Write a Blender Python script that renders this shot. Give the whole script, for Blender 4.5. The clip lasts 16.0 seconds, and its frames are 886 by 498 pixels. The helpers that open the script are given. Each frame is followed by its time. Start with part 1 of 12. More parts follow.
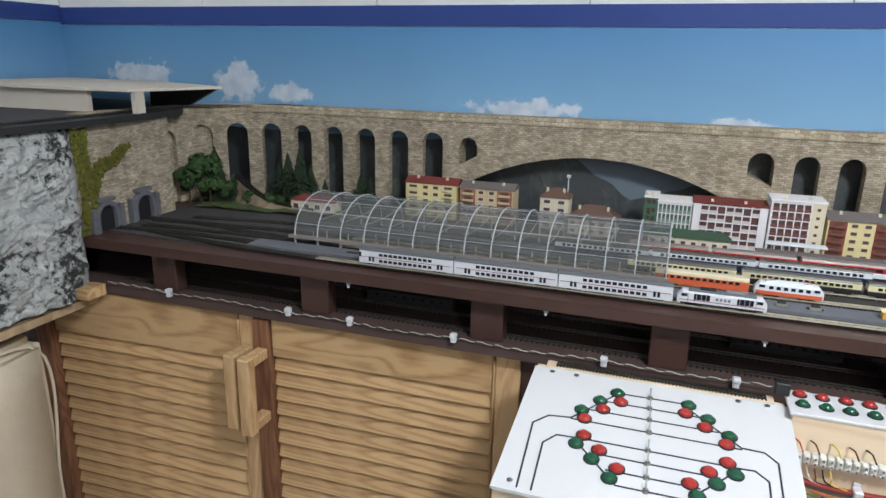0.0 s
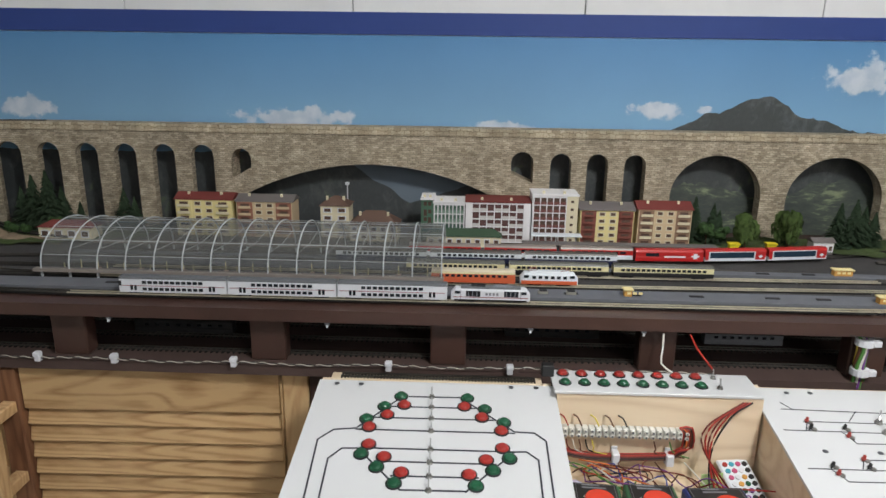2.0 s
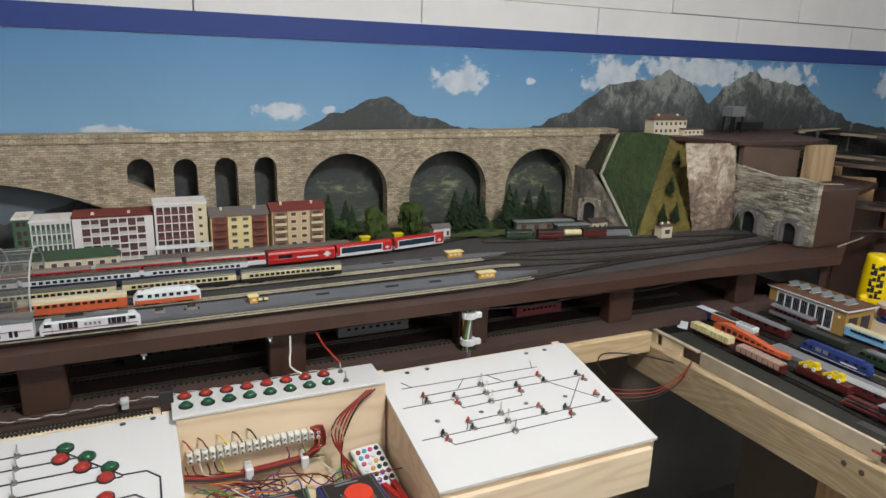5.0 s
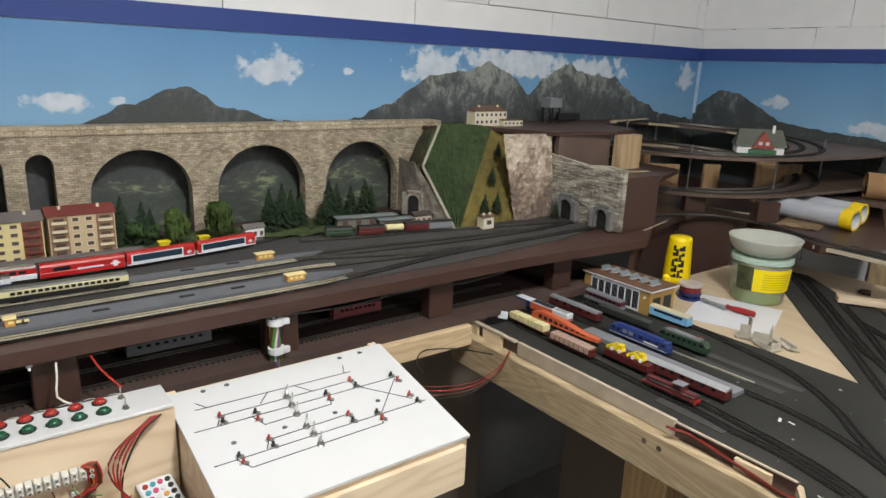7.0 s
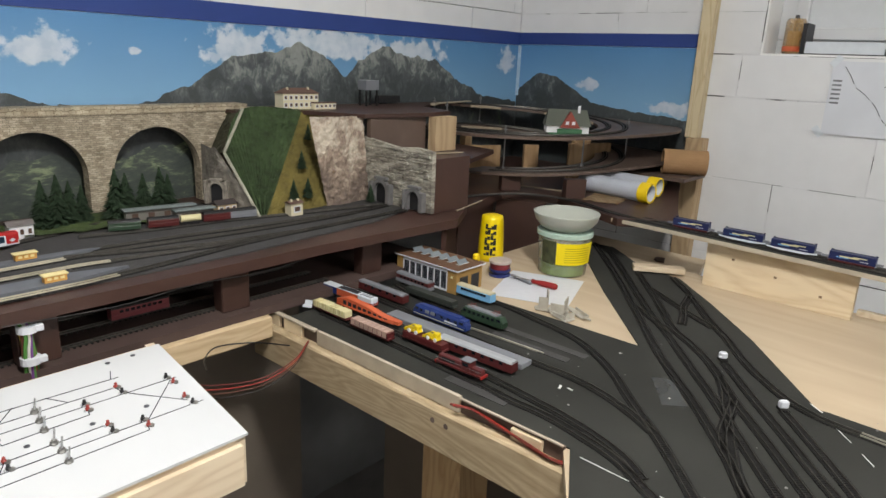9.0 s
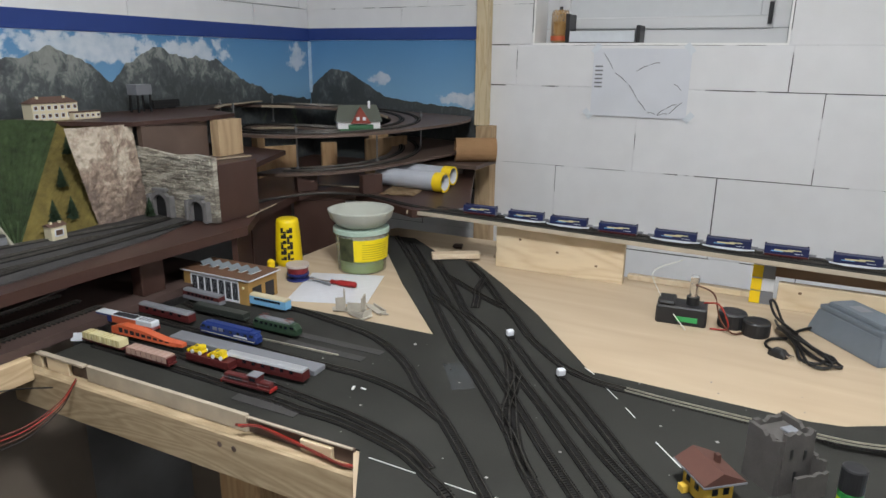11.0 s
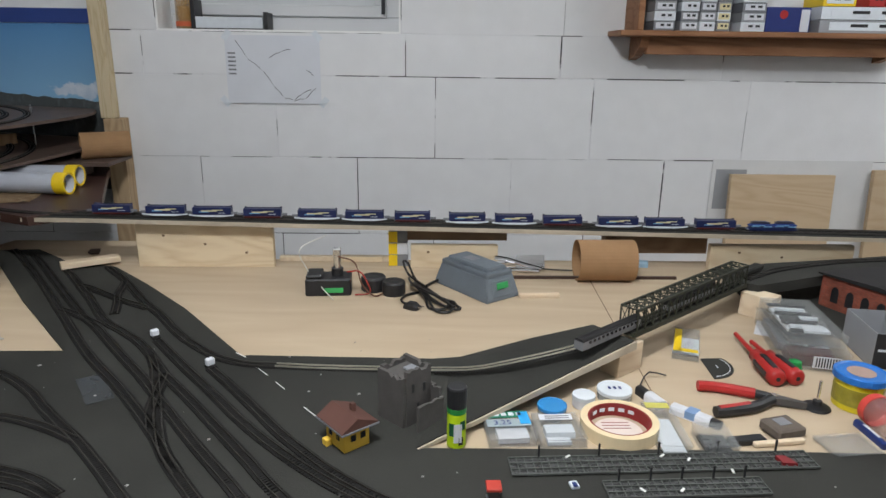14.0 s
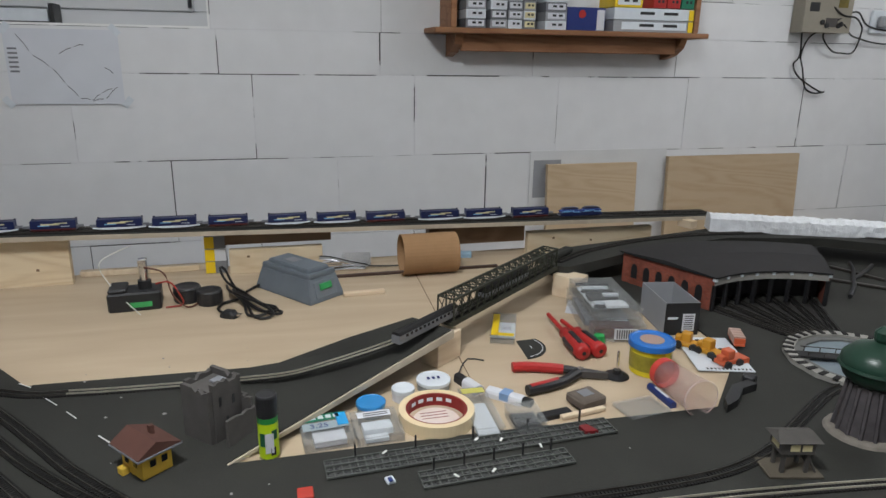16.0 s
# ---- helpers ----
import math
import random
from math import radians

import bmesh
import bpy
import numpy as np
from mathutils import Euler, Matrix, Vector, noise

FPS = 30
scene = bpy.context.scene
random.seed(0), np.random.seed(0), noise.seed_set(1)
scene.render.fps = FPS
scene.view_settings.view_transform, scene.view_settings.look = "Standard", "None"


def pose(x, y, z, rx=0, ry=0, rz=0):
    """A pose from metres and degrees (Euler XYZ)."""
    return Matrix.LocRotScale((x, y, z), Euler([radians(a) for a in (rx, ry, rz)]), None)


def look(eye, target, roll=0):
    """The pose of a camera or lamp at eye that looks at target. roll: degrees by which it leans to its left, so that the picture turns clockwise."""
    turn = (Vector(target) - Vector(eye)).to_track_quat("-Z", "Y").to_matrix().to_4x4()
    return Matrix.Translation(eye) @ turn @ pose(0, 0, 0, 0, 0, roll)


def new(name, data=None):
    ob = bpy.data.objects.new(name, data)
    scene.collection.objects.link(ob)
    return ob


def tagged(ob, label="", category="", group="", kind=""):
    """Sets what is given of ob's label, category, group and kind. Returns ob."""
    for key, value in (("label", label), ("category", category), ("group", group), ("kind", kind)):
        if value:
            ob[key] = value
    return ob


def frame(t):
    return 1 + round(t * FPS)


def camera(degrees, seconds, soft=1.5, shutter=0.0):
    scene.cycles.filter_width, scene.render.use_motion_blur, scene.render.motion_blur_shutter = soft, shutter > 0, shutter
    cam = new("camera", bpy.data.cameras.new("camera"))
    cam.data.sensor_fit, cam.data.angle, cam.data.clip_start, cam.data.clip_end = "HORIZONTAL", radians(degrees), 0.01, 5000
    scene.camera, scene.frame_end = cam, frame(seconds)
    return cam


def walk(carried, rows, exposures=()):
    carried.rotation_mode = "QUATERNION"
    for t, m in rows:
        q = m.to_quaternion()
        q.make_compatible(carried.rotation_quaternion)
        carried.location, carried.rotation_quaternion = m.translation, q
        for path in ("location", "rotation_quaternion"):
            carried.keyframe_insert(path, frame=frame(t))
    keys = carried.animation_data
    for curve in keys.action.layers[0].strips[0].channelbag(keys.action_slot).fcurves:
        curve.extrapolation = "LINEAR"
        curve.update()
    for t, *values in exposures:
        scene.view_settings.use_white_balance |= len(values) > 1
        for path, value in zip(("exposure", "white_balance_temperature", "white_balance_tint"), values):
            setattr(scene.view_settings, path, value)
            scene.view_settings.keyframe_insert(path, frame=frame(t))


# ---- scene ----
cam = camera(67.3, 16.0)
PATH = [
    (0, (0.08, 0.085, 1.43), (-0.543, 1.902, 0.872), 1.1),
    (0.5, (0.085, 0.089, 1.432), (-0.431, 1.943, 0.888), 1.0),
    (1, (0.099, 0.092, 1.437), (-0.258, 1.983, 0.892), 0.9),
    (1.5, (0.11, 0.102, 1.434), (-0.109, 2.016, 0.896), 0.8),
    (2, (0.127, 0.107, 1.439), (0.063, 2.032, 0.899), 0.8),
    (2.5, (0.142, 0.124, 1.437), (0.241, 2.044, 0.888), 0.6),
    (3, (0.155, 0.128, 1.436), (0.409, 2.035, 0.891), 0.9),
    (3.5, (0.174, 0.121, 1.441), (0.596, 2.003, 0.914), 1.3),
    (4, (0.2, 0.115, 1.44), (0.781, 1.954, 0.911), 1.8),
    (4.2, (0.209, 0.112, 1.442), (0.845, 1.933, 0.913), 1.9),
    (6.3, (0.304, 0.124, 1.436), (1.335, 1.758, 0.917), 1.7),
    (6.5, (0.313, 0.124, 1.438), (1.379, 1.733, 0.915), 2.0),
    (7, (0.345, 0.124, 1.437), (1.517, 1.657, 0.911), 2.3),
    (7.5, (0.376, 0.116, 1.435), (1.642, 1.568, 0.896), 2.3),
    (8, (0.401, 0.106, 1.432), (1.749, 1.482, 0.894), 2.2),
    (8.2, (0.411, 0.1, 1.43), (1.792, 1.44, 0.884), 2.2),
    (10.3, (0.537, -0.005, 1.431), (2.128, 1.082, 0.892), 1.2),
    (10.5, (0.54, 0.0, 1.433), (2.173, 1.013, 0.879), 0.7),
    (11, (0.526, -0.003, 1.436), (2.252, 0.847, 0.887), 0.6),
    (11.5, (0.519, -0.008, 1.436), (2.309, 0.693, 0.884), 0.9),
    (12, (0.515, -0.011, 1.437), (2.361, 0.521, 0.883), 0.9),
    (12.5, (0.514, -0.019, 1.435), (2.398, 0.341, 0.866), 1.0),
    (13, (0.513, -0.036, 1.433), (2.418, 0.165, 0.857), 0.7),
    (13.5, (0.514, -0.06, 1.429), (2.428, 0.012, 0.855), 0.8),
    (14, (0.517, -0.081, 1.427), (2.435, -0.136, 0.863), 0.8),
    (14.5, (0.519, -0.097, 1.424), (2.431, -0.247, 0.858), 0.2),
    (15, (0.521, -0.108, 1.423), (2.421, -0.348, 0.847), 0.4),
    (15.5, (0.523, -0.122, 1.423), (2.409, -0.473, 0.859), 0.5),
    (16, (0.523, -0.138, 1.42), (2.377, -0.637, 0.86), 0.9),
]
walk(cam, [(t, look(eye, target, roll)) for t, eye, target, roll in PATH], [(0, -0.03, 6400, 10), (0.5, -0.18, 6450, 10), (1, -0.26, 6550, 10), (2, -0.36, 6850, 10), (3.5, -0.44, 7050, 10), (7, -0.24, 7100, 10), (8, -0.2, 7100, 10), (11, -0.3, 6650, 10), (12, -0.55, 6600, 10), (13.5, -0.57, 6550, 10), (14.5, -0.6, 6550, 10), (15, -0.77, 6550, 10), (16, -0.87, 6550, 10)])

from mathutils.geometry import tessellate_polygon

# ---- light ----
world = bpy.data.worlds.new("room_world")
world.use_nodes = True
world.node_tree.nodes["Background"].inputs[0].default_value = (0.8, 0.85, 1.0, 1)
world.node_tree.nodes["Background"].inputs[1].default_value = 0.05
scene.world = world


def ceiling_lamp(name, x, y, z, size, watts, colour):
    """An unseen point lamp under the ceiling, with no fixture built."""
    data = bpy.data.lights.new(name, "POINT")
    data.shadow_soft_size, data.energy, data.color = size, watts, colour
    lamp = new(name, data)
    lamp.matrix_world = pose(x, y, z)
    return lamp


ceiling_lamp("ceiling_lamp", 0.74, 0.02, 2.26, 0.08, 42, (0.94, 0.975, 1.0))
# weak fill lamp added to brighten the west end; no source known there
ceiling_lamp("ceiling_lamp", -0.95, 0.35, 2.26, 0.11, 4.5, (0.94, 0.975, 1.0))
ceiling_lamp("ceiling_lamp", 1.55, -1.9, 2.26, 0.11, 28, (0.94, 0.975, 1.0))
# unseen down-light added over the nearest lamp to brighten the desks below
data = bpy.data.lights.new("reflector_lamp", "AREA")
data.shape, data.size, data.energy, data.color = "DISK", 0.24, 22, (0.94, 0.975, 1.0)
new("reflector_lamp", data).matrix_world = pose(0.74, 0.02, 2.38)


# ---- materials ----
def lin(c):
    """sRGB 0-255 to linear."""
    return tuple(((v / 255) / 12.92 if v / 255 <= 0.04045 else ((v / 255 + 0.055) / 1.055) ** 2.4) for v in c)


MATS = {}


def material(name, colour, rough=0.6, metal=0.0, vary=0.15, scale=40.0, bump=0.0, bump_scale=200.0, spec=0.4, piece=0.0, coord="Object"):
    """A surface with fine and coarse mottling; piece: how far single pieces differ in brightness."""
    if name in MATS:
        return MATS[name]
    m = bpy.data.materials.new(name)
    m.use_nodes = True
    nt = m.node_tree
    b = nt.nodes["Principled BSDF"]
    b.inputs["Roughness"].default_value, b.inputs["Metallic"].default_value = rough, metal
    b.inputs["Specular IOR Level"].default_value = spec
    tc = nt.nodes.new("ShaderNodeTexCoord")
    n1, n2 = nt.nodes.new("ShaderNodeTexNoise"), nt.nodes.new("ShaderNodeTexNoise")
    n1.inputs["Scale"].default_value, n1.inputs["Detail"].default_value = scale, 6
    n2.inputs["Scale"].default_value, n2.inputs["Detail"].default_value = scale * 0.12, 3
    for n in (n1, n2):
        nt.links.new(tc.outputs[coord], n.inputs["Vector"])
    mix = nt.nodes.new("ShaderNodeMath")
    mix.operation = "ADD"
    nt.links.new(n1.outputs["Fac"], mix.inputs[0])
    nt.links.new(n2.outputs["Fac"], mix.inputs[1])
    ramp = nt.nodes.new("ShaderNodeMapRange")
    ramp.inputs["From Min"].default_value, ramp.inputs["From Max"].default_value = 0.6, 1.4
    ramp.inputs["To Min"].default_value, ramp.inputs["To Max"].default_value = 1 - vary, 1 + vary
    nt.links.new(mix.outputs[0], ramp.inputs["Value"])
    src = ramp.outputs[0]
    if piece:
        oi = nt.nodes.new("ShaderNodeObjectInfo")
        mr = nt.nodes.new("ShaderNodeMapRange")
        mr.inputs["To Min"].default_value, mr.inputs["To Max"].default_value = 1 - piece, 1 + piece
        nt.links.new(oi.outputs["Random"], mr.inputs["Value"])
        mul = nt.nodes.new("ShaderNodeMath")
        mul.operation = "MULTIPLY"
        nt.links.new(src, mul.inputs[0])
        nt.links.new(mr.outputs[0], mul.inputs[1])
        src = mul.outputs[0]
    vm = nt.nodes.new("ShaderNodeVectorMath")
    vm.operation = "SCALE"
    vm.inputs[0].default_value = colour
    nt.links.new(src, vm.inputs["Scale"])
    nt.links.new(vm.outputs[0], b.inputs["Base Color"])
    if bump:
        nb = nt.nodes.new("ShaderNodeTexNoise")
        nb.inputs["Scale"].default_value, nb.inputs["Detail"].default_value = bump_scale, 5
        nt.links.new(tc.outputs[coord], nb.inputs["Vector"])
        bp = nt.nodes.new("ShaderNodeBump")
        bp.inputs["Strength"].default_value, bp.inputs["Distance"].default_value = bump, 0.004
        nt.links.new(nb.outputs["Fac"], bp.inputs["Height"])
        nt.links.new(bp.outputs["Normal"], b.inputs["Normal"])
    MATS[name] = m
    return m


def wood(name, light, dark, axis="X", scale=9.0, rough=0.55, piece=0.08, knots=True, low=0.18, high=0.62):
    """Sawn softwood, the grain along one axis of the object."""
    if name in MATS:
        return MATS[name]
    m = bpy.data.materials.new(name)
    m.use_nodes = True
    nt = m.node_tree
    b = nt.nodes["Principled BSDF"]
    b.inputs["Roughness"].default_value, b.inputs["Specular IOR Level"].default_value = rough, 0.3
    tc = nt.nodes.new("ShaderNodeTexCoord")
    mp = nt.nodes.new("ShaderNodeMapping")
    s = {"X": (0.17, 1, 1), "Y": (1, 0.17, 1), "Z": (1, 1, 0.17)}[axis]
    mp.inputs["Scale"].default_value = s
    nt.links.new(tc.outputs["Object"], mp.inputs["Vector"])
    n = nt.nodes.new("ShaderNodeTexNoise")
    n.inputs["Scale"].default_value, n.inputs["Detail"].default_value, n.inputs["Distortion"].default_value = scale, 3, 0.6
    nt.links.new(mp.outputs[0], n.inputs["Vector"])
    mu = nt.nodes.new("ShaderNodeMath")
    mu.operation = "MULTIPLY"
    mu.inputs[1].default_value = 15.0
    nt.links.new(n.outputs["Fac"], mu.inputs[0])
    fr = nt.nodes.new("ShaderNodeMath")
    fr.operation = "PINGPONG"
    fr.inputs[1].default_value = 0.5
    nt.links.new(mu.outputs[0], fr.inputs[0])
    fine = nt.nodes.new("ShaderNodeTexNoise")
    fine.inputs["Scale"].default_value, fine.inputs["Detail"].default_value = scale * 22, 4
    nt.links.new(mp.outputs[0], fine.inputs["Vector"])
    ad = nt.nodes.new("ShaderNodeMath")
    ad.operation = "MULTIPLY_ADD"
    ad.inputs[1].default_value = 0.5
    nt.links.new(fine.outputs["Fac"], ad.inputs[0])
    nt.links.new(fr.outputs[0], ad.inputs[2])
    cr = nt.nodes.new("ShaderNodeValToRGB")
    cr.color_ramp.elements[0].position, cr.color_ramp.elements[0].color = low, (*dark, 1)
    cr.color_ramp.elements[1].position, cr.color_ramp.elements[1].color = high, (*light, 1)
    nt.links.new(ad.outputs[0], cr.inputs["Fac"])
    out = cr.outputs[0]
    if knots:
        vo = nt.nodes.new("ShaderNodeTexVoronoi")
        vo.inputs["Scale"].default_value = 7.0
        mk = nt.nodes.new("ShaderNodeMapping")
        mk.inputs["Scale"].default_value = tuple(0.45 if v < 1 else 1 for v in s)
        nt.links.new(tc.outputs["Object"], mk.inputs["Vector"])
        nt.links.new(mk.outputs[0], vo.inputs["Vector"])
        kr = nt.nodes.new("ShaderNodeMapRange")
        kr.inputs["From Min"].default_value, kr.inputs["From Max"].default_value = 0.03, 0.09
        nt.links.new(vo.outputs["Distance"], kr.inputs["Value"])
        km = nt.nodes.new("ShaderNodeMix")
        km.data_type = "RGBA"
        km.inputs[6].default_value = (dark[0] * 0.45, dark[1] * 0.36, dark[2] * 0.3, 1)
        nt.links.new(kr.outputs[0], km.inputs[0])
        nt.links.new(out, km.inputs[7])
        out = km.outputs[2]
    oi = nt.nodes.new("ShaderNodeObjectInfo")
    mr = nt.nodes.new("ShaderNodeMapRange")
    mr.inputs["To Min"].default_value, mr.inputs["To Max"].default_value = 1 - piece, 1 + piece
    nt.links.new(oi.outputs["Random"], mr.inputs["Value"])
    vm = nt.nodes.new("ShaderNodeVectorMath")
    vm.operation = "SCALE"
    nt.links.new(out, vm.inputs[0])
    nt.links.new(mr.outputs[0], vm.inputs["Scale"])
    nt.links.new(vm.outputs[0], b.inputs["Base Color"])
    bp = nt.nodes.new("ShaderNodeBump")
    bp.inputs["Strength"].default_value, bp.inputs["Distance"].default_value = 0.15, 0.002
    nt.links.new(fine.outputs["Fac"], bp.inputs["Height"])
    nt.links.new(bp.outputs["Normal"], b.inputs["Normal"])
    MATS[name] = m
    return m


def masonry(name, light, dark, mortar, bw, bh, bump=0.6, patch=None):
    """Small-scale moulded stone courses, on the mesh's UV map in metres."""
    m = bpy.data.materials.new(name)
    m.use_nodes = True
    nt = m.node_tree
    b = nt.nodes["Principled BSDF"]
    b.inputs["Roughness"].default_value, b.inputs["Specular IOR Level"].default_value = 0.85, 0.15
    uv = nt.nodes.new("ShaderNodeUVMap")
    wob = nt.nodes.new("ShaderNodeTexNoise")
    wob.inputs["Scale"].default_value, wob.inputs["Detail"].default_value = 85, 5
    nt.links.new(uv.outputs[0], wob.inputs["Vector"])
    va = nt.nodes.new("ShaderNodeVectorMath")
    va.operation = "MULTIPLY_ADD"
    va.inputs[1].default_value = (bw * 1.0, bh * 1.3, 0)
    nt.links.new(wob.outputs["Color"], va.inputs[0])
    nt.links.new(uv.outputs[0], va.inputs[2])
    br = nt.nodes.new("ShaderNodeTexBrick")
    br.inputs["Scale"].default_value = 1.0
    br.inputs["Brick Width"].default_value, br.inputs["Row Height"].default_value = bw, bh
    br.inputs["Mortar Size"].default_value, br.inputs["Mortar Smooth"].default_value = bh * 0.1, 0.4
    br.inputs["Color1"].default_value, br.inputs["Color2"].default_value, br.inputs["Mortar"].default_value = (*light, 1), (*dark, 1), (*mortar, 1)
    nt.links.new(va.outputs[0], br.inputs["Vector"])
    big = nt.nodes.new("ShaderNodeTexNoise")
    big.inputs["Scale"].default_value, big.inputs["Detail"].default_value, big.inputs["Roughness"].default_value = 30, 10, 0.7
    nt.links.new(uv.outputs[0], big.inputs["Vector"])
    mr = nt.nodes.new("ShaderNodeMapRange")
    mr.inputs["From Min"].default_value, mr.inputs["From Max"].default_value = 0.3, 0.7
    mr.inputs["To Min"].default_value, mr.inputs["To Max"].default_value = 0.66, 1.26
    nt.links.new(big.outputs["Fac"], mr.inputs["Value"])
    run = nt.nodes.new("ShaderNodeMapping")      # weather stains running down the courses
    run.inputs["Scale"].default_value = (11.0, 4.0, 1.0)
    nt.links.new(uv.outputs[0], run.inputs["Vector"])
    stain = nt.nodes.new("ShaderNodeTexNoise")
    stain.inputs["Scale"].default_value, stain.inputs["Detail"].default_value, stain.inputs["Roughness"].default_value = 1.0, 8, 0.65
    nt.links.new(run.outputs[0], stain.inputs["Vector"])
    sr = nt.nodes.new("ShaderNodeMapRange")
    sr.inputs["From Min"].default_value, sr.inputs["From Max"].default_value = 0.34, 0.62
    sr.inputs["To Min"].default_value, sr.inputs["To Max"].default_value = 0.74, 1.06
    nt.links.new(stain.outputs["Fac"], sr.inputs["Value"])
    both = nt.nodes.new("ShaderNodeMath")
    both.operation = "MULTIPLY"
    nt.links.new(mr.outputs[0], both.inputs[0])
    nt.links.new(sr.outputs[0], both.inputs[1])
    vm = nt.nodes.new("ShaderNodeVectorMath")
    vm.operation = "SCALE"
    nt.links.new(br.outputs["Color"], vm.inputs[0])
    nt.links.new(both.outputs[0], vm.inputs["Scale"])
    nt.links.new(vm.outputs[0], b.inputs["Base Color"])
    bp = nt.nodes.new("ShaderNodeBump")
    bp.inputs["Strength"].default_value, bp.inputs["Distance"].default_value = bump, 0.0012
    inv = nt.nodes.new("ShaderNodeMath")
    inv.operation = "SUBTRACT"
    nt.links.new(wob.outputs["Fac"], inv.inputs[0])
    nt.links.new(br.outputs["Fac"], inv.inputs[1])
    nt.links.new(inv.outputs[0], bp.inputs["Height"])
    nt.links.new(bp.outputs["Normal"], b.inputs["Normal"])
    MATS[name] = m
    return m


def glass(name, colour=(0.9, 0.95, 0.95), rough=0.1, alpha=0.25):
    """Thin clear plastic."""
    m = bpy.data.materials.new(name)
    m.use_nodes = True
    nt = m.node_tree
    b = nt.nodes["Principled BSDF"]
    b.inputs["Base Color"].default_value = (*colour, 1)
    b.inputs["Roughness"].default_value = rough
    b.inputs["Alpha"].default_value = alpha
    n = nt.nodes.new("ShaderNodeTexNoise")
    n.inputs["Scale"].default_value = 12
    r = nt.nodes.new("ShaderNodeMapRange")
    r.inputs["To Min"].default_value, r.inputs["To Max"].default_value = alpha * 0.6, alpha * 1.4
    nt.links.new(n.outputs["Fac"], r.inputs["Value"])
    nt.links.new(r.outputs[0], b.inputs["Alpha"])
    MATS[name] = m
    return m


M_WHITE_WALL = material("painted_block", (0.74, 0.745, 0.76), 0.75, vary=0.05, scale=14, bump=0.1, bump_scale=160, piece=0.02)
M_JOINT = material("joint_shadow", (0.16, 0.16, 0.17), 0.9, vary=0.5, scale=9)
jn = M_JOINT.node_tree
jb = jn.nodes["Principled BSDF"]
jc, jo = jn.nodes.new("ShaderNodeTexCoord"), jn.nodes.new("ShaderNodeTexNoise")
jo.inputs["Scale"].default_value, jo.inputs["Detail"].default_value = 9.0, 4
jn.links.new(jc.outputs["Object"], jo.inputs["Vector"])
jr = jn.nodes.new("ShaderNodeValToRGB")      # joints are open in places, filled with paint in others
jr.color_ramp.elements[0].position, jr.color_ramp.elements[0].color = 0.5, (0.06, 0.06, 0.065, 1)
jr.color_ramp.elements[1].position, jr.color_ramp.elements[1].color = 0.54, (0.72, 0.72, 0.74, 1)
jn.links.new(jo.outputs["Fac"], jr.inputs["Fac"])
jn.links.new(jr.outputs[0], jb.inputs["Base Color"])
M_PLASTER = material("white_plaster", (0.86, 0.86, 0.855), 0.8, vary=0.04, scale=12, bump=0.1)
M_FLOOR = material("concrete_floor", (0.24, 0.23, 0.22), 0.85, vary=0.2, scale=12, bump=0.2)
M_STRIP = material("dark_blue_paint", lin((38, 62, 128)), 0.6, vary=0.06, scale=10)
M_BROWN = material("dark_brown_paint", lin((67, 47, 41)), 0.4, vary=0.2, scale=18, bump=0.1)
M_DARK = material("dark_under_paint", lin((94, 78, 70)), 0.5, vary=0.3, scale=15)
M_BALLAST = material("dark_ballast", lin((62, 60, 60)), 0.85, vary=0.25, scale=30, bump=0.3, bump_scale=900)
M_SHEET = material("black_painted_board", lin((51, 51, 48)), 0.8, vary=0.3, scale=8, bump=0.15, bump_scale=500, spec=0.2)
M_WHITE = material("white_laminate", (0.62, 0.63, 0.645), 0.35, vary=0.03, scale=8)
M_PINE = wood("clear_pine", lin((195, 162, 119)), lin((152, 115, 76)), "X", 7.0, low=0.12, high=0.55, knots=False)
M_PINE_Z = wood("clear_pine_upright", lin((195, 163, 122)), lin((172, 136, 96)), "Z", 10.0, low=0.15, high=0.6, knots=False)
M_PINE_Y = wood("rough_pine_y", lin((186, 166, 136)), lin((150, 130, 101)), "Y", 12.0, 0.85, low=0.1, high=0.8)
M_PINE_X = wood("rough_pine_x", lin((196, 174, 142)), lin((170, 146, 115)), "X", 10.0, 0.85, low=0.1, high=0.8)
M_PLY = wood("pale_plywood", lin((193, 175, 150)), lin((181, 161, 136)), "Y", 2.2, 0.7, knots=False, low=0.1, high=0.9)
M_PLYKNOT = wood("knotty_pine_board", lin((216, 198, 168)), lin((202, 180, 148)), "Y", 7.0, 0.65)
M_PLYX = wood("pale_plywood_x", lin((220, 202, 176)), lin((206, 184, 156)), "X", 5.0, 0.65, knots=False)
M_BROWNWOOD = wood("brown_wood", lin((134, 94, 68)), lin((98, 64, 45)), "Z", 8.0)
M_STONE = masonry("viaduct_stone", lin((192, 179, 159)), lin((148, 136, 118)), lin((126, 115, 98)), 0.0115, 0.0044, 0.45)
M_PORTAL = material("grey_portal", lin((112, 110, 110)), 0.85, vary=0.25, scale=60)
M_PORTALW = material("slate_portal", lin((98, 98, 104)), 0.85, vary=0.25, scale=60)


# ---- building blocks ----
def part(name, bm, mat, parent=None, label="", smooth=False):
    """Links a bmesh as one mesh object under a thing or a part."""
    me = bpy.data.meshes.new(name)
    bmesh.ops.recalc_face_normals(bm, faces=bm.faces)
    bm.to_mesh(me)
    bm.free()
    me.materials.append(mat)
    if smooth:
        for p in me.polygons:
            p.use_smooth = True
    ob = new(name, me)
    if parent is not None:
        ob.parent = parent
    if label:
        ob["label"] = label
    return ob


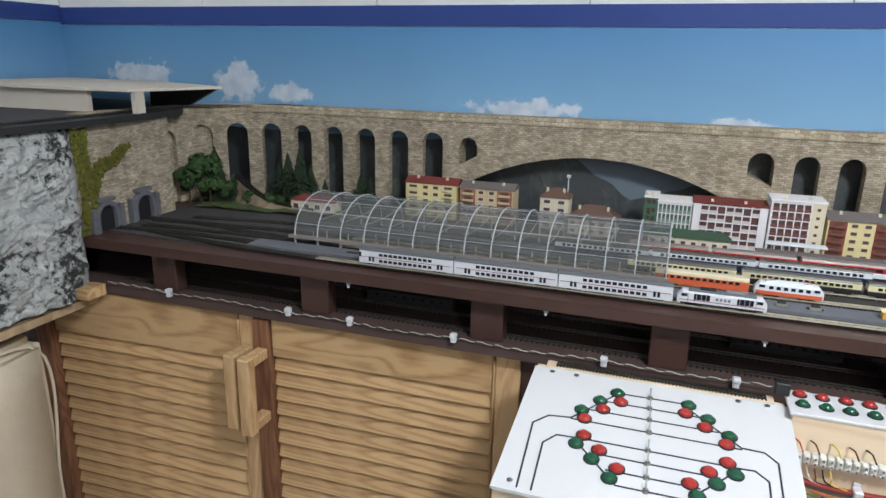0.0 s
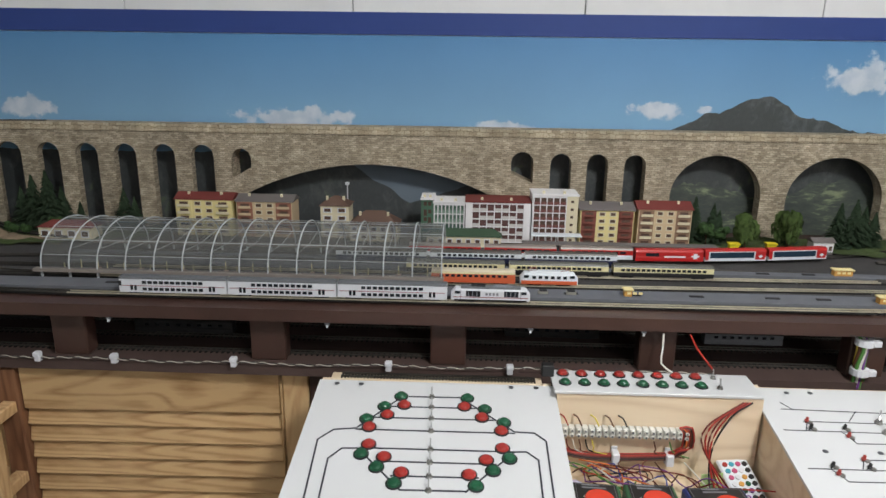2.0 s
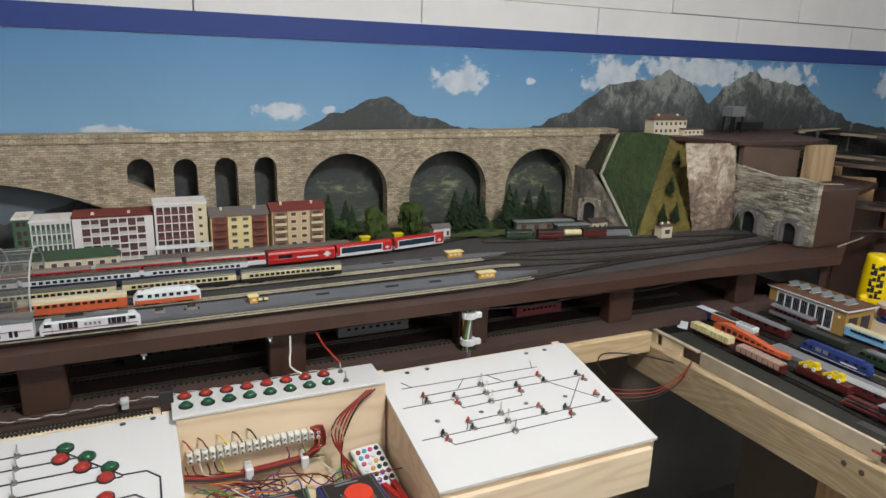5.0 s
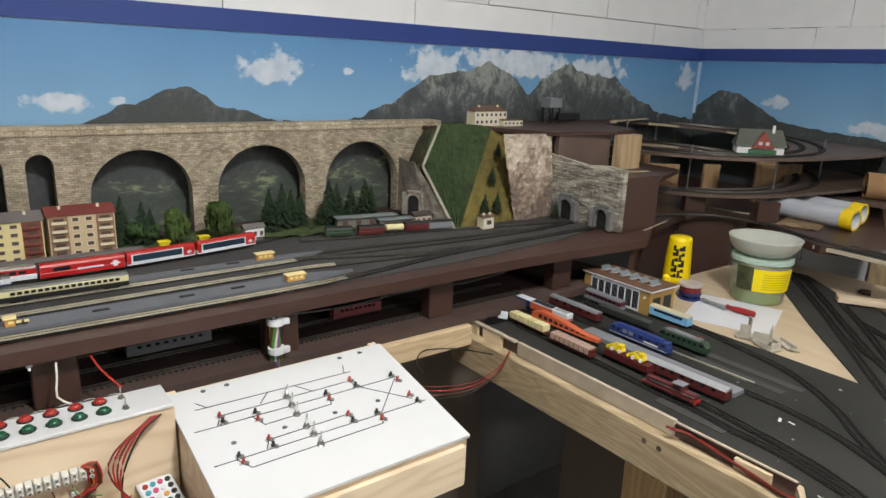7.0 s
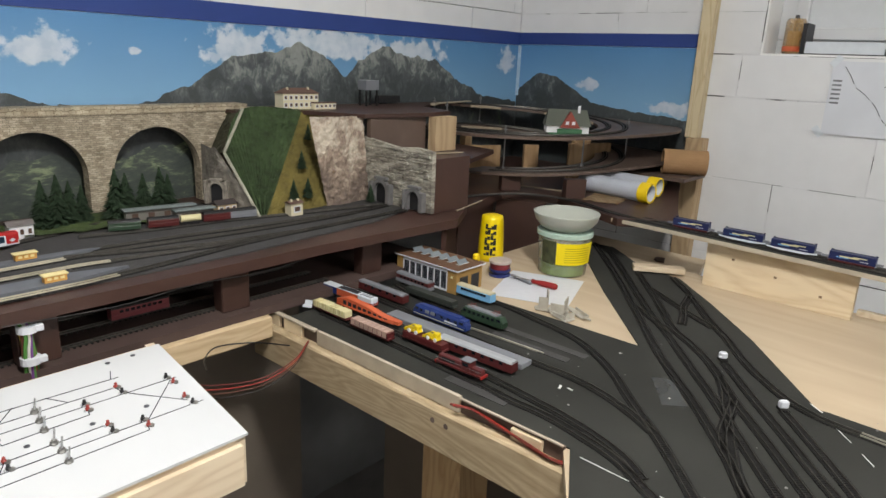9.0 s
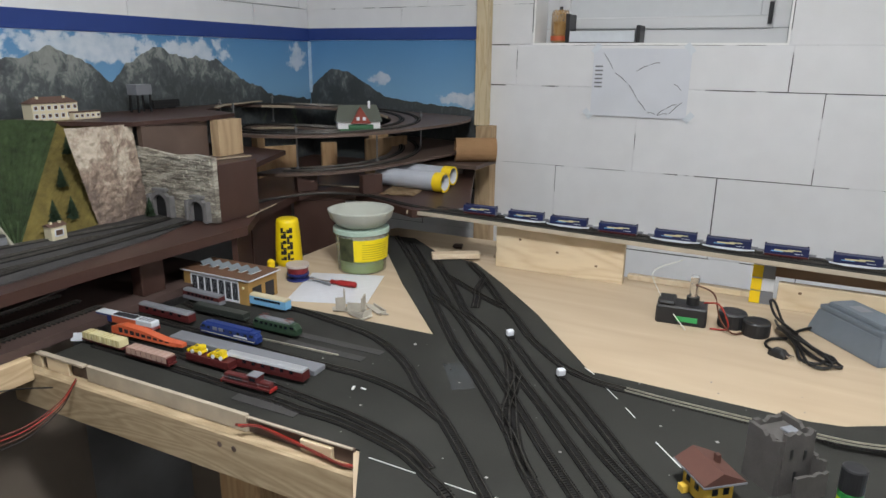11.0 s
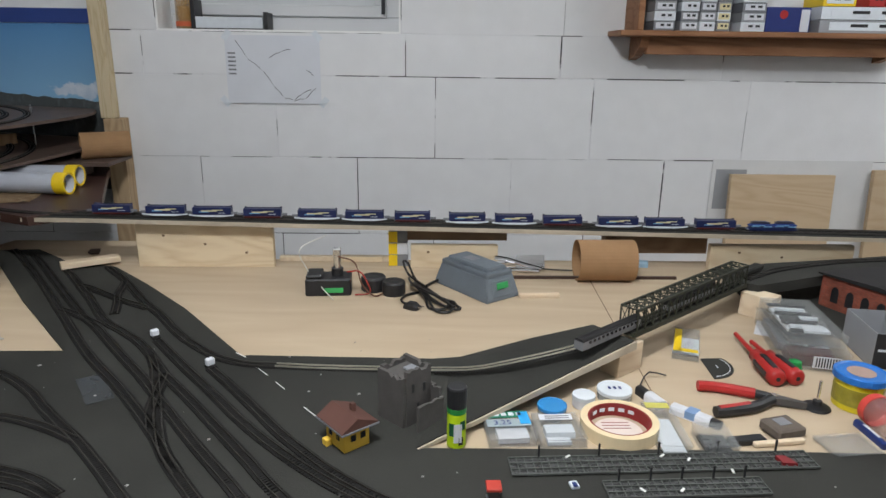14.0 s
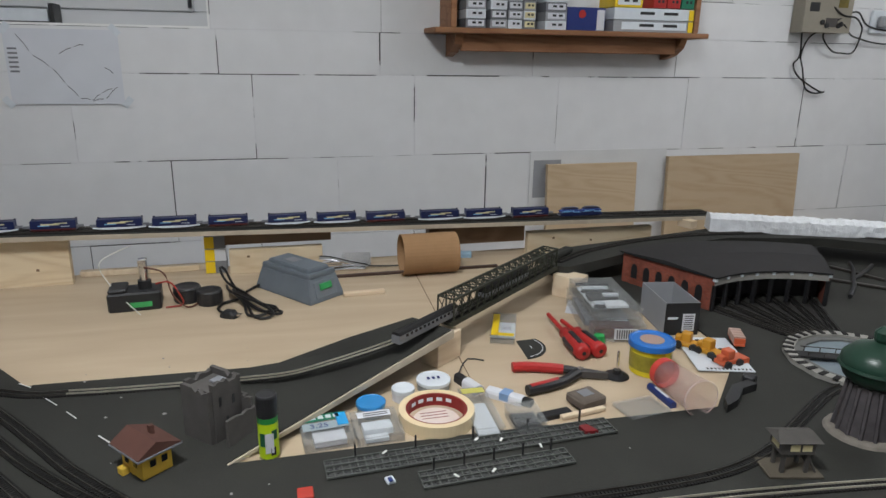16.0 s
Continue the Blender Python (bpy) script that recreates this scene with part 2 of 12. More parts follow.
def again(ob, parent, loc, rz=0.0, scale=None):
    """Another object on the same mesh."""
    o = new(ob.name.split(".")[0], ob.data)
    o.parent = parent
    o.location = loc
    o.rotation_euler = (0, 0, rz)
    if scale:
        o.scale = scale
    return o


def thing(name, label, category, at=(0, 0, 0), rz=0.0, group="", kind=""):
    ob = new(name)
    ob.empty_display_size = 0.02
    ob.matrix_world = pose(*at, 0, 0, rz)
    return tagged(ob, label, category, group, kind)


def add_box(bm, x0, x1, y0, y1, z0, z1, bevel=0.0):
    vs = [bm.verts.new((x, y, z)) for z in (z0, z1) for x, y in ((x0, y0), (x1, y0), (x1, y1), (x0, y1))]
    fs = [bm.faces.new([vs[i] for i in f]) for f in ((3, 2, 1, 0), (4, 5, 6, 7), (0, 1, 5, 4), (1, 2, 6, 5), (2, 3, 7, 6), (3, 0, 4, 7))]
    if bevel:
        es = list({e for f in fs for e in f.edges})
        bmesh.ops.bevel(bm, geom=es, offset=bevel, segments=1, affect="EDGES")
    return bm


def box(x0, x1, y0, y1, z0, z1, bevel=0.0):
    return add_box(bmesh.new(), x0, x1, y0, y1, z0, z1, bevel)


def prism(pts, z0, z1, bevel=0.0):
    """An upright slab over a plan outline."""
    bm = bmesh.new()
    lo = [bm.verts.new((x, y, z0)) for x, y in pts]
    hi = [bm.verts.new((x, y, z1)) for x, y in pts]
    n = len(pts)
    for tri in tessellate_polygon([[Vector((x, y, 0)) for x, y in pts]]):
        bm.faces.new([lo[i] for i in tri])
        bm.faces.new([hi[i] for i in tri])
    for i in range(n):
        bm.faces.new((lo[i], lo[(i + 1) % n], hi[(i + 1) % n], hi[i]))
    return bm


def add_cyl(bm, x, y, z0, z1, r0, r1=None, n=16):
    r1 = r0 if r1 is None else r1
    lo = [bm.verts.new((x + r0 * math.cos(a), y + r0 * math.sin(a), z0)) for a in (2 * math.pi * i / n for i in range(n))]
    hi = [bm.verts.new((x + r1 * math.cos(a), y + r1 * math.sin(a), z1)) for a in (2 * math.pi * i / n for i in range(n))]
    bm.faces.new(lo[::-1])
    bm.faces.new(hi)
    for i in range(n):
        bm.faces.new((lo[i], lo[(i + 1) % n], hi[(i + 1) % n], hi[i]))
    return bm


def cyl(x, y, z0, z1, r0, r1=None, n=16):
    return add_cyl(bmesh.new(), x, y, z0, z1, r0, r1, n)


def add_lathe(bm, prof, x=0, y=0, n=20):
    """A turned shape: (radius, height) pairs from the bottom up."""
    rings = [[bm.verts.new((x + r * math.cos(2 * math.pi * i / n), y + r * math.sin(2 * math.pi * i / n), z)) for i in range(n)] for r, z in prof]
    for a, b in zip(rings, rings[1:]):
        for i in range(n):
            bm.faces.new((a[i], a[(i + 1) % n], b[(i + 1) % n], b[i]))
    bm.faces.new(rings[0][::-1])
    bm.faces.new(rings[-1])
    return bm


def lathe(prof, x=0, y=0, n=20):
    return add_lathe(bmesh.new(), prof, x, y, n)


def shell(prof, n=32):
    """A turned wall with open ends."""
    bm = lathe(prof, n=n)
    bmesh.ops.delete(bm, geom=[f for f in bm.faces if len(f.verts) > 4], context="FACES_ONLY")
    bmesh.ops.remove_doubles(bm, verts=bm.verts, dist=0.00001)
    return bm


def spline(pts, step=0.01):
    """A smooth run of points through a few control points."""
    P = [Vector(p) for p in pts]
    P = [P[0] * 2 - P[1]] + P + [P[-1] * 2 - P[-2]]
    out = []
    for i in range(1, len(P) - 2):
        p0, p1, p2, p3 = P[i - 1:i + 3]
        n = max(2, int((p2 - p1).length / step))
        for k in range(n):
            t = k / n
            out.append(0.5 * ((2 * p1) + (p2 - p0) * t + (2 * p0 - 5 * p1 + 4 * p2 - p3) * t * t + (3 * p1 - p0 - 3 * p2 + p3) * t ** 3))
    out.append(P[-2])
    return out


def add_tube(bm, pts, r, n=6):
    """A round wire along points."""
    rings = []
    for i, p in enumerate(pts):
        d = (pts[min(i + 1, len(pts) - 1)] - pts[max(i - 1, 0)]).normalized()
        u = d.cross(Vector((0, 0, 1)) if abs(d.z) < 0.9 else Vector((1, 0, 0))).normalized()
        v = d.cross(u)
        rings.append([bm.verts.new(p + r * (math.cos(2 * math.pi * k / n) * u + math.sin(2 * math.pi * k / n) * v)) for k in range(n)])
    for a, b in zip(rings, rings[1:]):
        for k in range(n):
            bm.faces.new((a[k], a[(k + 1) % n], b[(k + 1) % n], b[k]))
    bm.faces.new(rings[0][::-1])
    bm.faces.new(rings[-1])
    return bm


def tube(pts, r, n=6, step=0.01):
    return add_tube(bmesh.new(), spline(pts, step), r, n)


def wall_uv(bm, f):
    """Writes a UV map by a function of the place."""
    uv = bm.loops.layers.uv.verify()
    for face in bm.faces:
        for l in face.loops:
            l[uv].uv = f(l.vert.co, face.normal)


# ---- the room ----
XW, YW, XL = 2.63, 1.6, -1.59
ZT = 0.952      # top of the wooden table
ZS = 1.075      # top of the station board


def structure(name, bm, mat, label, category):
    return tagged(part(name, bm, mat), label, category, kind="structure")


structure("floor", box(XL - 0.2, XW + 0.24, -3.2, YW + 0.2, -0.1, 0), M_FLOOR, "dark grey concrete floor under the layout", "floor")
structure("ceiling", box(XL - 0.2, XW + 0.24, -3.2, YW + 0.2, 2.4, 2.5), M_PLASTER, "plain white ceiling", "ceiling")
wall_left = structure("wall_left", box(XL - 0.2, XL, -3.0, YW, 0, 2.4), M_PLASTER, "plain white wall", "wall")
wall_front = structure("wall_front", box(XL - 0.2, XW + 0.24, -3.2, -3.0, 0, 2.4), M_PLASTER, "plain white wall", "wall")
wall_back = structure("wall_back", box(XL - 0.2, XW + 0.24, YW + 0.012, YW + 0.2, 0, 2.4), material("bare_dark_block", (0.2, 0.2, 0.205), 0.9, vary=0.2, scale=9), "white painted block wall behind the backdrop", "wall")
# the right wall with its window opening
WY0, WY1, WZ0, WZ1 = -0.005, 0.725, 1.482, 1.982
bm = bmesh.new()
for y0, y1, z0, z1 in ((-3.0, WY0, 0, 2.4), (WY1, YW + 0.012, 0, 2.4), (WY0, WY1, 0, WZ0), (WY0, WY1, WZ1, 2.4)):
    add_box(bm, XW + 0.0028, XW + 0.24, y0, y1, z0, z1)
wall_right = structure("wall_right", bm, M_JOINT, "white painted wall of large aerated concrete blocks with dark joints", "wall")


def blocks(parent, rows, along_y, face):
    """Large blocks, each its own piece, with narrow uneven open joints."""
    rnd = random.Random(4)
    for z0, z1, joints in rows:
        for a, b in zip(joints, joints[1:]):
            g = [rnd.choice((0.0004, 0.0008, 0.0015, 0.0022)) for _ in range(4)]
            lo, hi, zb, zt = min(a, b) + g[0], max(a, b) - g[1], z0 + g[2], z1 - g[3] * 0.6
            d = rnd.uniform(0, 0.0012)
            if along_y:
                bm = box(face + d, face + 0.0115, lo, hi, zb, zt, 0.0006)
            else:
                bm = box(lo, hi, face + d, face + 0.0115, zb, zt, 0.0006)
            part("block", bm, M_WHITE_WALL, parent)


zr = [0.106 + 0.25 * i for i in range(10)]


def run(start, lo, hi, step=0.4925):
    js = [start + step * i for i in range(-8, 9)]
    return [lo] + [j for j in js if lo + 0.03 < j < hi - 0.03] + [hi]


rows = [(0, zr[0], run(0.13, -3, YW))]
for i in range(9):
    z0, z1 = zr[i], min(zr[i + 1], 2.4)
    if z0 >= 2.4:
        break
    off = -0.111 if i % 2 == 0 else 0.135
    if z1 > WZ0 and z0 < WZ1:
        if z0 < WZ0:
            rows.append((z0, WZ0, [-3] + [-2.55, -2.05, -1.53, -1.0, -0.495, -0.02, 0.775, 1.2, YW]))
            rows.append((WZ0, z1, run(-0.5, -3, WY0)))
            rows.append((WZ0, z1, [WY1, 1.2, YW]))
        elif z1 > WZ1:
            rows.append((z0, WZ1, run(-0.25, -3, WY0)))
            rows.append((z0, WZ1, [WY1, 1.1, YW]))
            rows.append((WZ1, z1, run(0.2, -3, YW)))
        else:
            rows.append((z0, z1, run(-0.25, -3, WY0)))
            rows.append((z0, z1, [WY1, 1.1, YW]))
    else:
        rows.append((z0, z1, run(off, -3, YW)))
blocks(wall_right, rows, True, XW)
blocks(wall_back, [(1.0, 1.356, run(0.1, XL, XW)), (1.356, 1.606, run(0.37, XL, XW)), (1.606, 1.856, run(0.12, XL, XW)), (1.856, 2.106, run(0.37, XL, XW)), (2.106, 2.4, run(0.12, XL, XW))], False, YW)

# window in the right wall: reveal, frame, pane
window_1 = tagged(new("window_1"), "small white cellar window set deep in the block wall", "window", kind="structure")
bm = bmesh.new()
for y0, y1, z0, z1 in ((WY0, WY0 + 0.006, WZ0, WZ1), (WY1 - 0.006, WY1, WZ0, WZ1), (WY0 + 0.006, WY1 - 0.006, WZ1 - 0.006, WZ1), (WY0 + 0.006, WY1 - 0.006, WZ0, WZ0 + 0.006)):
    add_box(bm, XW + 0.004, XW + 0.23, y0, y1, z0, z1)
part("reveal", bm, M_PLASTER, window_1)
bm = bmesh.new()
fx0, fx1 = XW + 0.12, XW + 0.17
for y0, y1, z0, z1 in ((WY0 + 0.006, WY1 - 0.006, WZ0 + 0.006, WZ0 + 0.05), (WY0 + 0.006, WY1 - 0.006, WZ1 - 0.05, WZ1 - 0.006), (WY0 + 0.006, WY0 + 0.05, WZ0 + 0.05, WZ1 - 0.05), (WY1 - 0.05, WY1 - 0.006, WZ0 + 0.05, WZ1 - 0.05)):
    add_box(bm, fx0, fx1, y0, y1, z0, z1, 0.003)
part("frame", bm, M_WHITE, window_1, "white plastic window frame")
bm = bmesh.new()
for y0, y1, z0, z1 in ((WY0 + 0.05, WY1 - 0.05, WZ0 + 0.05, WZ0 + 0.085), (WY0 + 0.05, WY1 - 0.05, WZ1 - 0.085, WZ1 - 0.05), (WY0 + 0.05, WY0 + 0.085, WZ0 + 0.085, WZ1 - 0.085), (WY1 - 0.085, WY1 - 0.05, WZ0 + 0.085, WZ1 - 0.085)):
    add_box(bm, fx0 - 0.012, fx1 - 0.012, y0, y1, z0, z1, 0.003)
part("sash", bm, M_WHITE, window_1)
part("pane", box(fx0 + 0.01, fx0 + 0.014, WY0 + 0.085, WY1 - 0.085, WZ0 + 0.085, WZ1 - 0.085), material("frosted_pane", (0.62, 0.64, 0.66), 0.25, vary=0.03), window_1)
for y in (WY0 + 0.058, WY1 - 0.058):
    part("hinge", cyl(fx0 - 0.018, y, WZ0 + 0.06, WZ0 + 0.12, 0.006, n=8), material("dark_metal", (0.06, 0.06, 0.065), 0.4, 0.6), window_1)

# ---- printed landscape backdrop on three walls ----
M_SKY = bpy.data.materials.new("printed_sky")
M_SKY.use_nodes = True
nt = M_SKY.node_tree
b = nt.nodes["Principled BSDF"]
b.inputs["Roughness"].default_value = 0.55
geo = nt.nodes.new("ShaderNodeNewGeometry")
sep = nt.nodes.new("ShaderNodeSeparateXYZ")
nt.links.new(geo.outputs["Position"], sep.inputs[0])
rz = nt.nodes.new("ShaderNodeMapRange")
rz.inputs["From Min"].default_value, rz.inputs["From Max"].default_value = 1.26, 1.5
nt.links.new(sep.outputs["Z"], rz.inputs["Value"])
cr = nt.nodes.new("ShaderNodeValToRGB")
cr.color_ramp.elements[0].color = (*lin((128, 172, 204)), 1)
cr.color_ramp.elements[1].color = (*lin((76, 130, 178)), 1)
nt.links.new(rz.outputs[0], cr.inputs["Fac"])
no = nt.nodes.new("ShaderNodeTexNoise")
no.inputs["Scale"].default_value, no.inputs["Detail"].default_value = 2.5, 4
nt.links.new(geo.outputs["Position"], no.inputs["Vector"])
mr = nt.nodes.new("ShaderNodeMapRange")
mr.inputs["To Min"].default_value, mr.inputs["To Max"].default_value = 0.86, 1.14
nt.links.new(no.outputs["Fac"], mr.inputs["Value"])
vm = nt.nodes.new("ShaderNodeVectorMath")
vm.operation = "SCALE"
nt.links.new(cr.outputs[0], vm.inputs[0])
nt.links.new(mr.outputs[0], vm.inputs["Scale"])
YB, XB, XBL = YW - 0.003, XW - 0.003, XL + 0.003
# printed cumulus clouds: middle along the walls, height, width, height of each
CLOUDS = ((-1.32, 1.368, 0.2, 0.075), (-1.01, 1.35, 0.15, 0.1), (-0.86, 1.332, 0.11, 0.05), (-0.26, 1.315, 0.23, 0.05), (0.2, 1.302, 0.14, 0.028), (0.54, 1.346, 0.1, 0.042), (0.965, 1.42, 0.16, 0.07), (1.43, 1.43, 0.2, 0.11), (1.72, 1.455, 0.5, 0.09), (2.05, 1.445, 0.28, 0.1), (2.55, 1.435, 0.1, 0.08), (0.64, 1.348, 0.035, 0.02), (1.16, 1.42, 0.03, 0.018), (2.94, 1.366, 0.09, 0.042), (3.25, 1.305, 0.16, 0.05))
def vmath(op, a, b_):
    n = nt.nodes.new("ShaderNodeVectorMath" if op[0] == "v" else "ShaderNodeMath")
    n.operation = op[1:] if op[0] == "v" else op
    for k, v in enumerate((a, b_)):
        if hasattr(v, "is_linked"):
            nt.links.new(v, n.inputs[k])
        elif v is not None:
            n.inputs[k].default_value = v
    return n.outputs["Value"] if op in ("vLENGTH",) or op[0] != "v" else n.outputs[0]
along = vmath("ADD", sep.outputs["X"], vmath("MULTIPLY", vmath("SIGN", sep.outputs["X"], None), vmath("SUBTRACT", YB, sep.outputs["Y"])))
cx = nt.nodes.new("ShaderNodeCombineXYZ")
nt.links.new(along, cx.inputs[0])
nt.links.new(sep.outputs["Z"], cx.inputs[1])
near = 9.0
for a, z, w, h in CLOUDS:
    d = vmath("vLENGTH", vmath("vMULTIPLY", vmath("vSUBTRACT", cx.outputs[0], (a, z, 0)), (2 / w, 2 / h, 0)), None)
    near = vmath("MINIMUM", d, near)
cn = nt.nodes.new("ShaderNodeTexNoise")
cn.inputs["Scale"].default_value, cn.inputs["Detail"].default_value, cn.inputs["Roughness"].default_value = 26, 5, 0.55
nt.links.new(cx.outputs[0], cn.inputs["Vector"])
fluff = vmath("ADD", near, vmath("MULTIPLY", cn.outputs["Fac"], -2.6))
cm = nt.nodes.new("ShaderNodeMapRange")
cm.interpolation_type = "SMOOTHSTEP"
cm.inputs["From Min"].default_value, cm.inputs["From Max"].default_value = -0.2, -0.62
nt.links.new(fluff, cm.inputs["Value"])
cg = nt.nodes.new("ShaderNodeTexNoise")
cg.inputs["Scale"].default_value, cg.inputs["Detail"].default_value = 30, 4
nt.links.new(cx.outputs[0], cg.inputs["Vector"])
cc = nt.nodes.new("ShaderNodeValToRGB")
cc.color_ramp.elements[0].position, cc.color_ramp.elements[0].color = 0.35, (*lin((172, 188, 204)), 1)
cc.color_ramp.elements[1].position, cc.color_ramp.elements[1].color = 0.6, (*lin((196, 205, 215)), 1)
nt.links.new(cg.outputs["Fac"], cc.inputs["Fac"])
cmx = nt.nodes.new("ShaderNodeMix")
cmx.data_type = "RGBA"
nt.links.new(cm.outputs[0], cmx.inputs[0])
nt.links.new(vm.outputs[0], cmx.inputs[6])
nt.links.new(cc.outputs[0], cmx.inputs[7])
nt.links.new(cmx.outputs[2], b.inputs["Base Color"])

backdrop = tagged(new("backdrop"), "printed landscape backdrop with blue sky, clouds and mountains", "backdrop", kind="structure")
bm = box(XBL, XB, YB, YW - 0.0005, 1.0, 1.493)
add_box(bm, XB, XW - 0.0005, 0.905, YB, 1.0, 1.497)
add_box(bm, XL + 0.0005, XBL, 0.2, YB, 1.0, 1.5)
part("sky_print", bm, M_SKY, backdrop)
bm = box(XBL, XB, YB - 0.001, YW - 0.0005, 1.4945, 1.54)
add_box(bm, XB - 0.001, XW - 0.0005, 0.905, YB - 0.001, 1.4985, 1.54)
add_box(bm, XL + 0.0005, XBL + 0.001, 0.2, YB - 0.001, 1.5015, 1.545)
part("blue_band", bm, M_STRIP, backdrop, "dark blue painted band")



def ridge(name, tops, base, mat, d, side="back", rough=0.006, seed=1):
    """A flat printed ridge line on the backdrop: a few heights along it, roughened."""
    bm = bmesh.new()
    a0, a1 = tops[0][0], tops[-1][0]
    n = max(8, int(abs(a1 - a0) / 0.008))
    pts = []
    for i in range(n + 1):
        a = a0 + (a1 - a0) * i / n
        for (p, zp), (q, zq) in zip(tops, tops[1:]):
            if min(p, q) - 1e-6 <= a <= max(p, q) + 1e-6:
                t = (a - p) / (q - p)
                t = t * t * (3 - 2 * t) * 0.5 + t * 0.5
                z = zp + (zq - zp) * t
                break
        z += rough * (noise.noise((a * 38, seed * 7.3, 0)) + 0.6 * noise.noise((a * 90, seed * 3.1, 2)))
        pts.append((a, z))
    def at(a, z, k):
        return (a, YB - k, z) if side == "back" else (XB - k, a, z) if side == "right" else (XBL + k, a, z)
    for (a, za), (c, zc) in zip(pts, pts[1:]):
        f = [bm.verts.new(at(a, base, d)), bm.verts.new(at(c, base, d)), bm.verts.new(at(c, zc, d)), bm.verts.new(at(a, za, d))]
        bm.faces.new(f)
    bmesh.ops.remove_doubles(bm, verts=bm.verts, dist=1e-6)
    return part(name, bm, mat, backdrop)


def crag_print(name, forest, rock, pale, z0, z1):
    """Printed mountain: dark forest below, streaked pale rock above."""
    m = bpy.data.materials.new(name)
    m.use_nodes = True
    nt = m.node_tree
    b = nt.nodes["Principled BSDF"]
    b.inputs["Roughness"].default_value = 0.6
    tc = nt.nodes.new("ShaderNodeTexCoord")
    mp = nt.nodes.new("ShaderNodeMapping")
    mp.inputs["Scale"].default_value, mp.inputs["Rotation"].default_value = (1, 1, 0.7), (0.0, 0.6, 0.0)
    nt.links.new(tc.outputs["Object"], mp.inputs["Vector"])
    n1, n2, n3 = (nt.nodes.new("ShaderNodeTexNoise") for _ in range(3))
    for n, sc, de in ((n1, 11, 10), (n2, 36, 10), (n3, 130, 4)):
        n.inputs["Scale"].default_value, n.inputs["Detail"].default_value, n.inputs["Roughness"].default_value = sc, de, 0.66
        nt.links.new(mp.outputs[0], n.inputs["Vector"])
    n2.inputs["Distortion"].default_value = 1.2
    sep = nt.nodes.new("ShaderNodeSeparateXYZ")
    nt.links.new(tc.outputs["Object"], sep.inputs[0])
    hz = nt.nodes.new("ShaderNodeMapRange")
    hz.inputs["From Min"].default_value, hz.inputs["From Max"].default_value = z0, z1
    hz.inputs["To Min"].default_value, hz.inputs["To Max"].default_value = -0.16, 0.1
    nt.links.new(sep.outputs["Z"], hz.inputs["Value"])
    ad = nt.nodes.new("ShaderNodeMath")
    nt.links.new(n1.outputs["Fac"], ad.inputs[0])
    nt.links.new(hz.outputs[0], ad.inputs[1])
    ad2 = nt.nodes.new("ShaderNodeMath")
    ad2.operation = "MULTIPLY_ADD"
    ad2.inputs[1].default_value = 0.7
    nt.links.new(n2.outputs["Fac"], ad2.inputs[0])
    nt.links.new(ad.outputs[0], ad2.inputs[2])
    cr = nt.nodes.new("ShaderNodeValToRGB")
    e = cr.color_ramp.elements
    e[0].position, e[0].color = 0.72, (*forest, 1)
    e[1].position, e[1].color = 0.99, (*pale, 1)
    mid = e.new(0.86)
    mid.color = (*rock, 1)
    nt.links.new(ad2.outputs[0], cr.inputs["Fac"])
    mr = nt.nodes.new("ShaderNodeMapRange")
    mr.inputs["To Min"].default_value, mr.inputs["To Max"].default_value = 0.7, 1.3
    nt.links.new(n3.outputs["Fac"], mr.inputs["Value"])
    vm = nt.nodes.new("ShaderNodeVectorMath")
    vm.operation = "SCALE"
    nt.links.new(cr.outputs[0], vm.inputs[0])
    nt.links.new(mr.outputs[0], vm.inputs["Scale"])
    nt.links.new(vm.outputs[0], b.inputs["Base Color"])
    return m


M_MTN = crag_print("printed_rock", lin((60, 65, 66)), lin((80, 86, 88)), lin((132, 136, 132)), 1.3, 1.46)
M_MTND = crag_print("printed_dark_ridge", lin((62, 66, 68)), lin((78, 82, 82)), lin((96, 112, 84)), 1.0, 1.9)
M_GAP = material("printed_haze", lin((104, 116, 128)), 0.6, vary=0.22, scale=10)
M_VALLEYG = crag_print("printed_valley_fields", lin((62, 68, 66)), lin((74, 82, 74)), lin((134, 144, 114)), 0.9, 1.36)
valley_map = [n for n in M_VALLEYG.node_tree.nodes if n.type == "MAPPING"][0]
valley_map.inputs["Scale"].default_value, valley_map.inputs["Rotation"].default_value = (0.7, 1.0, 2.0), (0.0, 0.12, 0.0)



part("corner_strip", box(XB - 0.009, XB - 0.0005, YB - 0.0095, YB - 0.0005, 1.31, 1.493), material("pale_corner_strip", lin((178, 202, 222)), 0.6, vary=0.2, scale=40), backdrop)
ridge("mountain", ((0.56, 1.30), (0.66, 1.341), (0.73, 1.369), (0.777, 1.381), (0.815, 1.36), (0.84, 1.338), (0.89, 1.332), (0.96, 1.306), (1.09, 1.296)), 1.0, M_MTN, 0.0018, seed=2)
ridge("mountain", ((1.16, 1.30), (1.283, 1.345), (1.361, 1.391), (1.424, 1.418), (1.54, 1.432), (1.609, 1.455), (1.69, 1.425), (1.77, 1.37), (1.835, 1.424), (1.917, 1.458), (2.02, 1.437), (2.16, 1.423), (2.296, 1.354), (2.4, 1.311), (2.62, 1.29)), 1.0, M_MTN, 0.002, rough=0.009, seed=5)
ridge("mountain", ((YB, 1.31), (1.584, 1.341), (1.50, 1.397), (1.43, 1.392), (1.344, 1.347), (1.27, 1.305), (1.1, 1.285), (0.906, 1.27)), 1.0, M_MTN, 0.0018, "right", seed=8)
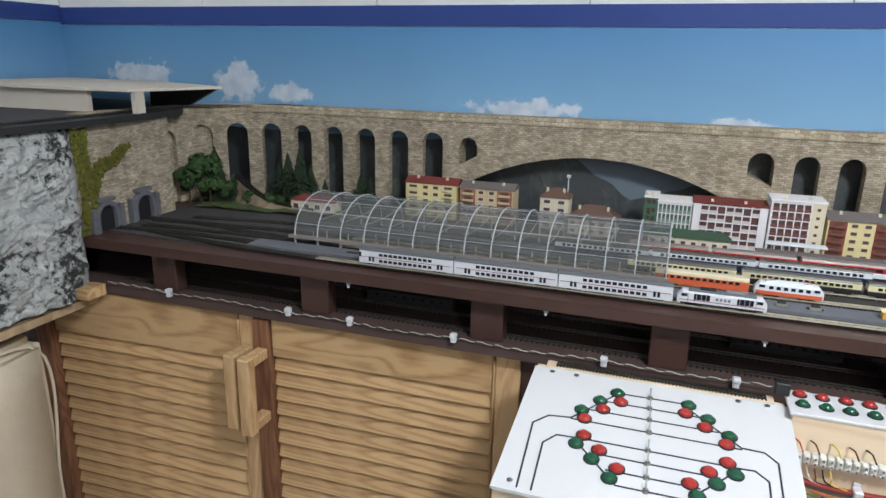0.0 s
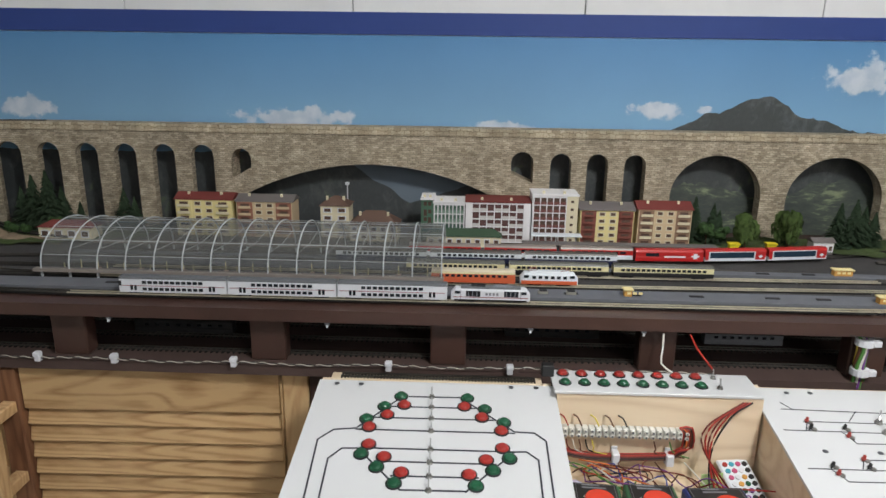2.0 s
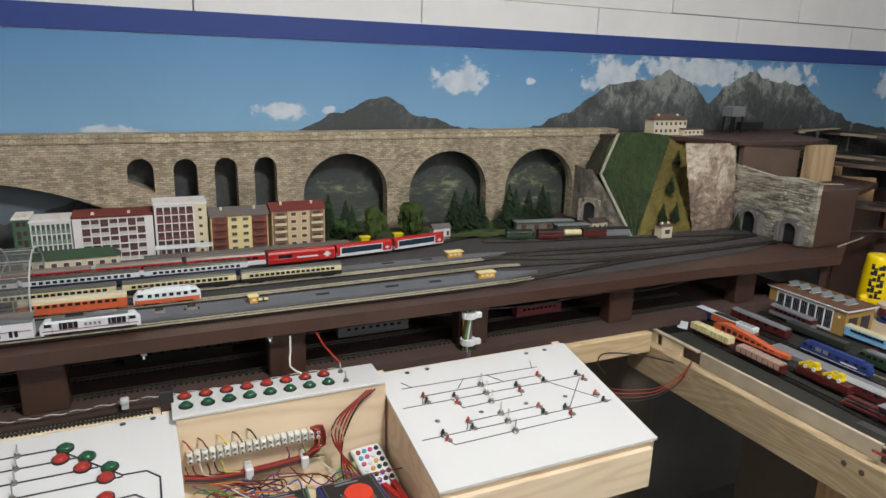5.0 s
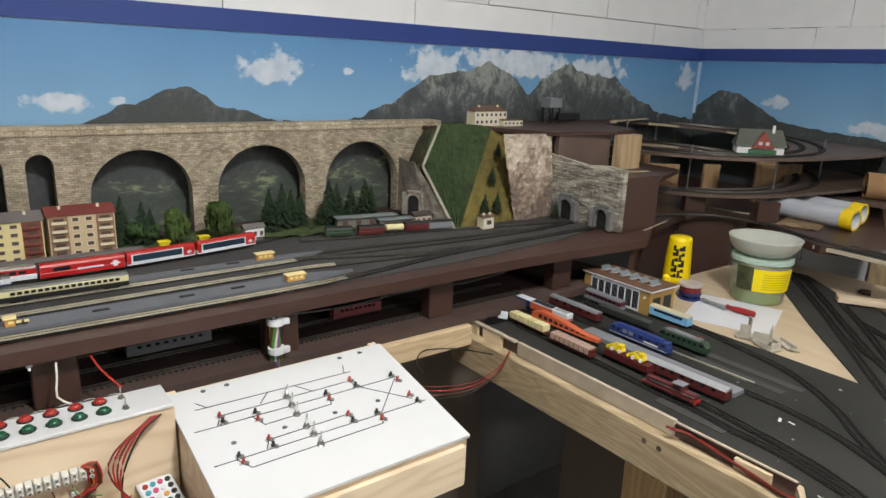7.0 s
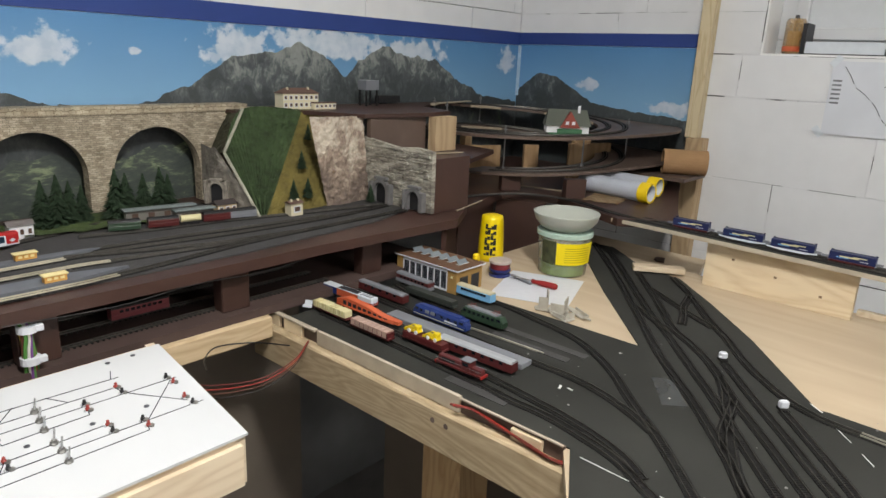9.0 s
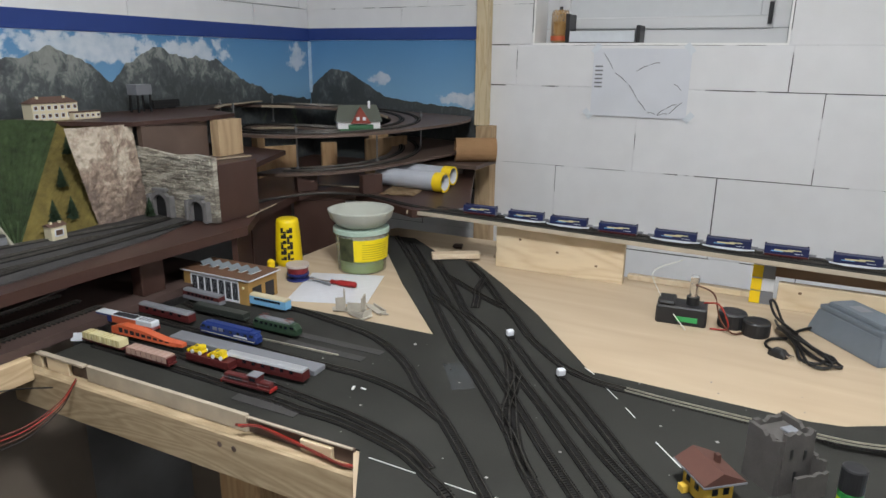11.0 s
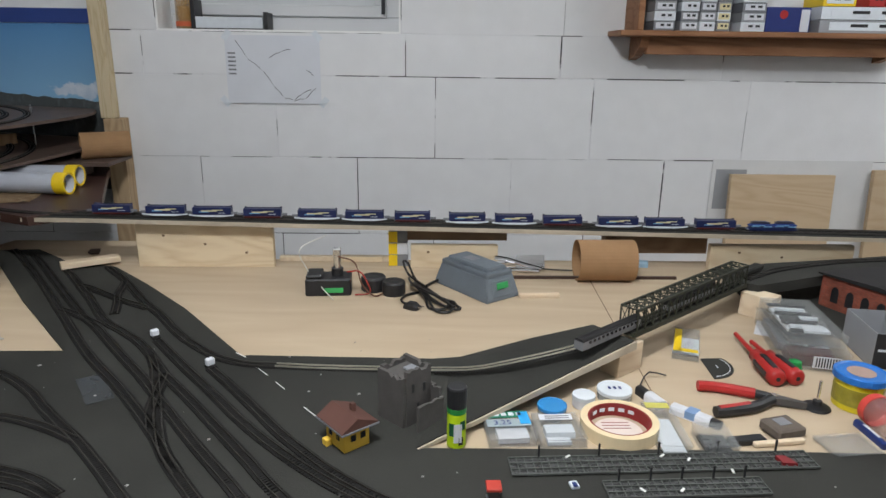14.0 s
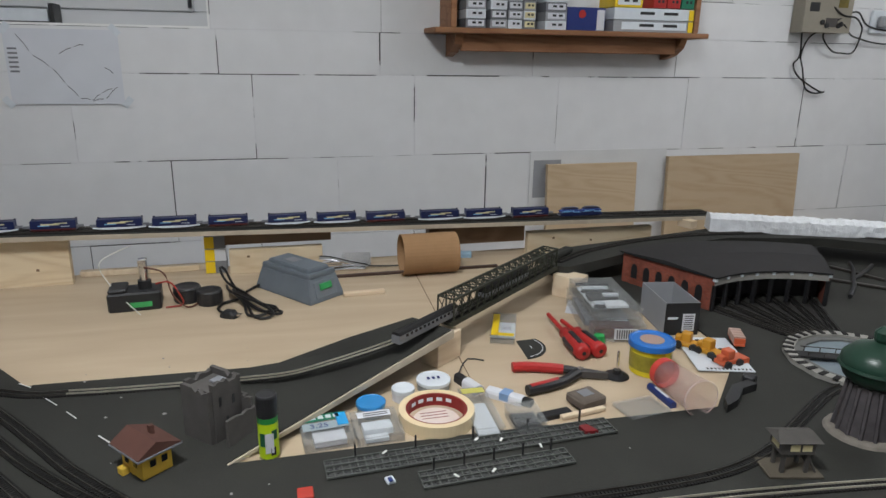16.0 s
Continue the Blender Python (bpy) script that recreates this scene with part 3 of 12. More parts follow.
ridge("haze", ((-0.42, 1.24), (-0.1, 1.25), (0.2, 1.25), (0.36, 1.245)), 1.0, M_GAP, 0.0024, seed=21)
ridge("dark_ridge", ((XBL, 1.25), (-0.7, 1.235), (-0.3, 1.24), (-0.15, 1.225), (-0.06, 1.17), (0.005, 1.128), (0.03, 1.12)), 1.0, M_MTND, 0.003, rough=0.003, seed=11)
ridge("dark_ridge", ((-0.06, 1.11), (0.02, 1.135), (0.14, 1.172), (0.2, 1.24), (0.3, 1.27), (0.6, 1.275), (1.2, 1.27), (1.8, 1.27), (XB, 1.265)), 1.0, M_MTND, 0.0034, rough=0.004, seed=12)
ridge("valley", ((0.5, 1.15), (0.62, 1.185), (0.8, 1.16), (0.95, 1.2), (1.1, 1.18), (1.2, 1.21), (1.4, 1.19)), 1.0, M_VALLEYG, 0.0042, rough=0.012, seed=15)
# ---- station board, hidden yard below, posts ----
deck = structure("station_board", prism(((-1.0, 1.045), (1.25, 1.045), (1.62, 1.02), (1.75, 1.1), (1.98, 1.16), (2.05, 1.02), (1.94, 0.78), (2.03, 0.66), (2.16, 0.72), (2.5, 0.86), (XB, 0.905), (XB, YB - 0.005), (-1.5, YB - 0.005), (-1.5, 1.2)), ZS - 0.02, ZS), M_BROWN, "dark brown painted layout board", "board")
structure("track_bed", prism(((-0.985, 1.1), (-0.6, 1.085), (1.1, 1.085), (1.45, 1.115), (1.6, 1.16), (1.6, 1.5), (-0.95, 1.5), (-0.985, 1.3)), ZS, ZS + 0.003), M_BALLAST, "dark grey ballast sheet of the station", "track bed")
structure("hidden_yard_board", box(-1.45, 1.6, 1.05, YB - 0.01, 0.962, 0.978), material("brown_yard_board", lin((76, 60, 56)), 0.7, vary=0.25, scale=14), "dark board of the hidden yard under the station", "board")
# rear board coloured pale to make up for light missing in the slot
structure("hidden_yard_back", box(-1.45, 1.6, 1.285, 1.3, 0.978, ZS - 0.02), material("brown_rear_board", lin((186, 158, 144)), 0.7, vary=0.25, scale=14), "rear board of the hidden yard, paled to stand for light in the slot", "board")
for x in (-0.83, -0.5, -0.18, 0.105, 0.43, 0.75, 1.07, 1.4):
    tagged(part("board_post", box(x - 0.028, x + 0.028, 1.07, 1.1, 0.978, ZS - 0.02, 0.002), M_BROWN), "dark brown painted wooden post under the board", "post", "board posts")


# ---- viaduct ----
def arch_low(s, arches, ground):
    for a, b, spring, crown in arches:
        if a < s < b:
            c, h = (a + b) / 2, (b - a) / 2
            t = min(1.0, abs(s - c) / h)
            return spring + (crown - spring) * math.sqrt(max(0.0, 1 - t * t))
    return ground


def arcade(name, path_at, s0, s1, arches, z_top, ground, depth, mat, parent, step=0.006):
    """A wall pierced by round arches, along any plan line."""
    cuts = {s0, s1}
    for a, b, _, _ in arches:
        n = max(10, int((b - a) / step))
        cuts |= {a + (b - a) * (0.5 - 0.5 * math.cos(math.pi * i / n)) for i in range(n + 1)}
    k = int((s1 - s0) / 0.03)
    cuts |= {s0 + (s1 - s0) * i / k for i in range(k + 1)}
    cuts = sorted(cuts)
    bm = bmesh.new()
    uv = bm.loops.layers.uv.verify()
    quads = []
    def V(s, z, d):
        p, nrm = path_at(s)
        return (p[0] - nrm[0] * d, p[1] - nrm[1] * d, z)
    last = None
    for a, b in zip(cuts, cuts[1:]):
        if b - a < 1e-6:
            continue
        m = (a + b) / 2
        inside = [r for r in arches if r[0] < m < r[1]]
        za = arch_low(a, inside, ground) if inside and inside[0][0] + 1e-7 < a < inside[0][1] - 1e-7 else (inside[0][2] if inside else ground)
        zb = arch_low(b, inside, ground) if inside and inside[0][0] + 1e-7 < b < inside[0][1] - 1e-7 else (inside[0][2] if inside else ground)
        for d in (0, depth):
            quads.append((((a, za, d), (b, zb, d), (b, z_top, d), (a, z_top, d)), ((a, za), (b, zb), (b, z_top), (a, z_top))))
        quads.append((((a, za, 0), (a, za, depth), (b, zb, depth), (b, zb, 0)), ((a, 0), (a, depth), (b, depth), (b, 0))))
        quads.append((((a, z_top, 0), (b, z_top, 0), (b, z_top, depth), (a, z_top, depth)), ((a, 0), (b, 0), (b, depth), (a, depth))))
        if last is not None and abs(last - za) > 1e-6:
            quads.append((((a, last, 0), (a, za, 0), (a, za, depth), (a, last, depth)), ((0, last), (0, za), (depth, za), (depth, last))))
        last = zb
    for s in (s0, s1):
        z = ground
        quads.append((((s, z, 0), (s, z_top, 0), (s, z_top, depth), (s, z, depth)), ((0, z), (0, z_top), (depth, z_top), (depth, z))))
    for vs, uvs in quads:
        f = bm.faces.new([bm.verts.new(V(*v)) for v in vs])
        for l, u in zip(f.loops, uvs):
            l[uv].uv = u
    return part(name, bm, mat, parent)


YV, RC, XC = 1.535, 0.2, -0.84      # front face of the straight part; radius and start of the curve


def via_path(s):
    """s is x on the straight; west of XC the line turns towards the room."""
    if s >= XC:
        return (s, YV), (0, -1)
    a = min((XC - s) / RC, math.pi / 2)
    c = (XC, YV - RC)
    p = (c[0] - RC * math.sin(a), c[1] + RC * math.cos(a))
    rest = (XC - s) - RC * math.pi / 2
    if rest > 0:
        p = (p[0], p[1] - rest)
    return p, (math.sin(a), -math.cos(a))


VZ = 1.30
viaduct = thing("viaduct", "long beige stone model viaduct with tall narrow and wide round arches", "viaduct")
GB = ZS + 0.002
arches = [(-0.3865 - 0.0856 * (i), -0.3365 - 0.0856 * i, 1.235, 1.260) for i in range(8)]
arches += [(-0.382 - 0.0856 * 8 - 0.006, -0.341 - 0.0856 * 8 + 0.006, 1.232, 1.258), (-1.170, -1.114, 1.225, 1.252)]
ARCHES = []
for i, (a, b, sp, crn) in enumerate(arches):
    ARCHES.append((a, b, sp, crn))
ARCHES += [(0.223, 0.271, 1.232, 1.254), (0.307, 0.352, 1.232, 1.255), (0.385, 0.43, 1.232, 1.255), (0.464, 0.51, 1.232, 1.255), (0.566, 0.758, 1.168, 1.257), (0.812, 1.014, 1.162, 1.257), (1.067, 1.268, 1.158, 1.257)]


# tall arches reach the ground; the great arch spans the middle; two small arches stand on its haunches
BIG = (-0.40, 0.24, 1.13, 1.224)


def big_low(s):
    a, b, sp, crn = BIG
    c, h = (a + b) / 2, (b - a) / 2
    t = min(1.0, abs(s - c) / h)
    return sp + (crn - sp) * (1 - t * t)


tall = [r for r in ARCHES if r[1] < -0.40 or r[0] > 0.3]
arcade("west_arcade", via_path, -1.36, -0.41, [r for r in tall if r[1] < -0.4], VZ - 0.012, GB, 0.02, M_STONE, viaduct)
arcade("east_arcade", via_path, 0.29, 1.40, [r for r in tall if r[0] > 0.3], VZ - 0.012, GB, 0.03, M_STONE, viaduct)
for a, b in ((-1.175, -1.11), (-1.085, -1.012)):
    bm = bmesh.new()
    uvb = bm.loops.layers.uv.verify()
    for i in range(4):
        s0, s1 = a + (b - a) * i / 4, a + (b - a) * (i + 1) / 4
        pts = []
        for s, z in ((s0, GB), (s1, GB), (s1, 1.262), (s0, 1.262)):
            p, nr = via_path(s)
            pts.append((p[0] - nr[0] * 0.014, p[1] - nr[1] * 0.014, z))
        f = bm.faces.new([bm.verts.new(p) for p in pts])
        for l, u in zip(f.loops, ((s0, GB), (s1, GB), (s1, 1.262), (s0, 1.262))):
            l[uvb].uv = u
    part("blind_niche", bm, M_STONE, viaduct)
# middle span with the flat great arch
bm = bmesh.new()
uvl = bm.loops.layers.uv.verify()
cuts = sorted({-0.41 + 0.70 * i / 120 for i in range(121)} | {-0.3865, -0.3365, 0.223, 0.271} | {-0.3615 + 0.025 * math.cos(math.pi * i / 12) for i in range(13)} | {0.247 + 0.024 * math.cos(math.pi * i / 12) for i in range(13)})


def quad(vs, us):
    f = bm.faces.new([bm.verts.new(v) for v in vs])
    for l, u in zip(f.loops, us):
        l[uvl].uv = u


def mid_openings(x):
    for a, b, sill in ((-0.382, -0.341, 1.208), (0.223, 0.271, 1.212)):
        if a < x < b:
            c, h = (a + b) / 2, (b - a) / 2
            return sill, 1.233 + h * math.sqrt(max(0, 1 - ((x - c) / h) ** 2))
    return None


D = 0.05
for a, c in zip(cuts, cuts[1:]):
    if c - a < 1e-6:
        continue
    m = (a + c) / 2
    z0 = [big_low(x) if BIG[0] < m < BIG[1] else GB for x in (a, c)]
    op = mid_openings(m)
    spans = [(z0, [VZ - 0.012] * 2)]
    if op:
        sill = [1.212 - 0.47 * (x - 0.223) if m > 0 else 1.19 + 0.56 * (x + 0.382) for x in (a, c)]
        tops = [(mid_openings(x) or (0, 1.233))[1] for x in (a, c)]
        spans = [(z0, sill), (tops, [VZ - 0.012] * 2)]
        quad(((a, YV, sill[0]), (c, YV, sill[1]), (c, YV + D, sill[1]), (a, YV + D, sill[0])), ((a, 0), (c, 0), (c, D), (a, D)))
        quad(((a, YV, tops[0]), (c, YV, tops[1]), (c, YV + D, tops[1]), (a, YV + D, tops[0])), ((a, 0), (c, 0), (c, D), (a, D)))
    for lo, hi in spans:
        for y in (YV, YV + D):
            quad(((a, y, lo[0]), (c, y, lo[1]), (c, y, hi[1]), (a, y, hi[0])), ((a, lo[0]), (c, lo[1]), (c, hi[1]), (a, hi[0])))
    quad(((a, YV, z0[0]), (c, YV, z0[1]), (c, YV + D, z0[1]), (a, YV + D, z0[0])), ((a, 0), (c, 0), (c, D), (a, D)))
for x, za, zb in ((-0.382, 1.19, 1.233), (-0.341, 1.213, 1.233), (0.223, 1.212, 1.233), (0.271, 1.189, 1.233), (BIG[0], GB, BIG[2]), (BIG[1], GB, BIG[2])):
    quad(((x, YV, za), (x, YV + D, za), (x, YV + D, zb), (x, YV, zb)), ((0, za), (D, za), (D, zb), (0, zb)))
bmesh.ops.remove_doubles(bm, verts=bm.verts, dist=1e-5)
part("great_span", bm, M_STONE, viaduct)


def ledge(name, s0, s1, out, z0, z1, depth, mat, parent, step=0.03):
    """A band along the viaduct, proud of its faces by out."""
    bm = bmesh.new()
    uv = bm.loops.layers.uv.verify()
    n = int((s1 - s0) / step)
    prof = ((-out, z0), (depth + out, z0), (depth + out, z1), (-out, z1))
    rings = []
    for i in range(n + 1):
        s = s0 + (s1 - s0) * i / n
        p, nr = via_path(s)
        rings.append((s, [bm.verts.new((p[0] - nr[0] * d, p[1] - nr[1] * d, z)) for d, z in prof]))
    for (sa, A), (sb, B) in zip(rings, rings[1:]):
        for k in range(4):
            f = bm.faces.new((A[k], B[k], B[(k + 1) % 4], A[(k + 1) % 4]))
            vv = ((0.0, 0.05, 0.06, 0.11)[k], (0.05, 0.06, 0.11, 0.12)[k])
            for l, u in zip(f.loops, ((sa, vv[0]), (sb, vv[0]), (sb, vv[1]), (sa, vv[1]))):
                l[uv].uv = u
    bm.faces.new(rings[0][1])
    bm.faces.new(rings[-1][1][::-1])
    return part(name, bm, mat, parent)


M_CORNICE = masonry("viaduct_parapet", lin((192, 180, 158)), lin((162, 148, 127)), lin((140, 126, 106)), 0.014, 0.008, 0.4)
ledge("cornice", -1.36, 1.40, 0.003, VZ - 0.012, VZ - 0.0085, D, M_CORNICE, viaduct)
ledge("parapet", -1.36, 1.40, 0.0008, VZ - 0.0085, VZ + 0.004, D, M_CORNICE, viaduct)

# ---- tables ----
structure("work_table", prism(((1.15, 1.03), (1.15, 0.43), (1.0, 0.33), (1.0, -2.6), (2.04, -2.6), (2.04, 0.60), (2.19, 0.64), (2.19, 0.97), (2.0, 1.03)), ZT - 0.018, ZT), M_PLY, "pale plywood table top", "table top")
ZB = ZT + 0.003
SHEET = ((1.148, 1.03), (1.150, 0.42), (1.065, 0.37), (0.93, 0.30), (0.93, -2.6), (1.9, -2.6), (1.95, -1.25), (1.98, -0.75), (1.72, -0.73), (1.6, -0.80), (1.48, -0.87), (1.36, -0.86), (1.225, -0.727), (1.238, -0.40), (1.243, -0.071), (1.43, -0.28), (1.495, -0.16), (1.496, -0.10), (1.503, 0.08), (1.508, 0.2), (1.505, 0.213), (1.71, 0.372), (1.85, 0.50), (1.965, 0.615), (1.995, 0.734), (2.06, 0.81), (2.10, 0.86), (2.09, 0.95), (2.0, 0.9), (1.75, 0.7), (1.524, 0.505), (1.518, 0.9), (1.5, 1.03))
structure("black_board", prism(SHEET, ZT + 0.0004, ZB), M_SHEET, "thin black painted board with tracks on the table", "board")
# ---- cupboard doors ----
def louvre_door(x0, x1, y0, turn, rail_z, stile_w, label):
    """A louvred door whose slats run into the post at its left; one stile at the right."""
    d = thing("louvre_door", label, "door", (x0, y0, 0.0), turn, group="cupboard doors")
    w, top = x1 - x0, 0.957
    e = w - stile_w
    part("stile", box(e, w, 0, 0.022, 0.05, top, 0.002), M_PINE_Z, d)
    part("bead", box(e - 0.004, e - 0.0005, -0.002, 0.012, 0.13, top - 0.012, 0.0012), M_PINE_Z, d)
    part("rail", box(0, e - 0.0045, 0.001, 0.021, rail_z, top, 0.002), M_PINE, d)
    part("rail", box(0, e - 0.0045, 0.001, 0.021, 0.05, 0.12, 0.002), M_PINE, d)
    bm = bmesh.new()
    add_box(bm, 0, e - 0.0045, -0.004, 0.004, -0.0172, 0.0172, 0.0022)
    bmesh.ops.rotate(bm, verts=bm.verts, cent=(0, 0, 0), matrix=Matrix.Rotation(radians(-17), 3, "X"))
    first = part("slat", bm, M_PINE, d)
    first.location = (0, 0.011, rail_z - 0.014)
    z = rail_z - 0.045
    while z > 0.13:
        again(first, d, (0, 0.011, z))
        z -= 0.031
    return d


louvre_door(-1.112, -0.6255, 1.047, 2.0, 0.859, 0.034, "closed pine louvred cupboard door beside a brown upright")
louvre_door(-0.589, -0.119, 1.061, 1.2, 0.882, 0.042, "closed pine louvred cupboard door under the control panel")
structure("upright", box(-0.6245, -0.590, 1.054, 1.09, 0.0, 0.957, 0.002), M_BROWNWOOD, "reddish brown upright between the cupboard doors", "upright")
structure("dark_post", box(-0.1165, 0.30, 1.075, 1.085, 0.0, 0.955), M_BROWN, "dark brown board beside the cupboard door", "upright")
structure("door_post", box(-1.152, -1.114, 1.035, 1.085, 0.0, 0.957, 0.002), M_BROWNWOOD, "brown wooden door post", "upright")


def bar_handle(x, y, z0, z1):
    h = thing("door_handle", "chunky plain pine bar handle on a cupboard door", "handle", (x, y, 0), group="bar handles")
    part("grip", box(-0.0125, 0.0125, -0.066, -0.044, z0, z1, 0.003), M_PINE_Z, h)
    for z in (z0 + 0.003, z1 - 0.023):
        part("foot", box(-0.011, 0.011, -0.044, -0.0005, z, z + 0.020, 0.002), M_PINE_Z, h)
    return h


bar_handle(-0.6395, 1.0625, 0.752, 0.903)
bar_handle(-0.6035, 1.0535, 0.750, 0.905)

# ---- control panels ----
box_a = thing("control_desk", "white control desk with track diagram and red and green buttons", "control panel")
SA = 0.15
def on_a(x, y, dz=0.0):
    return (x, y, 0.985 + SA * (y - 0.96) + dz)
def on_b(x, y, dz=0.0):
    return (x, y, 0.985 + 0.2 * (y - 1.0) + dz)


def sloped(f, x0, x1, y0, y1, t):
    bm = bmesh.new()
    top = [bm.verts.new(f(x, y, 0)) for x, y in ((x0, y0), (x1, y0), (x1, y1), (x0, y1))]
    bot = [bm.verts.new(f(x, y, -t)) for x, y in ((x0, y0), (x1, y0), (x1, y1), (x0, y1))]
    bm.faces.new(top)
    bm.faces.new(bot[::-1])
    for i in range(4):
        bm.faces.new((bot[i], bot[(i + 1) % 4], top[(i + 1) % 4], top[i]))
    return bm


def desk_box(f, x0, x1, y0, y1, z0, wall, mat, parent):
    """An open box whose side walls follow a sloping top."""
    for xa, xb in ((x0, x0 + wall), (x1 - wall, x1)):
        bm = bmesh.new()
        pts = ((y0, z0), (y1, z0), (y1, f(0, y1, -0.0042)[2]), (y0, f(0, y0, -0.0042)[2]))
        A = [bm.verts.new((xa, y, z)) for y, z in pts]
        B = [bm.verts.new((xb, y, z)) for y, z in pts]
        bm.faces.new(A)
        bm.faces.new(B[::-1])
        for i in range(4):
            bm.faces.new((A[i], A[(i + 1) % 4], B[(i + 1) % 4], B[i]))
        part("side_board", bm, mat, parent)
    part("front_board", box(x0 + wall, x1 - wall, y0, y0 + wall, z0, f(0, y0, -0.006)[2]), mat, parent)
    part("rear_board", box(x0 + wall, x1 - wall, y1 - wall, y1, z0, f(0, y1, -0.008)[2]), mat, parent)


part("panel", sloped(on_a, -0.08, 0.262, 0.735, 0.988, 0.004), M_WHITE, box_a, "white panel with a track diagram")
desk_box(on_a, -0.078, 0.258, 0.74, 1.0, 0.40, 0.012, M_PLYX, box_a)
box_b = thing("control_desk", "white switch panel with toggles and thin track diagram on wooden box", "control panel")
part("panel", sloped(on_b, 0.549, 0.894, 0.762, 1.007, 0.004), M_WHITE, box_b, "white panel with a track diagram")
desk_box(on_b, 0.552, 0.892, 0.766, 1.02, 0.86, 0.014, M_PLYX, box_b)
M_PLANKEDGE0 = material("pale_lath", lin((176, 164, 146)), 0.75, vary=0.2, scale=30)
# yard edge beams
structure("edge_beam", box(1.121, 1.139, 0.34, 1.10, 0.868, 0.937, 0.003), M_PINE_Y, "rough wooden beam along the yard edge", "beam")
structure("edge_batten", box(1.1395, 1.148, 0.36, 1.06, 0.915, 0.934, 0.001), M_PINE_Y, "narrow wooden batten under the yard board", "beam")
structure("edge_strip", box(1.1375, 1.1475, 0.935, 1.085, 0.9572, 0.961, 0.0005), M_PLANKEDGE0, "thin pale strip along the yard edge", "lath")
# dark strip over the pale ply edge stands in for shade behind the blocks
structure("slot_back", box(1.1455, 1.1485, 0.935, 1.085, 0.9345, 0.957), M_DARK, "dark strip standing in for shade behind the cut blocks", "board")
for y0, y1 in ((1.04, 1.085), (0.972, 1.026)):
    structure("edge_block", box(1.1385, 1.1453, y0, y1, 0.9345, 0.957, 0.0008), M_PLYKNOT, "cut pale wood block under the yard strip", "block")
for y0, y1 in ((0.60, 0.93),):
    structure("edge_lath", box(1.1405, 1.1475, y0, y1, 0.935, 0.961, 0.0006), M_PLANKEDGE0, "pale lath along the yard edge", "lath")
structure("table_leg", box(1.175, 1.255, 0.62, 0.70, 0.0, 0.867, 0.003), M_PINE_Z, "square timber leg under the table", "leg")

structure("sheet_edge", box(1.1395, 1.1435, 0.425, 0.598, 0.9575, 0.9605, 0.0006), M_PLANKEDGE0, "thin pale edge of the yard board over an open slot", "lath")
# the open slot's shade, put in as a dark strip over the table edge
structure("slot_back", box(1.1445, 1.1485, 0.425, 0.599, 0.9345, 0.957), M_DARK, "dark strip standing in for shade in the open slot", "board")
for y0, y1, z1 in ((0.455, 0.506, 0.953), (0.345, 0.42, 0.946)):
    structure("edge_block", box(1.1375, 1.144, y0, y1, 0.9345, z1, 0.001), M_PLYKNOT, "pale wood block in the slot under the yard board", "block")
for y, z in ((0.633, 0.918), (0.607, 0.918)):
    sc = thing("wood_screw", "dark screw head sunk in the yard beam", "screw", (1.1212, y, z))
    o = part("head", lathe(((0.0, 0.0), (0.0034, 0.0), (0.0044, 0.0006), (0.0022, 0.0009), (0.0, 0.0005)), n=14), M_DARK, sc)
    o.rotation_euler = (0, -math.pi / 2, 0)
structure("under_table_panel", box(1.36, 1.375, 0.2, 0.62, 0.0, 0.86), material("grey_under_panel", lin((112, 102, 92)), 0.8, vary=0.15, scale=8), "grey board standing under the table", "board")
structure("under_table_panel_2", box(1.40, 1.415, 0.632, 1.02, 0.0, 0.86), material("grey_under_panel", lin((112, 102, 92)), 0.8, vary=0.15, scale=8), "grey board standing under the table", "board")

# ---- tracks ----
M_RAIL = material("nickel_rail", lin((196, 188, 168)), 0.36, 0.85, vary=0.3, scale=60)
M_RAILD = material("dull_dark_rail", lin((78, 75, 71)), 0.4, 0.7, vary=0.4, scale=60)
M_SLEEPER = material("black_sleeper", lin((17, 15, 14)), 0.75, vary=0.25, scale=90)
M_GREEN = material("grass_flock", lin((64, 78, 42)), 0.95, vary=0.45, scale=60, bump=0.5, bump_scale=700)
M_OLIVE = material("dry_grass_flock", lin((108, 96, 50)), 0.95, vary=0.4, scale=50, bump=0.5, bump_scale=700)


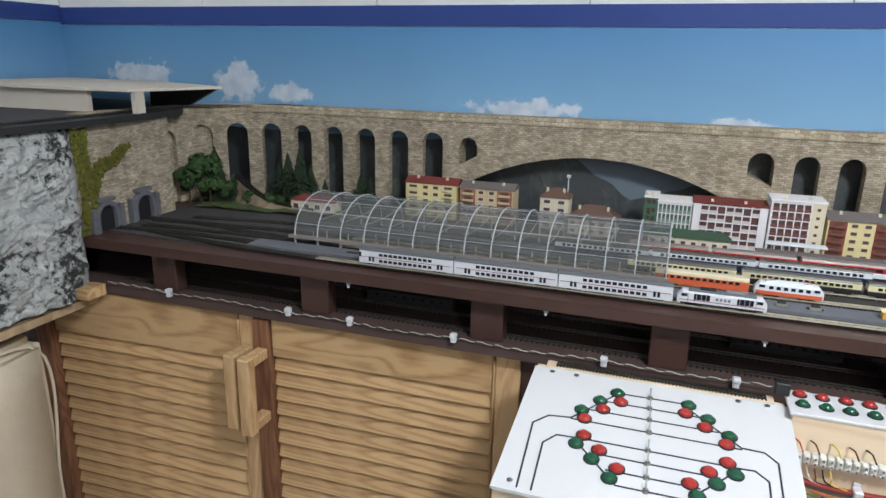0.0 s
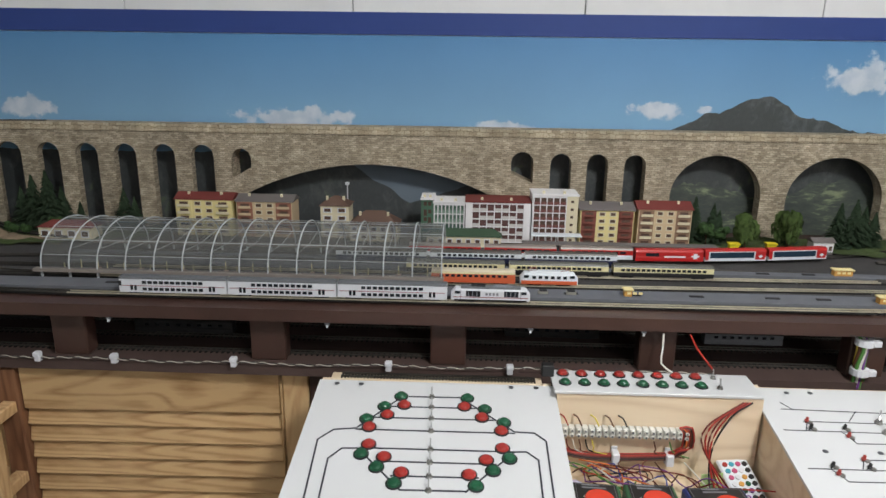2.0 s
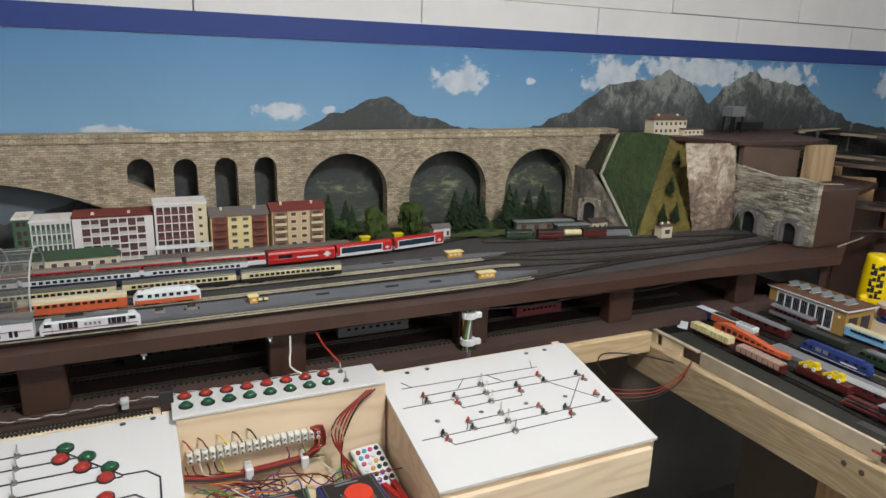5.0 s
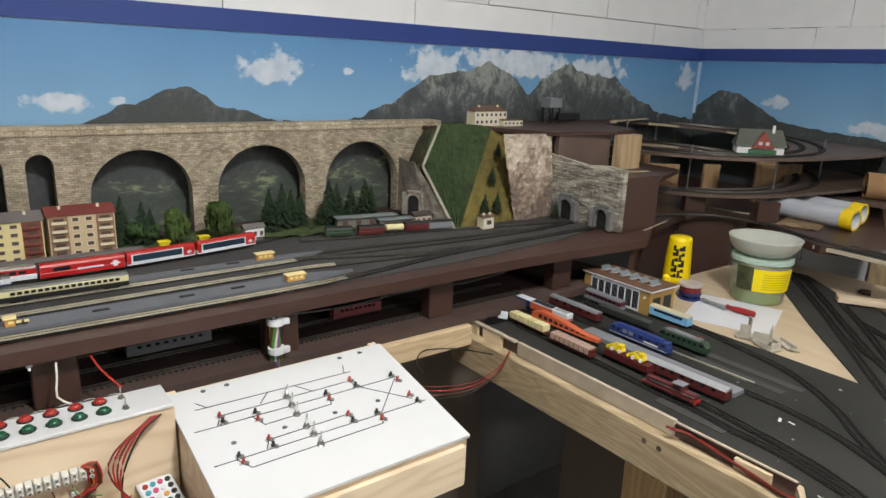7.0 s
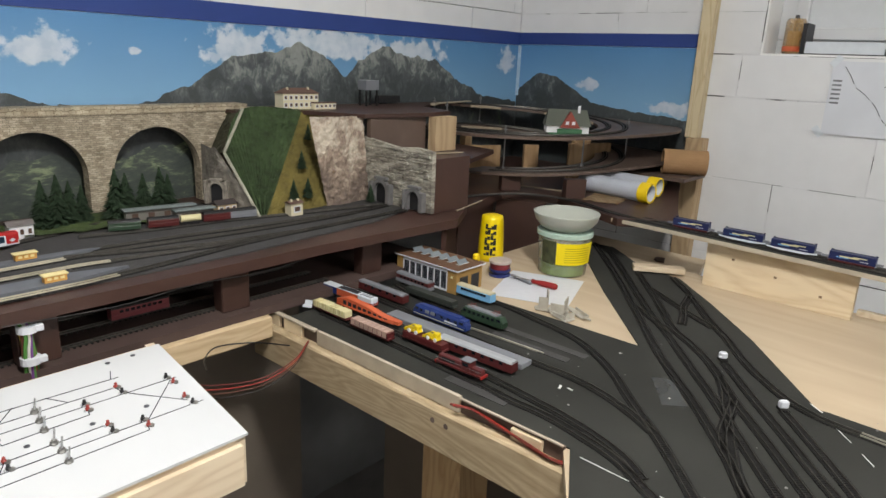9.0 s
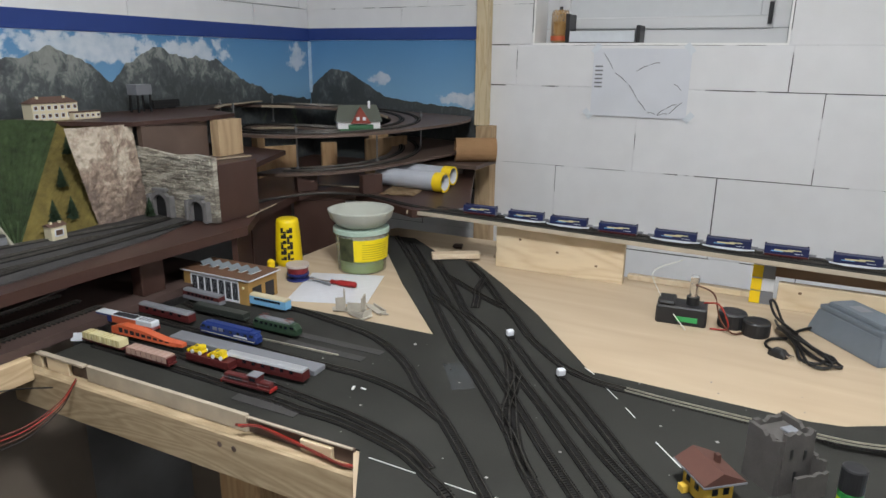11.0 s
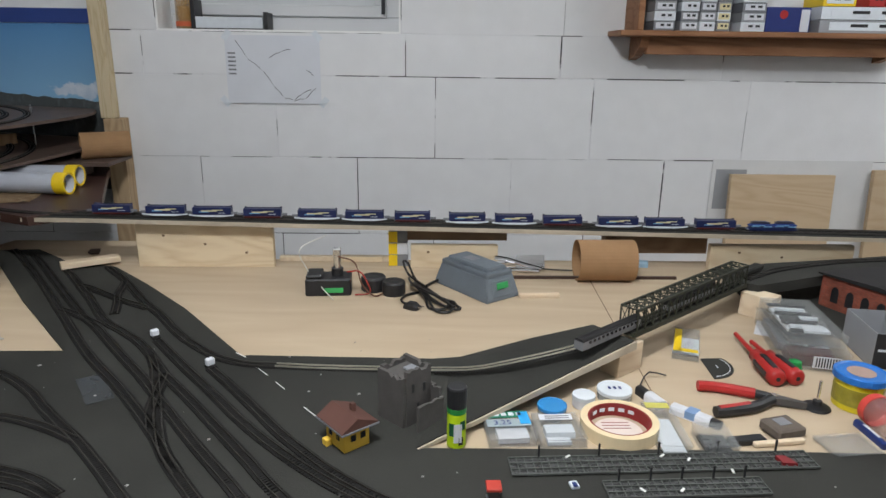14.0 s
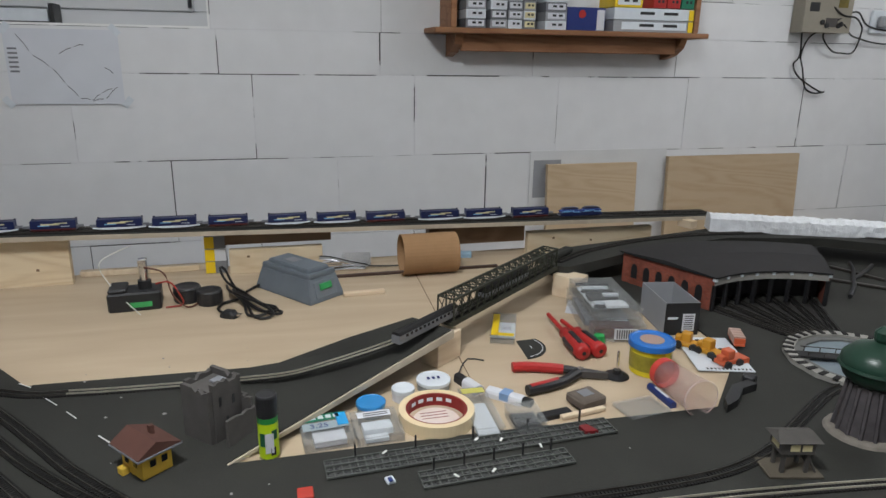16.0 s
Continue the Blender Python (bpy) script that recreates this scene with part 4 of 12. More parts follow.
def track(pts, z, label="black model railway track", rail=None, group="tracks", step=0.0044, name="track"):
    """A narrow-gauge model track along a few plan points: sleepers and two rails."""
    t = thing(name, label, "track", group=group)
    line = spline([Vector((p[0], p[1], p[2] if len(p) > 2 else z)) for p in pts], step)
    bm = bmesh.new()
    verts, faces = [], []
    for i in range(0, len(line) - 1):
        d = (line[i + 1] - line[i])
        if d.length < 1e-6:
            continue
        d.normalize()
        u = Vector((-d.y, d.x, 0)).normalized()
        k = len(verts)
        for a, b_ in ((-1, -1), (1, -1), (1, 1), (-1, 1)):
            verts.append(line[i] + d * (0.0017 * a) + u * (0.0092 * b_))
        for a, b_ in ((-1, -1), (1, -1), (1, 1), (-1, 1)):
            verts.append(line[i] + d * (0.0015 * a) + u * (0.0088 * b_) + Vector((0, 0, 0.0018)))
        faces += [(k + 4, k + 5, k + 6, k + 7), (k, k + 1, k + 5, k + 4), (k + 1, k + 2, k + 6, k + 5), (k + 2, k + 3, k + 7, k + 6), (k + 3, k, k + 4, k + 7)]
    me = bpy.data.meshes.new("sleeper_bed")
    me.from_pydata([tuple(v) for v in verts], [], faces)
    me.materials.append(M_SLEEPER)
    sl = new("sleeper_bed", me)
    sl.parent = t
    sl["kind"] = "stuff"
    for side in (-1, 1):
        bm = bmesh.new()
        rings = []
        fine = line[::2] + [line[-1]]
        for i, p in enumerate(fine):
            d = (fine[min(i + 1, len(fine) - 1)] - fine[max(i - 1, 0)]).normalized()
            u = Vector((-d.y, d.x, 0)).normalized()
            c = p + u * (0.0046 * side)
            rings.append([bm.verts.new(c + u * w + Vector((0, 0, h))) for w, h in ((-0.0009, 0.0018), (0.0009, 0.0018), (0.00045, 0.004), (-0.00045, 0.004))])
        for A, B in zip(rings, rings[1:]):
            for q in range(4):
                bm.faces.new((A[q], A[(q + 1) % 4], B[(q + 1) % 4], B[q]))
        part("rail", bm, rail or M_RAILD, t)
    return t


ZR = ZS + 0.003
T1, T2, T3, T4, T5 = 1.085, 1.172, 1.226, 1.287, 1.33
# each line is split: bright rail colour for the glint, dark rails beyond it
for west, east in ((((-0.93, 1.13), (-0.75, 1.1), (-0.5, T1), (0.2, T1), (0.75, T1 + 0.003), (0.88, 1.096)), ((0.88, 1.096), (0.95, 1.105), (1.15, 1.135), (1.4, 1.145), (1.58, 1.15))), (((-0.95, 1.16), (-0.7, T2), (0.3, T2), (0.8, T2 + 0.01), (0.9, 1.176)), ((0.9, 1.176), (0.98, 1.165), (1.12, 1.148), (1.3, 1.142))), (((-0.96, 1.2), (-0.7, T3), (0.3, T3), (0.7, T3 + 0.004), (0.85, 1.234)), ((0.85, 1.234), (0.95, 1.235), (1.15, 1.21), (1.4, 1.2), (1.58, 1.215)))):
    k = next(i for i, p in enumerate(west) if p[0] > -0.5)
    (xa, ya), (xb, yb) = west[k - 1], west[k]
    cut = (-0.5, ya + (yb - ya) * (-0.5 - xa) / (xb - xa))
    track([p for p in west if p[0] < -0.5] + [cut], ZR, "station track west of the platforms, rails darkened where no glint falls")
    track([cut] + [p for p in west if p[0] > -0.5], ZR, "station track with nickel rails, coloured bright for their glint", M_RAIL)
    track(east, ZR, "station track towards the tunnels, rails darkened past the glint")
track(((-0.9, 1.255), (-0.6, T4), (0.3, T4), (0.6, T4 - 0.01), (0.95, 1.262), (1.2, 1.235), (1.4, 1.215)), ZR, "plain dark station track")
track(((-0.5, T5), (0.3, T5), (0.6, T5 + 0.015), (0.87, 1.40), (1.0, 1.445), (1.1, 1.48)), ZR, "dark station track curving behind the platforms")
track(((0.92, 1.36), (1.05, 1.33), (1.2, 1.31), (1.35, 1.275), (1.58, 1.225)), ZR, "siding track with goods wagons")
track(((-0.98, 1.12), (-0.85, 1.135), (-0.6, 1.13), (-0.5, 1.13)), ZR, "dark station approach track")
track(((-0.98, 1.21), (-0.85, 1.21), (-0.7, 1.19), (-0.55, T2 + 0.003)), ZR, "dark station approach track")
track(((0.85, 1.245), (0.98, 1.2), (1.1, 1.165), (1.25, 1.145)), ZR, "dark station crossover track")
M_PLAT = material("grey_platform", lin((98, 100, 106)), 0.8, vary=0.14, scale=40)
M_WAGBOX = material("weathered_grey_box", lin((132, 130, 122)), 0.7, vary=0.25, scale=90)
M_SLOT = material("dark_slot", lin((40, 40, 44)), 0.8)


def platform(x0, x1, y0, y1, taper, slots, label):
    p = thing("platform", label, "platform", group="platforms")
    yc = (y0 + y1) / 2
    part("slab", prism(((x0, y0), (x1, y0), (x1 + taper, yc), (x1, y1), (x0, y1)), ZR, ZR + 0.005), M_PLAT, p)
    for x in slots:
        part("stair_opening", box(x - 0.011, x + 0.011, yc - 0.003, yc + 0.003, ZR + 0.005, ZR + 0.0065), M_SLOT, p)
    return p


platform(-0.66, 0.82, 1.105, 1.148, 0.09, (-0.45, -0.3, 0.3, 0.4, 0.5, 0.62, 0.7), "long grey model platform with stair openings")
platform(-0.6, 0.86, 1.248, 1.271, 0.06, (0.5, 0.66, 0.74), "grey model platform with stair openings between tracks")
platform(-0.05, 0.7, 1.362, 1.395, 0.02, (), "grey model platform beside the station building")
M_YEL = material("yellow_plastic", lin((206, 152, 78)), 0.5, vary=0.1, scale=80)
M_CREAM = material("cream_plastic", lin((232, 214, 156)), 0.6, vary=0.08, scale=80)
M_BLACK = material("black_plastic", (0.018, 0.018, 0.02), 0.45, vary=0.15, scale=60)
M_GLASSD = material("dark_window", lin((30, 34, 42)), 0.15, vary=0.1, scale=30, spec=0.6)


def kiosk(x, y, w=0.032):
    k = thing("kiosk", "small yellow kiosk with flat roof on the platform", "kiosk", (x, y, ZR + 0.005), group="platform kiosks")
    part("cabin", box(-w / 2, w / 2, -0.006, 0.006, 0, 0.010, 0.0006), M_YEL, k)
    part("roof", box(-w / 2 - 0.002, w / 2 + 0.002, -0.008, 0.008, 0.010, 0.0122, 0.0005), M_CREAM, k)
    for i in range(3):
        part("window", box(-w / 2 + 0.004 + i * 0.009, -w / 2 + 0.010 + i * 0.009, -0.0066, -0.0061, 0.004, 0.008), M_CREAM, k)
    return k


kiosk(0.795, 1.118)
kiosk(0.80, 1.262)
kiosk(0.39, 1.125, 0.012)
for x in (0.255, 0.30):
    bx = thing("platform_box", "small grey box on the platform", "box", (x, 1.125, ZR + 0.005), group="platform boxes")
    part("body", box(-0.008, 0.008, -0.004, 0.004, 0, 0.005, 0.0006), M_WAGBOX, bx)
    part("lid", box(-0.006, 0.006, -0.0045, 0.0045, 0.005, 0.0065, 0.0004), M_SLOT, bx)


# ---- rolling stock ----
def tinted(name, rgb, rough=0.35):
    return material(name, lin(rgb), rough, vary=0.06, scale=70)


M_WAG_ROOF = tinted("grey_roof", (92, 94, 98))
M_BOGIE = tinted("black_running_gear", (26, 25, 26), 0.6)
M_SILVER = material("silver_roof", lin((190, 192, 196)), 0.3, 0.5, vary=0.1, scale=60)


def rounded_body(L, W, z0, z1, r, nose=0.0):
    """A carriage body: rounded roof shoulders, optional raked noses."""
    bm = bmesh.new()
    prof = [(-W / 2, z0), (W / 2, z0), (W / 2, z1 - r), (W / 2 - r * 0.35, z1 - r * 0.3), (W / 2 - r, z1), (-W / 2 + r, z1), (-W / 2 + r * 0.35, z1 - r * 0.3), (-W / 2, z1 - r)]
    stations = [-L / 2, -L / 2 + nose, L / 2 - nose, L / 2] if nose else [-L / 2, L / 2]
    rings = []
    for s in stations:
        end = nose and abs(abs(s) - L / 2) < 1e-6
        ring = []
        for y, z in prof:
            zz = z0 + (z - z0) * (0.55 if end else 1)
            ring.append(bm.verts.new((s, y * (0.8 if end else 1), zz)))
        rings.append(ring)
    n = len(prof)
    for A, B in zip(rings, rings[1:]):
        for i in range(n):
            bm.faces.new((A[i], A[(i + 1) % n], B[(i + 1) % n], B[i]))
    bm.faces.new(rings[0][::-1])
    bm.faces.new(rings[-1])
    return bm


def bogies(L, W, parent, z0=0.0):
    proto = None
    for sx in (-1, 1):
        bm = box(-0.012, 0.012, -W / 2 + 0.002, W / 2 - 0.002, 0.0012, 0.0055, 0.0005)
        for wx in (-0.007, 0.007):
            for wy in (-0.0045, 0.0045):
                v = bmesh.ops.create_cone(bm, cap_ends=True, segments=10, radius1=0.0032, radius2=0.0032, depth=0.0016, matrix=Matrix.Translation((wx, wy, 0.0032)) @ Matrix.Rotation(radians(90), 4, "X"))
        b = part("bogie", bm, M_BOGIE, parent)
        b.location = (sx * (L / 2 - 0.024), 0, z0)


def coach(at, rz, L, label, lower, upper, roof, windows, band=None, W=0.018, H=0.0255, group="", category="coach", wh=0.0042, ww=0.006, z_split=0.0115, rows=None, nose=0.0, name="coach", margin=0.012):
    """A passenger carriage: lower and upper body, roof, each window, bogies."""
    c = thing(name, label, category, at, rz, group)
    bogies(L, W, c)
    part("lower_body", rounded_body(L, W, 0.0035, z_split, 0.001, nose), lower, c)
    part("upper_body", rounded_body(L - 0.0004, W - 0.0004, z_split, H - 0.004, 0.001, nose * 0.5), upper, c)
    part("roof", rounded_body(L - 0.0008, W + 0.0002, H - 0.004, H, 0.004), roof, c)
    if band is not None:
        part("stripe", box(-L / 2 + 0.003, L / 2 - 0.003, -W / 2 - 0.0004, W / 2 + 0.0004, z_split - 0.0003, z_split + 0.0005), band, c)
    proto = None
    rows = rows or [(z_split + (H - 0.004 - z_split) * 0.5)]
    for zr_ in rows:
        for i in range(windows):
            x = -L / 2 + margin + (L - 2 * margin) * (i + 0.5) / windows
            for sy in (-1, 1):
                loc = (x, sy * (W / 2), zr_)
                if proto is None:
                    bm = box(-ww / 2, ww / 2, -0.0009, 0.0009, -wh / 2, wh / 2)
                    proto = part("window", bm, M_GLASSD, c)
                    proto.location = loc
                else:
                    again(proto, c, loc)
    return c


W_WHITE, W_CREAM, W_RED, W_ORANGE, W_BLUE = tinted("train_white", (208, 210, 216)), tinted("train_cream", (214, 204, 160)), tinted("train_red", (178, 36, 36)), tinted("train_orange", (200, 96, 62)), tinted("train_blue", (30, 36, 64))
W_DKGREEN, W_MAROON, W_STRIPE, W_PALE = tinted("train_dark_green", (42, 62, 46)), tinted("train_maroon", (84, 34, 34)), tinted("train_stripe_red", (140, 70, 74)), tinted("train_pale", (214, 220, 226))
W_PINK, W_LTBLUE, W_SKY, W_GREY = tinted("train_pink_grey", (168, 140, 128)), tinted("train_royal_blue", (30, 50, 108)), tinted("train_sky_blue", (120, 176, 216)), tinted("train_grey", (120, 122, 128))
ZV = ZR + 0.004


def double_decker(x0, L, cab=False):
    c = coach((x0 + L / 2, T1, ZV), 0, L, "white double-deck model coach with grey roof and two rows of windows", W_WHITE, W_WHITE, M_WAG_ROOF, 11, W_STRIPE, H=0.029, group="double-deck train", wh=0.0046, ww=0.0064, z_split=0.0142, rows=(0.0092, 0.0202), margin=0.036)
    for sx in (-1, 1):
        for dx in (0.02, 0.026):
            for sy in (-1, 1):
                part("door", box(sx * (L / 2 - dx) - 0.002, sx * (L / 2 - dx) + 0.002, sy * 0.0092 - 0.0002, sy * 0.0092 + 0.0002, 0.007, 0.0155), M_GLASSD, c)
    if cab:
        part("cab_window", box(-L / 2 - 0.0004, -L / 2 + 0.004, -0.0095, 0.0095, 0.014, 0.022), M_BLACK, c)
    return c


double_decker(-0.412, 0.170, True)
double_decker(-0.240, 0.170)
double_decker(-0.068, 0.170)


def electric_loco(x0, L, y, label, lower, upper, roof, stripe=None, panto=True, dark=True):
    c = thing("locomotive", label, "locomotive", (x0 + L / 2, y, ZV))
    bogies(L, 0.018, c)
    part("body", rounded_body(L, 0.018, 0.004, 0.0225, 0.003, 0.007), upper, c)
    part("skirt", rounded_body(L - 0.004, 0.0184, 0.0035, 0.010, 0.0006), lower, c)
    part("roof", rounded_body(L - 0.03, 0.014, 0.0222, 0.0252, 0.002), roof, c)
    for sx in (-1, 1):
        part("cab_window", box(sx * (L / 2 - 0.010) - 0.004, sx * (L / 2 - 0.010) + 0.004, -0.0093, 0.0093, 0.0145, 0.019), M_GLASSD, c)
    if dark:
        for sx in (-0.22, 0.26):
            part("side_panel", box(sx * L - 0.011, sx * L + 0.011, -0.0094, 0.0094, 0.0105, 0.0195), M_GLASSD, c)
    else:
        for i in range(6):
            part("window", box(-L / 2 + 0.02 + i * (L - 0.045) / 5, -L / 2 + 0.026 + i * (L - 0.045) / 5, -0.0093, 0.0093, 0.013, 0.018), M_GLASSD, c)
    if panto:
        for sx in (-0.28, 0.28):
            bm = bmesh.new()
            for s in (-1, 1):
                add_tube(bm, [Vector((sx * L - 0.008, s * 0.005, 0.0255)), Vector((sx * L + 0.008, s * 0.004, 0.028)), Vector((sx * L - 0.006, s * 0.005, 0.0295))], 0.0005, 4)
            part("pantograph", bm, tinted("pantograph_red", (120, 48, 40)), c)
    return c


wl_ = electric_loco(0.108, 0.122, T1, "white modern model locomotive with dark side panels", W_WHITE, W_WHITE, M_WAG_ROOF, panto=False)
part("sole_bar", box(-0.056, 0.056, -0.0094, 0.0094, 0.0032, 0.0056), M_BOGIE, wl_)
part("stripe", box(-0.058, 0.058, -0.0096, 0.0096, 0.0088, 0.0098), W_STRIPE, wl_, "thin red stripe")
for sx in (-0.22, 0.26):
    for k in range(3):
        part("grille_bar", box(sx * 0.122 - 0.008 + k * 0.0066, sx * 0.122 - 0.0068 + k * 0.0066, -0.0097, 0.0097, 0.011, 0.019), W_GREY, wl_)
for k in range(4):
    part("side_detail", box(-0.008 + k * 0.0055, -0.0045 + k * 0.0055, -0.0095, 0.0095, 0.0125, 0.0165), W_GREY, wl_)
for sx in (-1, 1):
    part("door_line", box(sx * 0.046 - 0.0004, sx * 0.046 + 0.0004, -0.0095, 0.0095, 0.006, 0.02), W_GREY, wl_)
    part("headlight", box(sx * 0.0600 - 0.0012, sx * 0.0600 + 0.0012, -0.006, 0.006, 0.0085, 0.0105), M_GLASSD, wl_)
part("roof_box", box(-0.03, -0.008, -0.005, 0.005, 0.025, 0.0272, 0.0006), M_BOGIE, wl_)
part("roof_box", box(0.005, 0.032, -0.005, 0.005, 0.025, 0.0268, 0.0006), W_GREY, wl_)
for x0 in (0.073,):
    coach((x0 + 0.07, T2, ZV), 0, 0.14, "orange and cream model coach beside the platform", W_ORANGE, W_CREAM, tinted("coach_roof_cream", (204, 192, 166)), 12, group="orange train", wh=0.004, z_split=0.0185, rows=(0.0155,))
electric_loco(0.221, 0.096, T2, "orange and white model electric locomotive with pantographs", W_ORANGE, W_PALE, W_PALE, dark=False)
for x0 in (0.008, 0.188, 0.368):
    coach((x0 + 0.104, T3, ZV), 0, 0.172, "cream and dark model railcar coach", M_BOGIE, W_CREAM, tinted("coach_roof_dark", (84, 84, 78)), 17, group="cream railcar train", z_split=0.011, H=0.024, wh=0.0042)
for x0 in (-0.11, 0.064, 0.238):
    coach((x0 + 0.084, T4, ZV), 0, 0.168, "dark blue and white model express coach", W_BLUE, W_PALE, tinted("coach_roof_slate", (74, 68, 64)), 15, group="blue express train", z_split=0.0135, wh=0.0042)
for x0 in (0.02, 0.163, 0.306):
    coach((x0 + 0.07, T5, ZV), 0, 0.136, "red and white model coach with a grey roof", W_PALE, W_RED, tinted("coach_roof_grey_red", (132, 120, 114)), 8, group="red mountain train", z_split=0.012, ww=0.010)
c = coach((0.511, 1.327, ZV), 3, 0.128, "bright red model dining coach with white emblem", W_RED, W_RED, W_RED, 0, group="red mountain train", z_split=0.012)
part("window", box(-0.045, -0.02, -0.0094, 0.0094, 0.013, 0.019), M_GLASSD, c)
part("lettering_bar", box(-0.01, 0.03, -0.0094, 0.0094, 0.0105, 0.0135), W_PALE, c)
part("emblem", box(0.045, 0.052, -0.0095, 0.0095, 0.008, 0.018), W_PALE, c)
part("emblem_arm", box(0.041, 0.056, -0.0096, 0.0096, 0.0115, 0.0145), W_PALE, c)
for x, y, rz_ in ((0.637, 1.339, 7), (0.761, 1.358, 10)):
    c = coach((x, y, ZV), rz_, 0.12, "red and pale model panorama coach with tall tinted windows", W_PALE, W_RED, W_RED, 0, group="red mountain train", z_split=0.0105)
    part("window_band", box(-0.05, 0.036, -0.0098, 0.0098, 0.0095, 0.0205), tinted("tinted_band", (38, 54, 70), 0.15), c)
    part("window_frame", box(-0.0525, 0.0385, -0.0095, 0.0095, 0.0062, 0.0218), W_PALE, c)
    part("end_panel", box(-0.0595, -0.053, -0.0095, 0.0095, 0.006, 0.018), W_RED, c)
    part("emblem", box(0.039, 0.058, -0.0095, 0.0095, 0.006, 0.018), W_RED, c)
    part("emblem_arm", box(0.0445, 0.0535, -0.0097, 0.0097, 0.0108, 0.0132), W_PALE, c)
    part("emblem_cross", box(0.047, 0.051, -0.0097, 0.0097, 0.009, 0.015), W_PALE, c)

# goods wagons on the siding
for x, y, rz_, mat, lab in ((1.0, 1.348, -16, W_DKGREEN, "dark green model goods wagon"), (1.068, 1.328, -14, W_MAROON, "brown model goods wagon"), (1.175, 1.312, -10, W_MAROON, "brown model goods wagon"), (1.232, 1.303, -12, W_GREY, "grey model goods wagon")):
    coach((x, y, ZV), rz_, 0.058, lab, mat, mat, M_BOGIE, 0, group="goods train", H=0.022)
tank = thing("tank_wagon", "cream model tank wagon in the goods train", "wagon", (1.122, 1.319, ZV), -12, "goods train")
bogies(0.06, 0.016, tank)
bm = bmesh.new()
bmesh.ops.create_cone(bm, cap_ends=True, segments=16, radius1=0.007, radius2=0.007, depth=0.04, matrix=Matrix.Translation((0, 0, 0.013)) @ Matrix.Rotation(radians(90), 4, "Y"))
part("tank", bm, W_CREAM, tank, smooth=False)
part("frame", box(-0.024, 0.024, -0.006, 0.006, 0.0045, 0.0065), M_BOGIE, tank)

# ---- train shed ----
M_SHEDGLASS = glass("clear_shed_glass", (0.15, 0.155, 0.15), 0.25, 0.42)
M_SHEDFRAME = material("pale_grey_frame", lin((176, 180, 184)), 0.5, vary=0.06, scale=60)
shed = thing("train_shed", "long glazed barrel roof of a model station with pale ribs", "train shed")
SX0, SX1, SY0, SY1, SZ0, SH = -0.588, 0.09, 1.158, 1.345, ZR + 0.013, 0.066
SCY, SR = (SY0 + SY1) / 2, (SY1 - SY0) / 2


def shed_pt(a, x, k=0.0):
    return Vector((x, SCY - (SR + k) * math.cos(a), SZ0 + 0.004 + (SH + k) * math.sin(a)))


NB = 14
for i in range(NB + 1):
    x = SX0 + (SX1 - SX0) * i / NB
    bm = bmesh.new()
    add_tube(bm, [shed_pt(math.pi * j / 20, x, 0.001) for j in range(21)], 0.0013, 5)
    part("rib", bm, M_SHEDFRAME, shed)
for j in (1.1, 2.3, 3.6, 5, 6.4, 7.7, 8.9):
    a = math.pi * j / 10
    p, q = shed_pt(a, SX0), shed_pt(a, SX1)
    bm = bmesh.new()
    add_tube(bm, [p, (p + q) / 2, q], 0.00055, 4)
    part("purlin", bm, M_SHEDFRAME, shed)
for i in range(NB):
    xa, xb = SX0 + (SX1 - SX0) * i / NB + 0.001, SX0 + (SX1 - SX0) * (i + 1) / NB - 0.001
    bm = bmesh.new()
    for j in range(20):
        a0, a1 = math.pi * j / 20, math.pi * (j + 1) / 20
        bm.faces.new([bm.verts.new(p) for p in (shed_pt(a0, xa), shed_pt(a0, xb), shed_pt(a1, xb), shed_pt(a1, xa))])
    bmesh.ops.remove_doubles(bm, verts=bm.verts, dist=1e-6)
    part("glazing", bm, M_SHEDGLASS, shed)
for y in (SY0, SY1):
    part("base_beam", box(SX0 - 0.012, SX1 + 0.004, y - 0.006, y + 0.006, SZ0 - 0.001, SZ0 + 0.004), tinted("shed_beam", (128, 120, 114), 0.7), shed)
    for i in range(NB + 1):
        x = SX0 + (SX1 - SX0) * i / NB
        part("column", box(x - 0.0015, x + 0.0015, y - 0.0015, y + 0.0015, ZR, SZ0 - 0.001), M_SHEDFRAME, shed)
for i in range(1, NB):
    x = SX0 + (SX1 - SX0) * i / NB
    bm = bmesh.new()
    add_tube(bm, [shed_pt(0.5, x), Vector((x, SCY, SZ0 + 0.03)), shed_pt(math.pi - 0.5, x)], 0.0007, 4)
    part("tie", bm, M_SHEDFRAME, shed)
for i in range(26):
    bx = thing("platform_post", "small pale lamp post on the platform under the glass roof", "lamp post", (-0.56 + 0.025 * i, 1.178 + 0.008 * (i % 3), ZR + 0.005), group="platform posts")
    part("post", cyl(0, 0, 0, 0.016 + 0.003 * (i % 2), 0.0012, 0.0009, 6), W_CREAM, bx)
    part("foot", box(-0.004, 0.004, -0.003, 0.003, 0, 0.004, 0.0006), W_PINK, bx)
platform(-0.62, 0.09, 1.19, 1.206, 0, (), "narrow cream platform inside the train shed")
platform(-0.62, 0.09, 1.300, 1.316, 0, (), "narrow cream platform inside the train shed")


# ---- town ----
M_HOUSEWIN = material("house_window", lin((92, 74, 66)), 0.25, vary=0.3, scale=50)


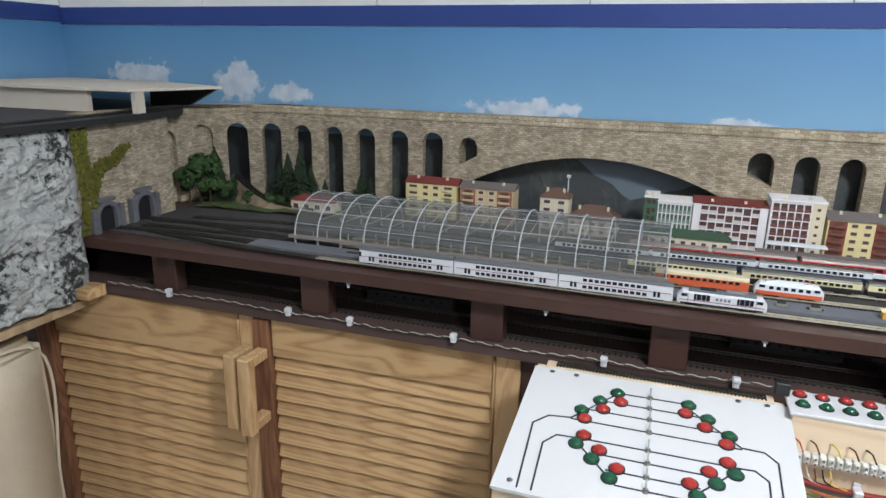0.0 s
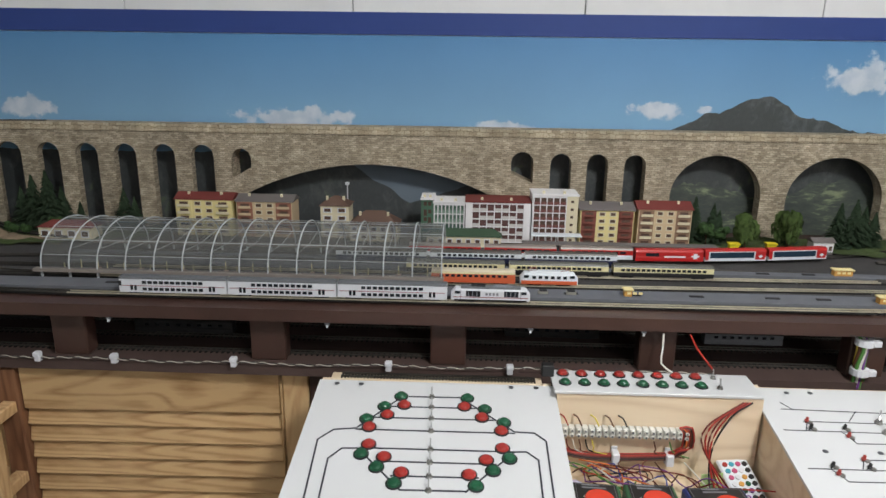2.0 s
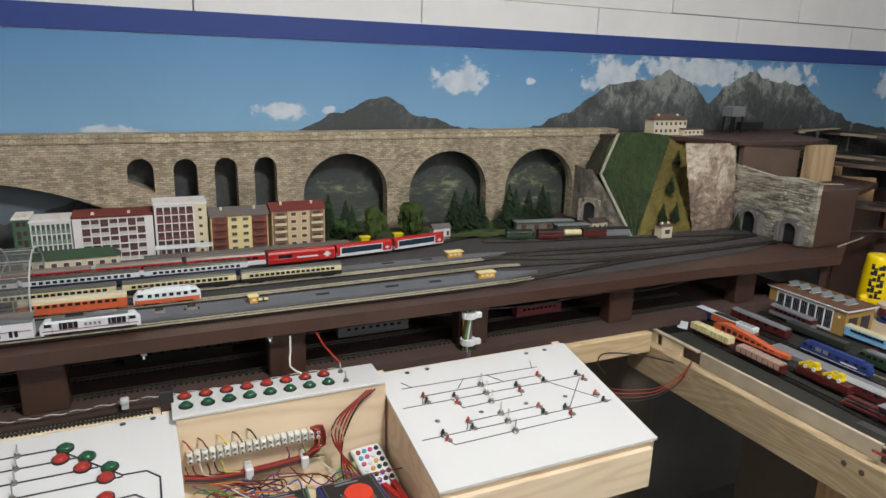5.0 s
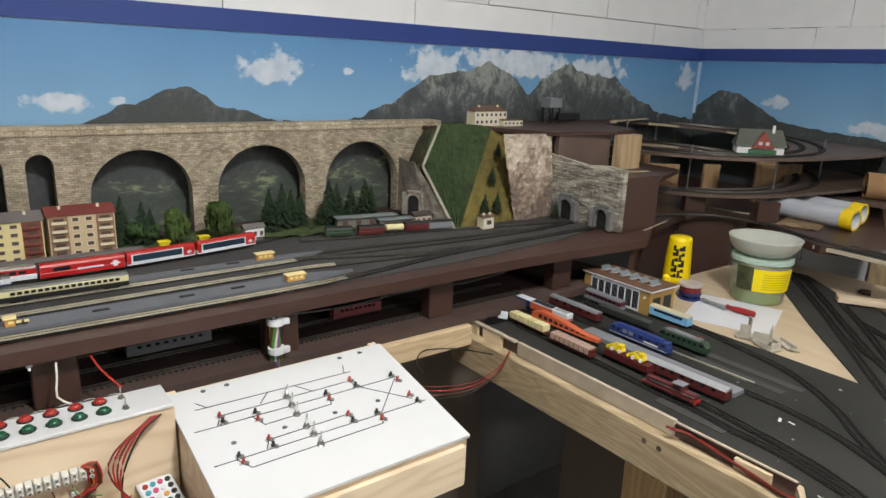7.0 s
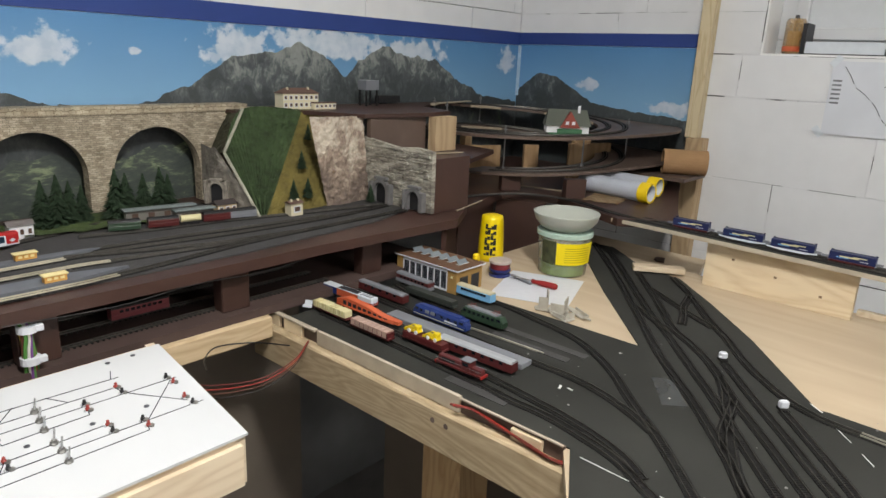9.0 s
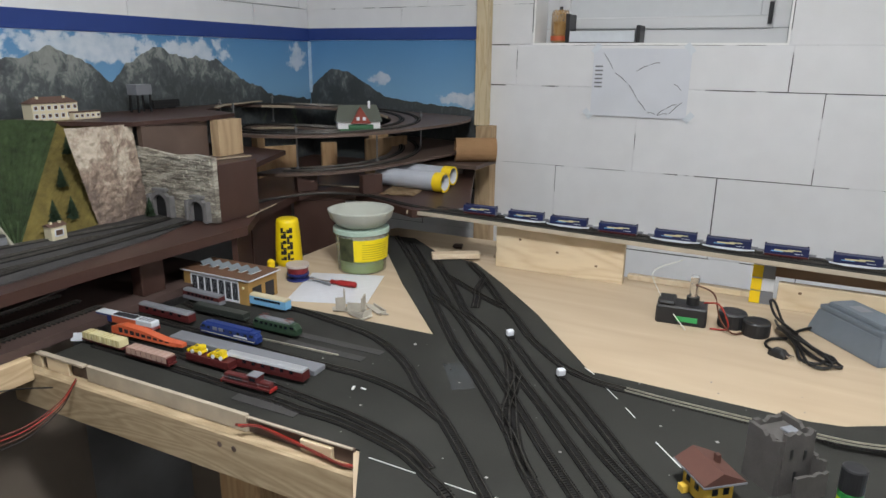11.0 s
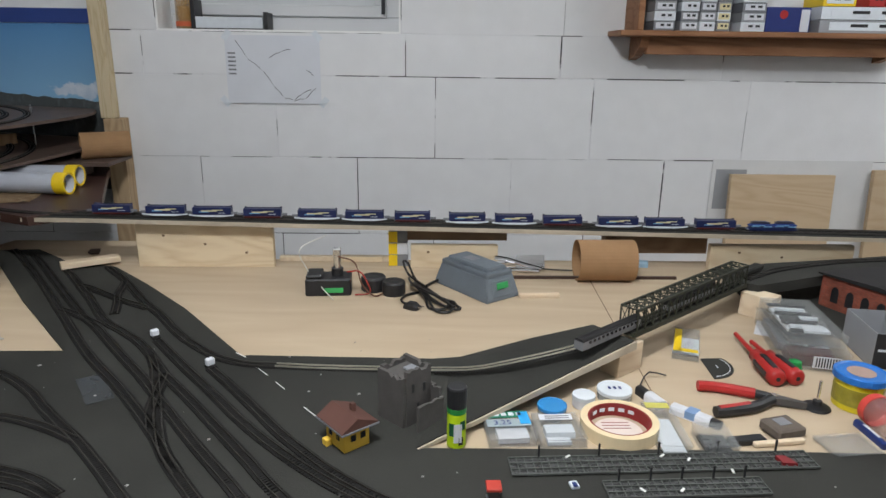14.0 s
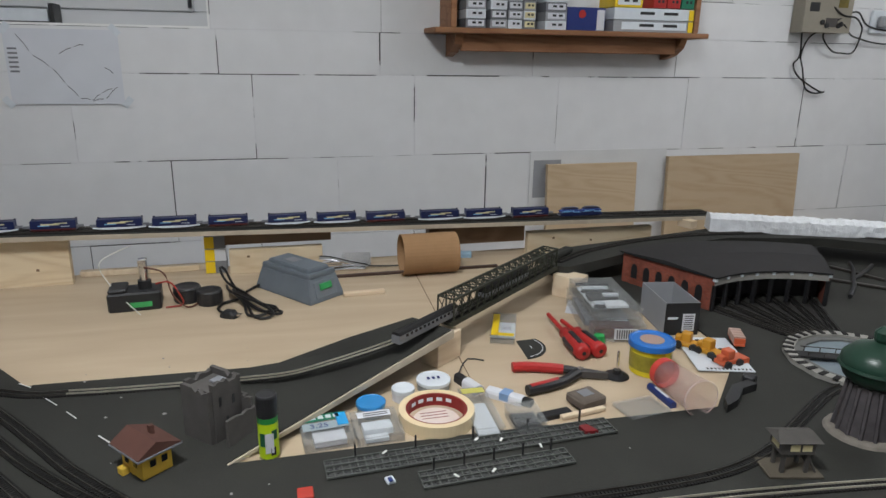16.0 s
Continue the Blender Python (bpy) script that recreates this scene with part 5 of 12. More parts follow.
def house(name, x0, x1, y0, y1, zt, label, wall, roof, kind="gable", trim=None, cols=4, floors=3, accent=None, rise=0.012, balcony=None, chimney=True, base=None):
    """A model apartment house: walls, roof with eaves, window grid, balconies, chimneys."""
    w, d = x1 - x0, y1 - y0
    zb = base if base is not None else ZR
    h = zt - zb - (rise if kind != "flat" else 0.003)
    o = thing(name, label, "house", ((x0 + x1) / 2, y0, zb), group="town houses")
    part("wall", box(-w / 2, w / 2, 0, d, 0, h, 0.0004), wall, o)
    if accent is not None:
        for sx in (-1, 1):
            part("wall_bay", box(sx * w * 0.345 - w * 0.135, sx * w * 0.345 + w * 0.135, -0.0012, 0, 0.001, h - 0.0015), accent, o)
    e = 0.003
    if kind == "flat":
        part("roof", box(-w / 2 - 0.001, w / 2 + 0.001, -0.001, d + 0.001, h, h + 0.003, 0.0004), roof, o)
    else:
        bm = bmesh.new()
        rx = w / 2 - (d / 2 if kind == "hip" else -e)
        pts = [(-w / 2 - e, -e, h), (w / 2 + e, -e, h), (w / 2 + e, d + e, h), (-w / 2 - e, d + e, h), (-rx, d / 2, h + rise), (rx, d / 2, h + rise)]
        v = [bm.verts.new(p) for p in pts]
        for f in ((3, 2, 1, 0), (0, 1, 5, 4), (2, 3, 4, 5), (1, 2, 5), (3, 0, 4)):
            bm.faces.new([v[i] for i in f])
        part("roof", bm, roof, o)
    tm = trim or W_WHITE
    fh = h / (floors + 0.15)
    wp = None
    # narrow windows in the plain middle, where the sides are balcony bays
    places = [-w / 2 + w * (i + 0.5) / cols for i in range(cols)] if accent is None else [-w * 0.1, w * 0.1]
    hw = w / cols * 0.22 if accent is None else w * 0.045
    for k in range(floors):
        for x in places:
            z = fh * (k + 0.62)
            if wp is None:
                wp = part("window", box(-hw, hw, -0.0016, 0.0006, -fh * 0.2, fh * 0.22), M_HOUSEWIN, o)
                wp.location = (x, 0, z)
                sp = part("window_frame", box(-hw * 1.35, hw * 1.35, -0.0012, 0.0004, -fh * 0.32, fh * 0.3), tm, o)
                sp.location = (x, 0, z)
            else:
                again(wp, o, (x, 0, z))
                again(sp, o, (x, 0, z))
    if balcony is not None:
        bp = None
        for k in range(floors):
            for sx in (-1, 1):
                loc = (sx * w * 0.345, 0, fh * (k + 0.2))
                if bp is None:
                    bp = part("balcony", box(-w * 0.11, w * 0.11, -0.0058, -0.0013, 0, fh * 0.06), balcony, o)
                    rp_ = part("balustrade", box(-w * 0.11, w * 0.11, -0.0058, -0.0050, fh * 0.1, fh * 0.36), balcony, o)
                    dp = part("balcony_door", box(-w * 0.075, w * 0.075, -0.0018, -0.0013, fh * 0.06, fh * 0.66), M_HOUSEWIN, o)
                    bp.location = rp_.location = dp.location = loc
                else:
                    for q in (bp, rp_, dp):
                        again(q, o, loc)
    if chimney:
        for sx in (-0.3, 0.28):
            part("chimney", box(sx * w - 0.0024, sx * w + 0.0024, d * 0.3, d * 0.3 + 0.004, h + (0.003 if kind == "flat" else rise * 0.4), h + rise * 0.8 + 0.004), H_CREAM, o)
    return o


R_RED, R_BROWN, R_GREY, R_GREEN = tinted("roof_red", (112, 50, 46), 0.8), tinted("roof_brown", (96, 74, 64), 0.8), tinted("roof_grey", (104, 98, 96), 0.8), tinted("roof_green", (52, 74, 56), 0.8)
H_YEL, H_TAN, H_CREAM, H_BRICK, H_GREEN, H_WHITE = tinted("house_yellow", (220, 206, 150), 0.7), tinted("house_tan", (200, 178, 146), 0.7), tinted("house_cream", (212, 202, 174), 0.7), tinted("house_brick", (122, 68, 58), 0.7), tinted("house_green", (70, 100, 82), 0.7), tinted("house_white", (222, 220, 222), 0.7)
house("apartment_house", -0.481, -0.362, 1.455, 1.51, 1.168, "cream and yellow model apartment house with red roof and balconies", H_YEL, R_RED, accent=H_YEL, balcony=H_CREAM, floors=5, trim=H_CREAM)
house("apartment_house", -0.352, -0.234, 1.455, 1.51, 1.166, "tan model apartment house with brown roof and brick balconies", H_TAN, R_GREY, accent=tinted("bay_rose", (150, 100, 84), 0.7), balcony=H_TAN, floors=5, trim=H_CREAM)
house("town_house", -0.176, -0.116, 1.46, 1.51, 1.165, "tall cream model house with brown hipped roof", H_CREAM, R_BROWN, "hip", cols=2, floors=4, rise=0.018)
house("inn", -0.112, -0.012, 1.44, 1.5, 1.138, "low cream model inn with brown roof and dormers", H_CREAM, R_BROWN, "hip", cols=5, floors=2, rise=0.026)
def grid_house(name, x0, x1, y0, y1, zt, label, wall, roof, cells, bays, floors, frame_m, fill_m, rail_m, tower=None, band=False):
    """A model block with recessed balconies: frame grid, fills, balustrades, roof slab or shallow roof."""
    w, d, h = x1 - x0, y1 - y0, zt - ZR - 0.004
    o = thing(name, label, "house", ((x0 + x1) / 2, y0, ZR), group="town houses")
    part("wall", box(-w / 2, w / 2, 0.003, d, 0, h), wall, o)
    part("roof", box(-w / 2 - 0.0015, w / 2 + 0.0015, -0.0015, d + 0.001, h, h + 0.004, 0.0006), roof, o)
    a, c = -w / 2 + w * cells[0], -w / 2 + w * cells[1]
    for xa, xb in ((-w / 2, a), (c, w / 2)):
        if xb - xa > 0.002:
            part("side_wall", box(xa, xb, -0.0005, 0.003, 0, h), tower if tower is not None and xa > 0 else wall, o)
    fh = (h - 0.006) / floors
    for k in range(floors + 1):
        part("floor_slab", box(a, c, -0.0018, 0.003, 0.004 + fh * k - 0.0012, 0.004 + fh * k + 0.0006), frame_m, o)
    for i in range(bays + 1):
        x = a + (c - a) * i / bays
        part("pier", box(x - 0.0011, x + 0.0011, -0.001, 0.003, 0.004, h), frame_m, o)
    pane = rail = None
    for k in range(floors):
        for i in range(bays):
            x, z = a + (c - a) * (i + 0.5) / bays, 0.004 + fh * k
            hw = (c - a) / bays / 2 - 0.0008
            if pane is None:
                pane = part("window", box(-hw, hw, 0.002, 0.0032, 0.0008, fh - 0.0014), fill_m, o)
                pane.location = (x, 0, z)
                rail = part("balustrade", box(-hw, hw, -0.0014, -0.0006, 0.0006, fh * 0.42), rail_m, o)
                rail.location = (x, 0, z)
            else:
                again(pane, o, (x, 0, z))
                if band or (i + k) % 3 or k == 0:
                    again(rail, o, (x, 0, z))
    if tower is not None:
        for k in range(floors):
            part("tower_window", box((c + w / 2) / 2 - 0.003, (c + w / 2) / 2 + 0.003, -0.0012, 0.0, 0.004 + fh * (k + 0.3), 0.004 + fh * (k + 0.62)), fill_m, o)
    for sx in (-0.25, 0.2):
        part("chimney", box(sx * w - 0.0025, sx * w + 0.0025, 0.008, 0.012, h + 0.004, h + 0.009), H_CREAM, o)
    return o


M_BALC = tinted("balcony_brown_red", (112, 66, 62), 0.7)
M_BALCW = tinted("balcony_pale", (196, 192, 190), 0.7)
grid_house("office_house", 0.036, 0.062, 1.45, 1.51, 1.17, "narrow dark green model stair tower with glazing", H_GREEN, H_WHITE, (0.15, 0.85), 2, 5, H_GREEN, M_HOUSEWIN, H_GREEN)
grid_house("office_house", 0.062, 0.126, 1.447, 1.51, 1.164, "pale model office house with green window bands", H_WHITE, H_WHITE, (0.02, 0.98), 8, 4, H_WHITE, tinted("green_glass", (70, 96, 84), 0.3), tinted("green_rail", (118, 140, 126), 0.6), band=True)
grid_house("apartment_house", 0.128, 0.261, 1.445, 1.51, 1.168, "white model apartment block with brown balconies and red roof", H_WHITE, R_RED, (0.1, 0.9), 7, 5, H_WHITE, tinted("balcony_shade", (92, 62, 60), 0.7), M_BALCW)
grid_house("office_block", 0.264, 0.357, 1.445, 1.51, 1.184, "white model high-rise with brick balustrades and cream tower", H_WHITE, H_WHITE, (0.03, 0.74), 5, 6, H_WHITE, M_HOUSEWIN, M_BALC, H_CREAM, True)
house("apartment_house", 0.363, 0.472, 1.445, 1.505, 1.166, "yellow model apartment house with brick bays and grey roof", H_YEL, R_GREY, accent=H_BRICK, balcony=H_BRICK, rise=0.013, floors=5, trim=H_CREAM)
house("apartment_house", 0.48, 0.588, 1.445, 1.505, 1.17, "tan model apartment house with red roof and cream balconies", H_TAN, R_RED, accent=tinted("bay_brown", (140, 110, 90), 0.7), balcony=H_CREAM, rise=0.013, floors=5, trim=H_CREAM)
house("station_building", 0.05, 0.2, 1.405, 1.435, 1.116, "long cream model station building with dark green roof", H_CREAM, R_GREEN, "hip", cols=8, floors=1, rise=0.014, chimney=False)
house("shed_house", -0.74, -0.63, 1.39, 1.43, 1.118, "low model house with red roof beside the train shed", H_CREAM, R_RED, "hip", cols=4, floors=1, rise=0.012, chimney=False)
house("signal_house", 0.822, 0.862, 1.412, 1.437, 1.112, "small white model signal house with grey roof", H_WHITE, R_GREY, "gable", cols=3, floors=1, rise=0.008, chimney=False)
house("keeper_house", 1.33, 1.362, 1.262, 1.285, 1.112, "small cream model keeper's house with brown roof", H_CREAM, R_BROWN, "gable", cols=1, floors=1, rise=0.006)
for x0, x1, y, z, m, lab in ((0.24, 0.62, 1.378, 1.098, R_GREY, "long grey platform canopy on thin posts"), (0.26, 0.36, 1.405, 1.108, W_PALE, "short pale platform canopy")):
    cn = thing("platform_canopy", lab, "canopy", group="platform canopies")
    part("roof", box(x0, x1, y - 0.012, y + 0.012, z, z + 0.003, 0.0008), m, cn)
    for i in range(5):
        x = x0 + 0.01 + (x1 - x0 - 0.02) * i / 4
        part("post", box(x - 0.001, x + 0.001, y - 0.001, y + 0.001, ZR, z), M_SHEDFRAME, cn)
tower = thing("tv_mast", "thin white mast on a house roof", "mast", (-0.125, 1.5, 1.15))
part("mast", cyl(0, 0, 0, 0.035, 0.0012, n=8), W_WHITE, tower)
part("cabin", box(-0.004, 0.004, -0.004, 0.004, 0.035, 0.041, 0.0006), W_WHITE, tower)
for x, y in ((0.66, 1.40), (0.735, 1.405)):
    yb = thing("yellow_hut", "tiny yellow hut beside the willow", "hut", (x, y, ZR), group="yellow huts")
    part("cabin", box(-0.009, 0.009, -0.006, 0.006, 0, 0.022, 0.0006), material("bright_yellow", lin((216, 196, 40)), 0.6), yb)
    part("roof", box(-0.011, 0.011, -0.008, 0.008, 0.022, 0.025, 0.0006), material("bright_yellow", lin((216, 196, 40)), 0.6), yb)


# ---- trees ----
M_FIR = material("fir_needles", lin((44, 62, 42)), 0.95, vary=0.4, scale=120)
M_LEAF = material("leaf_flock", lin((56, 82, 44)), 0.95, vary=0.45, scale=120)
M_WILLOW = material("willow_flock", lin((72, 92, 46)), 0.95, vary=0.4, scale=120)
M_BARK = material("bark", lin((70, 52, 38)), 0.9, vary=0.3, scale=90)


def fir(x, y, z, h, seed):
    rnd = random.Random(seed)
    t = thing("fir_tree", "small dark green model fir tree", "tree", (x, y, z), group="fir trees")
    part("trunk", cyl(0, 0, 0, h * 0.9, h * 0.025, h * 0.005, 6), M_BARK, t)
    verts, faces = [], []
    n = 400
    for i in range(n):
        f = (i + rnd.random()) / n
        zz = h * (0.08 + 0.92 * f)
        r = h * 0.34 * (1 - f) ** 0.85 * rnd.uniform(0.7, 1.12) + h * 0.006
        a = rnd.uniform(0, 6.283)
        w = h * 0.05 * (1.15 - f * 0.7)
        ca, sa = math.cos(a), math.sin(a)
        k = len(verts)
        verts += [(0, 0, zz + h * 0.02), (ca * r * 0.6 - sa * w, sa * r * 0.6 + ca * w, zz - h * 0.012), (ca * r, sa * r, zz - h * 0.05), (ca * r * 0.6 + sa * w, sa * r * 0.6 - ca * w, zz - h * 0.012)]
        faces += [(k, k + 1, k + 2), (k, k + 2, k + 3)]
    me = bpy.data.meshes.new("crown")
    me.from_pydata(verts, [], faces)
    me.materials.append(M_FIR)
    o = new("crown", me)
    o.parent = t
    return t


def leafy(x, y, z, h, seed, mat, name="broadleaf_tree", label="small green model broadleaf tree", droop=0.0, wide=0.34):
    rnd = random.Random(seed)
    t = thing(name, label, "tree", (x, y, z), group="broadleaf trees")
    bm = cyl(0, 0, 0, h * 0.55, h * 0.035, h * 0.012, 6)
    for i in range(4):
        a = i * 1.6 + rnd.random()
        add_tube(bm, [Vector((0, 0, h * 0.35)), Vector((math.cos(a) * h * 0.1, math.sin(a) * h * 0.1, h * 0.55)), Vector((math.cos(a) * h * 0.18, math.sin(a) * h * 0.18, h * 0.7))], h * 0.008, 4)
    part("trunk", bm, M_BARK, t)
    verts, faces = [], []
    lumps = [(rnd.uniform(-1, 1), rnd.uniform(-1, 1), rnd.uniform(-0.7, 1), rnd.uniform(0.4, 0.62)) for _ in range(9)]
    for i in range(900):
        cx, cy, cz, r = rnd.choice(lumps)
        u = Vector((rnd.gauss(0, 1), rnd.gauss(0, 1), rnd.gauss(0, 1))).normalized()
        p = Vector((cx * 0.55, cy * 0.55, cz * 0.6)) + u * r * rnd.uniform(0.8, 1.05)
        q = Vector((p.x * h * wide, p.y * h * wide, h * 0.6 + p.z * h * 0.34))
        s = h * rnd.uniform(0.03, 0.06)
        e1 = u.cross(Vector((rnd.random(), rnd.random(), rnd.random()))).normalized() * s
        e2 = u.cross(e1).normalized() * s * rnd.uniform(0.6, 1)
        if droop:
            e2 = Vector((0, 0, -s * 3.2 * droop))
        k = len(verts)
        verts += [tuple(q + e1), tuple(q + e2), tuple(q - e1), tuple(q - e2 * (0.15 if droop else 1))]
        faces.append((k, k + 1, k + 2, k + 3))
    me = bpy.data.meshes.new("crown")
    me.from_pydata(verts, [], faces)
    me.materials.append(mat)
    o = new("crown", me)
    o.parent = t
    return t


for i, (x, y, h) in enumerate(((-0.965, 1.42, 0.125), (-0.942, 1.41, 0.085), (-0.915, 1.42, 0.07), (-0.82, 1.47, 0.09), (-0.79, 1.465, 0.115), (-0.755, 1.46, 0.125), (-0.735, 1.475, 0.09), (-0.70, 1.48, 0.06), (-0.60, 1.475, 0.09), (-0.57, 1.46, 0.075), (0.605, 1.48, 0.085), (0.64, 1.47, 0.075), (0.66, 1.49, 0.06), (0.90, 1.475, 0.08), (0.925, 1.465, 0.088), (0.95, 1.475, 0.075), (0.975, 1.48, 0.065), (1.035, 1.46, 0.09), (1.06, 1.47, 0.08), (1.10, 1.475, 0.075), (1.135, 1.47, 0.085), (1.155, 1.475, 0.07), (0.81, 1.485, 0.05))):
    fir(x, y, ZR, h * (1.18 if x > 0.5 else 1.06), i)
for i, (x, y, h) in enumerate(((-0.985, 1.385, 0.125), (-1.01, 1.375, 0.09), (-0.95, 1.375, 0.075), (-0.925, 1.40, 0.06), (-0.72, 1.42, 0.045), (-0.86, 1.40, 0.04), (0.625, 1.455, 0.055), (0.655, 1.46, 0.05), (-0.80, 1.40, 0.04), (-0.77, 1.40, 0.035))):
    leafy(x, y, ZR, h, i, M_LEAF)
for i, (x, y, h) in enumerate(((0.696, 1.432, 0.082), (0.782, 1.438, 0.09))):
    leafy(x, y, ZR, h, i + 20, M_WILLOW, "willow_tree", "bright green weeping model willow tree", 0.8)


def rough_patch(name, pts, z, mat, label, amp=0.004, n=36, seed=1):
    """A bumpy scenic patch inside a plan outline."""
    xs, ys = [p[0] for p in pts], [p[1] for p in pts]
    def inside(x, y):
        c = False
        for (ax, ay), (bx, by) in zip(pts, pts[1:] + pts[:1]):
            if (ay > y) != (by > y) and x < (bx - ax) * (y - ay) / (by - ay) + ax:
                c = not c
        return c
    bm = bmesh.new()
    grid = {}
    for i in range(n + 1):
        for j in range(n + 1):
            x, y = min(xs) + (max(xs) - min(xs)) * i / n, min(ys) + (max(ys) - min(ys)) * j / n
            if inside(x, y):
                grid[i, j] = bm.verts.new((x, y, z + 0.002 + amp * (0.6 + noise.noise((x * 25, y * 25, seed)) + 0.5 * noise.noise((x * 70, y * 70, seed)))))
    for i in range(n):
        for j in range(n):
            q = [(i, j), (i + 1, j), (i + 1, j + 1), (i, j + 1)]
            if all(k in grid for k in q):
                bm.faces.new([grid[k] for k in q])
    return tagged(part(name, bm, mat), label, "scenery", kind="structure")


bm = bmesh.new()
edge = spline([Vector(p) for p in ((-0.68, 1.381, ZR + 0.006), (-0.78, 1.391, ZR + 0.012), (-0.84, 1.402, ZR + 0.026), (-0.90, 1.425, ZR + 0.048), (-0.945, 1.45, ZR + 0.06))], 0.008)
rim = [[bm.verts.new(p + Vector((0.003 * noise.noise(p * 70), -0.006 * k + 0.004 * noise.noise(p * 90 + Vector((k, 0, 0))), -(p.z - ZR + 0.002) * k / 4))) for k in range(5)] for p in edge]
for A, B in zip(rim, rim[1:]):
    for k in range(4):
        bm.faces.new((A[k], B[k], B[k + 1], A[k + 1]))
tagged(part("rock_bank", bm, material("bank_stone", lin((128, 112, 94)), 0.95, vary=0.5, scale=60, bump=1.0, bump_scale=200)), "rough stone bank under the climbing branch track", "scenery", kind="structure")
rough_patch("grass_west", [(-0.98, 1.33), (-0.7, 1.35), (-0.55, 1.40), (-0.5, 1.52), (-0.95, 1.52)], ZR, M_GREEN, "green flocked grass under the viaduct", 0.005)
rough_patch("grass_east", [(0.59, 1.42), (0.8, 1.42), (0.86, 1.40), (0.98, 1.385), (1.15, 1.37), (1.2, 1.42), (1.2, 1.53), (0.59, 1.53)], ZR, M_GREEN, "green flocked grass under the viaduct", 0.005, seed=4)
rough_patch("grass_town", [(-0.5, 1.44), (0.6, 1.44), (0.6, 1.53), (-0.5, 1.53)], ZR - 0.002, material("town_ground", lin((92, 84, 74)), 0.9, vary=0.3, scale=40), "brownish town ground under the houses", 0.002, seed=7)
track(((-0.68, 1.392, ZR + 0.008), (-0.78, 1.402, ZR + 0.014), (-0.84, 1.413, ZR + 0.028), (-0.90, 1.437, ZR + 0.05), (-0.94, 1.46, ZR + 0.062)), ZR, "branch track climbing through the viaduct", step=0.006)

# ---- hillside at the east end of the viaduct ----
M_VINE = material("vine_green", lin((54, 70, 42)), 0.95, vary=0.5, scale=60, bump=0.6, bump_scale=600)
M_ROCKR = crag_print("reddish_rock", lin((112, 97, 88)), lin((150, 132, 118)), lin((192, 180, 164)), 1.0, 1.4)
M_ROCKR.node_tree.nodes["Principled BSDF"].inputs["Roughness"].default_value = 0.9
M_ROCKG = material("grey_rock", lin((172, 174, 172)), 0.9, vary=0.35, scale=26, bump=1.0, bump_scale=120)
rn = M_ROCKG.node_tree
rb, rc_ = rn.nodes["Principled BSDF"], rn.nodes.new("ShaderNodeTexCoord")
ra, rd = rn.nodes.new("ShaderNodeTexNoise"), rn.nodes.new("ShaderNodeTexNoise")
ra.inputs["Scale"].default_value, ra.inputs["Detail"].default_value = 9, 3
rd.inputs["Scale"].default_value, rd.inputs["Detail"].default_value, rd.inputs["Roughness"].default_value = 75, 8, 0.7
for n in (ra, rd):
    rn.links.new(rc_.outputs["Object"], n.inputs["Vector"])
rs = rn.nodes.new("ShaderNodeMath")
rn.links.new(ra.outputs["Fac"], rs.inputs[0])
rn.links.new(rd.outputs["Fac"], rs.inputs[1])
rr = rn.nodes.new("ShaderNodeMapRange")      # black patches where coarse and fine noise together run high
rr.inputs["From Min"].default_value, rr.inputs["From Max"].default_value = 1.02, 1.12
nm = rn.nodes.new("ShaderNodeMix")
nm.data_type = "RGBA"
nm.inputs[7].default_value = (0.035, 0.035, 0.037, 1)
rn.links.new(rs.outputs[0], rr.inputs["Value"])
rn.links.new(rr.outputs[0], nm.inputs[0])
rn.links.new(rb.inputs["Base Color"].links[0].from_socket, nm.inputs[6])
rn.links.new(nm.outputs[2], rb.inputs["Base Color"])
M_MORTAR = material("pale_wall_coping", lin((156, 152, 138)), 0.9, vary=0.3, scale=60)


def ruled(name, low, high, mat, parent, n=40, m=24, amp=0.002, seed=1, freq=40, furrow=0.0, rows=26):
    """A surface between a low and a high line, roughened; furrow: terraced rows up the slope."""
    lo, hi = spline([Vector(p) for p in low], 0.004), spline([Vector(p) for p in high], 0.004)
    bm = bmesh.new()
    grid = []
    for i in range(n + 1):
        a, b_ = lo[min(len(lo) - 1, int(i / n * (len(lo) - 1)))], hi[min(len(hi) - 1, int(i / n * (len(hi) - 1)))]
        col = []
        for j in range(m + 1):
            p = a.lerp(b_, j / m)
            d = amp * (noise.noise(p * freq + Vector((seed, 0, 0))) + 0.5 * noise.noise(p * freq * 2.3))
            if furrow:
                d += furrow * math.sin(i / n * rows * 2 * math.pi)
            col.append(bm.verts.new(p + Vector((-0.35, -1, 0.3)).normalized() * d))
        grid.append(col)
    for A, B in zip(grid, grid[1:]):
        for j in range(m):
            bm.faces.new((A[j], B[j], B[j + 1], A[j + 1]))
    return part(name, bm, mat, parent)


hill = tagged(new("hillside"), "steep model hillside with vineyard rows, dry grass and red rock", "hill", kind="structure")
ruled("vineyard", ((1.27, 1.296, ZR), (1.28, 1.297, ZR), (1.29, 1.298, ZR)), ((1.262, 1.42, 1.21), (1.345, 1.468, 1.297), (1.508, 1.455, 1.294)), M_VINE, hill, n=150, m=40, amp=0.0035, furrow=0.0014, rows=17, freq=90)
ruled("dry_grass", ((1.29, 1.298, ZR), (1.38, 1.300, ZR), (1.475, 1.306, ZR)), ((1.508, 1.455, 1.294), (1.55, 1.45, 1.292), (1.60, 1.43, 1.29)), M_OLIVE, hill, n=60, m=40, amp=0.003, freq=80)
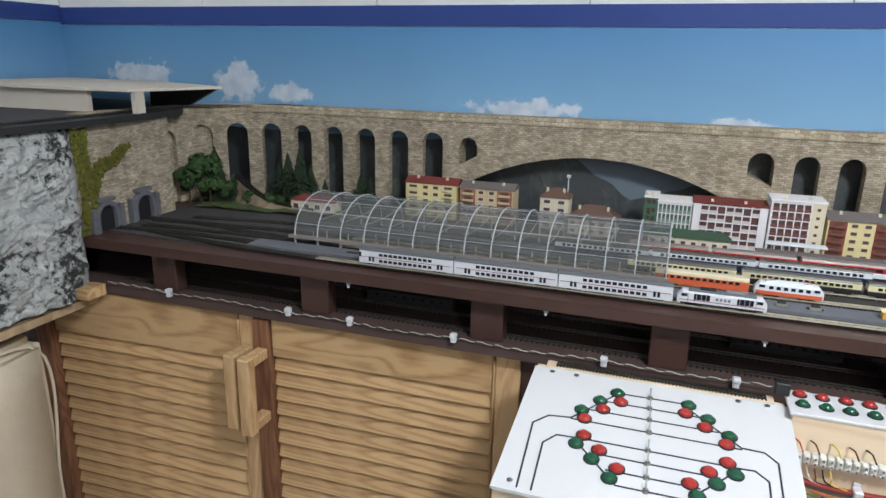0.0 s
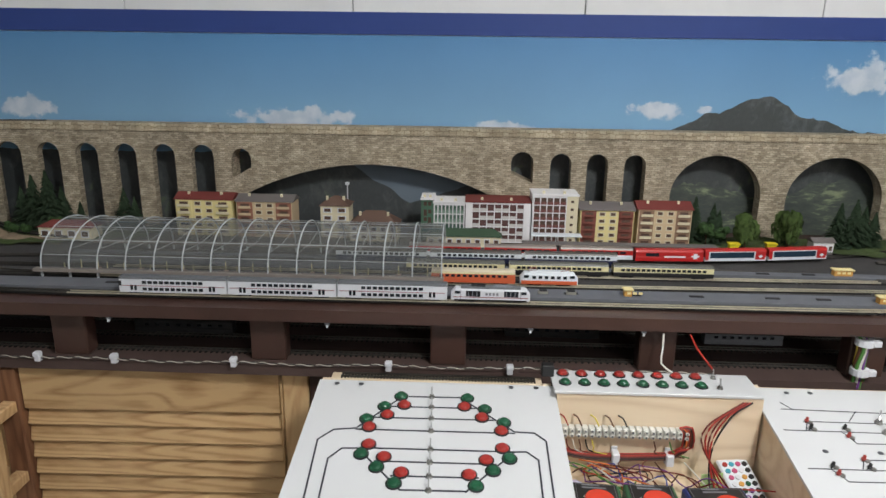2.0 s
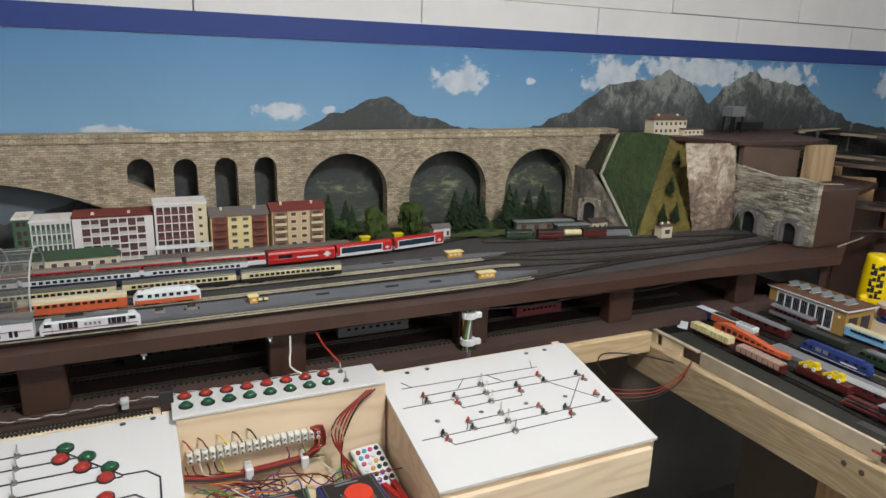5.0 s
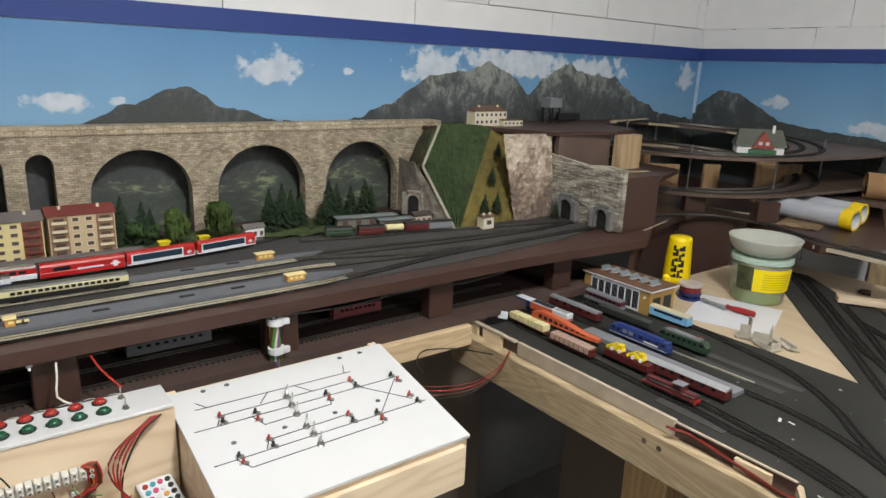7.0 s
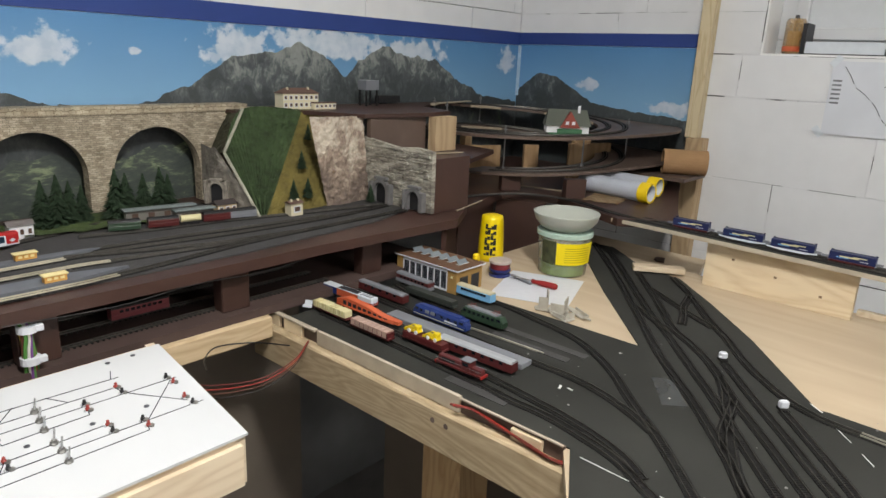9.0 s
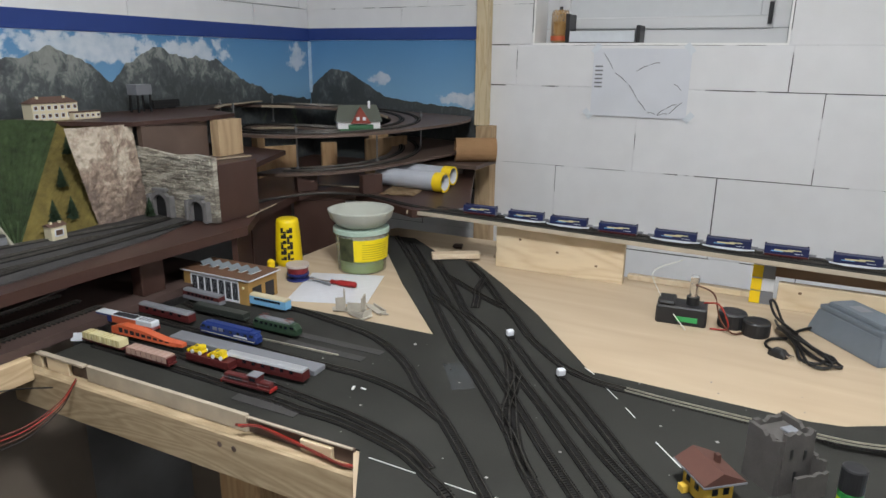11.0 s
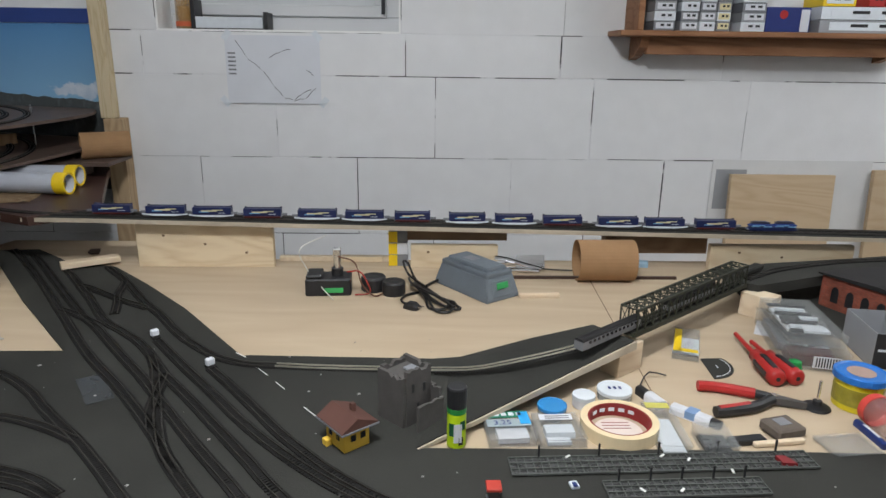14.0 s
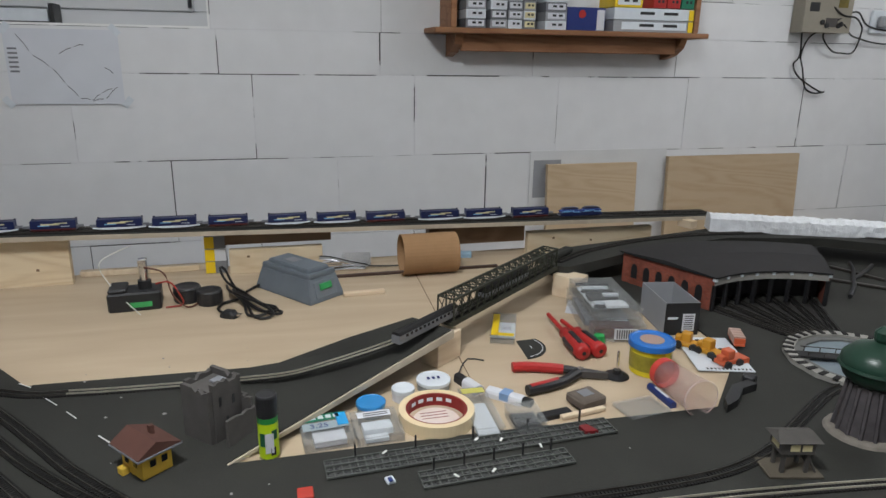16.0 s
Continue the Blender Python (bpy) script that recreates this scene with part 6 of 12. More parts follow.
ruled("red_rock", ((1.463, 1.302, ZR), (1.51, 1.292, ZR), (1.555, 1.3, ZR), (1.597, 1.30, ZR)), ((1.426, 1.32, 1.289), (1.5, 1.312, 1.288), (1.55, 1.318, 1.287), (1.588, 1.315, 1.286)), M_ROCKR, hill, n=150, m=130, amp=0.0042, freq=75, seed=5)
part("hill_core", prism(((1.36, 1.49), (1.60, 1.49), (1.60, 1.55), (1.36, 1.55)), ZR, 1.275), M_OLIVE, hill)
for low, high in (((1.27, 1.294, ZR), (1.262, 1.418, 1.207)), ((1.262, 1.418, 1.207), (1.345, 1.468, 1.298))):
    bm = bmesh.new()
    a, c = Vector(low), Vector(high)
    pts = [a.lerp(c, i / 12) + Vector((0.0012 * noise.noise((i, 1, 0)), -0.002, 0.001 * noise.noise((i, 4, 0)))) for i in range(13)]
    add_tube(bm, pts, 0.0038, 6)
    part("coping", bm, M_MORTAR, hill, "pale stone coping along the slope")
# rough cutting with a small tunnel below the slope, and a leafy fringe against the viaduct
M_CUT = material("grey_brown_cutting", lin((146, 138, 128)), 0.95, vary=0.6, scale=45, bump=1.0, bump_scale=160)
M_FRINGE = material("dark_leaf_fringe", lin((58, 56, 38)), 0.95, vary=0.6, scale=70, bump=1.0, bump_scale=300)
ruled("cutting", ((1.272, 1.55, ZR), (1.262, 1.45, ZR), (1.268, 1.36, ZR), (1.27, 1.296, ZR)), ((1.275, 1.55, 1.215), (1.258, 1.47, 1.212), (1.258, 1.43, 1.205), (1.27, 1.296, ZR + 0.004)), M_CUT, hill, n=50, m=30, amp=0.006, seed=9, freq=55)
ruled("leaf_fringe", ((1.272, 1.50, 1.19), (1.30, 1.515, 1.23), (1.345, 1.525, 1.292)), ((1.262, 1.425, 1.206), (1.30, 1.45, 1.245), (1.345, 1.475, 1.296)), M_FRINGE, hill, n=40, m=16, amp=0.009, seed=3, freq=90)


def portal(name, at, rz, w, h, label, mat, group):
    """A tunnel mouth: surround with a round-headed opening, keystone band and a black face for the bore's shade."""
    p = thing(name, label, "tunnel portal", at, rz, group)
    n = 14
    outer, inner = [], []
    for i in range(n + 1):
        a = math.pi * i / n
        inner.append((-math.cos(a) * w * 0.29, h * 0.5 + math.sin(a) * w * 0.29))
        outer.append((-math.cos(a) * w * 0.42, h * 0.5 + math.sin(a) * w * 0.42))
    def shell(A, B, y0, y1):
        bm = bmesh.new()
        for (a, b_), (c, d) in zip(zip(A, B), zip(A[1:], B[1:])):
            q = [(a[0], a[1]), (c[0], c[1]), (d[0], d[1]), (b_[0], b_[1])]
            f = [bm.verts.new((x, y0, z)) for x, z in q]
            g = [bm.verts.new((x, y1, z)) for x, z in q]
            bm.faces.new(f)
            bm.faces.new(g[::-1])
            for k in range(4):
                bm.faces.new((f[k], g[k], g[(k + 1) % 4], f[(k + 1) % 4]))
        return bm
    ring_in, ring_out = [(-w * 0.29, 0)] + inner + [(w * 0.29, 0)], [(-w * 0.42, 0)] + outer + [(w * 0.42, 0)]
    for k in range(len(ring_in) - 1):
        part("arch_stone", shell(ring_in[k:k + 2], ring_out[k:k + 2], -0.0100 - 0.0004 * (k % 2), 0.002), mat, p)
    part("cornice", box(-w * 0.3, w * 0.3, -0.011, 0.002, h * 0.5 + w * 0.40, h * 0.5 + w * 0.50, 0.0008), mat, p)
    for s in (-1, 1):
        part("pilaster", box(s * w * 0.47 - w * 0.07, s * w * 0.47 + w * 0.07, -0.014, 0.002, 0, h * 0.82, 0.0012), mat, p)
    bm = bmesh.new()
    f = [bm.verts.new((x * 0.99, -0.001, z)) for x, z in [(-w * 0.29, 0.0005)] + inner + [(w * 0.29, 0.0005)]]
    bm.faces.new(f)
    # flat black face stands in for the unlit tunnel depth
    part("dark_bore", bm, M_BLACK, p)
    return p


def strata_stone():
    """Layered pale and dark quarry stone, rough along its beds."""
    m = crag_print("quarry_strata", lin((104, 98, 90)), lin((150, 144, 132)), lin((186, 181, 168)), 0.9, 1.3)
    nt = m.node_tree
    mp = [n for n in nt.nodes if n.type == "MAPPING"][0]
    mp.inputs["Scale"].default_value, mp.inputs["Rotation"].default_value = (1.7, 1.7, 6.0), (0.06, 0, 0)
    noises = [n for n in nt.nodes if n.type == "TEX_NOISE"]
    bp = nt.nodes.new("ShaderNodeBump")
    bp.inputs["Strength"].default_value, bp.inputs["Distance"].default_value = 0.9, 0.004
    nt.links.new(noises[1].outputs["Fac"], bp.inputs["Height"])
    nt.links.new(bp.outputs["Normal"], nt.nodes["Principled BSDF"].inputs["Normal"])
    return m


def stone_panel(name, x, y0, y1, z0, z1, thick, mat, label, tops=None):
    """A masonry wall in a plane of constant x."""
    bm = bmesh.new()
    tops = tops or ((y0, z1), (y1, z1))
    pts = [(y0, z0)] + [(y1, z0)] + list(tops)[::-1]
    A = [bm.verts.new((x, y, z)) for y, z in pts]
    B = [bm.verts.new((x + thick, y, z)) for y, z in pts]
    bm.faces.new(A)
    bm.faces.new(B[::-1])
    for i in range(len(pts)):
        j = (i + 1) % len(pts)
        bm.faces.new((A[i], A[j], B[j], B[i]))
    wall_uv(bm, lambda c, nrm: (c.y + c.x, c.z))
    return tagged(part(name, bm, mat), label, "wall", kind="structure")


M_STRATA = strata_stone()
stone_panel("quarry_wall", 1.597, 1.085, 1.32, ZR, 1.225, 0.012, M_STRATA, "rough grey stone wall with two tunnel mouths", ((1.085, 1.224), (1.14, 1.228), (1.2, 1.222), (1.26, 1.228), (1.32, 1.236)))
quarry = bpy.data.objects["quarry_wall"]
rq = random.Random(14)
zq = ZR + 0.006
while zq < 1.216:
    yq, hq = 1.088 + rq.uniform(0, 0.01), rq.uniform(0.005, 0.012)
    while yq < 1.30:
        lq = rq.uniform(0.010, 0.034)
        if rq.random() < 0.8 and not any(abs(yq + lq / 2 - c) < 0.032 + lq / 2 and zq < ZR + 0.062 for c in (1.135, 1.25)):
            part("stone", box(1.597 - rq.uniform(0.0012, 0.0042), 1.5975, yq, min(yq + lq - 0.0015, 1.318), zq, zq + hq - rq.uniform(0.001, 0.003), 0.0009), M_STRATA, quarry)
        yq += lq
    zq += hq
portal("tunnel_portal", (1.5965, 1.135, ZR), -90, 0.062, 0.058, "grey model tunnel mouth in the stone wall", M_PORTAL, "east portals")
portal("tunnel_portal", (1.5965, 1.25, ZR), -90, 0.070, 0.062, "grey model tunnel mouth in the stone wall", M_PORTAL, "east portals")
portal("tunnel_portal", (1.249, 1.43, ZR + 0.012), -50, 0.05, 0.066, "small stone tunnel mouth under the slope", M_CUT, "east portals")
for i, (x, y, z, h) in enumerate(((1.374, 1.312, 1.10, 0.05), (1.416, 1.314, 1.10, 0.05), (1.425, 1.349, 1.163, 0.046), (1.475, 1.389, 1.225, 0.04), (1.575, 1.27, ZR, 0.045))):
    fir(x, y, z, h, 60 + i)
house("goods_shed", 1.215, 1.262, 1.372, 1.40, 1.108, "small model goods shed with dark roof beside the siding", H_TAN, tinted("shed_dark_roof", (66, 58, 56), 0.8), "gable", cols=3, floors=1, rise=0.009, chimney=False)
for x0, x1, y, z, rz_ in ((1.03, 1.17, 1.405, 1.106, -9), (1.12, 1.2, 1.375, 1.1, -9)):
    ls = thing("loading_shed", "long low model loading shed with a flat grey roof", "shed", ((x0 + x1) / 2, y, ZR), rz_, "loading sheds")
    w = (x1 - x0) / 2
    part("wall", box(-w, w, -0.008, 0.008, 0, z - ZR - 0.002), tinted("shed_wall_grey", (112, 108, 102), 0.8), ls)
    part("roof", box(-w - 0.004, w + 0.004, -0.014, 0.012, z - ZR - 0.002, z - ZR + 0.001, 0.0006), tinted("loading_roof", (116, 124, 124), 0.6), ls)
    for k in range(4):
        part("gate", box(-w + 0.012 + k * w * 0.46, -w + 0.024 + k * w * 0.46, -0.0087, -0.008, 0.002, z - ZR - 0.008), M_HOUSEWIN, ls)
# ---- upper level at the east ----
ZU = 1.292
structure("upper_board", prism(((1.34, 1.47), (1.50, 1.455), (1.58, 1.30), (1.80, 1.28), (1.90, 1.30), (1.95, 1.45), (2.1, 1.55), (2.3, YB - 0.006), (1.34, YB - 0.006)), ZU - 0.01, ZU), M_BROWN, "dark brown painted upper layout board", "board")
house("station_house", 1.465, 1.575, 1.475, 1.51, 1.345, "cream model mountain station with brown roof on the upper board", H_CREAM, R_BROWN, "hip", cols=7, floors=2, rise=0.014, base=ZU)
house("annex_house", 1.55, 1.62, 1.458, 1.475, 1.31, "low cream model annex with flat roof on the upper board", H_CREAM, R_BROWN, "flat", cols=5, floors=1, chimney=False, base=ZU)
wt = thing("water_tank", "grey model water tank on a dark trestle", "water tank", (1.79, 1.52, ZU))
part("tank", box(-0.025, 0.025, -0.018, 0.018, 0.045, 0.072, 0.001), W_GREY, wt)
for sx in (-1, 1):
    for sy in (-1, 1):
        part("leg", box(sx * 0.02 - 0.002, sx * 0.02 + 0.002, sy * 0.014 - 0.002, sy * 0.014 + 0.002, 0, 0.045), M_BOGIE, wt)
coach((1.90, 1.555, ZU + 0.001), 0, 0.09, "dark model steam engine shed block on the upper board", M_BOGIE, M_BOGIE, M_BOGIE, 0, name="dark_shed", category="shed")
M_KRAFT = wood("raw_board", lin((182, 158, 126)), lin((160, 134, 104)), "Z", 4.0, 0.8, knots=False)
structure("end_board", box(1.60, 1.80, 1.30, 1.315, 1.19, ZU - 0.011), M_DARK, "dark board closing the upper level", "board")
structure("raw_support", box(1.80, 1.885, 1.262, 1.29, 1.185, ZU - 0.011, 0.001), M_KRAFT, "raw plywood support under the upper board", "support")
structure("brown_fascia", box(1.612, 1.74, 1.09, 1.104, ZS, 1.205, 0.001), M_BROWN, "dark brown painted fascia beside the stone wall", "board")
for (xa, ya), (xb, yb) in (((1.60, 1.035), (1.735, 1.118)), ((1.742, 1.12), (1.965, 1.178)), ((1.97, 1.172), (2.035, 1.045))):
    u = Vector((xb - xa, yb - ya)).normalized()
    w = Vector((-u.y, u.x)) * 0.012
    structure("under_fascia", prism(((xa, ya), (xb, yb), (xb + w.x, yb + w.y), (xa + w.x, ya + w.y)), 0.90, ZS - 0.0205), M_BROWN, "dark brown painted fascia under the layout board", "board")
structure("brown_shelf", prism(((1.612, 1.104), (1.74, 1.104), (1.98, 1.2), (2.0, 1.5), (1.612, 1.5)), 1.178, 1.19), M_BROWN, "dark brown painted helix board", "board")


def ring_board(name, cx, cy, r0, r1, a0, a1, z0, z1, t, mat, label, wall_side=0.0):
    """A curved track board, rising from z0 to z1 along its arc."""
    bm = bmesh.new()
    n = int(abs(a1 - a0) / 5) + 2
    rings = []
    for i in range(n + 1):
        a, z = radians(a0 + (a1 - a0) * i / n), z0 + (z1 - z0) * i / n
        wide = r1 + wall_side * max(0.0, math.cos(a + 0.8)) ** 6
        rings.append([bm.verts.new((min(cx + r * math.cos(a), XB - 0.012), min(cy + r * math.sin(a), YB - 0.012), zz)) for r, zz in ((r0, z), (wide, z), (wide, z - t), (r0, z - t))])
    for A, B in zip(rings, rings[1:]):
        for k in range(4):
            bm.faces.new((A[k], A[(k + 1) % 4], B[(k + 1) % 4], B[k]))
    bm.faces.new(rings[0][::-1])
    bm.faces.new(rings[-1])
    return tagged(part(name, bm, mat), label, "board", kind="structure")


HX, HY, HR = 2.29, 1.30, 0.335
TURNS = ((100, 1.286), (-90, 1.24), (-260, 1.22), (-450, 1.145), (-540, 1.122))


def helix_z(a):
    """Height of the board at a turn angle, going round and down."""
    for (a0, z0), (a1, z1) in zip(TURNS, TURNS[1:]):
        if a >= a1:
            return z0 + (z1 - z0) * (a - a0) / (a1 - a0)
    return TURNS[-1][1]


def helix_point(a, r, dz=0.0):
    return (min(HX + r * math.cos(radians(a)), XB - 0.03), min(HY + r * math.sin(radians(a)), YB - 0.03), helix_z(a) + dz)


M_PLANKEDGE = material("pale_board_edge", lin((158, 144, 124)), 0.7, vary=0.2, scale=30)
for (a0, z0), (a1, z1) in zip(TURNS, TURNS[1:]):
    ring_board("helix_board", HX, HY, HR - 0.115, HR, a0, a1, z0, z1, 0.008, M_DARK, "dark curved helix board carrying two tracks", 0.16)
for a0, a1 in ((100, 62), (20, -40), (-230, -300)):
    ring_board("pale_ring_edge", HX, HY, HR - 0.119, HR - 0.1155, a0, a1, helix_z(a0), helix_z(a1), 0.008, M_PLANKEDGE, "pale raw inner edge of the helix board")
for r in (HR - 0.03, HR - 0.082):
    track([helix_point(a, r, 0.001) for a in range(98, -538, -13)], 0, "dark track round the helix boards", step=0.007)
for p, q, w in (((2.05, 1.50, 1.293), (2.30, 1.565, 1.293), 0.012), ((2.0, 1.46, 1.2925), (2.12, 1.54, 1.2925), 0.008), ((1.70, 1.24, 1.191), (1.84, 1.20, 1.191), 0.006), ((2.10, 1.19, ZS), (2.13, 1.06, ZS), 0.007), ((1.68, 1.075, ZS), (1.83, 1.115, ZS), 0.002)):
    a, c = Vector(p), Vector(q)
    o = thing("wood_lath", "thin pale wooden slat lying on the boards", "slat", tuple((a + c) / 2), math.degrees(math.atan2(c.y - a.y, c.x - a.x)), "loose slats")
    l = (c - a).length / 2
    part("slat", box(-l, l, -w, w, 0, 0.003, 0.0006), M_PLANKEDGE, o)
M_ROD = material("threaded_rod", lin((130, 130, 132)), 0.35, 0.8, vary=0.2, scale=200)
for x, y, z0, z1 in ((2.19, 1.035, 1.146, 1.262), (2.03, 1.20, 1.132, 1.256), (2.05, 1.445, 1.125, 1.305), (2.47, 1.04, 1.152, 1.272), (2.36, 1.56, 1.222, 1.315), (2.085, 1.53, 1.215, 1.31)):
    o = thing("threaded_rod", "thin steel threaded rod carrying the helix boards", "rod", (x, y, z0), group="helix rods")
    part("rod", cyl(0, 0, 0.0, z1 - z0, 0.0024, n=8), M_ROD, o)
    for z in (0.0, z1 - z0 - 0.014):
        part("nut", cyl(0, 0, z, z + 0.005, 0.0055, n=6), M_ROD, o)
# raw board again, darkened to stand for the shade inside the helix
M_BLOCKB = wood("brown_board", lin((172, 142, 108)), lin((146, 116, 84)), "Z", 4.0, 0.8, knots=False)
for x, y, w, d, z1, rz_ in ((2.12, 1.42, 0.045, 0.02, 1.20, 12), (2.20, 1.41, 0.12, 0.012, 1.165, -32), (2.36, 1.33, 0.05, 0.02, 1.165, -40), (2.40, 1.13, 0.17, 0.012, 1.19, -20), (2.50, 1.22, 0.07, 0.02, 1.20, -20)):
    o = thing("raw_block", "raw board block between the helix boards, coloured darker for shade", "block", (x, y, ZS), rz_, "raw blocks")
    part("block", box(-w / 2, w / 2, -d / 2, d / 2, 0, z1 - ZS, 0.001), M_BLOCKB, o)
for x, y, rz_, z1 in ((2.075, 0.985, -32, 1.128), (2.02, 1.165, -32, 1.118)):
    o = thing("brown_block", "dark brown painted block under the helix board", "block", (x, y, ZS), rz_, "brown blocks")
    part("block", box(-0.03, 0.03, -0.012, 0.012, 0, z1 - ZS, 0.001), M_BROWN, o)
kp = thing("kraft_paper", "crumpled sheet of brown kraft paper under the pipes", "paper", (2.13, 0.915, ZS), 12)
bm = bmesh.new()
kg = [[bm.verts.new((-0.06 + 0.12 * i / 10, -0.05 + 0.1 * j / 8, 0.002 + 0.006 * abs(noise.noise((i * 0.5, j * 0.6, 3))))) for j in range(9)] for i in range(11)]
for A, B in zip(kg, kg[1:]):
    for j in range(8):
        bm.faces.new((A[j], B[j], B[j + 1], A[j + 1]))
bmesh.ops.solidify(bm, geom=bm.faces[:], thickness=0.0006)
part("sheet", bm, M_KRAFT, kp)
# chalet with red gable on the helix
ch = thing("chalet", "model chalet with dark green roof and red gable", "house", (2.16, 1.078, 1.2375), -50)
ch.scale = (1.1, 1.1, 1.12)
part("wall", box(-0.055, 0.055, -0.02, 0.035, 0.004, 0.024, 0.0006), H_WHITE, ch)
part("veranda", box(-0.028, 0.036, -0.0285, -0.0205, 0.004, 0.0145, 0.0006), tinted("chalet_green", (62, 104, 74), 0.8), ch)
part("base", box(-0.05, 0.06, -0.026, 0.04, 0.0, 0.004), tinted("chalet_green", (62, 104, 74), 0.8), ch)
bm = bmesh.new()
v = [bm.verts.new(p) for p in ((-0.06, -0.026, 0.022), (0.06, -0.026, 0.022), (0.06, 0.04, 0.022), (-0.06, 0.04, 0.022), (-0.05, 0.007, 0.062), (0.05, 0.007, 0.062))]
for f in ((3, 2, 1, 0), (0, 1, 5, 4), (2, 3, 4, 5), (1, 2, 5), (3, 0, 4)):
    bm.faces.new([v[i] for i in f])
part("roof", bm, tinted("chalet_roof", (84, 88, 80), 0.8), ch)
bm = bmesh.new()
v = [bm.verts.new(p) for p in ((-0.022, -0.030, 0.018), (0.03, -0.030, 0.018), (0.004, -0.030, 0.058), (-0.022, -0.012, 0.018), (0.03, -0.012, 0.018), (0.004, -0.006, 0.058))]
for f in ((0, 1, 2), (0, 3, 4, 1), (1, 4, 5, 2), (3, 0, 2, 5)):
    bm.faces.new([v[i] for i in f])
part("gable", bm, tinted("gable_red", (136, 66, 56), 0.8), ch)
for x in (-0.004, 0.012):
    part("window", box(x - 0.004, x + 0.004, -0.0312, -0.0301, 0.026, 0.034), W_WHITE, ch)
part("chimney", box(0.026, 0.032, 0.0, 0.006, 0.04, 0.072), W_WHITE, ch)
# post, pipes and cardboard tube at the right wall
structure("timber_post", box(2.585, 2.628, 0.862, 0.900, 1.225, 2.39, 0.001), wood("pale_batten", lin((206, 190, 158)), lin((188, 168, 132)), "Z", 10.0, 0.7), "pale timber batten at the edge of the backdrop", "batten")
structure("timber_foot", box(2.575, 2.628, 0.836, 0.89, 0.0, 1.224, 0.001), M_KRAFT, "raw board standing at the block wall", "board")
M_PIPE = material("grey_pipe", lin((176, 180, 190)), 0.4, vary=0.06, scale=30)
M_PIPEY = material("yellow_pipe_cap", lin((236, 200, 30)), 0.45, vary=0.08, scale=30)


def pipe_along(name, label, a, c, r, mat, cap=None, wall=0.003, category="pipe", group=""):
    a, c = Vector(a), Vector(c)
    L = (c - a).length
    o = new(name)
    o.matrix_world = Matrix.Translation(a) @ (c - a).to_track_quat("Z", "Y").to_matrix().to_4x4()
    tagged(o, label, category, group)
    def hollow(z0, z1, R, r_):
        n = 28
        bm = bmesh.new()
        prof = ((R, z0), (R, z1), (r_, z1), (r_, z0))
        rings = [[bm.verts.new((q * math.cos(2 * math.pi * i / n), q * math.sin(2 * math.pi * i / n), z)) for q, z in prof] for i in range(n)]
        for i in range(n):
            A, B = rings[i], rings[(i + 1) % n]
            for k in range(4):
                bm.faces.new((A[k], B[k], B[(k + 1) % 4], A[(k + 1) % 4]))
        return bm
    part("tube", hollow(0, L, r, r - wall), mat, o)
    if cap is not None:
        part("end_sleeve", hollow(L - 0.028, L + 0.002, r + 0.0015, r - wall), cap, o, "bright yellow end sleeve")
        part("inner_end", hollow(L - 0.02, L + 0.0005, r - wall, r - wall - 0.0012), W_WHITE, o)
    return o


pipe_along("grey_pipe", "grey plastic pipe with yellow end sleeve lying on the boards", (2.195, 1.03, 1.103), (2.179, 0.808, 1.103), 0.026, M_PIPE, M_PIPEY, group="grey pipes")
pipe_along("grey_pipe", "grey plastic pipe with yellow end sleeve lying on the boards", (2.285, 1.05, 1.106), (2.278, 0.83, 1.106), 0.026, M_PIPE, M_PIPEY, group="grey pipes")
M_CARD = material("brown_cardboard", lin((152, 118, 84)), 0.85, vary=0.12, scale=30)
pipe_along("cardboard_tube", "short brown cardboard tube at the wall", (2.435, 0.897, 1.161), (2.50, 0.787, 1.161), 0.0375, M_CARD, category="tube")
structure("tube_shelf", box(2.38, 2.54, 0.80, 0.98, 1.112, 1.123), M_DARK, "dark board under the cardboard tube", "board")
structure("tube_shelf_leg", box(2.44, 2.50, 0.90, 0.95, ZS, 1.112), M_BROWN, "dark block under the tube board", "block")

# ---- rock and board at the west end ----
rock = tagged(new("rock_face"), "grey and white painted model rock face on the west board", "rock", kind="structure")
bm = bmesh.new()
n, m_ = 90, 90
grid = []
for i in range(n + 1):
    col = []
    for j in range(m_ + 1):
        y, z = 0.45 + (1.045 - 0.45) * i / n, 0.965 + (1.288 - 0.965) * j / m_
        d = 0.018 * noise.noise((y * 22, z * 22, 3)) + 0.011 * noise.noise((y * 55, z * 55, 7)) + 0.006 * noise.noise((y * 130, z * 130, 9))
        edge = min(1, (1.045 - y) / 0.03, (1.288 - z) / 0.02 + 0.2)
        col.append(bm.verts.new((-0.975 + max(-0.02, d) * max(0.15, edge) - 0.02 * (1 - min(1, edge)), y, z)))
    grid.append(col)
for A, B in zip(grid, grid[1:]):
    for j in range(m_):
        bm.faces.new((A[j], B[j], B[j + 1], A[j + 1]))
part("rock_skin", bm, M_ROCKG, rock)
part("core", box(-1.5, -1.0, 0.45, 1.05, 0.955, 1.285), M_DARK, rock)
structure("west_board", box(-1.5, -0.985, 0.45, 1.6 - 0.02, 0.94, 0.955), M_KRAFT, "raw plywood board under the rock face", "board")
stone_panel("west_stone_wall", -0.995, 1.045, 1.306, ZS, 1.30, -0.012, M_STONE, "beige stone model wall with two tunnel mouths and moss")
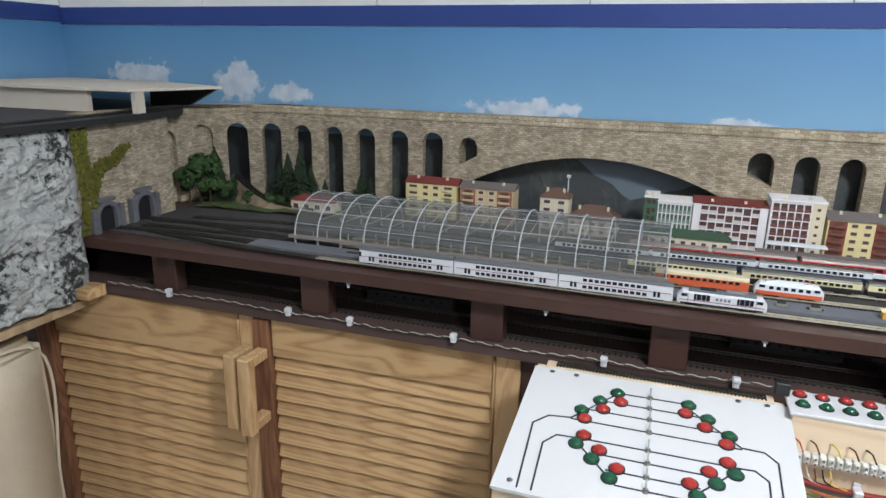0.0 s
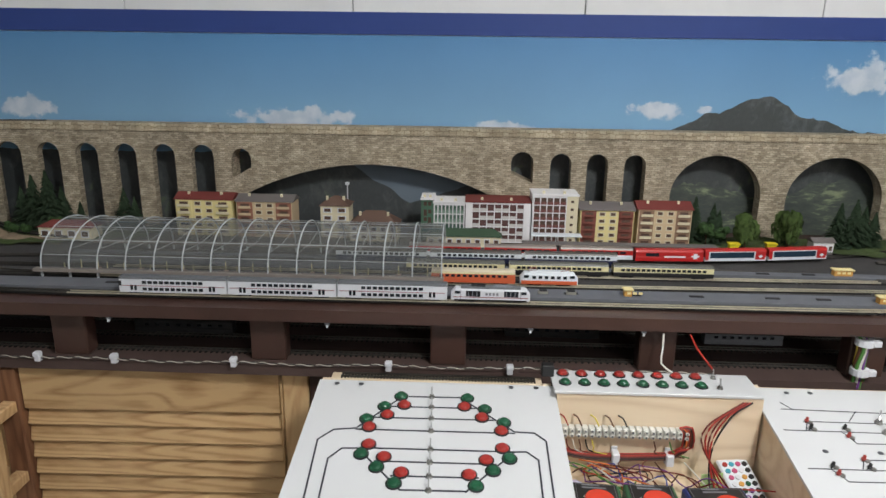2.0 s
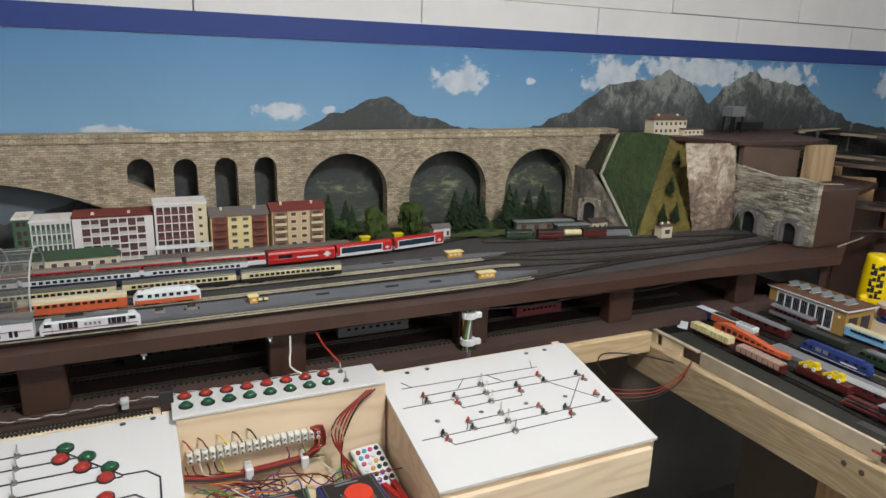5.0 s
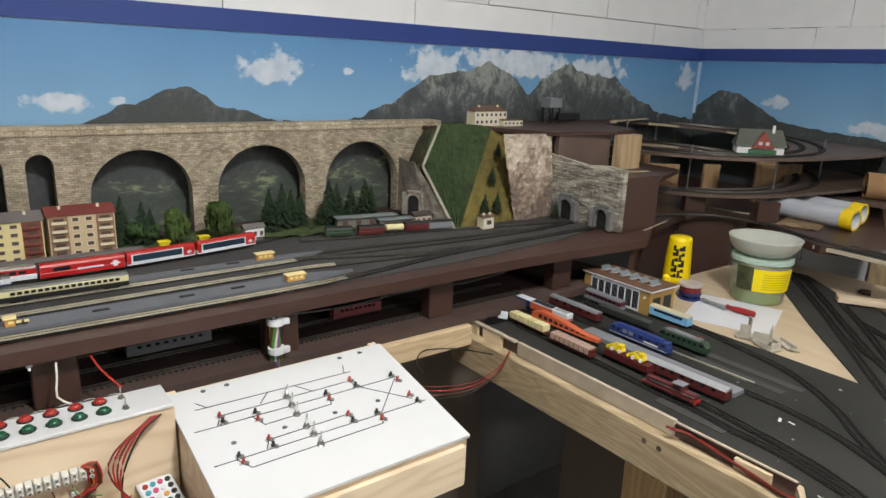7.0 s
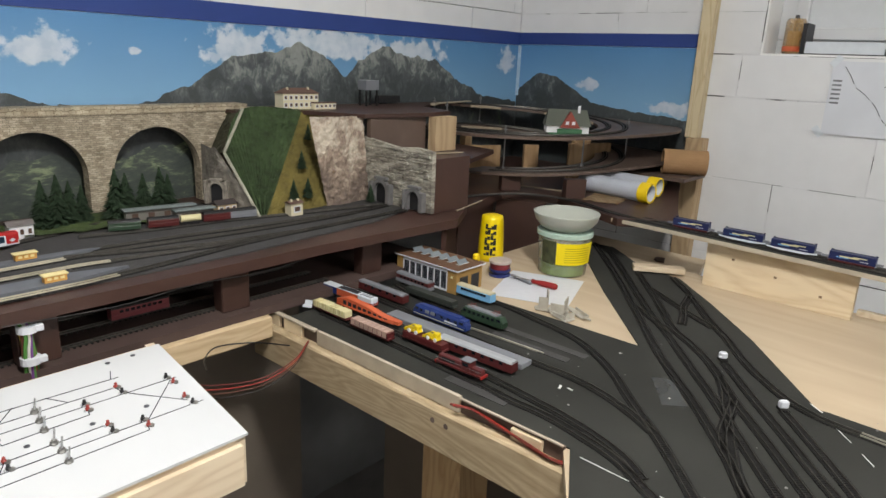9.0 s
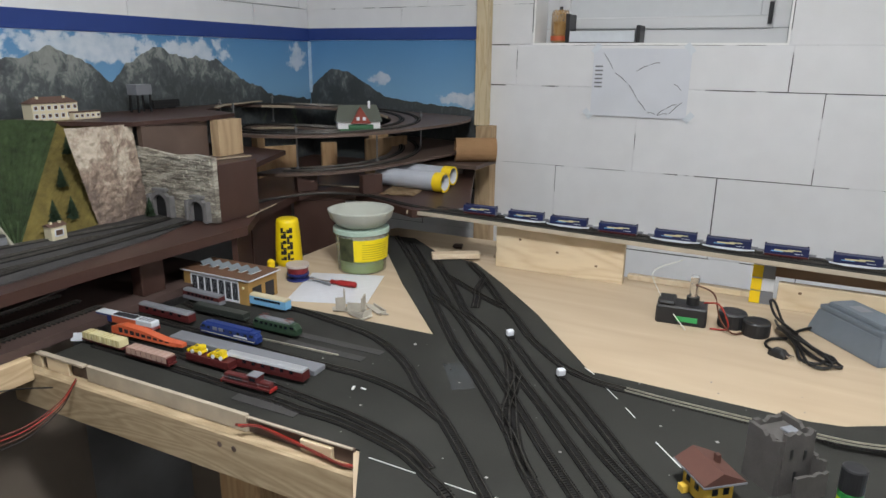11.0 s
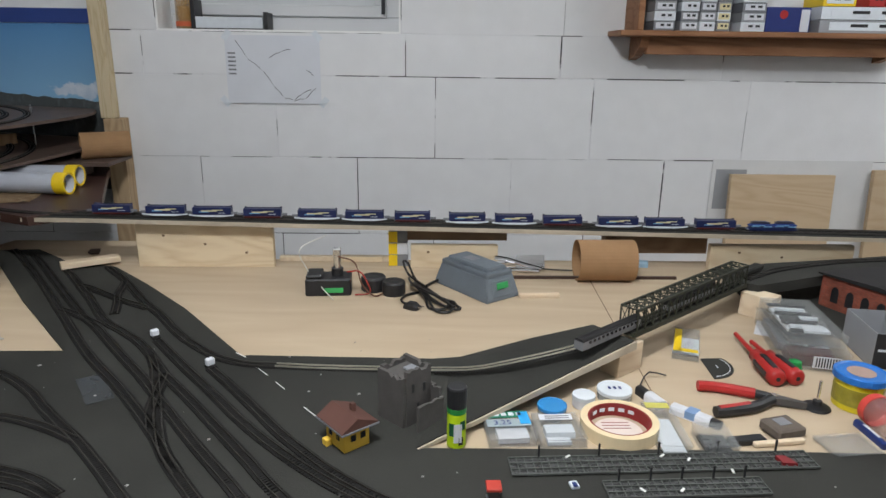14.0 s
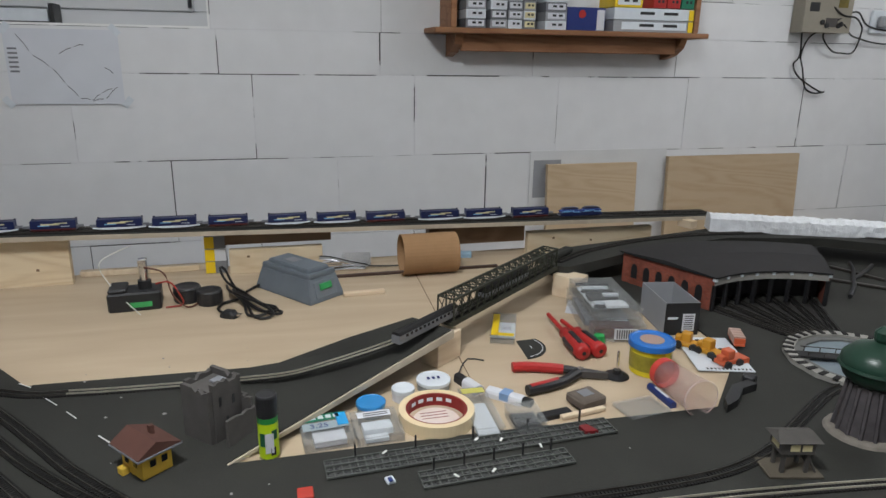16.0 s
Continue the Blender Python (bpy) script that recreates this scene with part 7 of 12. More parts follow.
portal("tunnel_portal", (-0.9945, 1.103, ZS), 90, 0.075, 0.062, "grey model tunnel mouth in the beige wall", M_PORTALW, "west portals")
portal("tunnel_portal", (-0.9945, 1.205, ZS), 90, 0.075, 0.066, "grey model tunnel mouth in the beige wall", M_PORTALW, "west portals")
M_MOSS = material("moss_flock", lin((96, 96, 34)), 0.95, vary=0.5, scale=90, bump=0.6, bump_scale=800)


def moss(name, pts, seed):
    """Moss climbing a wall, as a rough mat along a line."""
    bm = bmesh.new()
    line = spline([Vector(p) for p in pts], 0.004)
    rnd = random.Random(seed)
    for p in line:
        for k in range(7):
            q = p + Vector((rnd.uniform(0.0005, 0.004), rnd.uniform(-0.017, 0.017), rnd.uniform(-0.01, 0.01)))
            s = rnd.uniform(0.003, 0.006)
            bmesh.ops.create_icosphere(bm, subdivisions=1, radius=s, matrix=Matrix.Translation(q) @ Matrix.Diagonal((0.5, 1, 1, 1)))
    return tagged(part(name, bm, M_MOSS), "olive green moss clinging to the stone wall", "moss", kind="stuff")


moss("moss_strip", ((-0.992, 1.058, 1.28), (-0.992, 1.062, 1.2), (-0.992, 1.07, 1.15), (-0.992, 1.058, 1.085)), 3)
moss("moss_branch", ((-0.992, 1.075, 1.17), (-0.992, 1.10, 1.205), (-0.992, 1.14, 1.215), (-0.992, 1.165, 1.235)), 5)
structure("west_track_board", prism(((-1.55, 0.45), (-0.985, 0.45), (-0.972, 1.0), (-0.975, 1.20), (-1.0, 1.36), (-1.1, 1.5), (-1.55, 1.55)), 1.289, 1.301), material("black_track_board", (0.02, 0.02, 0.022), 0.6, vary=0.3, scale=25), "black painted upper track board at the west end", "board")
track(((-1.02, 0.5), (-1.02, 0.8), (-1.015, 1.1), (-1.04, 1.33), (-1.0, 1.44), (-0.9, 1.54), (-0.8, 1.56)), 1.302, "black track on the upper west board", step=0.007)
M_BEIGE = material("raw_beige_board", lin((202, 194, 180)), 0.7, vary=0.1, scale=9)
structure("west_top_plate", prism(((-1.56, 1.188), (-1.14, 1.188), (-0.995, 1.20), (-0.93, 1.42), (-1.2, 1.53), (-1.56, 1.56)), 1.346, 1.352), M_BEIGE, "thin pale board over the west loop", "board")
structure("west_side_plate", box(-1.56, -1.106, 1.20, 1.212, 1.301, 1.346), M_BEIGE, "pale upright board under the west plate", "board")
structure("west_side_plate_2", box(-1.003, -0.991, 1.215, 1.24, 1.301, 1.346), M_BEIGE, "narrow pale upright under the west plate", "board")
# tapered black sheet stands in for the shade beneath the west plate
bm = bmesh.new()
wb = [[bm.verts.new((x, y, z)) for x, z in ((-1.14, 1.301), (-1.035, 1.301), (-0.945, 1.346), (-1.14, 1.346))] for y in (1.42, 1.43)]
bm.faces.new(wb[0])
bm.faces.new(wb[1][::-1])
for i in range(4):
    bm.faces.new((wb[0][i], wb[0][(i + 1) % 4], wb[1][(i + 1) % 4], wb[1][i]))
structure("west_side_back", bm, M_BLACK, "black sheet standing in for the shade under the west plate", "board")
cushion = thing("cushion", "cream leather seat cushion leaning below the rock face", "cushion", (-1.075, 0.66, 0.0))
M_LEATHER = material("cream_leather", lin((206, 194, 172)), 0.45, vary=0.08, scale=10, bump=0.25, bump_scale=60)
bm = bmesh.new()
bmesh.ops.create_cube(bm, size=1.0, matrix=Matrix.Translation((0, 0, 0.63)) @ Matrix.Diagonal((0.15, 0.56, 0.56, 1)))
bmesh.ops.bevel(bm, geom=list(bm.edges), offset=0.022, segments=3, affect="EDGES")
bmesh.ops.subdivide_edges(bm, edges=list(bm.edges), cuts=5, use_grid_fill=True)
for v in bm.verts:
    fold = noise.noise((v.co.y * 9, v.co.z * 4, 1)) + 0.6 * noise.noise((v.co.y * 5 + v.co.z * 16, v.co.z * 11, 4))
    v.co += Vector((0.007 * fold, 0.006 * noise.noise((v.co.x * 12, v.co.z * 14, 2)), 0.004 * noise.noise((v.co.y * 10, v.co.x * 10, 6))))
part("pad", bm, M_LEATHER, cushion, smooth=True)
part("seam", tube([(0.066, -0.26, 0.885), (0.07, 0.0, 0.89), (0.066, 0.262, 0.884), (0.064, 0.268, 0.6), (0.064, 0.266, 0.38)], 0.003, 8, 0.03), M_LEATHER, cushion)
part("base", box(-0.07, 0.06, -0.27, 0.27, 0.0, 0.352, 0.01), M_DARK, cushion)
structure("rock_bracket", box(-0.99, -0.955, 1.0, 1.046, 0.962, 0.984, 0.001), M_PINE, "pine bracket under the rock face", "bracket")

# ---- control desks: buttons, toggles, diagram lines ----
M_BTN_R = material("red_button", lin((158, 46, 40)), 0.3, vary=0.06, scale=60)
M_BTN_G = material("green_button", lin((24, 80, 54)), 0.3, vary=0.06, scale=60)
M_CHROME = material("chrome", (0.75, 0.75, 0.76), 0.18, 1.0, vary=0.08, scale=60)
M_LINE = material("dark_line", lin((44, 46, 56)), 0.6)
M_SCREW = material("steel_screw", lin((120, 122, 128)), 0.35, 0.7, vary=0.2, scale=300)


def tilt(slope):
    return math.degrees(math.atan(slope))


def push_button(parent, f, slope, x, y, mat, r=0.0082):
    bm = lathe(((r * 1.02, 0), (r * 1.02, 0.0022), (r * 0.88, 0.0026), (r * 0.86, 0.0042), (r * 0.66, 0.0058), (r * 0.3, 0.0064)), n=18)
    o = part("push_button", bm, mat, parent)
    o.matrix_local = Matrix.Translation(f(x, y, 0.0002)) @ pose(0, 0, 0, tilt(slope), 0, 0)
    c = lathe(((r * 1.22, 0), (r * 1.22, 0.0014), (r * 1.03, 0.0018)), n=18)
    part("collar", c, M_BLACK, o)
    return o


M_TOGGLE = material("dull_steel", lin((140, 138, 134)), 0.3, 0.9, vary=0.1, scale=60)


def toggle(parent, f, slope, x, y, lean=(0.0, 0.5), s=1.0):
    bm = lathe(((0.0042 * s, 0), (0.0042 * s, 0.0014 * s), (0.0034 * s, 0.0018 * s), (0.003 * s, 0.004 * s)), n=8)
    o = part("toggle_switch", bm, M_TOGGLE, parent)
    o.matrix_local = Matrix.Translation(f(x, y, 0.0002)) @ pose(0, 0, 0, tilt(slope), 0, 0)
    b = bmesh.new()
    d = Vector((lean[0], lean[1], 1)).normalized()
    add_tube(b, [Vector((0, 0, 0.003 * s)), d * 0.008 * s, d * 0.0145 * s], 0.0011 * s, 6)
    part("lever", b, M_CHROME, o)
    return o


def diagram_line(parent, f, pts, w=0.0022, h=0.0006):
    bm = bmesh.new()
    for (xa, ya), (xb, yb) in zip(pts, pts[1:]):
        d = Vector((xb - xa, yb - ya)).normalized()
        u = Vector((-d.y, d.x)) * w / 2
        e = d * w * 0.35
        q = [(xa - e.x - u.x, ya - e.y - u.y), (xb + e.x - u.x, yb + e.y - u.y), (xb + e.x + u.x, yb + e.y + u.y), (xa - e.x + u.x, ya - e.y + u.y)]
        lo = [bm.verts.new(f(x, y, 0.0001)) for x, y in q]
        hi = [bm.verts.new(f(x, y, h)) for x, y in q]
        bm.faces.new(hi)
        for i in range(4):
            bm.faces.new((lo[i], lo[(i + 1) % 4], hi[(i + 1) % 4], hi[i]))
    return part("diagram_line", bm, M_LINE, parent)


CXA = 0.087
rows_up, rows_dn = (0.953, 0.93, 0.906, 0.881), (0.846, 0.823, 0.799, 0.777)
for k in range(4):
    toggle(box_a, on_a, SA, CXA - 0.001 + k * 0.001, rows_up[k], (0.0, 0.6))
    toggle(box_a, on_a, SA, CXA + 0.003 + k * 0.0005, rows_dn[k], (0.0, 0.6))
for s, gx in ((-1, (0.043, 0.022, 0.001)), (1, (0.136, 0.16, 0.185))):
    for k, x in enumerate(gx):
        push_button(box_a, on_a, SA, x, (0.952, 0.929, 0.902)[k], M_BTN_G)
        push_button(box_a, on_a, SA, x + (0.006 if s < 0 else -0.004), (0.933, 0.911, 0.885)[k], M_BTN_R)
for s, rx in ((-1, (0.011, 0.033, 0.057)), (1, (0.181, 0.16, 0.139))):
    for k, x in enumerate(rx):
        push_button(box_a, on_a, SA, x, (0.852, 0.83, 0.804)[k], M_BTN_R)
        push_button(box_a, on_a, SA, x + (-0.007 if s < 0 else 0.008), (0.834, 0.812, 0.786)[k], M_BTN_G)
xl, xr = (0.045, 0.03, 0.01, -0.01), (0.126, 0.15, 0.172, 0.198)
for k in range(4):
    diagram_line(box_a, on_a, ((xl[k], rows_up[k]), (xr[k], rows_up[k] + 0.001)))
diagram_line(box_a, on_a, ((0.045, 0.953), (-0.01, 0.883), (-0.039, 0.879), (-0.056, 0.859), (-0.05, 0.742)))
diagram_line(box_a, on_a, ((0.126, 0.954), (0.198, 0.885), (0.224, 0.884), (0.238, 0.869), (0.237, 0.742)))
xl, xr = (0.0, 0.022, 0.045, 0.058), (0.195, 0.172, 0.15, 0.135)
for k in range(4):
    diagram_line(box_a, on_a, ((xl[k], rows_dn[k]), (xr[k], rows_dn[k] + 0.001)))
diagram_line(box_a, on_a, ((0.058, 0.777), (-0.002, 0.845), (-0.022, 0.844), (-0.036, 0.825), (-0.033, 0.742)))
diagram_line(box_a, on_a, ((0.135, 0.777), (0.196, 0.847), (0.211, 0.848), (0.225, 0.834), (0.224, 0.742)))
for x, y in ((-0.053, 0.979), (-0.018, 0.979), (0.199, 0.981), (0.235, 0.982), (-0.06, 0.75)):
    o = part("screw", cyl(0, 0, 0, 0.0009, 0.0036, n=12), M_SCREW, box_a)
    o.location = on_a(x, y, 0.0002)
# rail strip behind the desk
part("ledge", box(-0.065, 0.245, 0.99, 1.012, 0.975, 0.990, 0.001), M_PLYX, box_a)
for yy in (0.9965, 1.0055):
    part("rail_strip", box(-0.05, 0.235, yy - 0.0009, yy + 0.0009, 0.9905, 0.9935), M_RAILD, box_a)
bm = bmesh.new()
for i in range(60):
    x = -0.05 + i * 0.0048
    add_box(bm, x, x + 0.0022, 0.993, 1.009, 0.990, 0.9915)
o = part("sleeper_strip", bm, M_SLEEPER, box_a)
o["kind"] = "stuff"

SB = 0.2
for pts in (((0.576, 0.962), (0.81, 0.957)), ((0.58, 0.976), (0.592, 0.961)), ((0.659, 0.941), (0.678, 0.961)), ((0.717, 0.96), (0.736, 0.938)), ((0.8, 0.958), (0.807, 0.975)), ((0.562, 0.92), (0.875, 0.918)), ((0.592, 0.921), (0.601, 0.938), (0.796, 0.937), (0.803, 0.92), (0.863, 0.863)), ((0.638, 0.921), (0.648, 0.898), (0.748, 0.9), (0.752, 0.918)), ((0.564, 0.852), (0.88, 0.852)), ((0.632, 0.854), (0.641, 0.869), (0.757, 0.871), (0.762, 0.856)), ((0.592, 0.852), (0.604, 0.832), (0.795, 0.834), (0.8, 0.85), (0.865, 0.915))):
    diagram_line(box_b, on_b, pts, 0.0013, 0.0004)
for x, y in ((0.697, 0.939), (0.696, 0.919), (0.694, 0.899), (0.695, 0.871), (0.697, 0.853), (0.697, 0.832)):
    toggle(box_b, on_b, SB, x, y, (0.25, 0.55), 1.25)
M_LED_K = M_BLACK
M_LED_R = material("red_led", lin((160, 62, 56)), 0.3)


def jack(x, y, mat):
    o = part("jack", lathe(((0.003, 0), (0.003, 0.0022), (0.002, 0.0028), (0.002, 0.0066), (0.001, 0.0076)), n=10), mat, box_b)
    o.matrix_local = Matrix.Translation(on_b(x, y, 0.0003)) @ pose(0, 0, 0, tilt(SB), 0, 0)
    part("nut", cyl(0.003, -0.0034, 0, 0.002, 0.0036, n=6), M_TOGGLE, o)
    part("foot", cyl(-0.0036, -0.0022, 0, 0.0016, 0.0024, n=6), M_CHROME, o)


for x, y, r in ((0.6, 0.938, 1), (0.6, 0.925, 0), (0.645, 0.926, 0), (0.643, 0.911, 1), (0.751, 0.924, 0), (0.75, 0.911, 1), (0.798, 0.938, 1), (0.8, 0.923, 0), (0.863, 0.924, 0), (0.866, 0.909, 1), (0.863, 0.872, 1), (0.866, 0.855, 0), (0.641, 0.87, 1), (0.641, 0.856, 0), (0.596, 0.857, 0), (0.597, 0.844, 1), (0.758, 0.87, 1), (0.758, 0.856, 0), (0.797, 0.857, 0), (0.798, 0.843, 1)):
    jack(x, y, M_LED_R if r else M_LED_K)
for x, y in ((0.598, 0.997), (0.632, 0.998), (0.812, 0.995), (0.849, 0.996), (0.599, 0.882), (0.669, 0.882), (0.744, 0.881), (0.813, 0.879)):
    o = part("screw", cyl(0, 0, 0, 0.0009, 0.0036, n=12), M_SCREW, box_b)
    o.location = on_b(x, y, 0.0002)
part("inner_box", box(0.56, 0.884, 0.757, 0.765, 0.862, 0.925, 0.001), M_PLYX, box_b)

# ---- open tray between the desks ----
tray = thing("control_tray", "open pale wooden tray with button strip and wiring between the desks", "control panel")
part("rear_board", box(0.262, 0.549, 0.958, 0.97, 0.855, 0.9935, 0.0006), M_PLYX, tray)
part("floor_board", box(0.262, 0.549, 0.70, 0.957, 0.855, 0.863), M_PLYX, tray)
part("front_board", box(0.262, 0.549, 0.69, 0.70, 0.855, 0.90), M_PLYX, tray)
part("button_strip", box(0.258, 0.548, 0.956, 1.022, 0.994, 0.9985, 0.0006), M_WHITE, tray, "white strip with two rows of buttons")
flat = lambda x, y, dz=0.0: (x, y, 0.9985 + dz)
for i in range(8):
    x = 0.276 + i * 0.0276
    push_button(tray, flat, 0.0, x, 1.009, M_BTN_R, 0.0076)
    push_button(tray, flat, 0.0, x, 0.981, M_BTN_G, 0.0076)
toggle(tray, flat, 0.0, 0.495, 1.008, (0.0, 0.2))
toggle(tray, flat, 0.0, 0.494, 0.976, (0.0, 0.2))
bk = part("cable_gland", box(0.244, 0.262, 0.998, 1.012, 0.9985, 1.016, 0.001), M_BLACK, tray)
# terminal strip
term = thing("terminal_strip", "translucent white screw terminal strip on the tray's rear board", "terminal strip", (0.270, 0.950, 0.941))
M_NYLON = material("translucent_nylon", lin((206, 206, 200)), 0.4, vary=0.06, scale=60)
proto = None
for i in range(19):
    if proto is None:
        bm = box(0.0005, 0.0085, -0.006, 0.006, -0.0068, 0.0068, 0.0008)
        for z in (-0.0036, 0.0036):
            v = bmesh.ops.create_cone(bm, cap_ends=True, segments=8, radius1=0.0026, radius2=0.0026, depth=0.003, matrix=Matrix.Translation((0.0045, -0.0072, z)) @ Matrix.Rotation(radians(90), 4, "X"))
        proto = part("terminal", bm, M_NYLON, term)
        proto.location = (0, 0, 0)
        wells = []
        for z in (-0.0036, 0.0036):
            bm = bmesh.new()
            bmesh.ops.create_cone(bm, cap_ends=True, segments=8, radius1=0.0015, radius2=0.0015, depth=0.0006, matrix=Matrix.Translation((0.0045, -0.0089, z)) @ Matrix.Rotation(radians(90), 4, "X"))
            wells.append(part("terminal_screw", bm, M_SCREW, term))
    else:
        again(proto, term, (0.0094 * i, 0, 0))
        for w in wells:
            again(w, term, (0.0094 * i, 0, 0))
M_WIRE = {k: material("wire_" + k, lin(c), 0.45, vary=0.1, scale=60) for k, c in dict(darkred=(104, 36, 30), red=(160, 46, 36), brown=(92, 52, 36), black=(24, 22, 22), yellow=(206, 186, 70), green=(76, 128, 60), white=(206, 204, 196), violet=(110, 62, 128), blue=(50, 66, 140), orange=(206, 112, 52)).items()}


def wire(name, pts, col, r=0.0014, label="", group="wires"):
    o = part(name, tube(pts, r, 6, 0.008), M_WIRE[col])
    return tagged(o, label or "thin %s insulated wire" % col, "wire", group)


rnd = random.Random(11)
for i, x in enumerate((0.268, 0.287, 0.311, 0.331, 0.35)):
    col = ("red", "brown", "yellow", "brown", "black")[i]
    wire("tray_wire", ((x, 0.957, 0.962), (x + 0.004, 0.945, 0.964), (x + 0.01, 0.944, 0.952)), col, 0.0011, "short thin wire from the rear board to the terminals")
for i in range(8):
    x = 0.268 + i * (0.009 if i < 6 else 0.022)
    c = ("brown", "darkred", "white", "brown", "black", "yellow", "brown", "green")[i % 8]
    wire("tray_wire", ((x, 0.947, 0.929), (x + 0.003, 0.944, 0.918), (x + 0.008 + rnd.uniform(-0.004, 0.008), 0.948, 0.909), (x + 0.03 + rnd.uniform(0.0, 0.02), 0.950, 0.902)), c, 0.001, "thin wire bending from the terminal strip into the harness")
for i in range(12):
    c = ("red", "brown", "black", "red", "orange", "brown", "red", "darkred", "brown", "black", "darkred", "red")[i]
    dz, dy = 0.0024 * (i % 4), 0.0026 * (i // 4)
    wire("harness_wire", ((0.266, 0.950 - dy, 0.908 + dz), (0.30, 0.952 - dy, 0.899 + dz), (0.35, 0.952 - dy, 0.897 + dz), (0.42, 0.952 - dy, 0.901 + dz), (0.437, 0.950 - dy, 0.910 + dz), (0.440 + 0.0012 * i, 0.947 - dy, 0.925), (0.439 + 0.001 * i, 0.944, 0.945 + 0.0008 * i), (0.433, 0.946, 0.952)), c, 0.0013, "bundled %s wire of the tray harness" % c)
for i in range(22):
    c = ("red", "blue", "violet", "black", "brown", "green", "white", "brown", "orange", "darkred", "violet")[i % 11]
    x = (0.265 + rnd.uniform(0, 0.08)) if i % 3 else (0.30 + rnd.uniform(0, 0.17))
    wire("loose_wire", [(x + rnd.uniform(-0.02, 0.02) + 0.02 * k, 0.945 - 0.013 * k + rnd.uniform(-0.006, 0.006), 0.872 + rnd.uniform(0.0, 0.03)) for k in range(5)], c, 0.001, "loose %s wire lying in the tray" % c)
for i in range(5):
    wire("supply_wire", ((0.53 - 0.003 * i, 0.95, 0.992), (0.50 - 0.008 * i, 0.94, 0.975 - 0.004 * i), (0.475 - 0.003 * i, 0.93, 0.93), (0.47 + 0.006 * i, 0.91, 0.885), (0.475 + 0.008 * i, 0.87, 0.87), (0.50 + 0.005 * i, 0.80, 0.868)), ("black", "red", "darkred", "red", "darkred")[i], 0.0013, "long %s supply wire looping down into the tray" % ("black", "red", "dark red", "red", "dark red")[i])
for x in (0.348, 0.424):
    cl = thing("cable_clip", "small white plastic cable clip holding the harness", "clip", (x, 0.9575, 0.892), group="tray clips")
    part("foot", box(-0.0045, 0.0045, -0.002, 0.0, 0.002, 0.022, 0.0006), W_WHITE, cl)
    part("head", box(-0.0055, 0.0055, -0.017, -0.002, 0.0, 0.018, 0.0015), W_WHITE, cl)


def controller(x, y, body, label, rz=0.0, w=0.062, d=0.085):
    c = thing("speed_controller", label, "controller", (x, y, 0.863), rz, "speed controllers")
    part("case", box(-w / 2, w / 2, -d / 2, d / 2, 0, 0.032, 0.003), body, c)
    part("face", box(-w / 2 + 0.005, w / 2 - 0.005, -d / 2 + 0.008, d / 2 - 0.005, 0.032, 0.0335), M_BLACK, c)
    for sx in (-1, 1):
        part("frame_line", box(sx * (w / 2 - 0.0075) - 0.0004, sx * (w / 2 - 0.0075) + 0.0004, -d / 2 + 0.010, d / 2 - 0.007, 0.0335, 0.0338), M_SCREW, c)
    part("frame_line", box(-w / 2 + 0.0082, w / 2 - 0.0082, d / 2 - 0.0078, d / 2 - 0.007, 0.0335, 0.0338), M_SCREW, c)
    for i in range(4):
        a = radians(210 - 80 * i)
        part("scale_mark", box(0.0265 * math.cos(a) - 0.0008, 0.0265 * math.cos(a) + 0.0008, -0.0128 + 0.0265 * math.sin(a), -0.0112 + 0.0265 * math.sin(a), 0.0335, 0.0339), W_PALE, c)
    part("knob", lathe(((0.0195, 0), (0.0195, 0.010), (0.018, 0.014), (0.012, 0.0145)), n=24), tinted("knob_red", (206, 58, 38), 0.45), c).location = (0, -0.012, 0.0335)
    part("dial", cyl(0, -0.012, 0.0335, 0.0342, 0.024, n=28), M_SCREW, c)
    for i in range(2):
        part("label_bar", box(-0.018, 0.014 - i * 0.008, d / 2 - 0.016 + i * 0.006, d / 2 - 0.013 + i * 0.006, 0.0336, 0.034), W_GREY, c)
    return c


M_CGREEN, M_CBLUE = tinted("controller_green", (56, 102, 70), 0.45), tinted("controller_blue", (44, 56, 110), 0.45)
controller(0.307, 0.853, M_CGREEN, "green model railway speed controller with red knob", -3, 0.066)
controller(0.381, 0.855, M_CGREEN, "green model railway speed controller with red knob", -2, 0.067)
controller(0.469, 0.850, M_CBLUE, "dark blue model railway speed controller with red knob", 3, 0.082, 0.09)
rc = thing("remote_control", "flat white remote control with coloured buttons in the tray", "remote control")
rc.matrix_world = pose(0.520, 0.926, 0.880, 20, 0, 8)
part("case", box(-0.026, 0.026, -0.043, 0.043, 0, 0.006, 0.002), W_WHITE, rc)
part("face", box(-0.023, 0.023, -0.038, 0.038, 0.006, 0.0065), W_PALE, rc)
rc.scale = (0.88, 0.86, 1.0)
rcols = [M_WIRE["red"], M_BTN_G, M_CBLUE, W_WHITE, M_WIRE["orange"], tinted("rc_cyan", (60, 150, 170)), M_WIRE["violet"], M_BLACK, M_YEL, tinted("rc_teal", (60, 140, 120)), tinted("rc_pink", (190, 80, 120)), M_BLACK]
for i in range(6):
    for j in range(4):
        part("key", cyl(-0.0165 + j * 0.011, 0.031 - i * 0.0125, 0.0065, 0.0085, 0.0042, n=10), rcols[(i * 4 + j * 5 + i) % 12] if j < 3 else M_BLACK, rc)
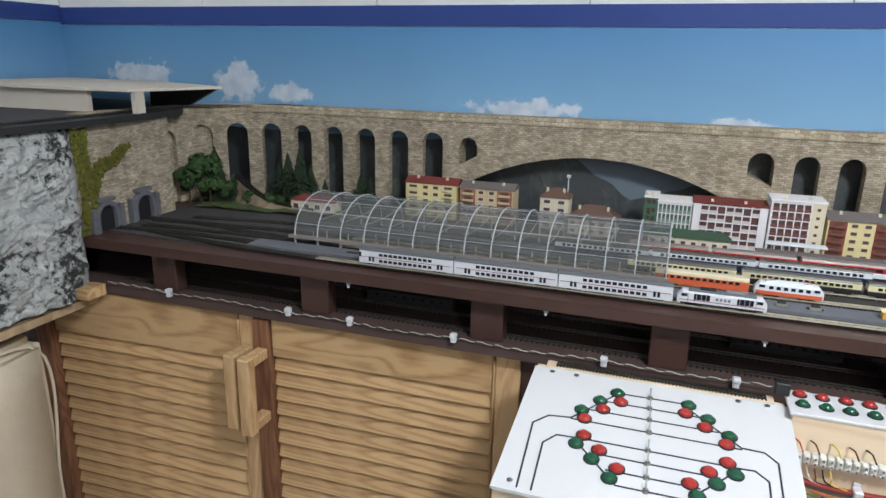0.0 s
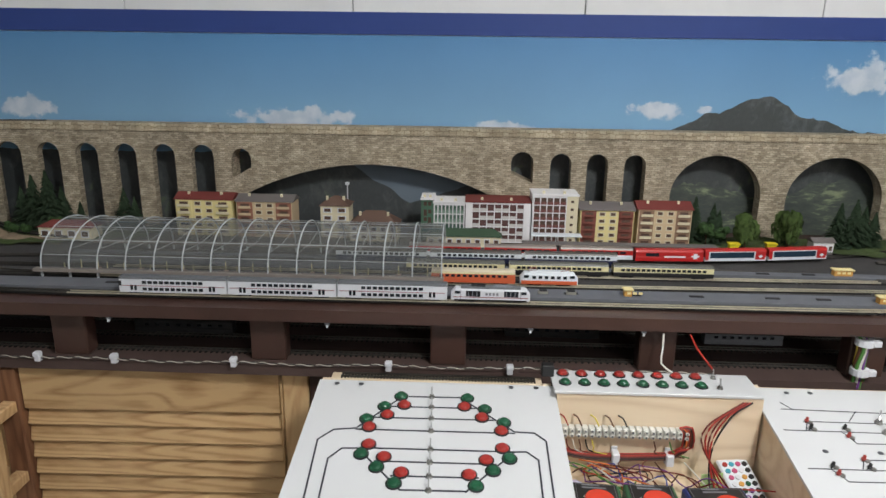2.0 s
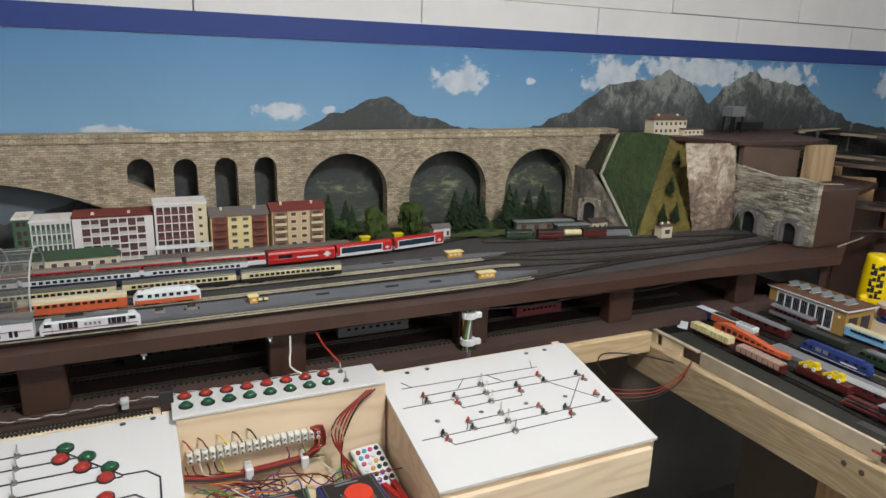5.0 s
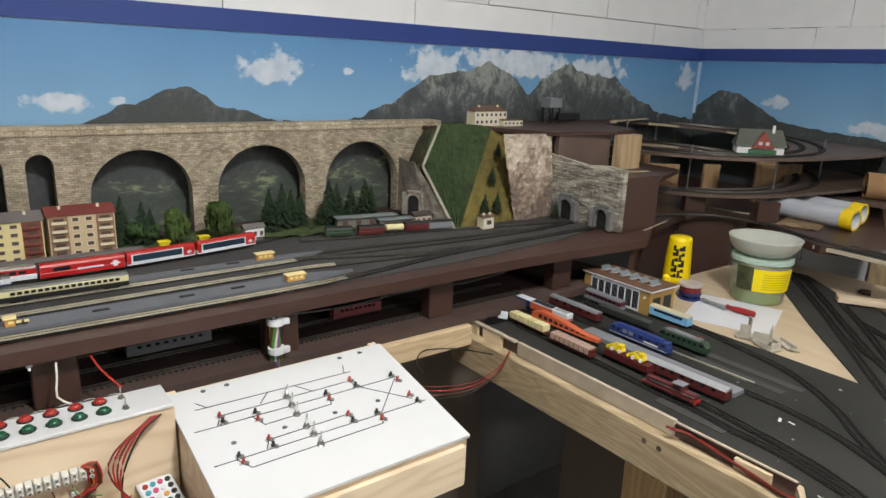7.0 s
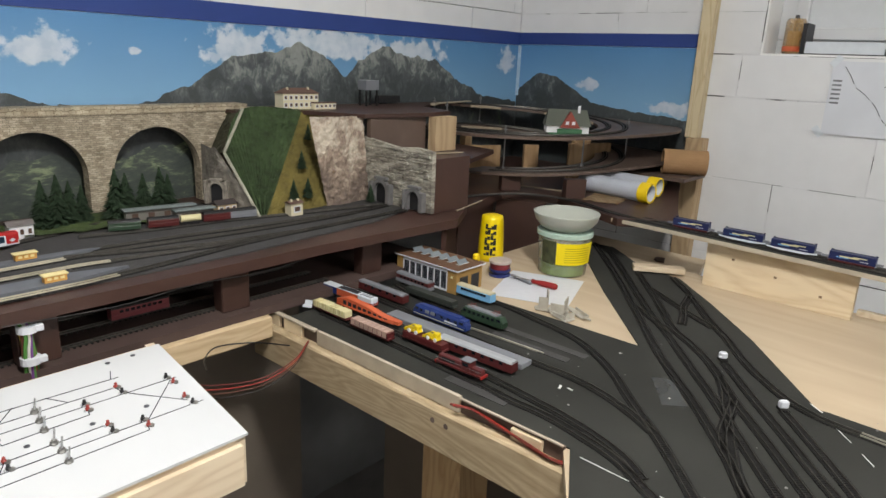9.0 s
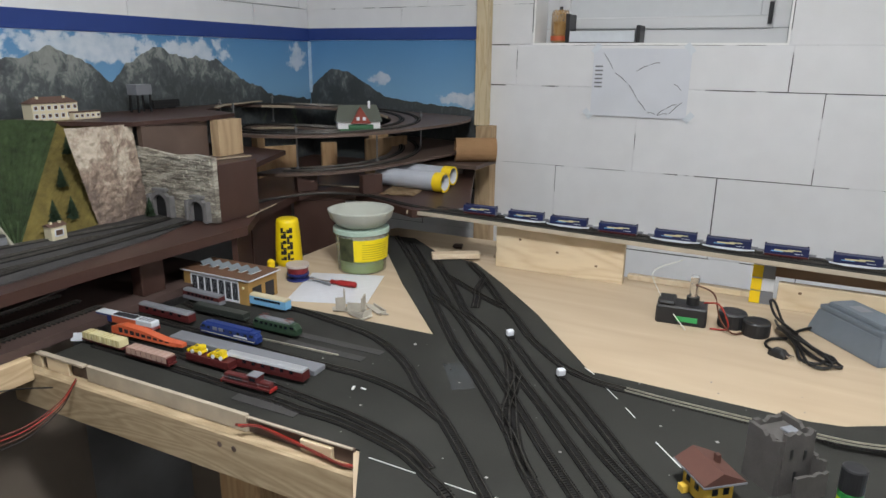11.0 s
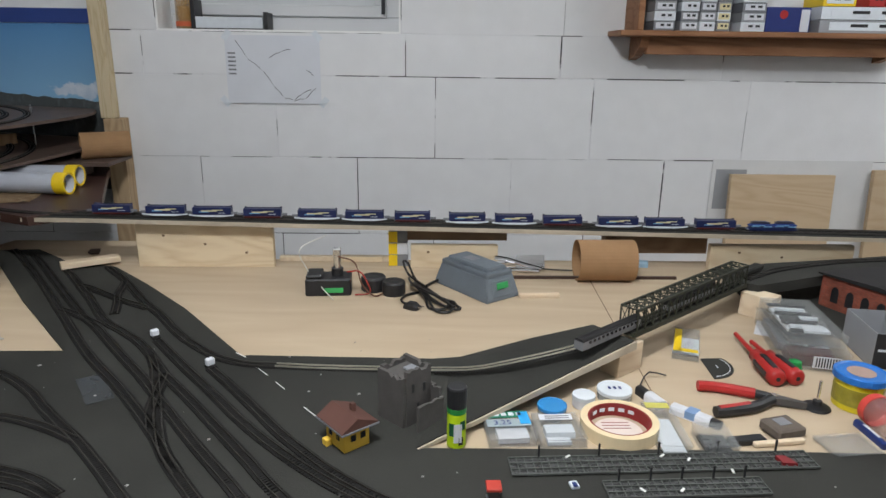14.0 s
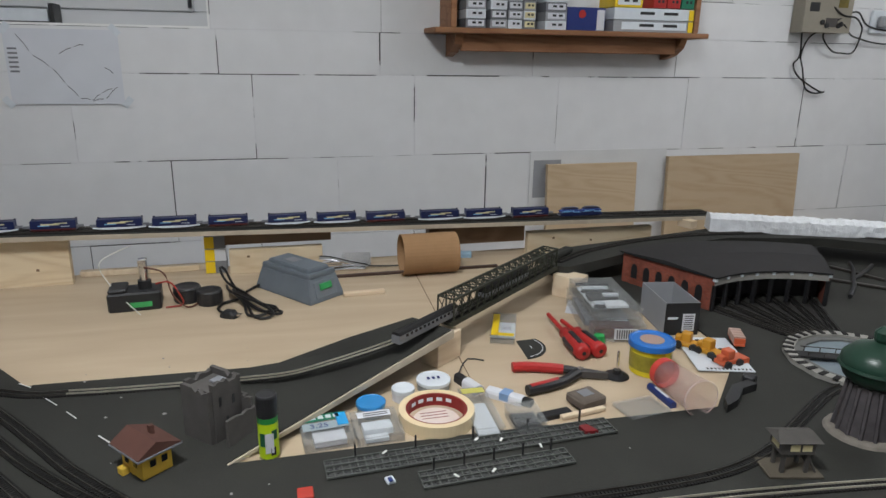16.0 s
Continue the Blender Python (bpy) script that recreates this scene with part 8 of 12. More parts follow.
for x, y, a, l in ((0.5385, 0.885, 2, 0.042), (0.531, 0.86, 14, 0.034)):
    rs_ = thing("red_strip", "flat glossy red plastic strip standing along the tray side", "strip", (x, y, 0.863), a, "red strips")
    part("strip", box(-0.005, 0.005, -l, l, 0, 0.012, 0.001), tinted("strip_red", (168, 34, 32), 0.35), rs_)
    part("edge", box(-0.005, -0.0035, -l + 0.001, l - 0.001, 0.012, 0.0145, 0.0004), tinted("strip_red", (168, 34, 32), 0.35), rs_)
nt_ = thing("sticky_note", "pale green paper note standing in the tray", "note", (0.478, 0.925, 0.863), 10)
part("sheet", box(-0.016, 0.016, -0.0004, 0.0004, 0, 0.032), material("pale_green_paper", lin((176, 206, 140)), 0.8), nt_)
for x, y in ((0.30, 0.908), (0.287, 0.892), (0.41, 0.9), (0.44, 0.893)):
    pl = thing("wire_connector", "small yellow wire connector in the tray", "connector", (x, y, 0.863), rnd.uniform(0, 90), "wire connectors")
    part("shell", box(-0.008, 0.008, -0.003, 0.003, 0.0, 0.006, 0.001), M_YEL, pl)
lm = thing("lamp_socket", "small pale round lamp socket among the wires", "socket", (0.288, 0.912, 0.863))
part("body", lathe(((0.006, 0), (0.010, 0.008), (0.011, 0.016), (0.006, 0.02)), n=14), material("socket_lilac", lin((196, 190, 216)), 0.4), lm)

# ---- cable run along the hidden yard ----
M_WIRE_PALE = material("old_pale_wire", lin((186, 182, 172)), 0.5, vary=0.2, scale=60)
for k in range(2):
    pts = []
    for i in range(300):
        x = -0.95 + i * 0.0049
        pts.append((x, 1.046 + 0.0012 * math.cos(i * 1.05 + k * math.pi), 0.987 + 0.0012 * math.sin(i * 1.05 + k * math.pi) - 0.003 * math.sin(x * 14) ** 2 + 0.002 * math.sin(x * 5)))
    o = part("twisted_cable", tube(pts, 0.0008, 5, 0.01), M_WIRE_PALE if k == 0 else M_WIRE["black"])
    tagged(o, "twisted %s cable along the board edge" % ("pale" if k == 0 else "black"), "cable", "twisted cables")
for x in (-0.80, -0.539, -0.417, -0.228, 0.014, 0.201):
    cl = thing("cable_clip", "small white plastic cable clip on the board edge", "clip", (x, 1.047, 0.978), group="edge clips")
    part("foot", box(-0.0045, 0.0045, -0.006, 0.004, 0, 0.008, 0.001), W_WHITE, cl)
    part("head", box(-0.0055, 0.0055, -0.008, 0.003, 0.008, 0.016, 0.0015), W_WHITE, cl)
for x in (-0.42, -0.08, 0.40, 0.23):
    cl = thing("cable_clip", "small white plastic clip under the station board", "clip", (x, 1.052, 1.047), group="deck clips")
    part("foot", box(-0.004, 0.004, -0.005, 0.003, 0.003, 0.008, 0.001), W_GREY, cl)
    part("head", box(-0.0015, 0.0015, -0.006, -0.001, -0.001, 0.003, 0.0005), W_WHITE, cl)
bundle = thing("cable_bundle", "upright bundle of coloured cables with white ties", "cable bundle", (0.732, 1.055, 0.978))
for i in range(10):
    a = i * 0.63
    rr = 0.008 if i < 6 else 0.004
    part("cable", tube([(rr * math.cos(a), rr * math.sin(a), -0.01), (rr * math.cos(a + 0.5), rr * math.sin(a + 0.5), 0.03), (rr * math.cos(a + 1), rr * math.sin(a + 1), 0.06), (rr * math.cos(a) * 1.4, rr * math.sin(a) * 1.4 + 0.01, 0.078)], 0.0026, 6), M_WIRE[("green", "white", "violet", "yellow", "brown", "green", "white", "violet", "green", "red")[i]], bundle)
for z in (0.012, 0.06):
    part("tie", cyl(0, 0, z, z + 0.010, 0.0135, n=14), W_WHITE, bundle)
    part("tie_head", box(0.008, 0.019, -0.012, -0.004, z + 0.001, z + 0.011, 0.001), W_WHITE, bundle)
wire("drop_wire", ((0.43, 1.05, 1.05), (0.428, 1.04, 1.03), (0.425, 1.03, 1.01), (0.44, 1.02, 1.0)), "white", 0.0015, "pale wire dropping from the station board to the strip")
wire("drop_wire", ((0.47, 1.05, 1.05), (0.48, 1.04, 1.03), (0.50, 1.025, 1.005)), "red", 0.0015, "red wire dropping from the station board to the strip")
wire("edge_wire", ((0.70, 1.042, 1.058), (0.85, 1.040, 1.050), (0.98, 1.040, 1.056), (1.1, 1.039, 1.05), (1.2, 1.039, 1.056)), "black", 0.0009, "thin black wire along the station board edge")
# dark trains parked in the hidden yard
for x, y, L, m, lab in ((-0.65, 1.2, 0.16, M_BOGIE, "black model coach parked in the hidden yard"), (-0.35, 1.16, 0.17, M_BOGIE, "black model coach parked in the hidden yard"), (0.28, 1.18, 0.16, M_BOGIE, "black model coach parked in the hidden yard"), (0.60, 1.17, 0.13, W_GREY, "grey model wagon parked in the hidden yard"), (0.93, 1.15, 0.10, W_STRIPE, "red model wagon parked in the hidden yard"), (0.0, 1.22, 0.16, W_MAROON, "maroon model coach parked in the hidden yard"), (0.45, 1.25, 0.16, M_BOGIE, "black model coach parked in the hidden yard")):
    coach((x, y, 0.984), 0, L, lab, m, m, M_BOGIE, 8, group="hidden yard coaches")
for y in (1.10, 1.16, 1.22):
    track(((-0.95, y), (0.3, y), (1.3, y)), 0.978, "black track in the hidden yard", step=0.009)
# ---- timber frame round the gap ----
structure("gap_board", box(0.90, 1.1205, 1.034, 1.05, 0.922, 0.963, 0.002), M_PINE_X, "rough pine board across the gap", "beam")
structure("gap_wall", box(0.90, 1.3, 1.20, 1.22, 0.0, 0.93), material("grey_under_panel", lin((112, 102, 92)), 0.8, vary=0.15, scale=8), "grey board closing the space under the layout", "board")
for k, c in enumerate(("darkred", "red", "darkred")):
    d = 0.005 * k
    wire("edge_wire", ((1.12, 0.60 - d, 0.958), (1.142 - d * 0.5, 0.575, 0.950 + d * 0.3), (1.145 - d, 0.53, 0.944 + d * 0.5), (1.134 - d * 0.4, 0.47, 0.940 + d * 0.6), (1.134 - d * 0.8, 0.43, 0.939 + d * 0.5), (1.15 - d, 0.41 - d, 0.938)), c, 0.0018, "red cable running through the slot under the yard board", "slot cables")
for k in range(4):
    q = 0.004 * k
    wire("gap_wire", ((1.122, 0.93, 0.948 - q * 0.3), (1.08, 0.915, 0.93 - q), (1.02, 0.92, 0.915 - q * 1.6), (0.95, 0.96, 0.912 - q * 2.0), (0.90, 1.0, 0.925 - q * 2.2)), ("darkred", "red", "brown", "black")[k], 0.0009, "thin %s wire sagging across the gap" % ("dark red", "red", "brown", "black")[k], "gap wires")
wire("gap_wire", ((0.93, 0.93, 0.955), (0.96, 0.99, 0.945), (1.0, 1.02, 0.944), (1.06, 1.0, 0.94), (1.09, 0.94, 0.945)), "black", 0.0012, "thin black wire looping across the gap", "gap wires")

# ---- tracks on the black board ----
ZK = ZB + 0.0002
BRIGHT = material("bright_rail", lin((206, 200, 184)), 0.4, 0.8, vary=0.35, scale=30)
track(((2.09, 0.915), (2.058, 0.885), (1.882, 0.742), (1.703, 0.605), (1.508, 0.458), (1.386, 0.352), (1.277, 0.266), (1.21, 0.221), (1.13, 0.158), (1.02, 0.07)), ZK, "long black track running down the board")
track(((2.04, 0.835), (1.947, 0.761), (1.785, 0.636), (1.673, 0.546), (1.616, 0.495), (1.508, 0.407), (1.425, 0.338), (1.329, 0.265), (1.25, 0.204), (1.179, 0.146), (1.128, 0.105), (1.02, 0.01)), ZK, "long black track running down the board")
track(((1.96, 0.727), (1.929, 0.703), (1.771, 0.584), (1.65, 0.497), (1.6, 0.443), (1.555, 0.397), (1.502, 0.355), (1.44, 0.312), (1.359, 0.245), (1.283, 0.184), (1.213, 0.128), (1.152, 0.08), (1.02, -0.04)), ZK, "black track branching at the switches")
track(((1.703, 0.605), (1.68, 0.565), (1.65, 0.525), (1.622, 0.488)), ZK, "short black crossover track between two lines")
track(((1.502, 0.355), (1.46, 0.333), (1.415, 0.315), (1.346, 0.286), (1.286, 0.262), (1.234, 0.236), (1.19, 0.204)), ZK, "black crossover track through the slip")
track(((1.44, 0.312), (1.39, 0.302), (1.33, 0.29), (1.285, 0.272)), ZK, "short black crossover track through the slip")
track(((1.562, 0.368), (1.464, 0.29), (1.381, 0.222), (1.316, 0.17), (1.268, 0.128), (1.219, 0.08), (1.181, 0.038), (1.151, 0.0), (1.1, -0.07), (1.04, -0.18)), ZK, "black siding with a white buffer stop")
track(((1.457, 0.246), (1.403, 0.202), (1.336, 0.15), (1.278, 0.106), (1.234, 0.067), (1.197, 0.032), (1.168, -0.001), (1.143, -0.034), (1.08, -0.13)), ZK, "black siding with a white buffer stop")
track(((1.96, 0.63), (1.92, 0.597), (1.87, 0.555), (1.746, 0.465), (1.675, 0.406), (1.592, 0.345), (1.545, 0.302), (1.497, 0.248), (1.473, 0.194), (1.468, 0.15)), ZK, "outer black curve along the board edge")
track(((1.468, 0.15), (1.462, 0.09), (1.457, 0.0), (1.446, -0.085, ZK + 0.004), (1.424, -0.15, ZK + 0.016), (1.412, -0.20, ZK + 0.031), (1.418, -0.30, 1.008), (1.468, -0.385, 1.014)), ZK, "outer curve with bright metal rails climbing to the bridge", BRIGHT)
track(((1.858, 0.549), (1.82, 0.54), (1.778, 0.53), (1.73, 0.51), (1.678, 0.492)), ZK, "short black crossover track")
track(((1.84, 0.635), (1.818, 0.6), (1.785, 0.556), (1.742, 0.496), (1.707, 0.44)), ZK, "short black crossover track")
# yard tracks along the wagons, curving together
track(((1.21, 1.0), (1.207, 0.8), (1.20, 0.6), (1.195, 0.549), (1.194, 0.483), (1.181, 0.414), (1.165, 0.36), (1.137, 0.314), (1.11, 0.272), (1.0, 0.14)), ZK, "black yard track under parked wagons")
track(((1.25, 1.0), (1.243, 0.75), (1.228, 0.589), (1.22, 0.523), (1.213, 0.471), (1.198, 0.41), (1.179, 0.361), (1.151, 0.319)), ZK, "black yard track under parked wagons")
track(((1.34, 1.05), (1.335, 0.85), (1.326, 0.70), (1.326, 0.596), (1.325, 0.529), (1.312, 0.462), (1.287, 0.402), (1.262, 0.358)), ZK, "black yard track under parked locomotives")
track(((1.50, 0.92), (1.505, 0.799), (1.488, 0.70), (1.466, 0.605), (1.427, 0.534), (1.382, 0.478), (1.343, 0.441), (1.303, 0.4), (1.26, 0.354), (1.204, 0.301), (1.158, 0.26), (1.114, 0.22), (1.02, 0.135)), ZK, "black yard track from the engine shed")
track(((1.43, 1.02), (1.405, 0.9), (1.4, 0.72)), ZK, "short black yard track beside the engine shed")
for x0, y0, x1, y1 in ((1.41, 0.80, 1.41, 0.545), (1.375, 0.72, 1.375, 0.56), (1.183, 0.66, 1.183, 0.545)):
    p = thing("track_bed_strip", "dull dark strip of track bed on the board", "track bed", group="bed strips")
    part("strip", box(min(x0, x1) - 0.009, max(x0, x1) + 0.009, y1, y0, ZB, ZB + 0.0012), M_BALLAST, p)
for x, y in ((1.574, 0.377), (1.464, 0.25)):
    bs = thing("buffer_stop", "small white buffer block at the end of a siding", "buffer stop", (x, y, ZK + 0.004), 40, "buffer stops")
    part("block", box(-0.0045, 0.0045, -0.007, 0.007, 0, 0.012, 0.002), W_WHITE, bs)
    part("foot", box(-0.009, 0.009, -0.006, 0.006, -0.004, 0.0), M_SLEEPER, bs)
M_SCRAP = material("white_scrap", (0.75, 0.75, 0.73), 0.7)
for i, (x, y, l, w, a) in enumerate(((1.285, 0.52, 0.012, 0.004, 20), (1.29, 0.505, 0.01, 0.003, 80), (1.32, 0.066, 0.058, 0.0016, 40), (1.508, 0.215, 0.026, 0.0016, 50), (1.45, 0.167, 0.036, 0.0012, 40), (1.404, 0.13, 0.028, 0.0012, 38), (1.137, 0.3, 0.2, 0.001, 88), (1.136, 0.19, 0.1, 0.001, 86), (1.18, 0.36, 0.006, 0.002, 0), (1.21, 0.30, 0.005, 0.002, 40))):
    sc = thing("paper_scrap", "tiny white scrap or chalk mark on the black board", "scrap", (x, y, ZB + 0.0002), a, "scraps")
    part("scrap", box(-l / 2, l / 2, -w / 2, w / 2, 0, 0.0006), M_SCRAP, sc)
tp = thing("clear_tape", "piece of clear tape on the black board", "tape", (1.395, 0.395, ZB + 0.0002), 35)
part("film", box(-0.045, 0.045, -0.018, 0.018, 0, 0.0004), material("tape_film", lin((54, 56, 57)), 0.25, vary=0.2, scale=40), tp)


# ---- rolling stock in the yard ----
def wagon_open(at, rz, L, label, body, load, group="yard wagons"):
    c = thing("goods_wagon", label, "wagon", at, rz, group)
    bogies(L, 0.017, c)
    part("underframe", box(-L / 2, L / 2, -0.0085, 0.0085, 0.0045, 0.0075, 0.0004), body, c)
    part("body", box(-L / 2 + 0.002, L / 2 - 0.002, -0.009, 0.009, 0.0075, 0.017, 0.0005), body, c)
    if load is not None:
        n = max(4, int(L / 0.012))
        proto = None
        for i in range(n):
            loc = (-L / 2 + 0.004 + (L - 0.008) * (i + 0.5) / n, 0, 0.012)
            if proto is None:
                proto = part("panel", box(-(L - 0.008) / n * 0.45, (L - 0.008) / n * 0.45, -0.0095, 0.0095, -0.004, 0.0075, 0.0005), load, c)
                proto.location = loc
            else:
                again(proto, c, loc)
    return c


ZW = ZK + 0.004
c = thing("goods_wagon", "dark model wagon loaded with four cream crates in the yard", "wagon", (1.212, 0.975, ZW), 90, "yard wagons")
bogies(0.10, 0.017, c)
part("underframe", box(-0.05, 0.05, -0.0085, 0.0085, 0.0045, 0.0075, 0.0004), W_MAROON, c)
for k in range(4):
    cr = part("crate", box(-0.0108, 0.0108, -0.0092, 0.0092, 0.0078, 0.0205 - 0.0008 * (k % 2), 0.0006), W_CREAM, c)
    cr.location = (-0.0355 + 0.0237 * k, 0, 0)
    for x in (-0.004, 0.004):
        part("slat", box(x - 0.0008, x + 0.0008, -0.0097, 0.0097, 0.0078, 0.0204), tinted("crate_slat", (186, 172, 120)), cr)
wagon_open((1.205, 0.858, ZW), 90, 0.10, "maroon and pink model wagon with ribbed load in the yard", W_MAROON, W_PINK)
M_CARYELLOW = material("car_yellow", lin((226, 196, 30)), 0.35)
c = wagon_open((1.238, 0.76, ZW), 90, 0.095, "dark red model flat wagon carrying two yellow loaders", W_MAROON, None)
for y in (-0.02, 0.024):
    car = part("yellow_loader", rounded_body(0.024, 0.012, 0.0195, 0.0245, 0.001, 0.002), M_CARYELLOW, c)
    car.location = (y, 0, 0)
    part("cab", box(-0.011, -0.002, -0.0055, 0.0055, 0.0245, 0.0315, 0.0008), M_CARYELLOW, car)
    for sy in (-0.005, 0.005):
        part("arm", tube([Vector((-0.002, sy, 0.027)), Vector((0.008, sy, 0.0285)), Vector((0.016, sy, 0.0225)), Vector((0.0195, sy, 0.0195))], 0.0013, 6), M_CARYELLOW, car)
    part("bucket", box(0.016, 0.021, -0.007, 0.007, 0.018, 0.0225, 0.0006), M_CARYELLOW, car)
    for sx in (-0.008, 0.008):
        for sy in (-0.0068, 0.0068):
            wl = part("wheel", cyl(0, 0, -0.0011, 0.0011, 0.0034, n=12), W_WHITE, car)
            wl.matrix_local = pose(sx, sy, 0.0206, 90)
c = thing("diesel_locomotive", "small maroon model diesel locomotive with narrow hoods in the yard", "locomotive", (1.208, 0.655, ZW), 92, "yard wagons")
bogies(0.09, 0.017, c)
part("frame", box(-0.045, 0.045, -0.0085, 0.0085, 0.005, 0.0085, 0.0006), W_MAROON, c)
part("hood", rounded_body(0.05, 0.011, 0.0085, 0.0185, 0.0015, 0.002), W_MAROON, c).location = (0.018, 0, 0)
part("hood", rounded_body(0.022, 0.011, 0.0085, 0.0165, 0.0015, 0.002), W_MAROON, c).location = (-0.033, 0, 0)
part("cab", box(-0.023, -0.006, -0.0085, 0.0085, 0.0085, 0.0245, 0.001), W_MAROON, c)
part("cab_roof", box(-0.0245, -0.0045, -0.0092, 0.0092, 0.0245, 0.0258, 0.0006), W_GREY, c)
for sy in (-1, 1):
    part("cab_window", box(-0.020, -0.009, sy * 0.0086 - 0.0002, sy * 0.0086 + 0.0002, 0.0165, 0.022), M_GLASSD, c)
    part("handrail", tube([Vector((-0.044, sy * 0.0082, 0.0145)), Vector((0.044, sy * 0.0082, 0.0145))], 0.0004, 4), W_GREY, c)
    part("grille", box(0.008, 0.034, sy * 0.0056 - 0.0002, sy * 0.0056 + 0.0002, 0.0105, 0.0165), M_BOGIE, c)
for sx in (-0.0455, 0.0455):
    part("buffer_beam", box(sx - 0.001, sx + 0.001, -0.0085, 0.0085, 0.004, 0.0085), tinted("beam_red", (150, 40, 36)), c)
c = coach((1.26, 0.665, ZW), 92, 0.15, "maroon model coach with silver roof in the yard", W_MAROON, W_MAROON, M_SILVER, 7, group="yard wagons", H=0.022)
c = thing("low_loader", "orange model crane wagon with long sloping boom in the yard", "wagon", (1.257, 0.93, ZW), 92, "yard wagons")
bogies(0.15, 0.017, c)
part("deck", box(-0.075, 0.075, -0.008, 0.008, 0.005, 0.009, 0.0005), W_ORANGE, c)
bm = bmesh.new()
prof = ((-0.075, 0.009), (0.075, 0.009), (0.075, 0.017), (0.05, 0.024), (0.0, 0.021), (-0.05, 0.013), (-0.075, 0.012))
A = [bm.verts.new((x, -0.007, z)) for x, z in prof]
B = [bm.verts.new((x, 0.007, z)) for x, z in prof]
bm.faces.new(A)
bm.faces.new(B[::-1])
for i in range(len(prof)):
    j = (i + 1) % len(prof)
    bm.faces.new((A[i], A[j], B[j], B[i]))
part("boom", bm, W_ORANGE, c)
for k in range(9):
    x = -0.056 + 0.0135 * k
    part("truss_opening", box(x - 0.0045, x + 0.0045, -0.0073, 0.0073, 0.0095, 0.0118 + 0.0008 * k), M_SLOT, c)
part("boom_head", prism(((-0.088, -0.0055), (-0.07, -0.007), (-0.07, 0.007), (-0.088, 0.0055)), 0.006, 0.0125, 0.0006), W_ORANGE, c)
c = thing("container_wagon", "model container wagon with blue, orange and white boxes in the yard", "wagon", (1.285, 1.01, ZW), 92, "yard wagons")
bogies(0.14, 0.017, c)
part("deck", box(-0.07, 0.07, -0.008, 0.008, 0.005, 0.008), M_BOGIE, c)
for x, w, m, top in ((0.05, 0.0195, W_LTBLUE, W_PALE), (0.0, 0.0295, W_ORANGE, M_SLOT), (-0.0505, 0.0195, W_PALE, W_PALE)):
    bx = part("container", box(x - w, x + w, -0.009, 0.009, 0.0082, 0.022, 0.0006), m, c)
    part("rim", box(x - w, x + w, -0.0094, 0.0094, 0.022, 0.0232, 0.0003), W_PALE, bx)
    part("open_top", box(x - w + 0.0025, x + w - 0.0025, -0.0072, 0.0072, 0.0232, 0.0238), top, bx)
for k in range(4):
    part("roof_panel", box(-0.064 + 0.008 * k, -0.059 + 0.008 * k, -0.006, 0.006, 0.0238, 0.0243), W_GREY, c)
part("stripe", box(-0.07, -0.031, -0.0098, 0.0098, 0.0082, 0.0142), tinted("stripe_red", (176, 60, 52)), c)
coach((1.352, 0.985, ZW), 90, 0.13, "maroon model luggage van with dark roof in the yard", W_MAROON, W_MAROON, W_GREY, 5, group="yard wagons", H=0.022)
c = electric_loco(1.0, 0.13, 0.0, "royal blue model diesel locomotive with white windows in the yard", W_LTBLUE, W_LTBLUE, W_LTBLUE, panto=False, dark=False)
c.matrix_world = pose(1.335, 0.81, ZW, 0, 0, 90)
part("lettering_bar", box(-0.045, -0.015, -0.0094, 0.0094, 0.0095, 0.0125), W_WHITE, c)
for x in (0.014, 0.028):
    part("roof_panel", box(x - 0.0052, x + 0.0052, -0.0097, 0.0097, 0.0128, 0.0192, 0.0004), W_GREY, c)
part("stripe", box(-0.062, 0.062, -0.0096, 0.0096, 0.0062, 0.0072), W_CREAM, c)
part("nose_step", box(-0.062, -0.046, -0.0085, 0.0085, 0.0185, 0.0226, 0.0008), W_LTBLUE, c)
for x, y, L, m, lab in ((1.395, 0.757, 0.10, W_DKGREEN, "dark green model electric locomotive in the yard"),):
    c = electric_loco(1.0, L, 0.0, lab, m, m, W_GREY, panto=True, dark=False)
    c.matrix_world = pose(x, y, ZW, 0, 0, 90)
wagon_open((1.405, 0.90, ZW), 90, 0.13, "low dark grey-green model flat wagon in the yard", tinted("flat_wagon_grey", (52, 56, 52)), None)
c = coach((1.486, 0.85, ZW), 90, 0.09, "pale blue model railcar beside the engine shed", W_SKY, W_SKY, tinted("railcar_cream_roof", (196, 186, 158)), 9, group="yard wagons", H=0.024)
c = coach((1.445, 0.985, ZW), 88, 0.10, "grey and red model railcar beside the engine shed", W_GREY, W_MAROON, W_GREY, 7, group="yard wagons", H=0.024)
pl = thing("grey_ramp", "long flat grey plastic loading ramp in the yard", "ramp", (1.30, 0.755, ZB), 1)
part("plate", box(-0.014, 0.016, -0.16, 0.15, 0.0, 0.009, 0.001), W_GREY, pl)
es = thing("small_plate", "thin white plate standing tilted beside the yard track", "plate", (1.207, 1.045, ZB), 30)
part("plate", box(-0.001, 0.001, -0.010, 0.010, 0, 0.015, 0.0003), W_PALE, es).rotation_euler = (0, 0.2, 0)
lr = thing("loose_rail", "long pale loose model rail lying on the board", "rail", (1.365, 0.69, ZB), 2, "loose rails")
part("rail", box(-0.0016, 0.0016, -0.085, 0.085, 0, 0.003, 0.0004), BRIGHT, lr)
# engine shed with glazed long side
shd = thing("engine_shed", "tan model engine shed with white glazed side and brown roof", "shed", (1.522, 0.975, ZB), 0)
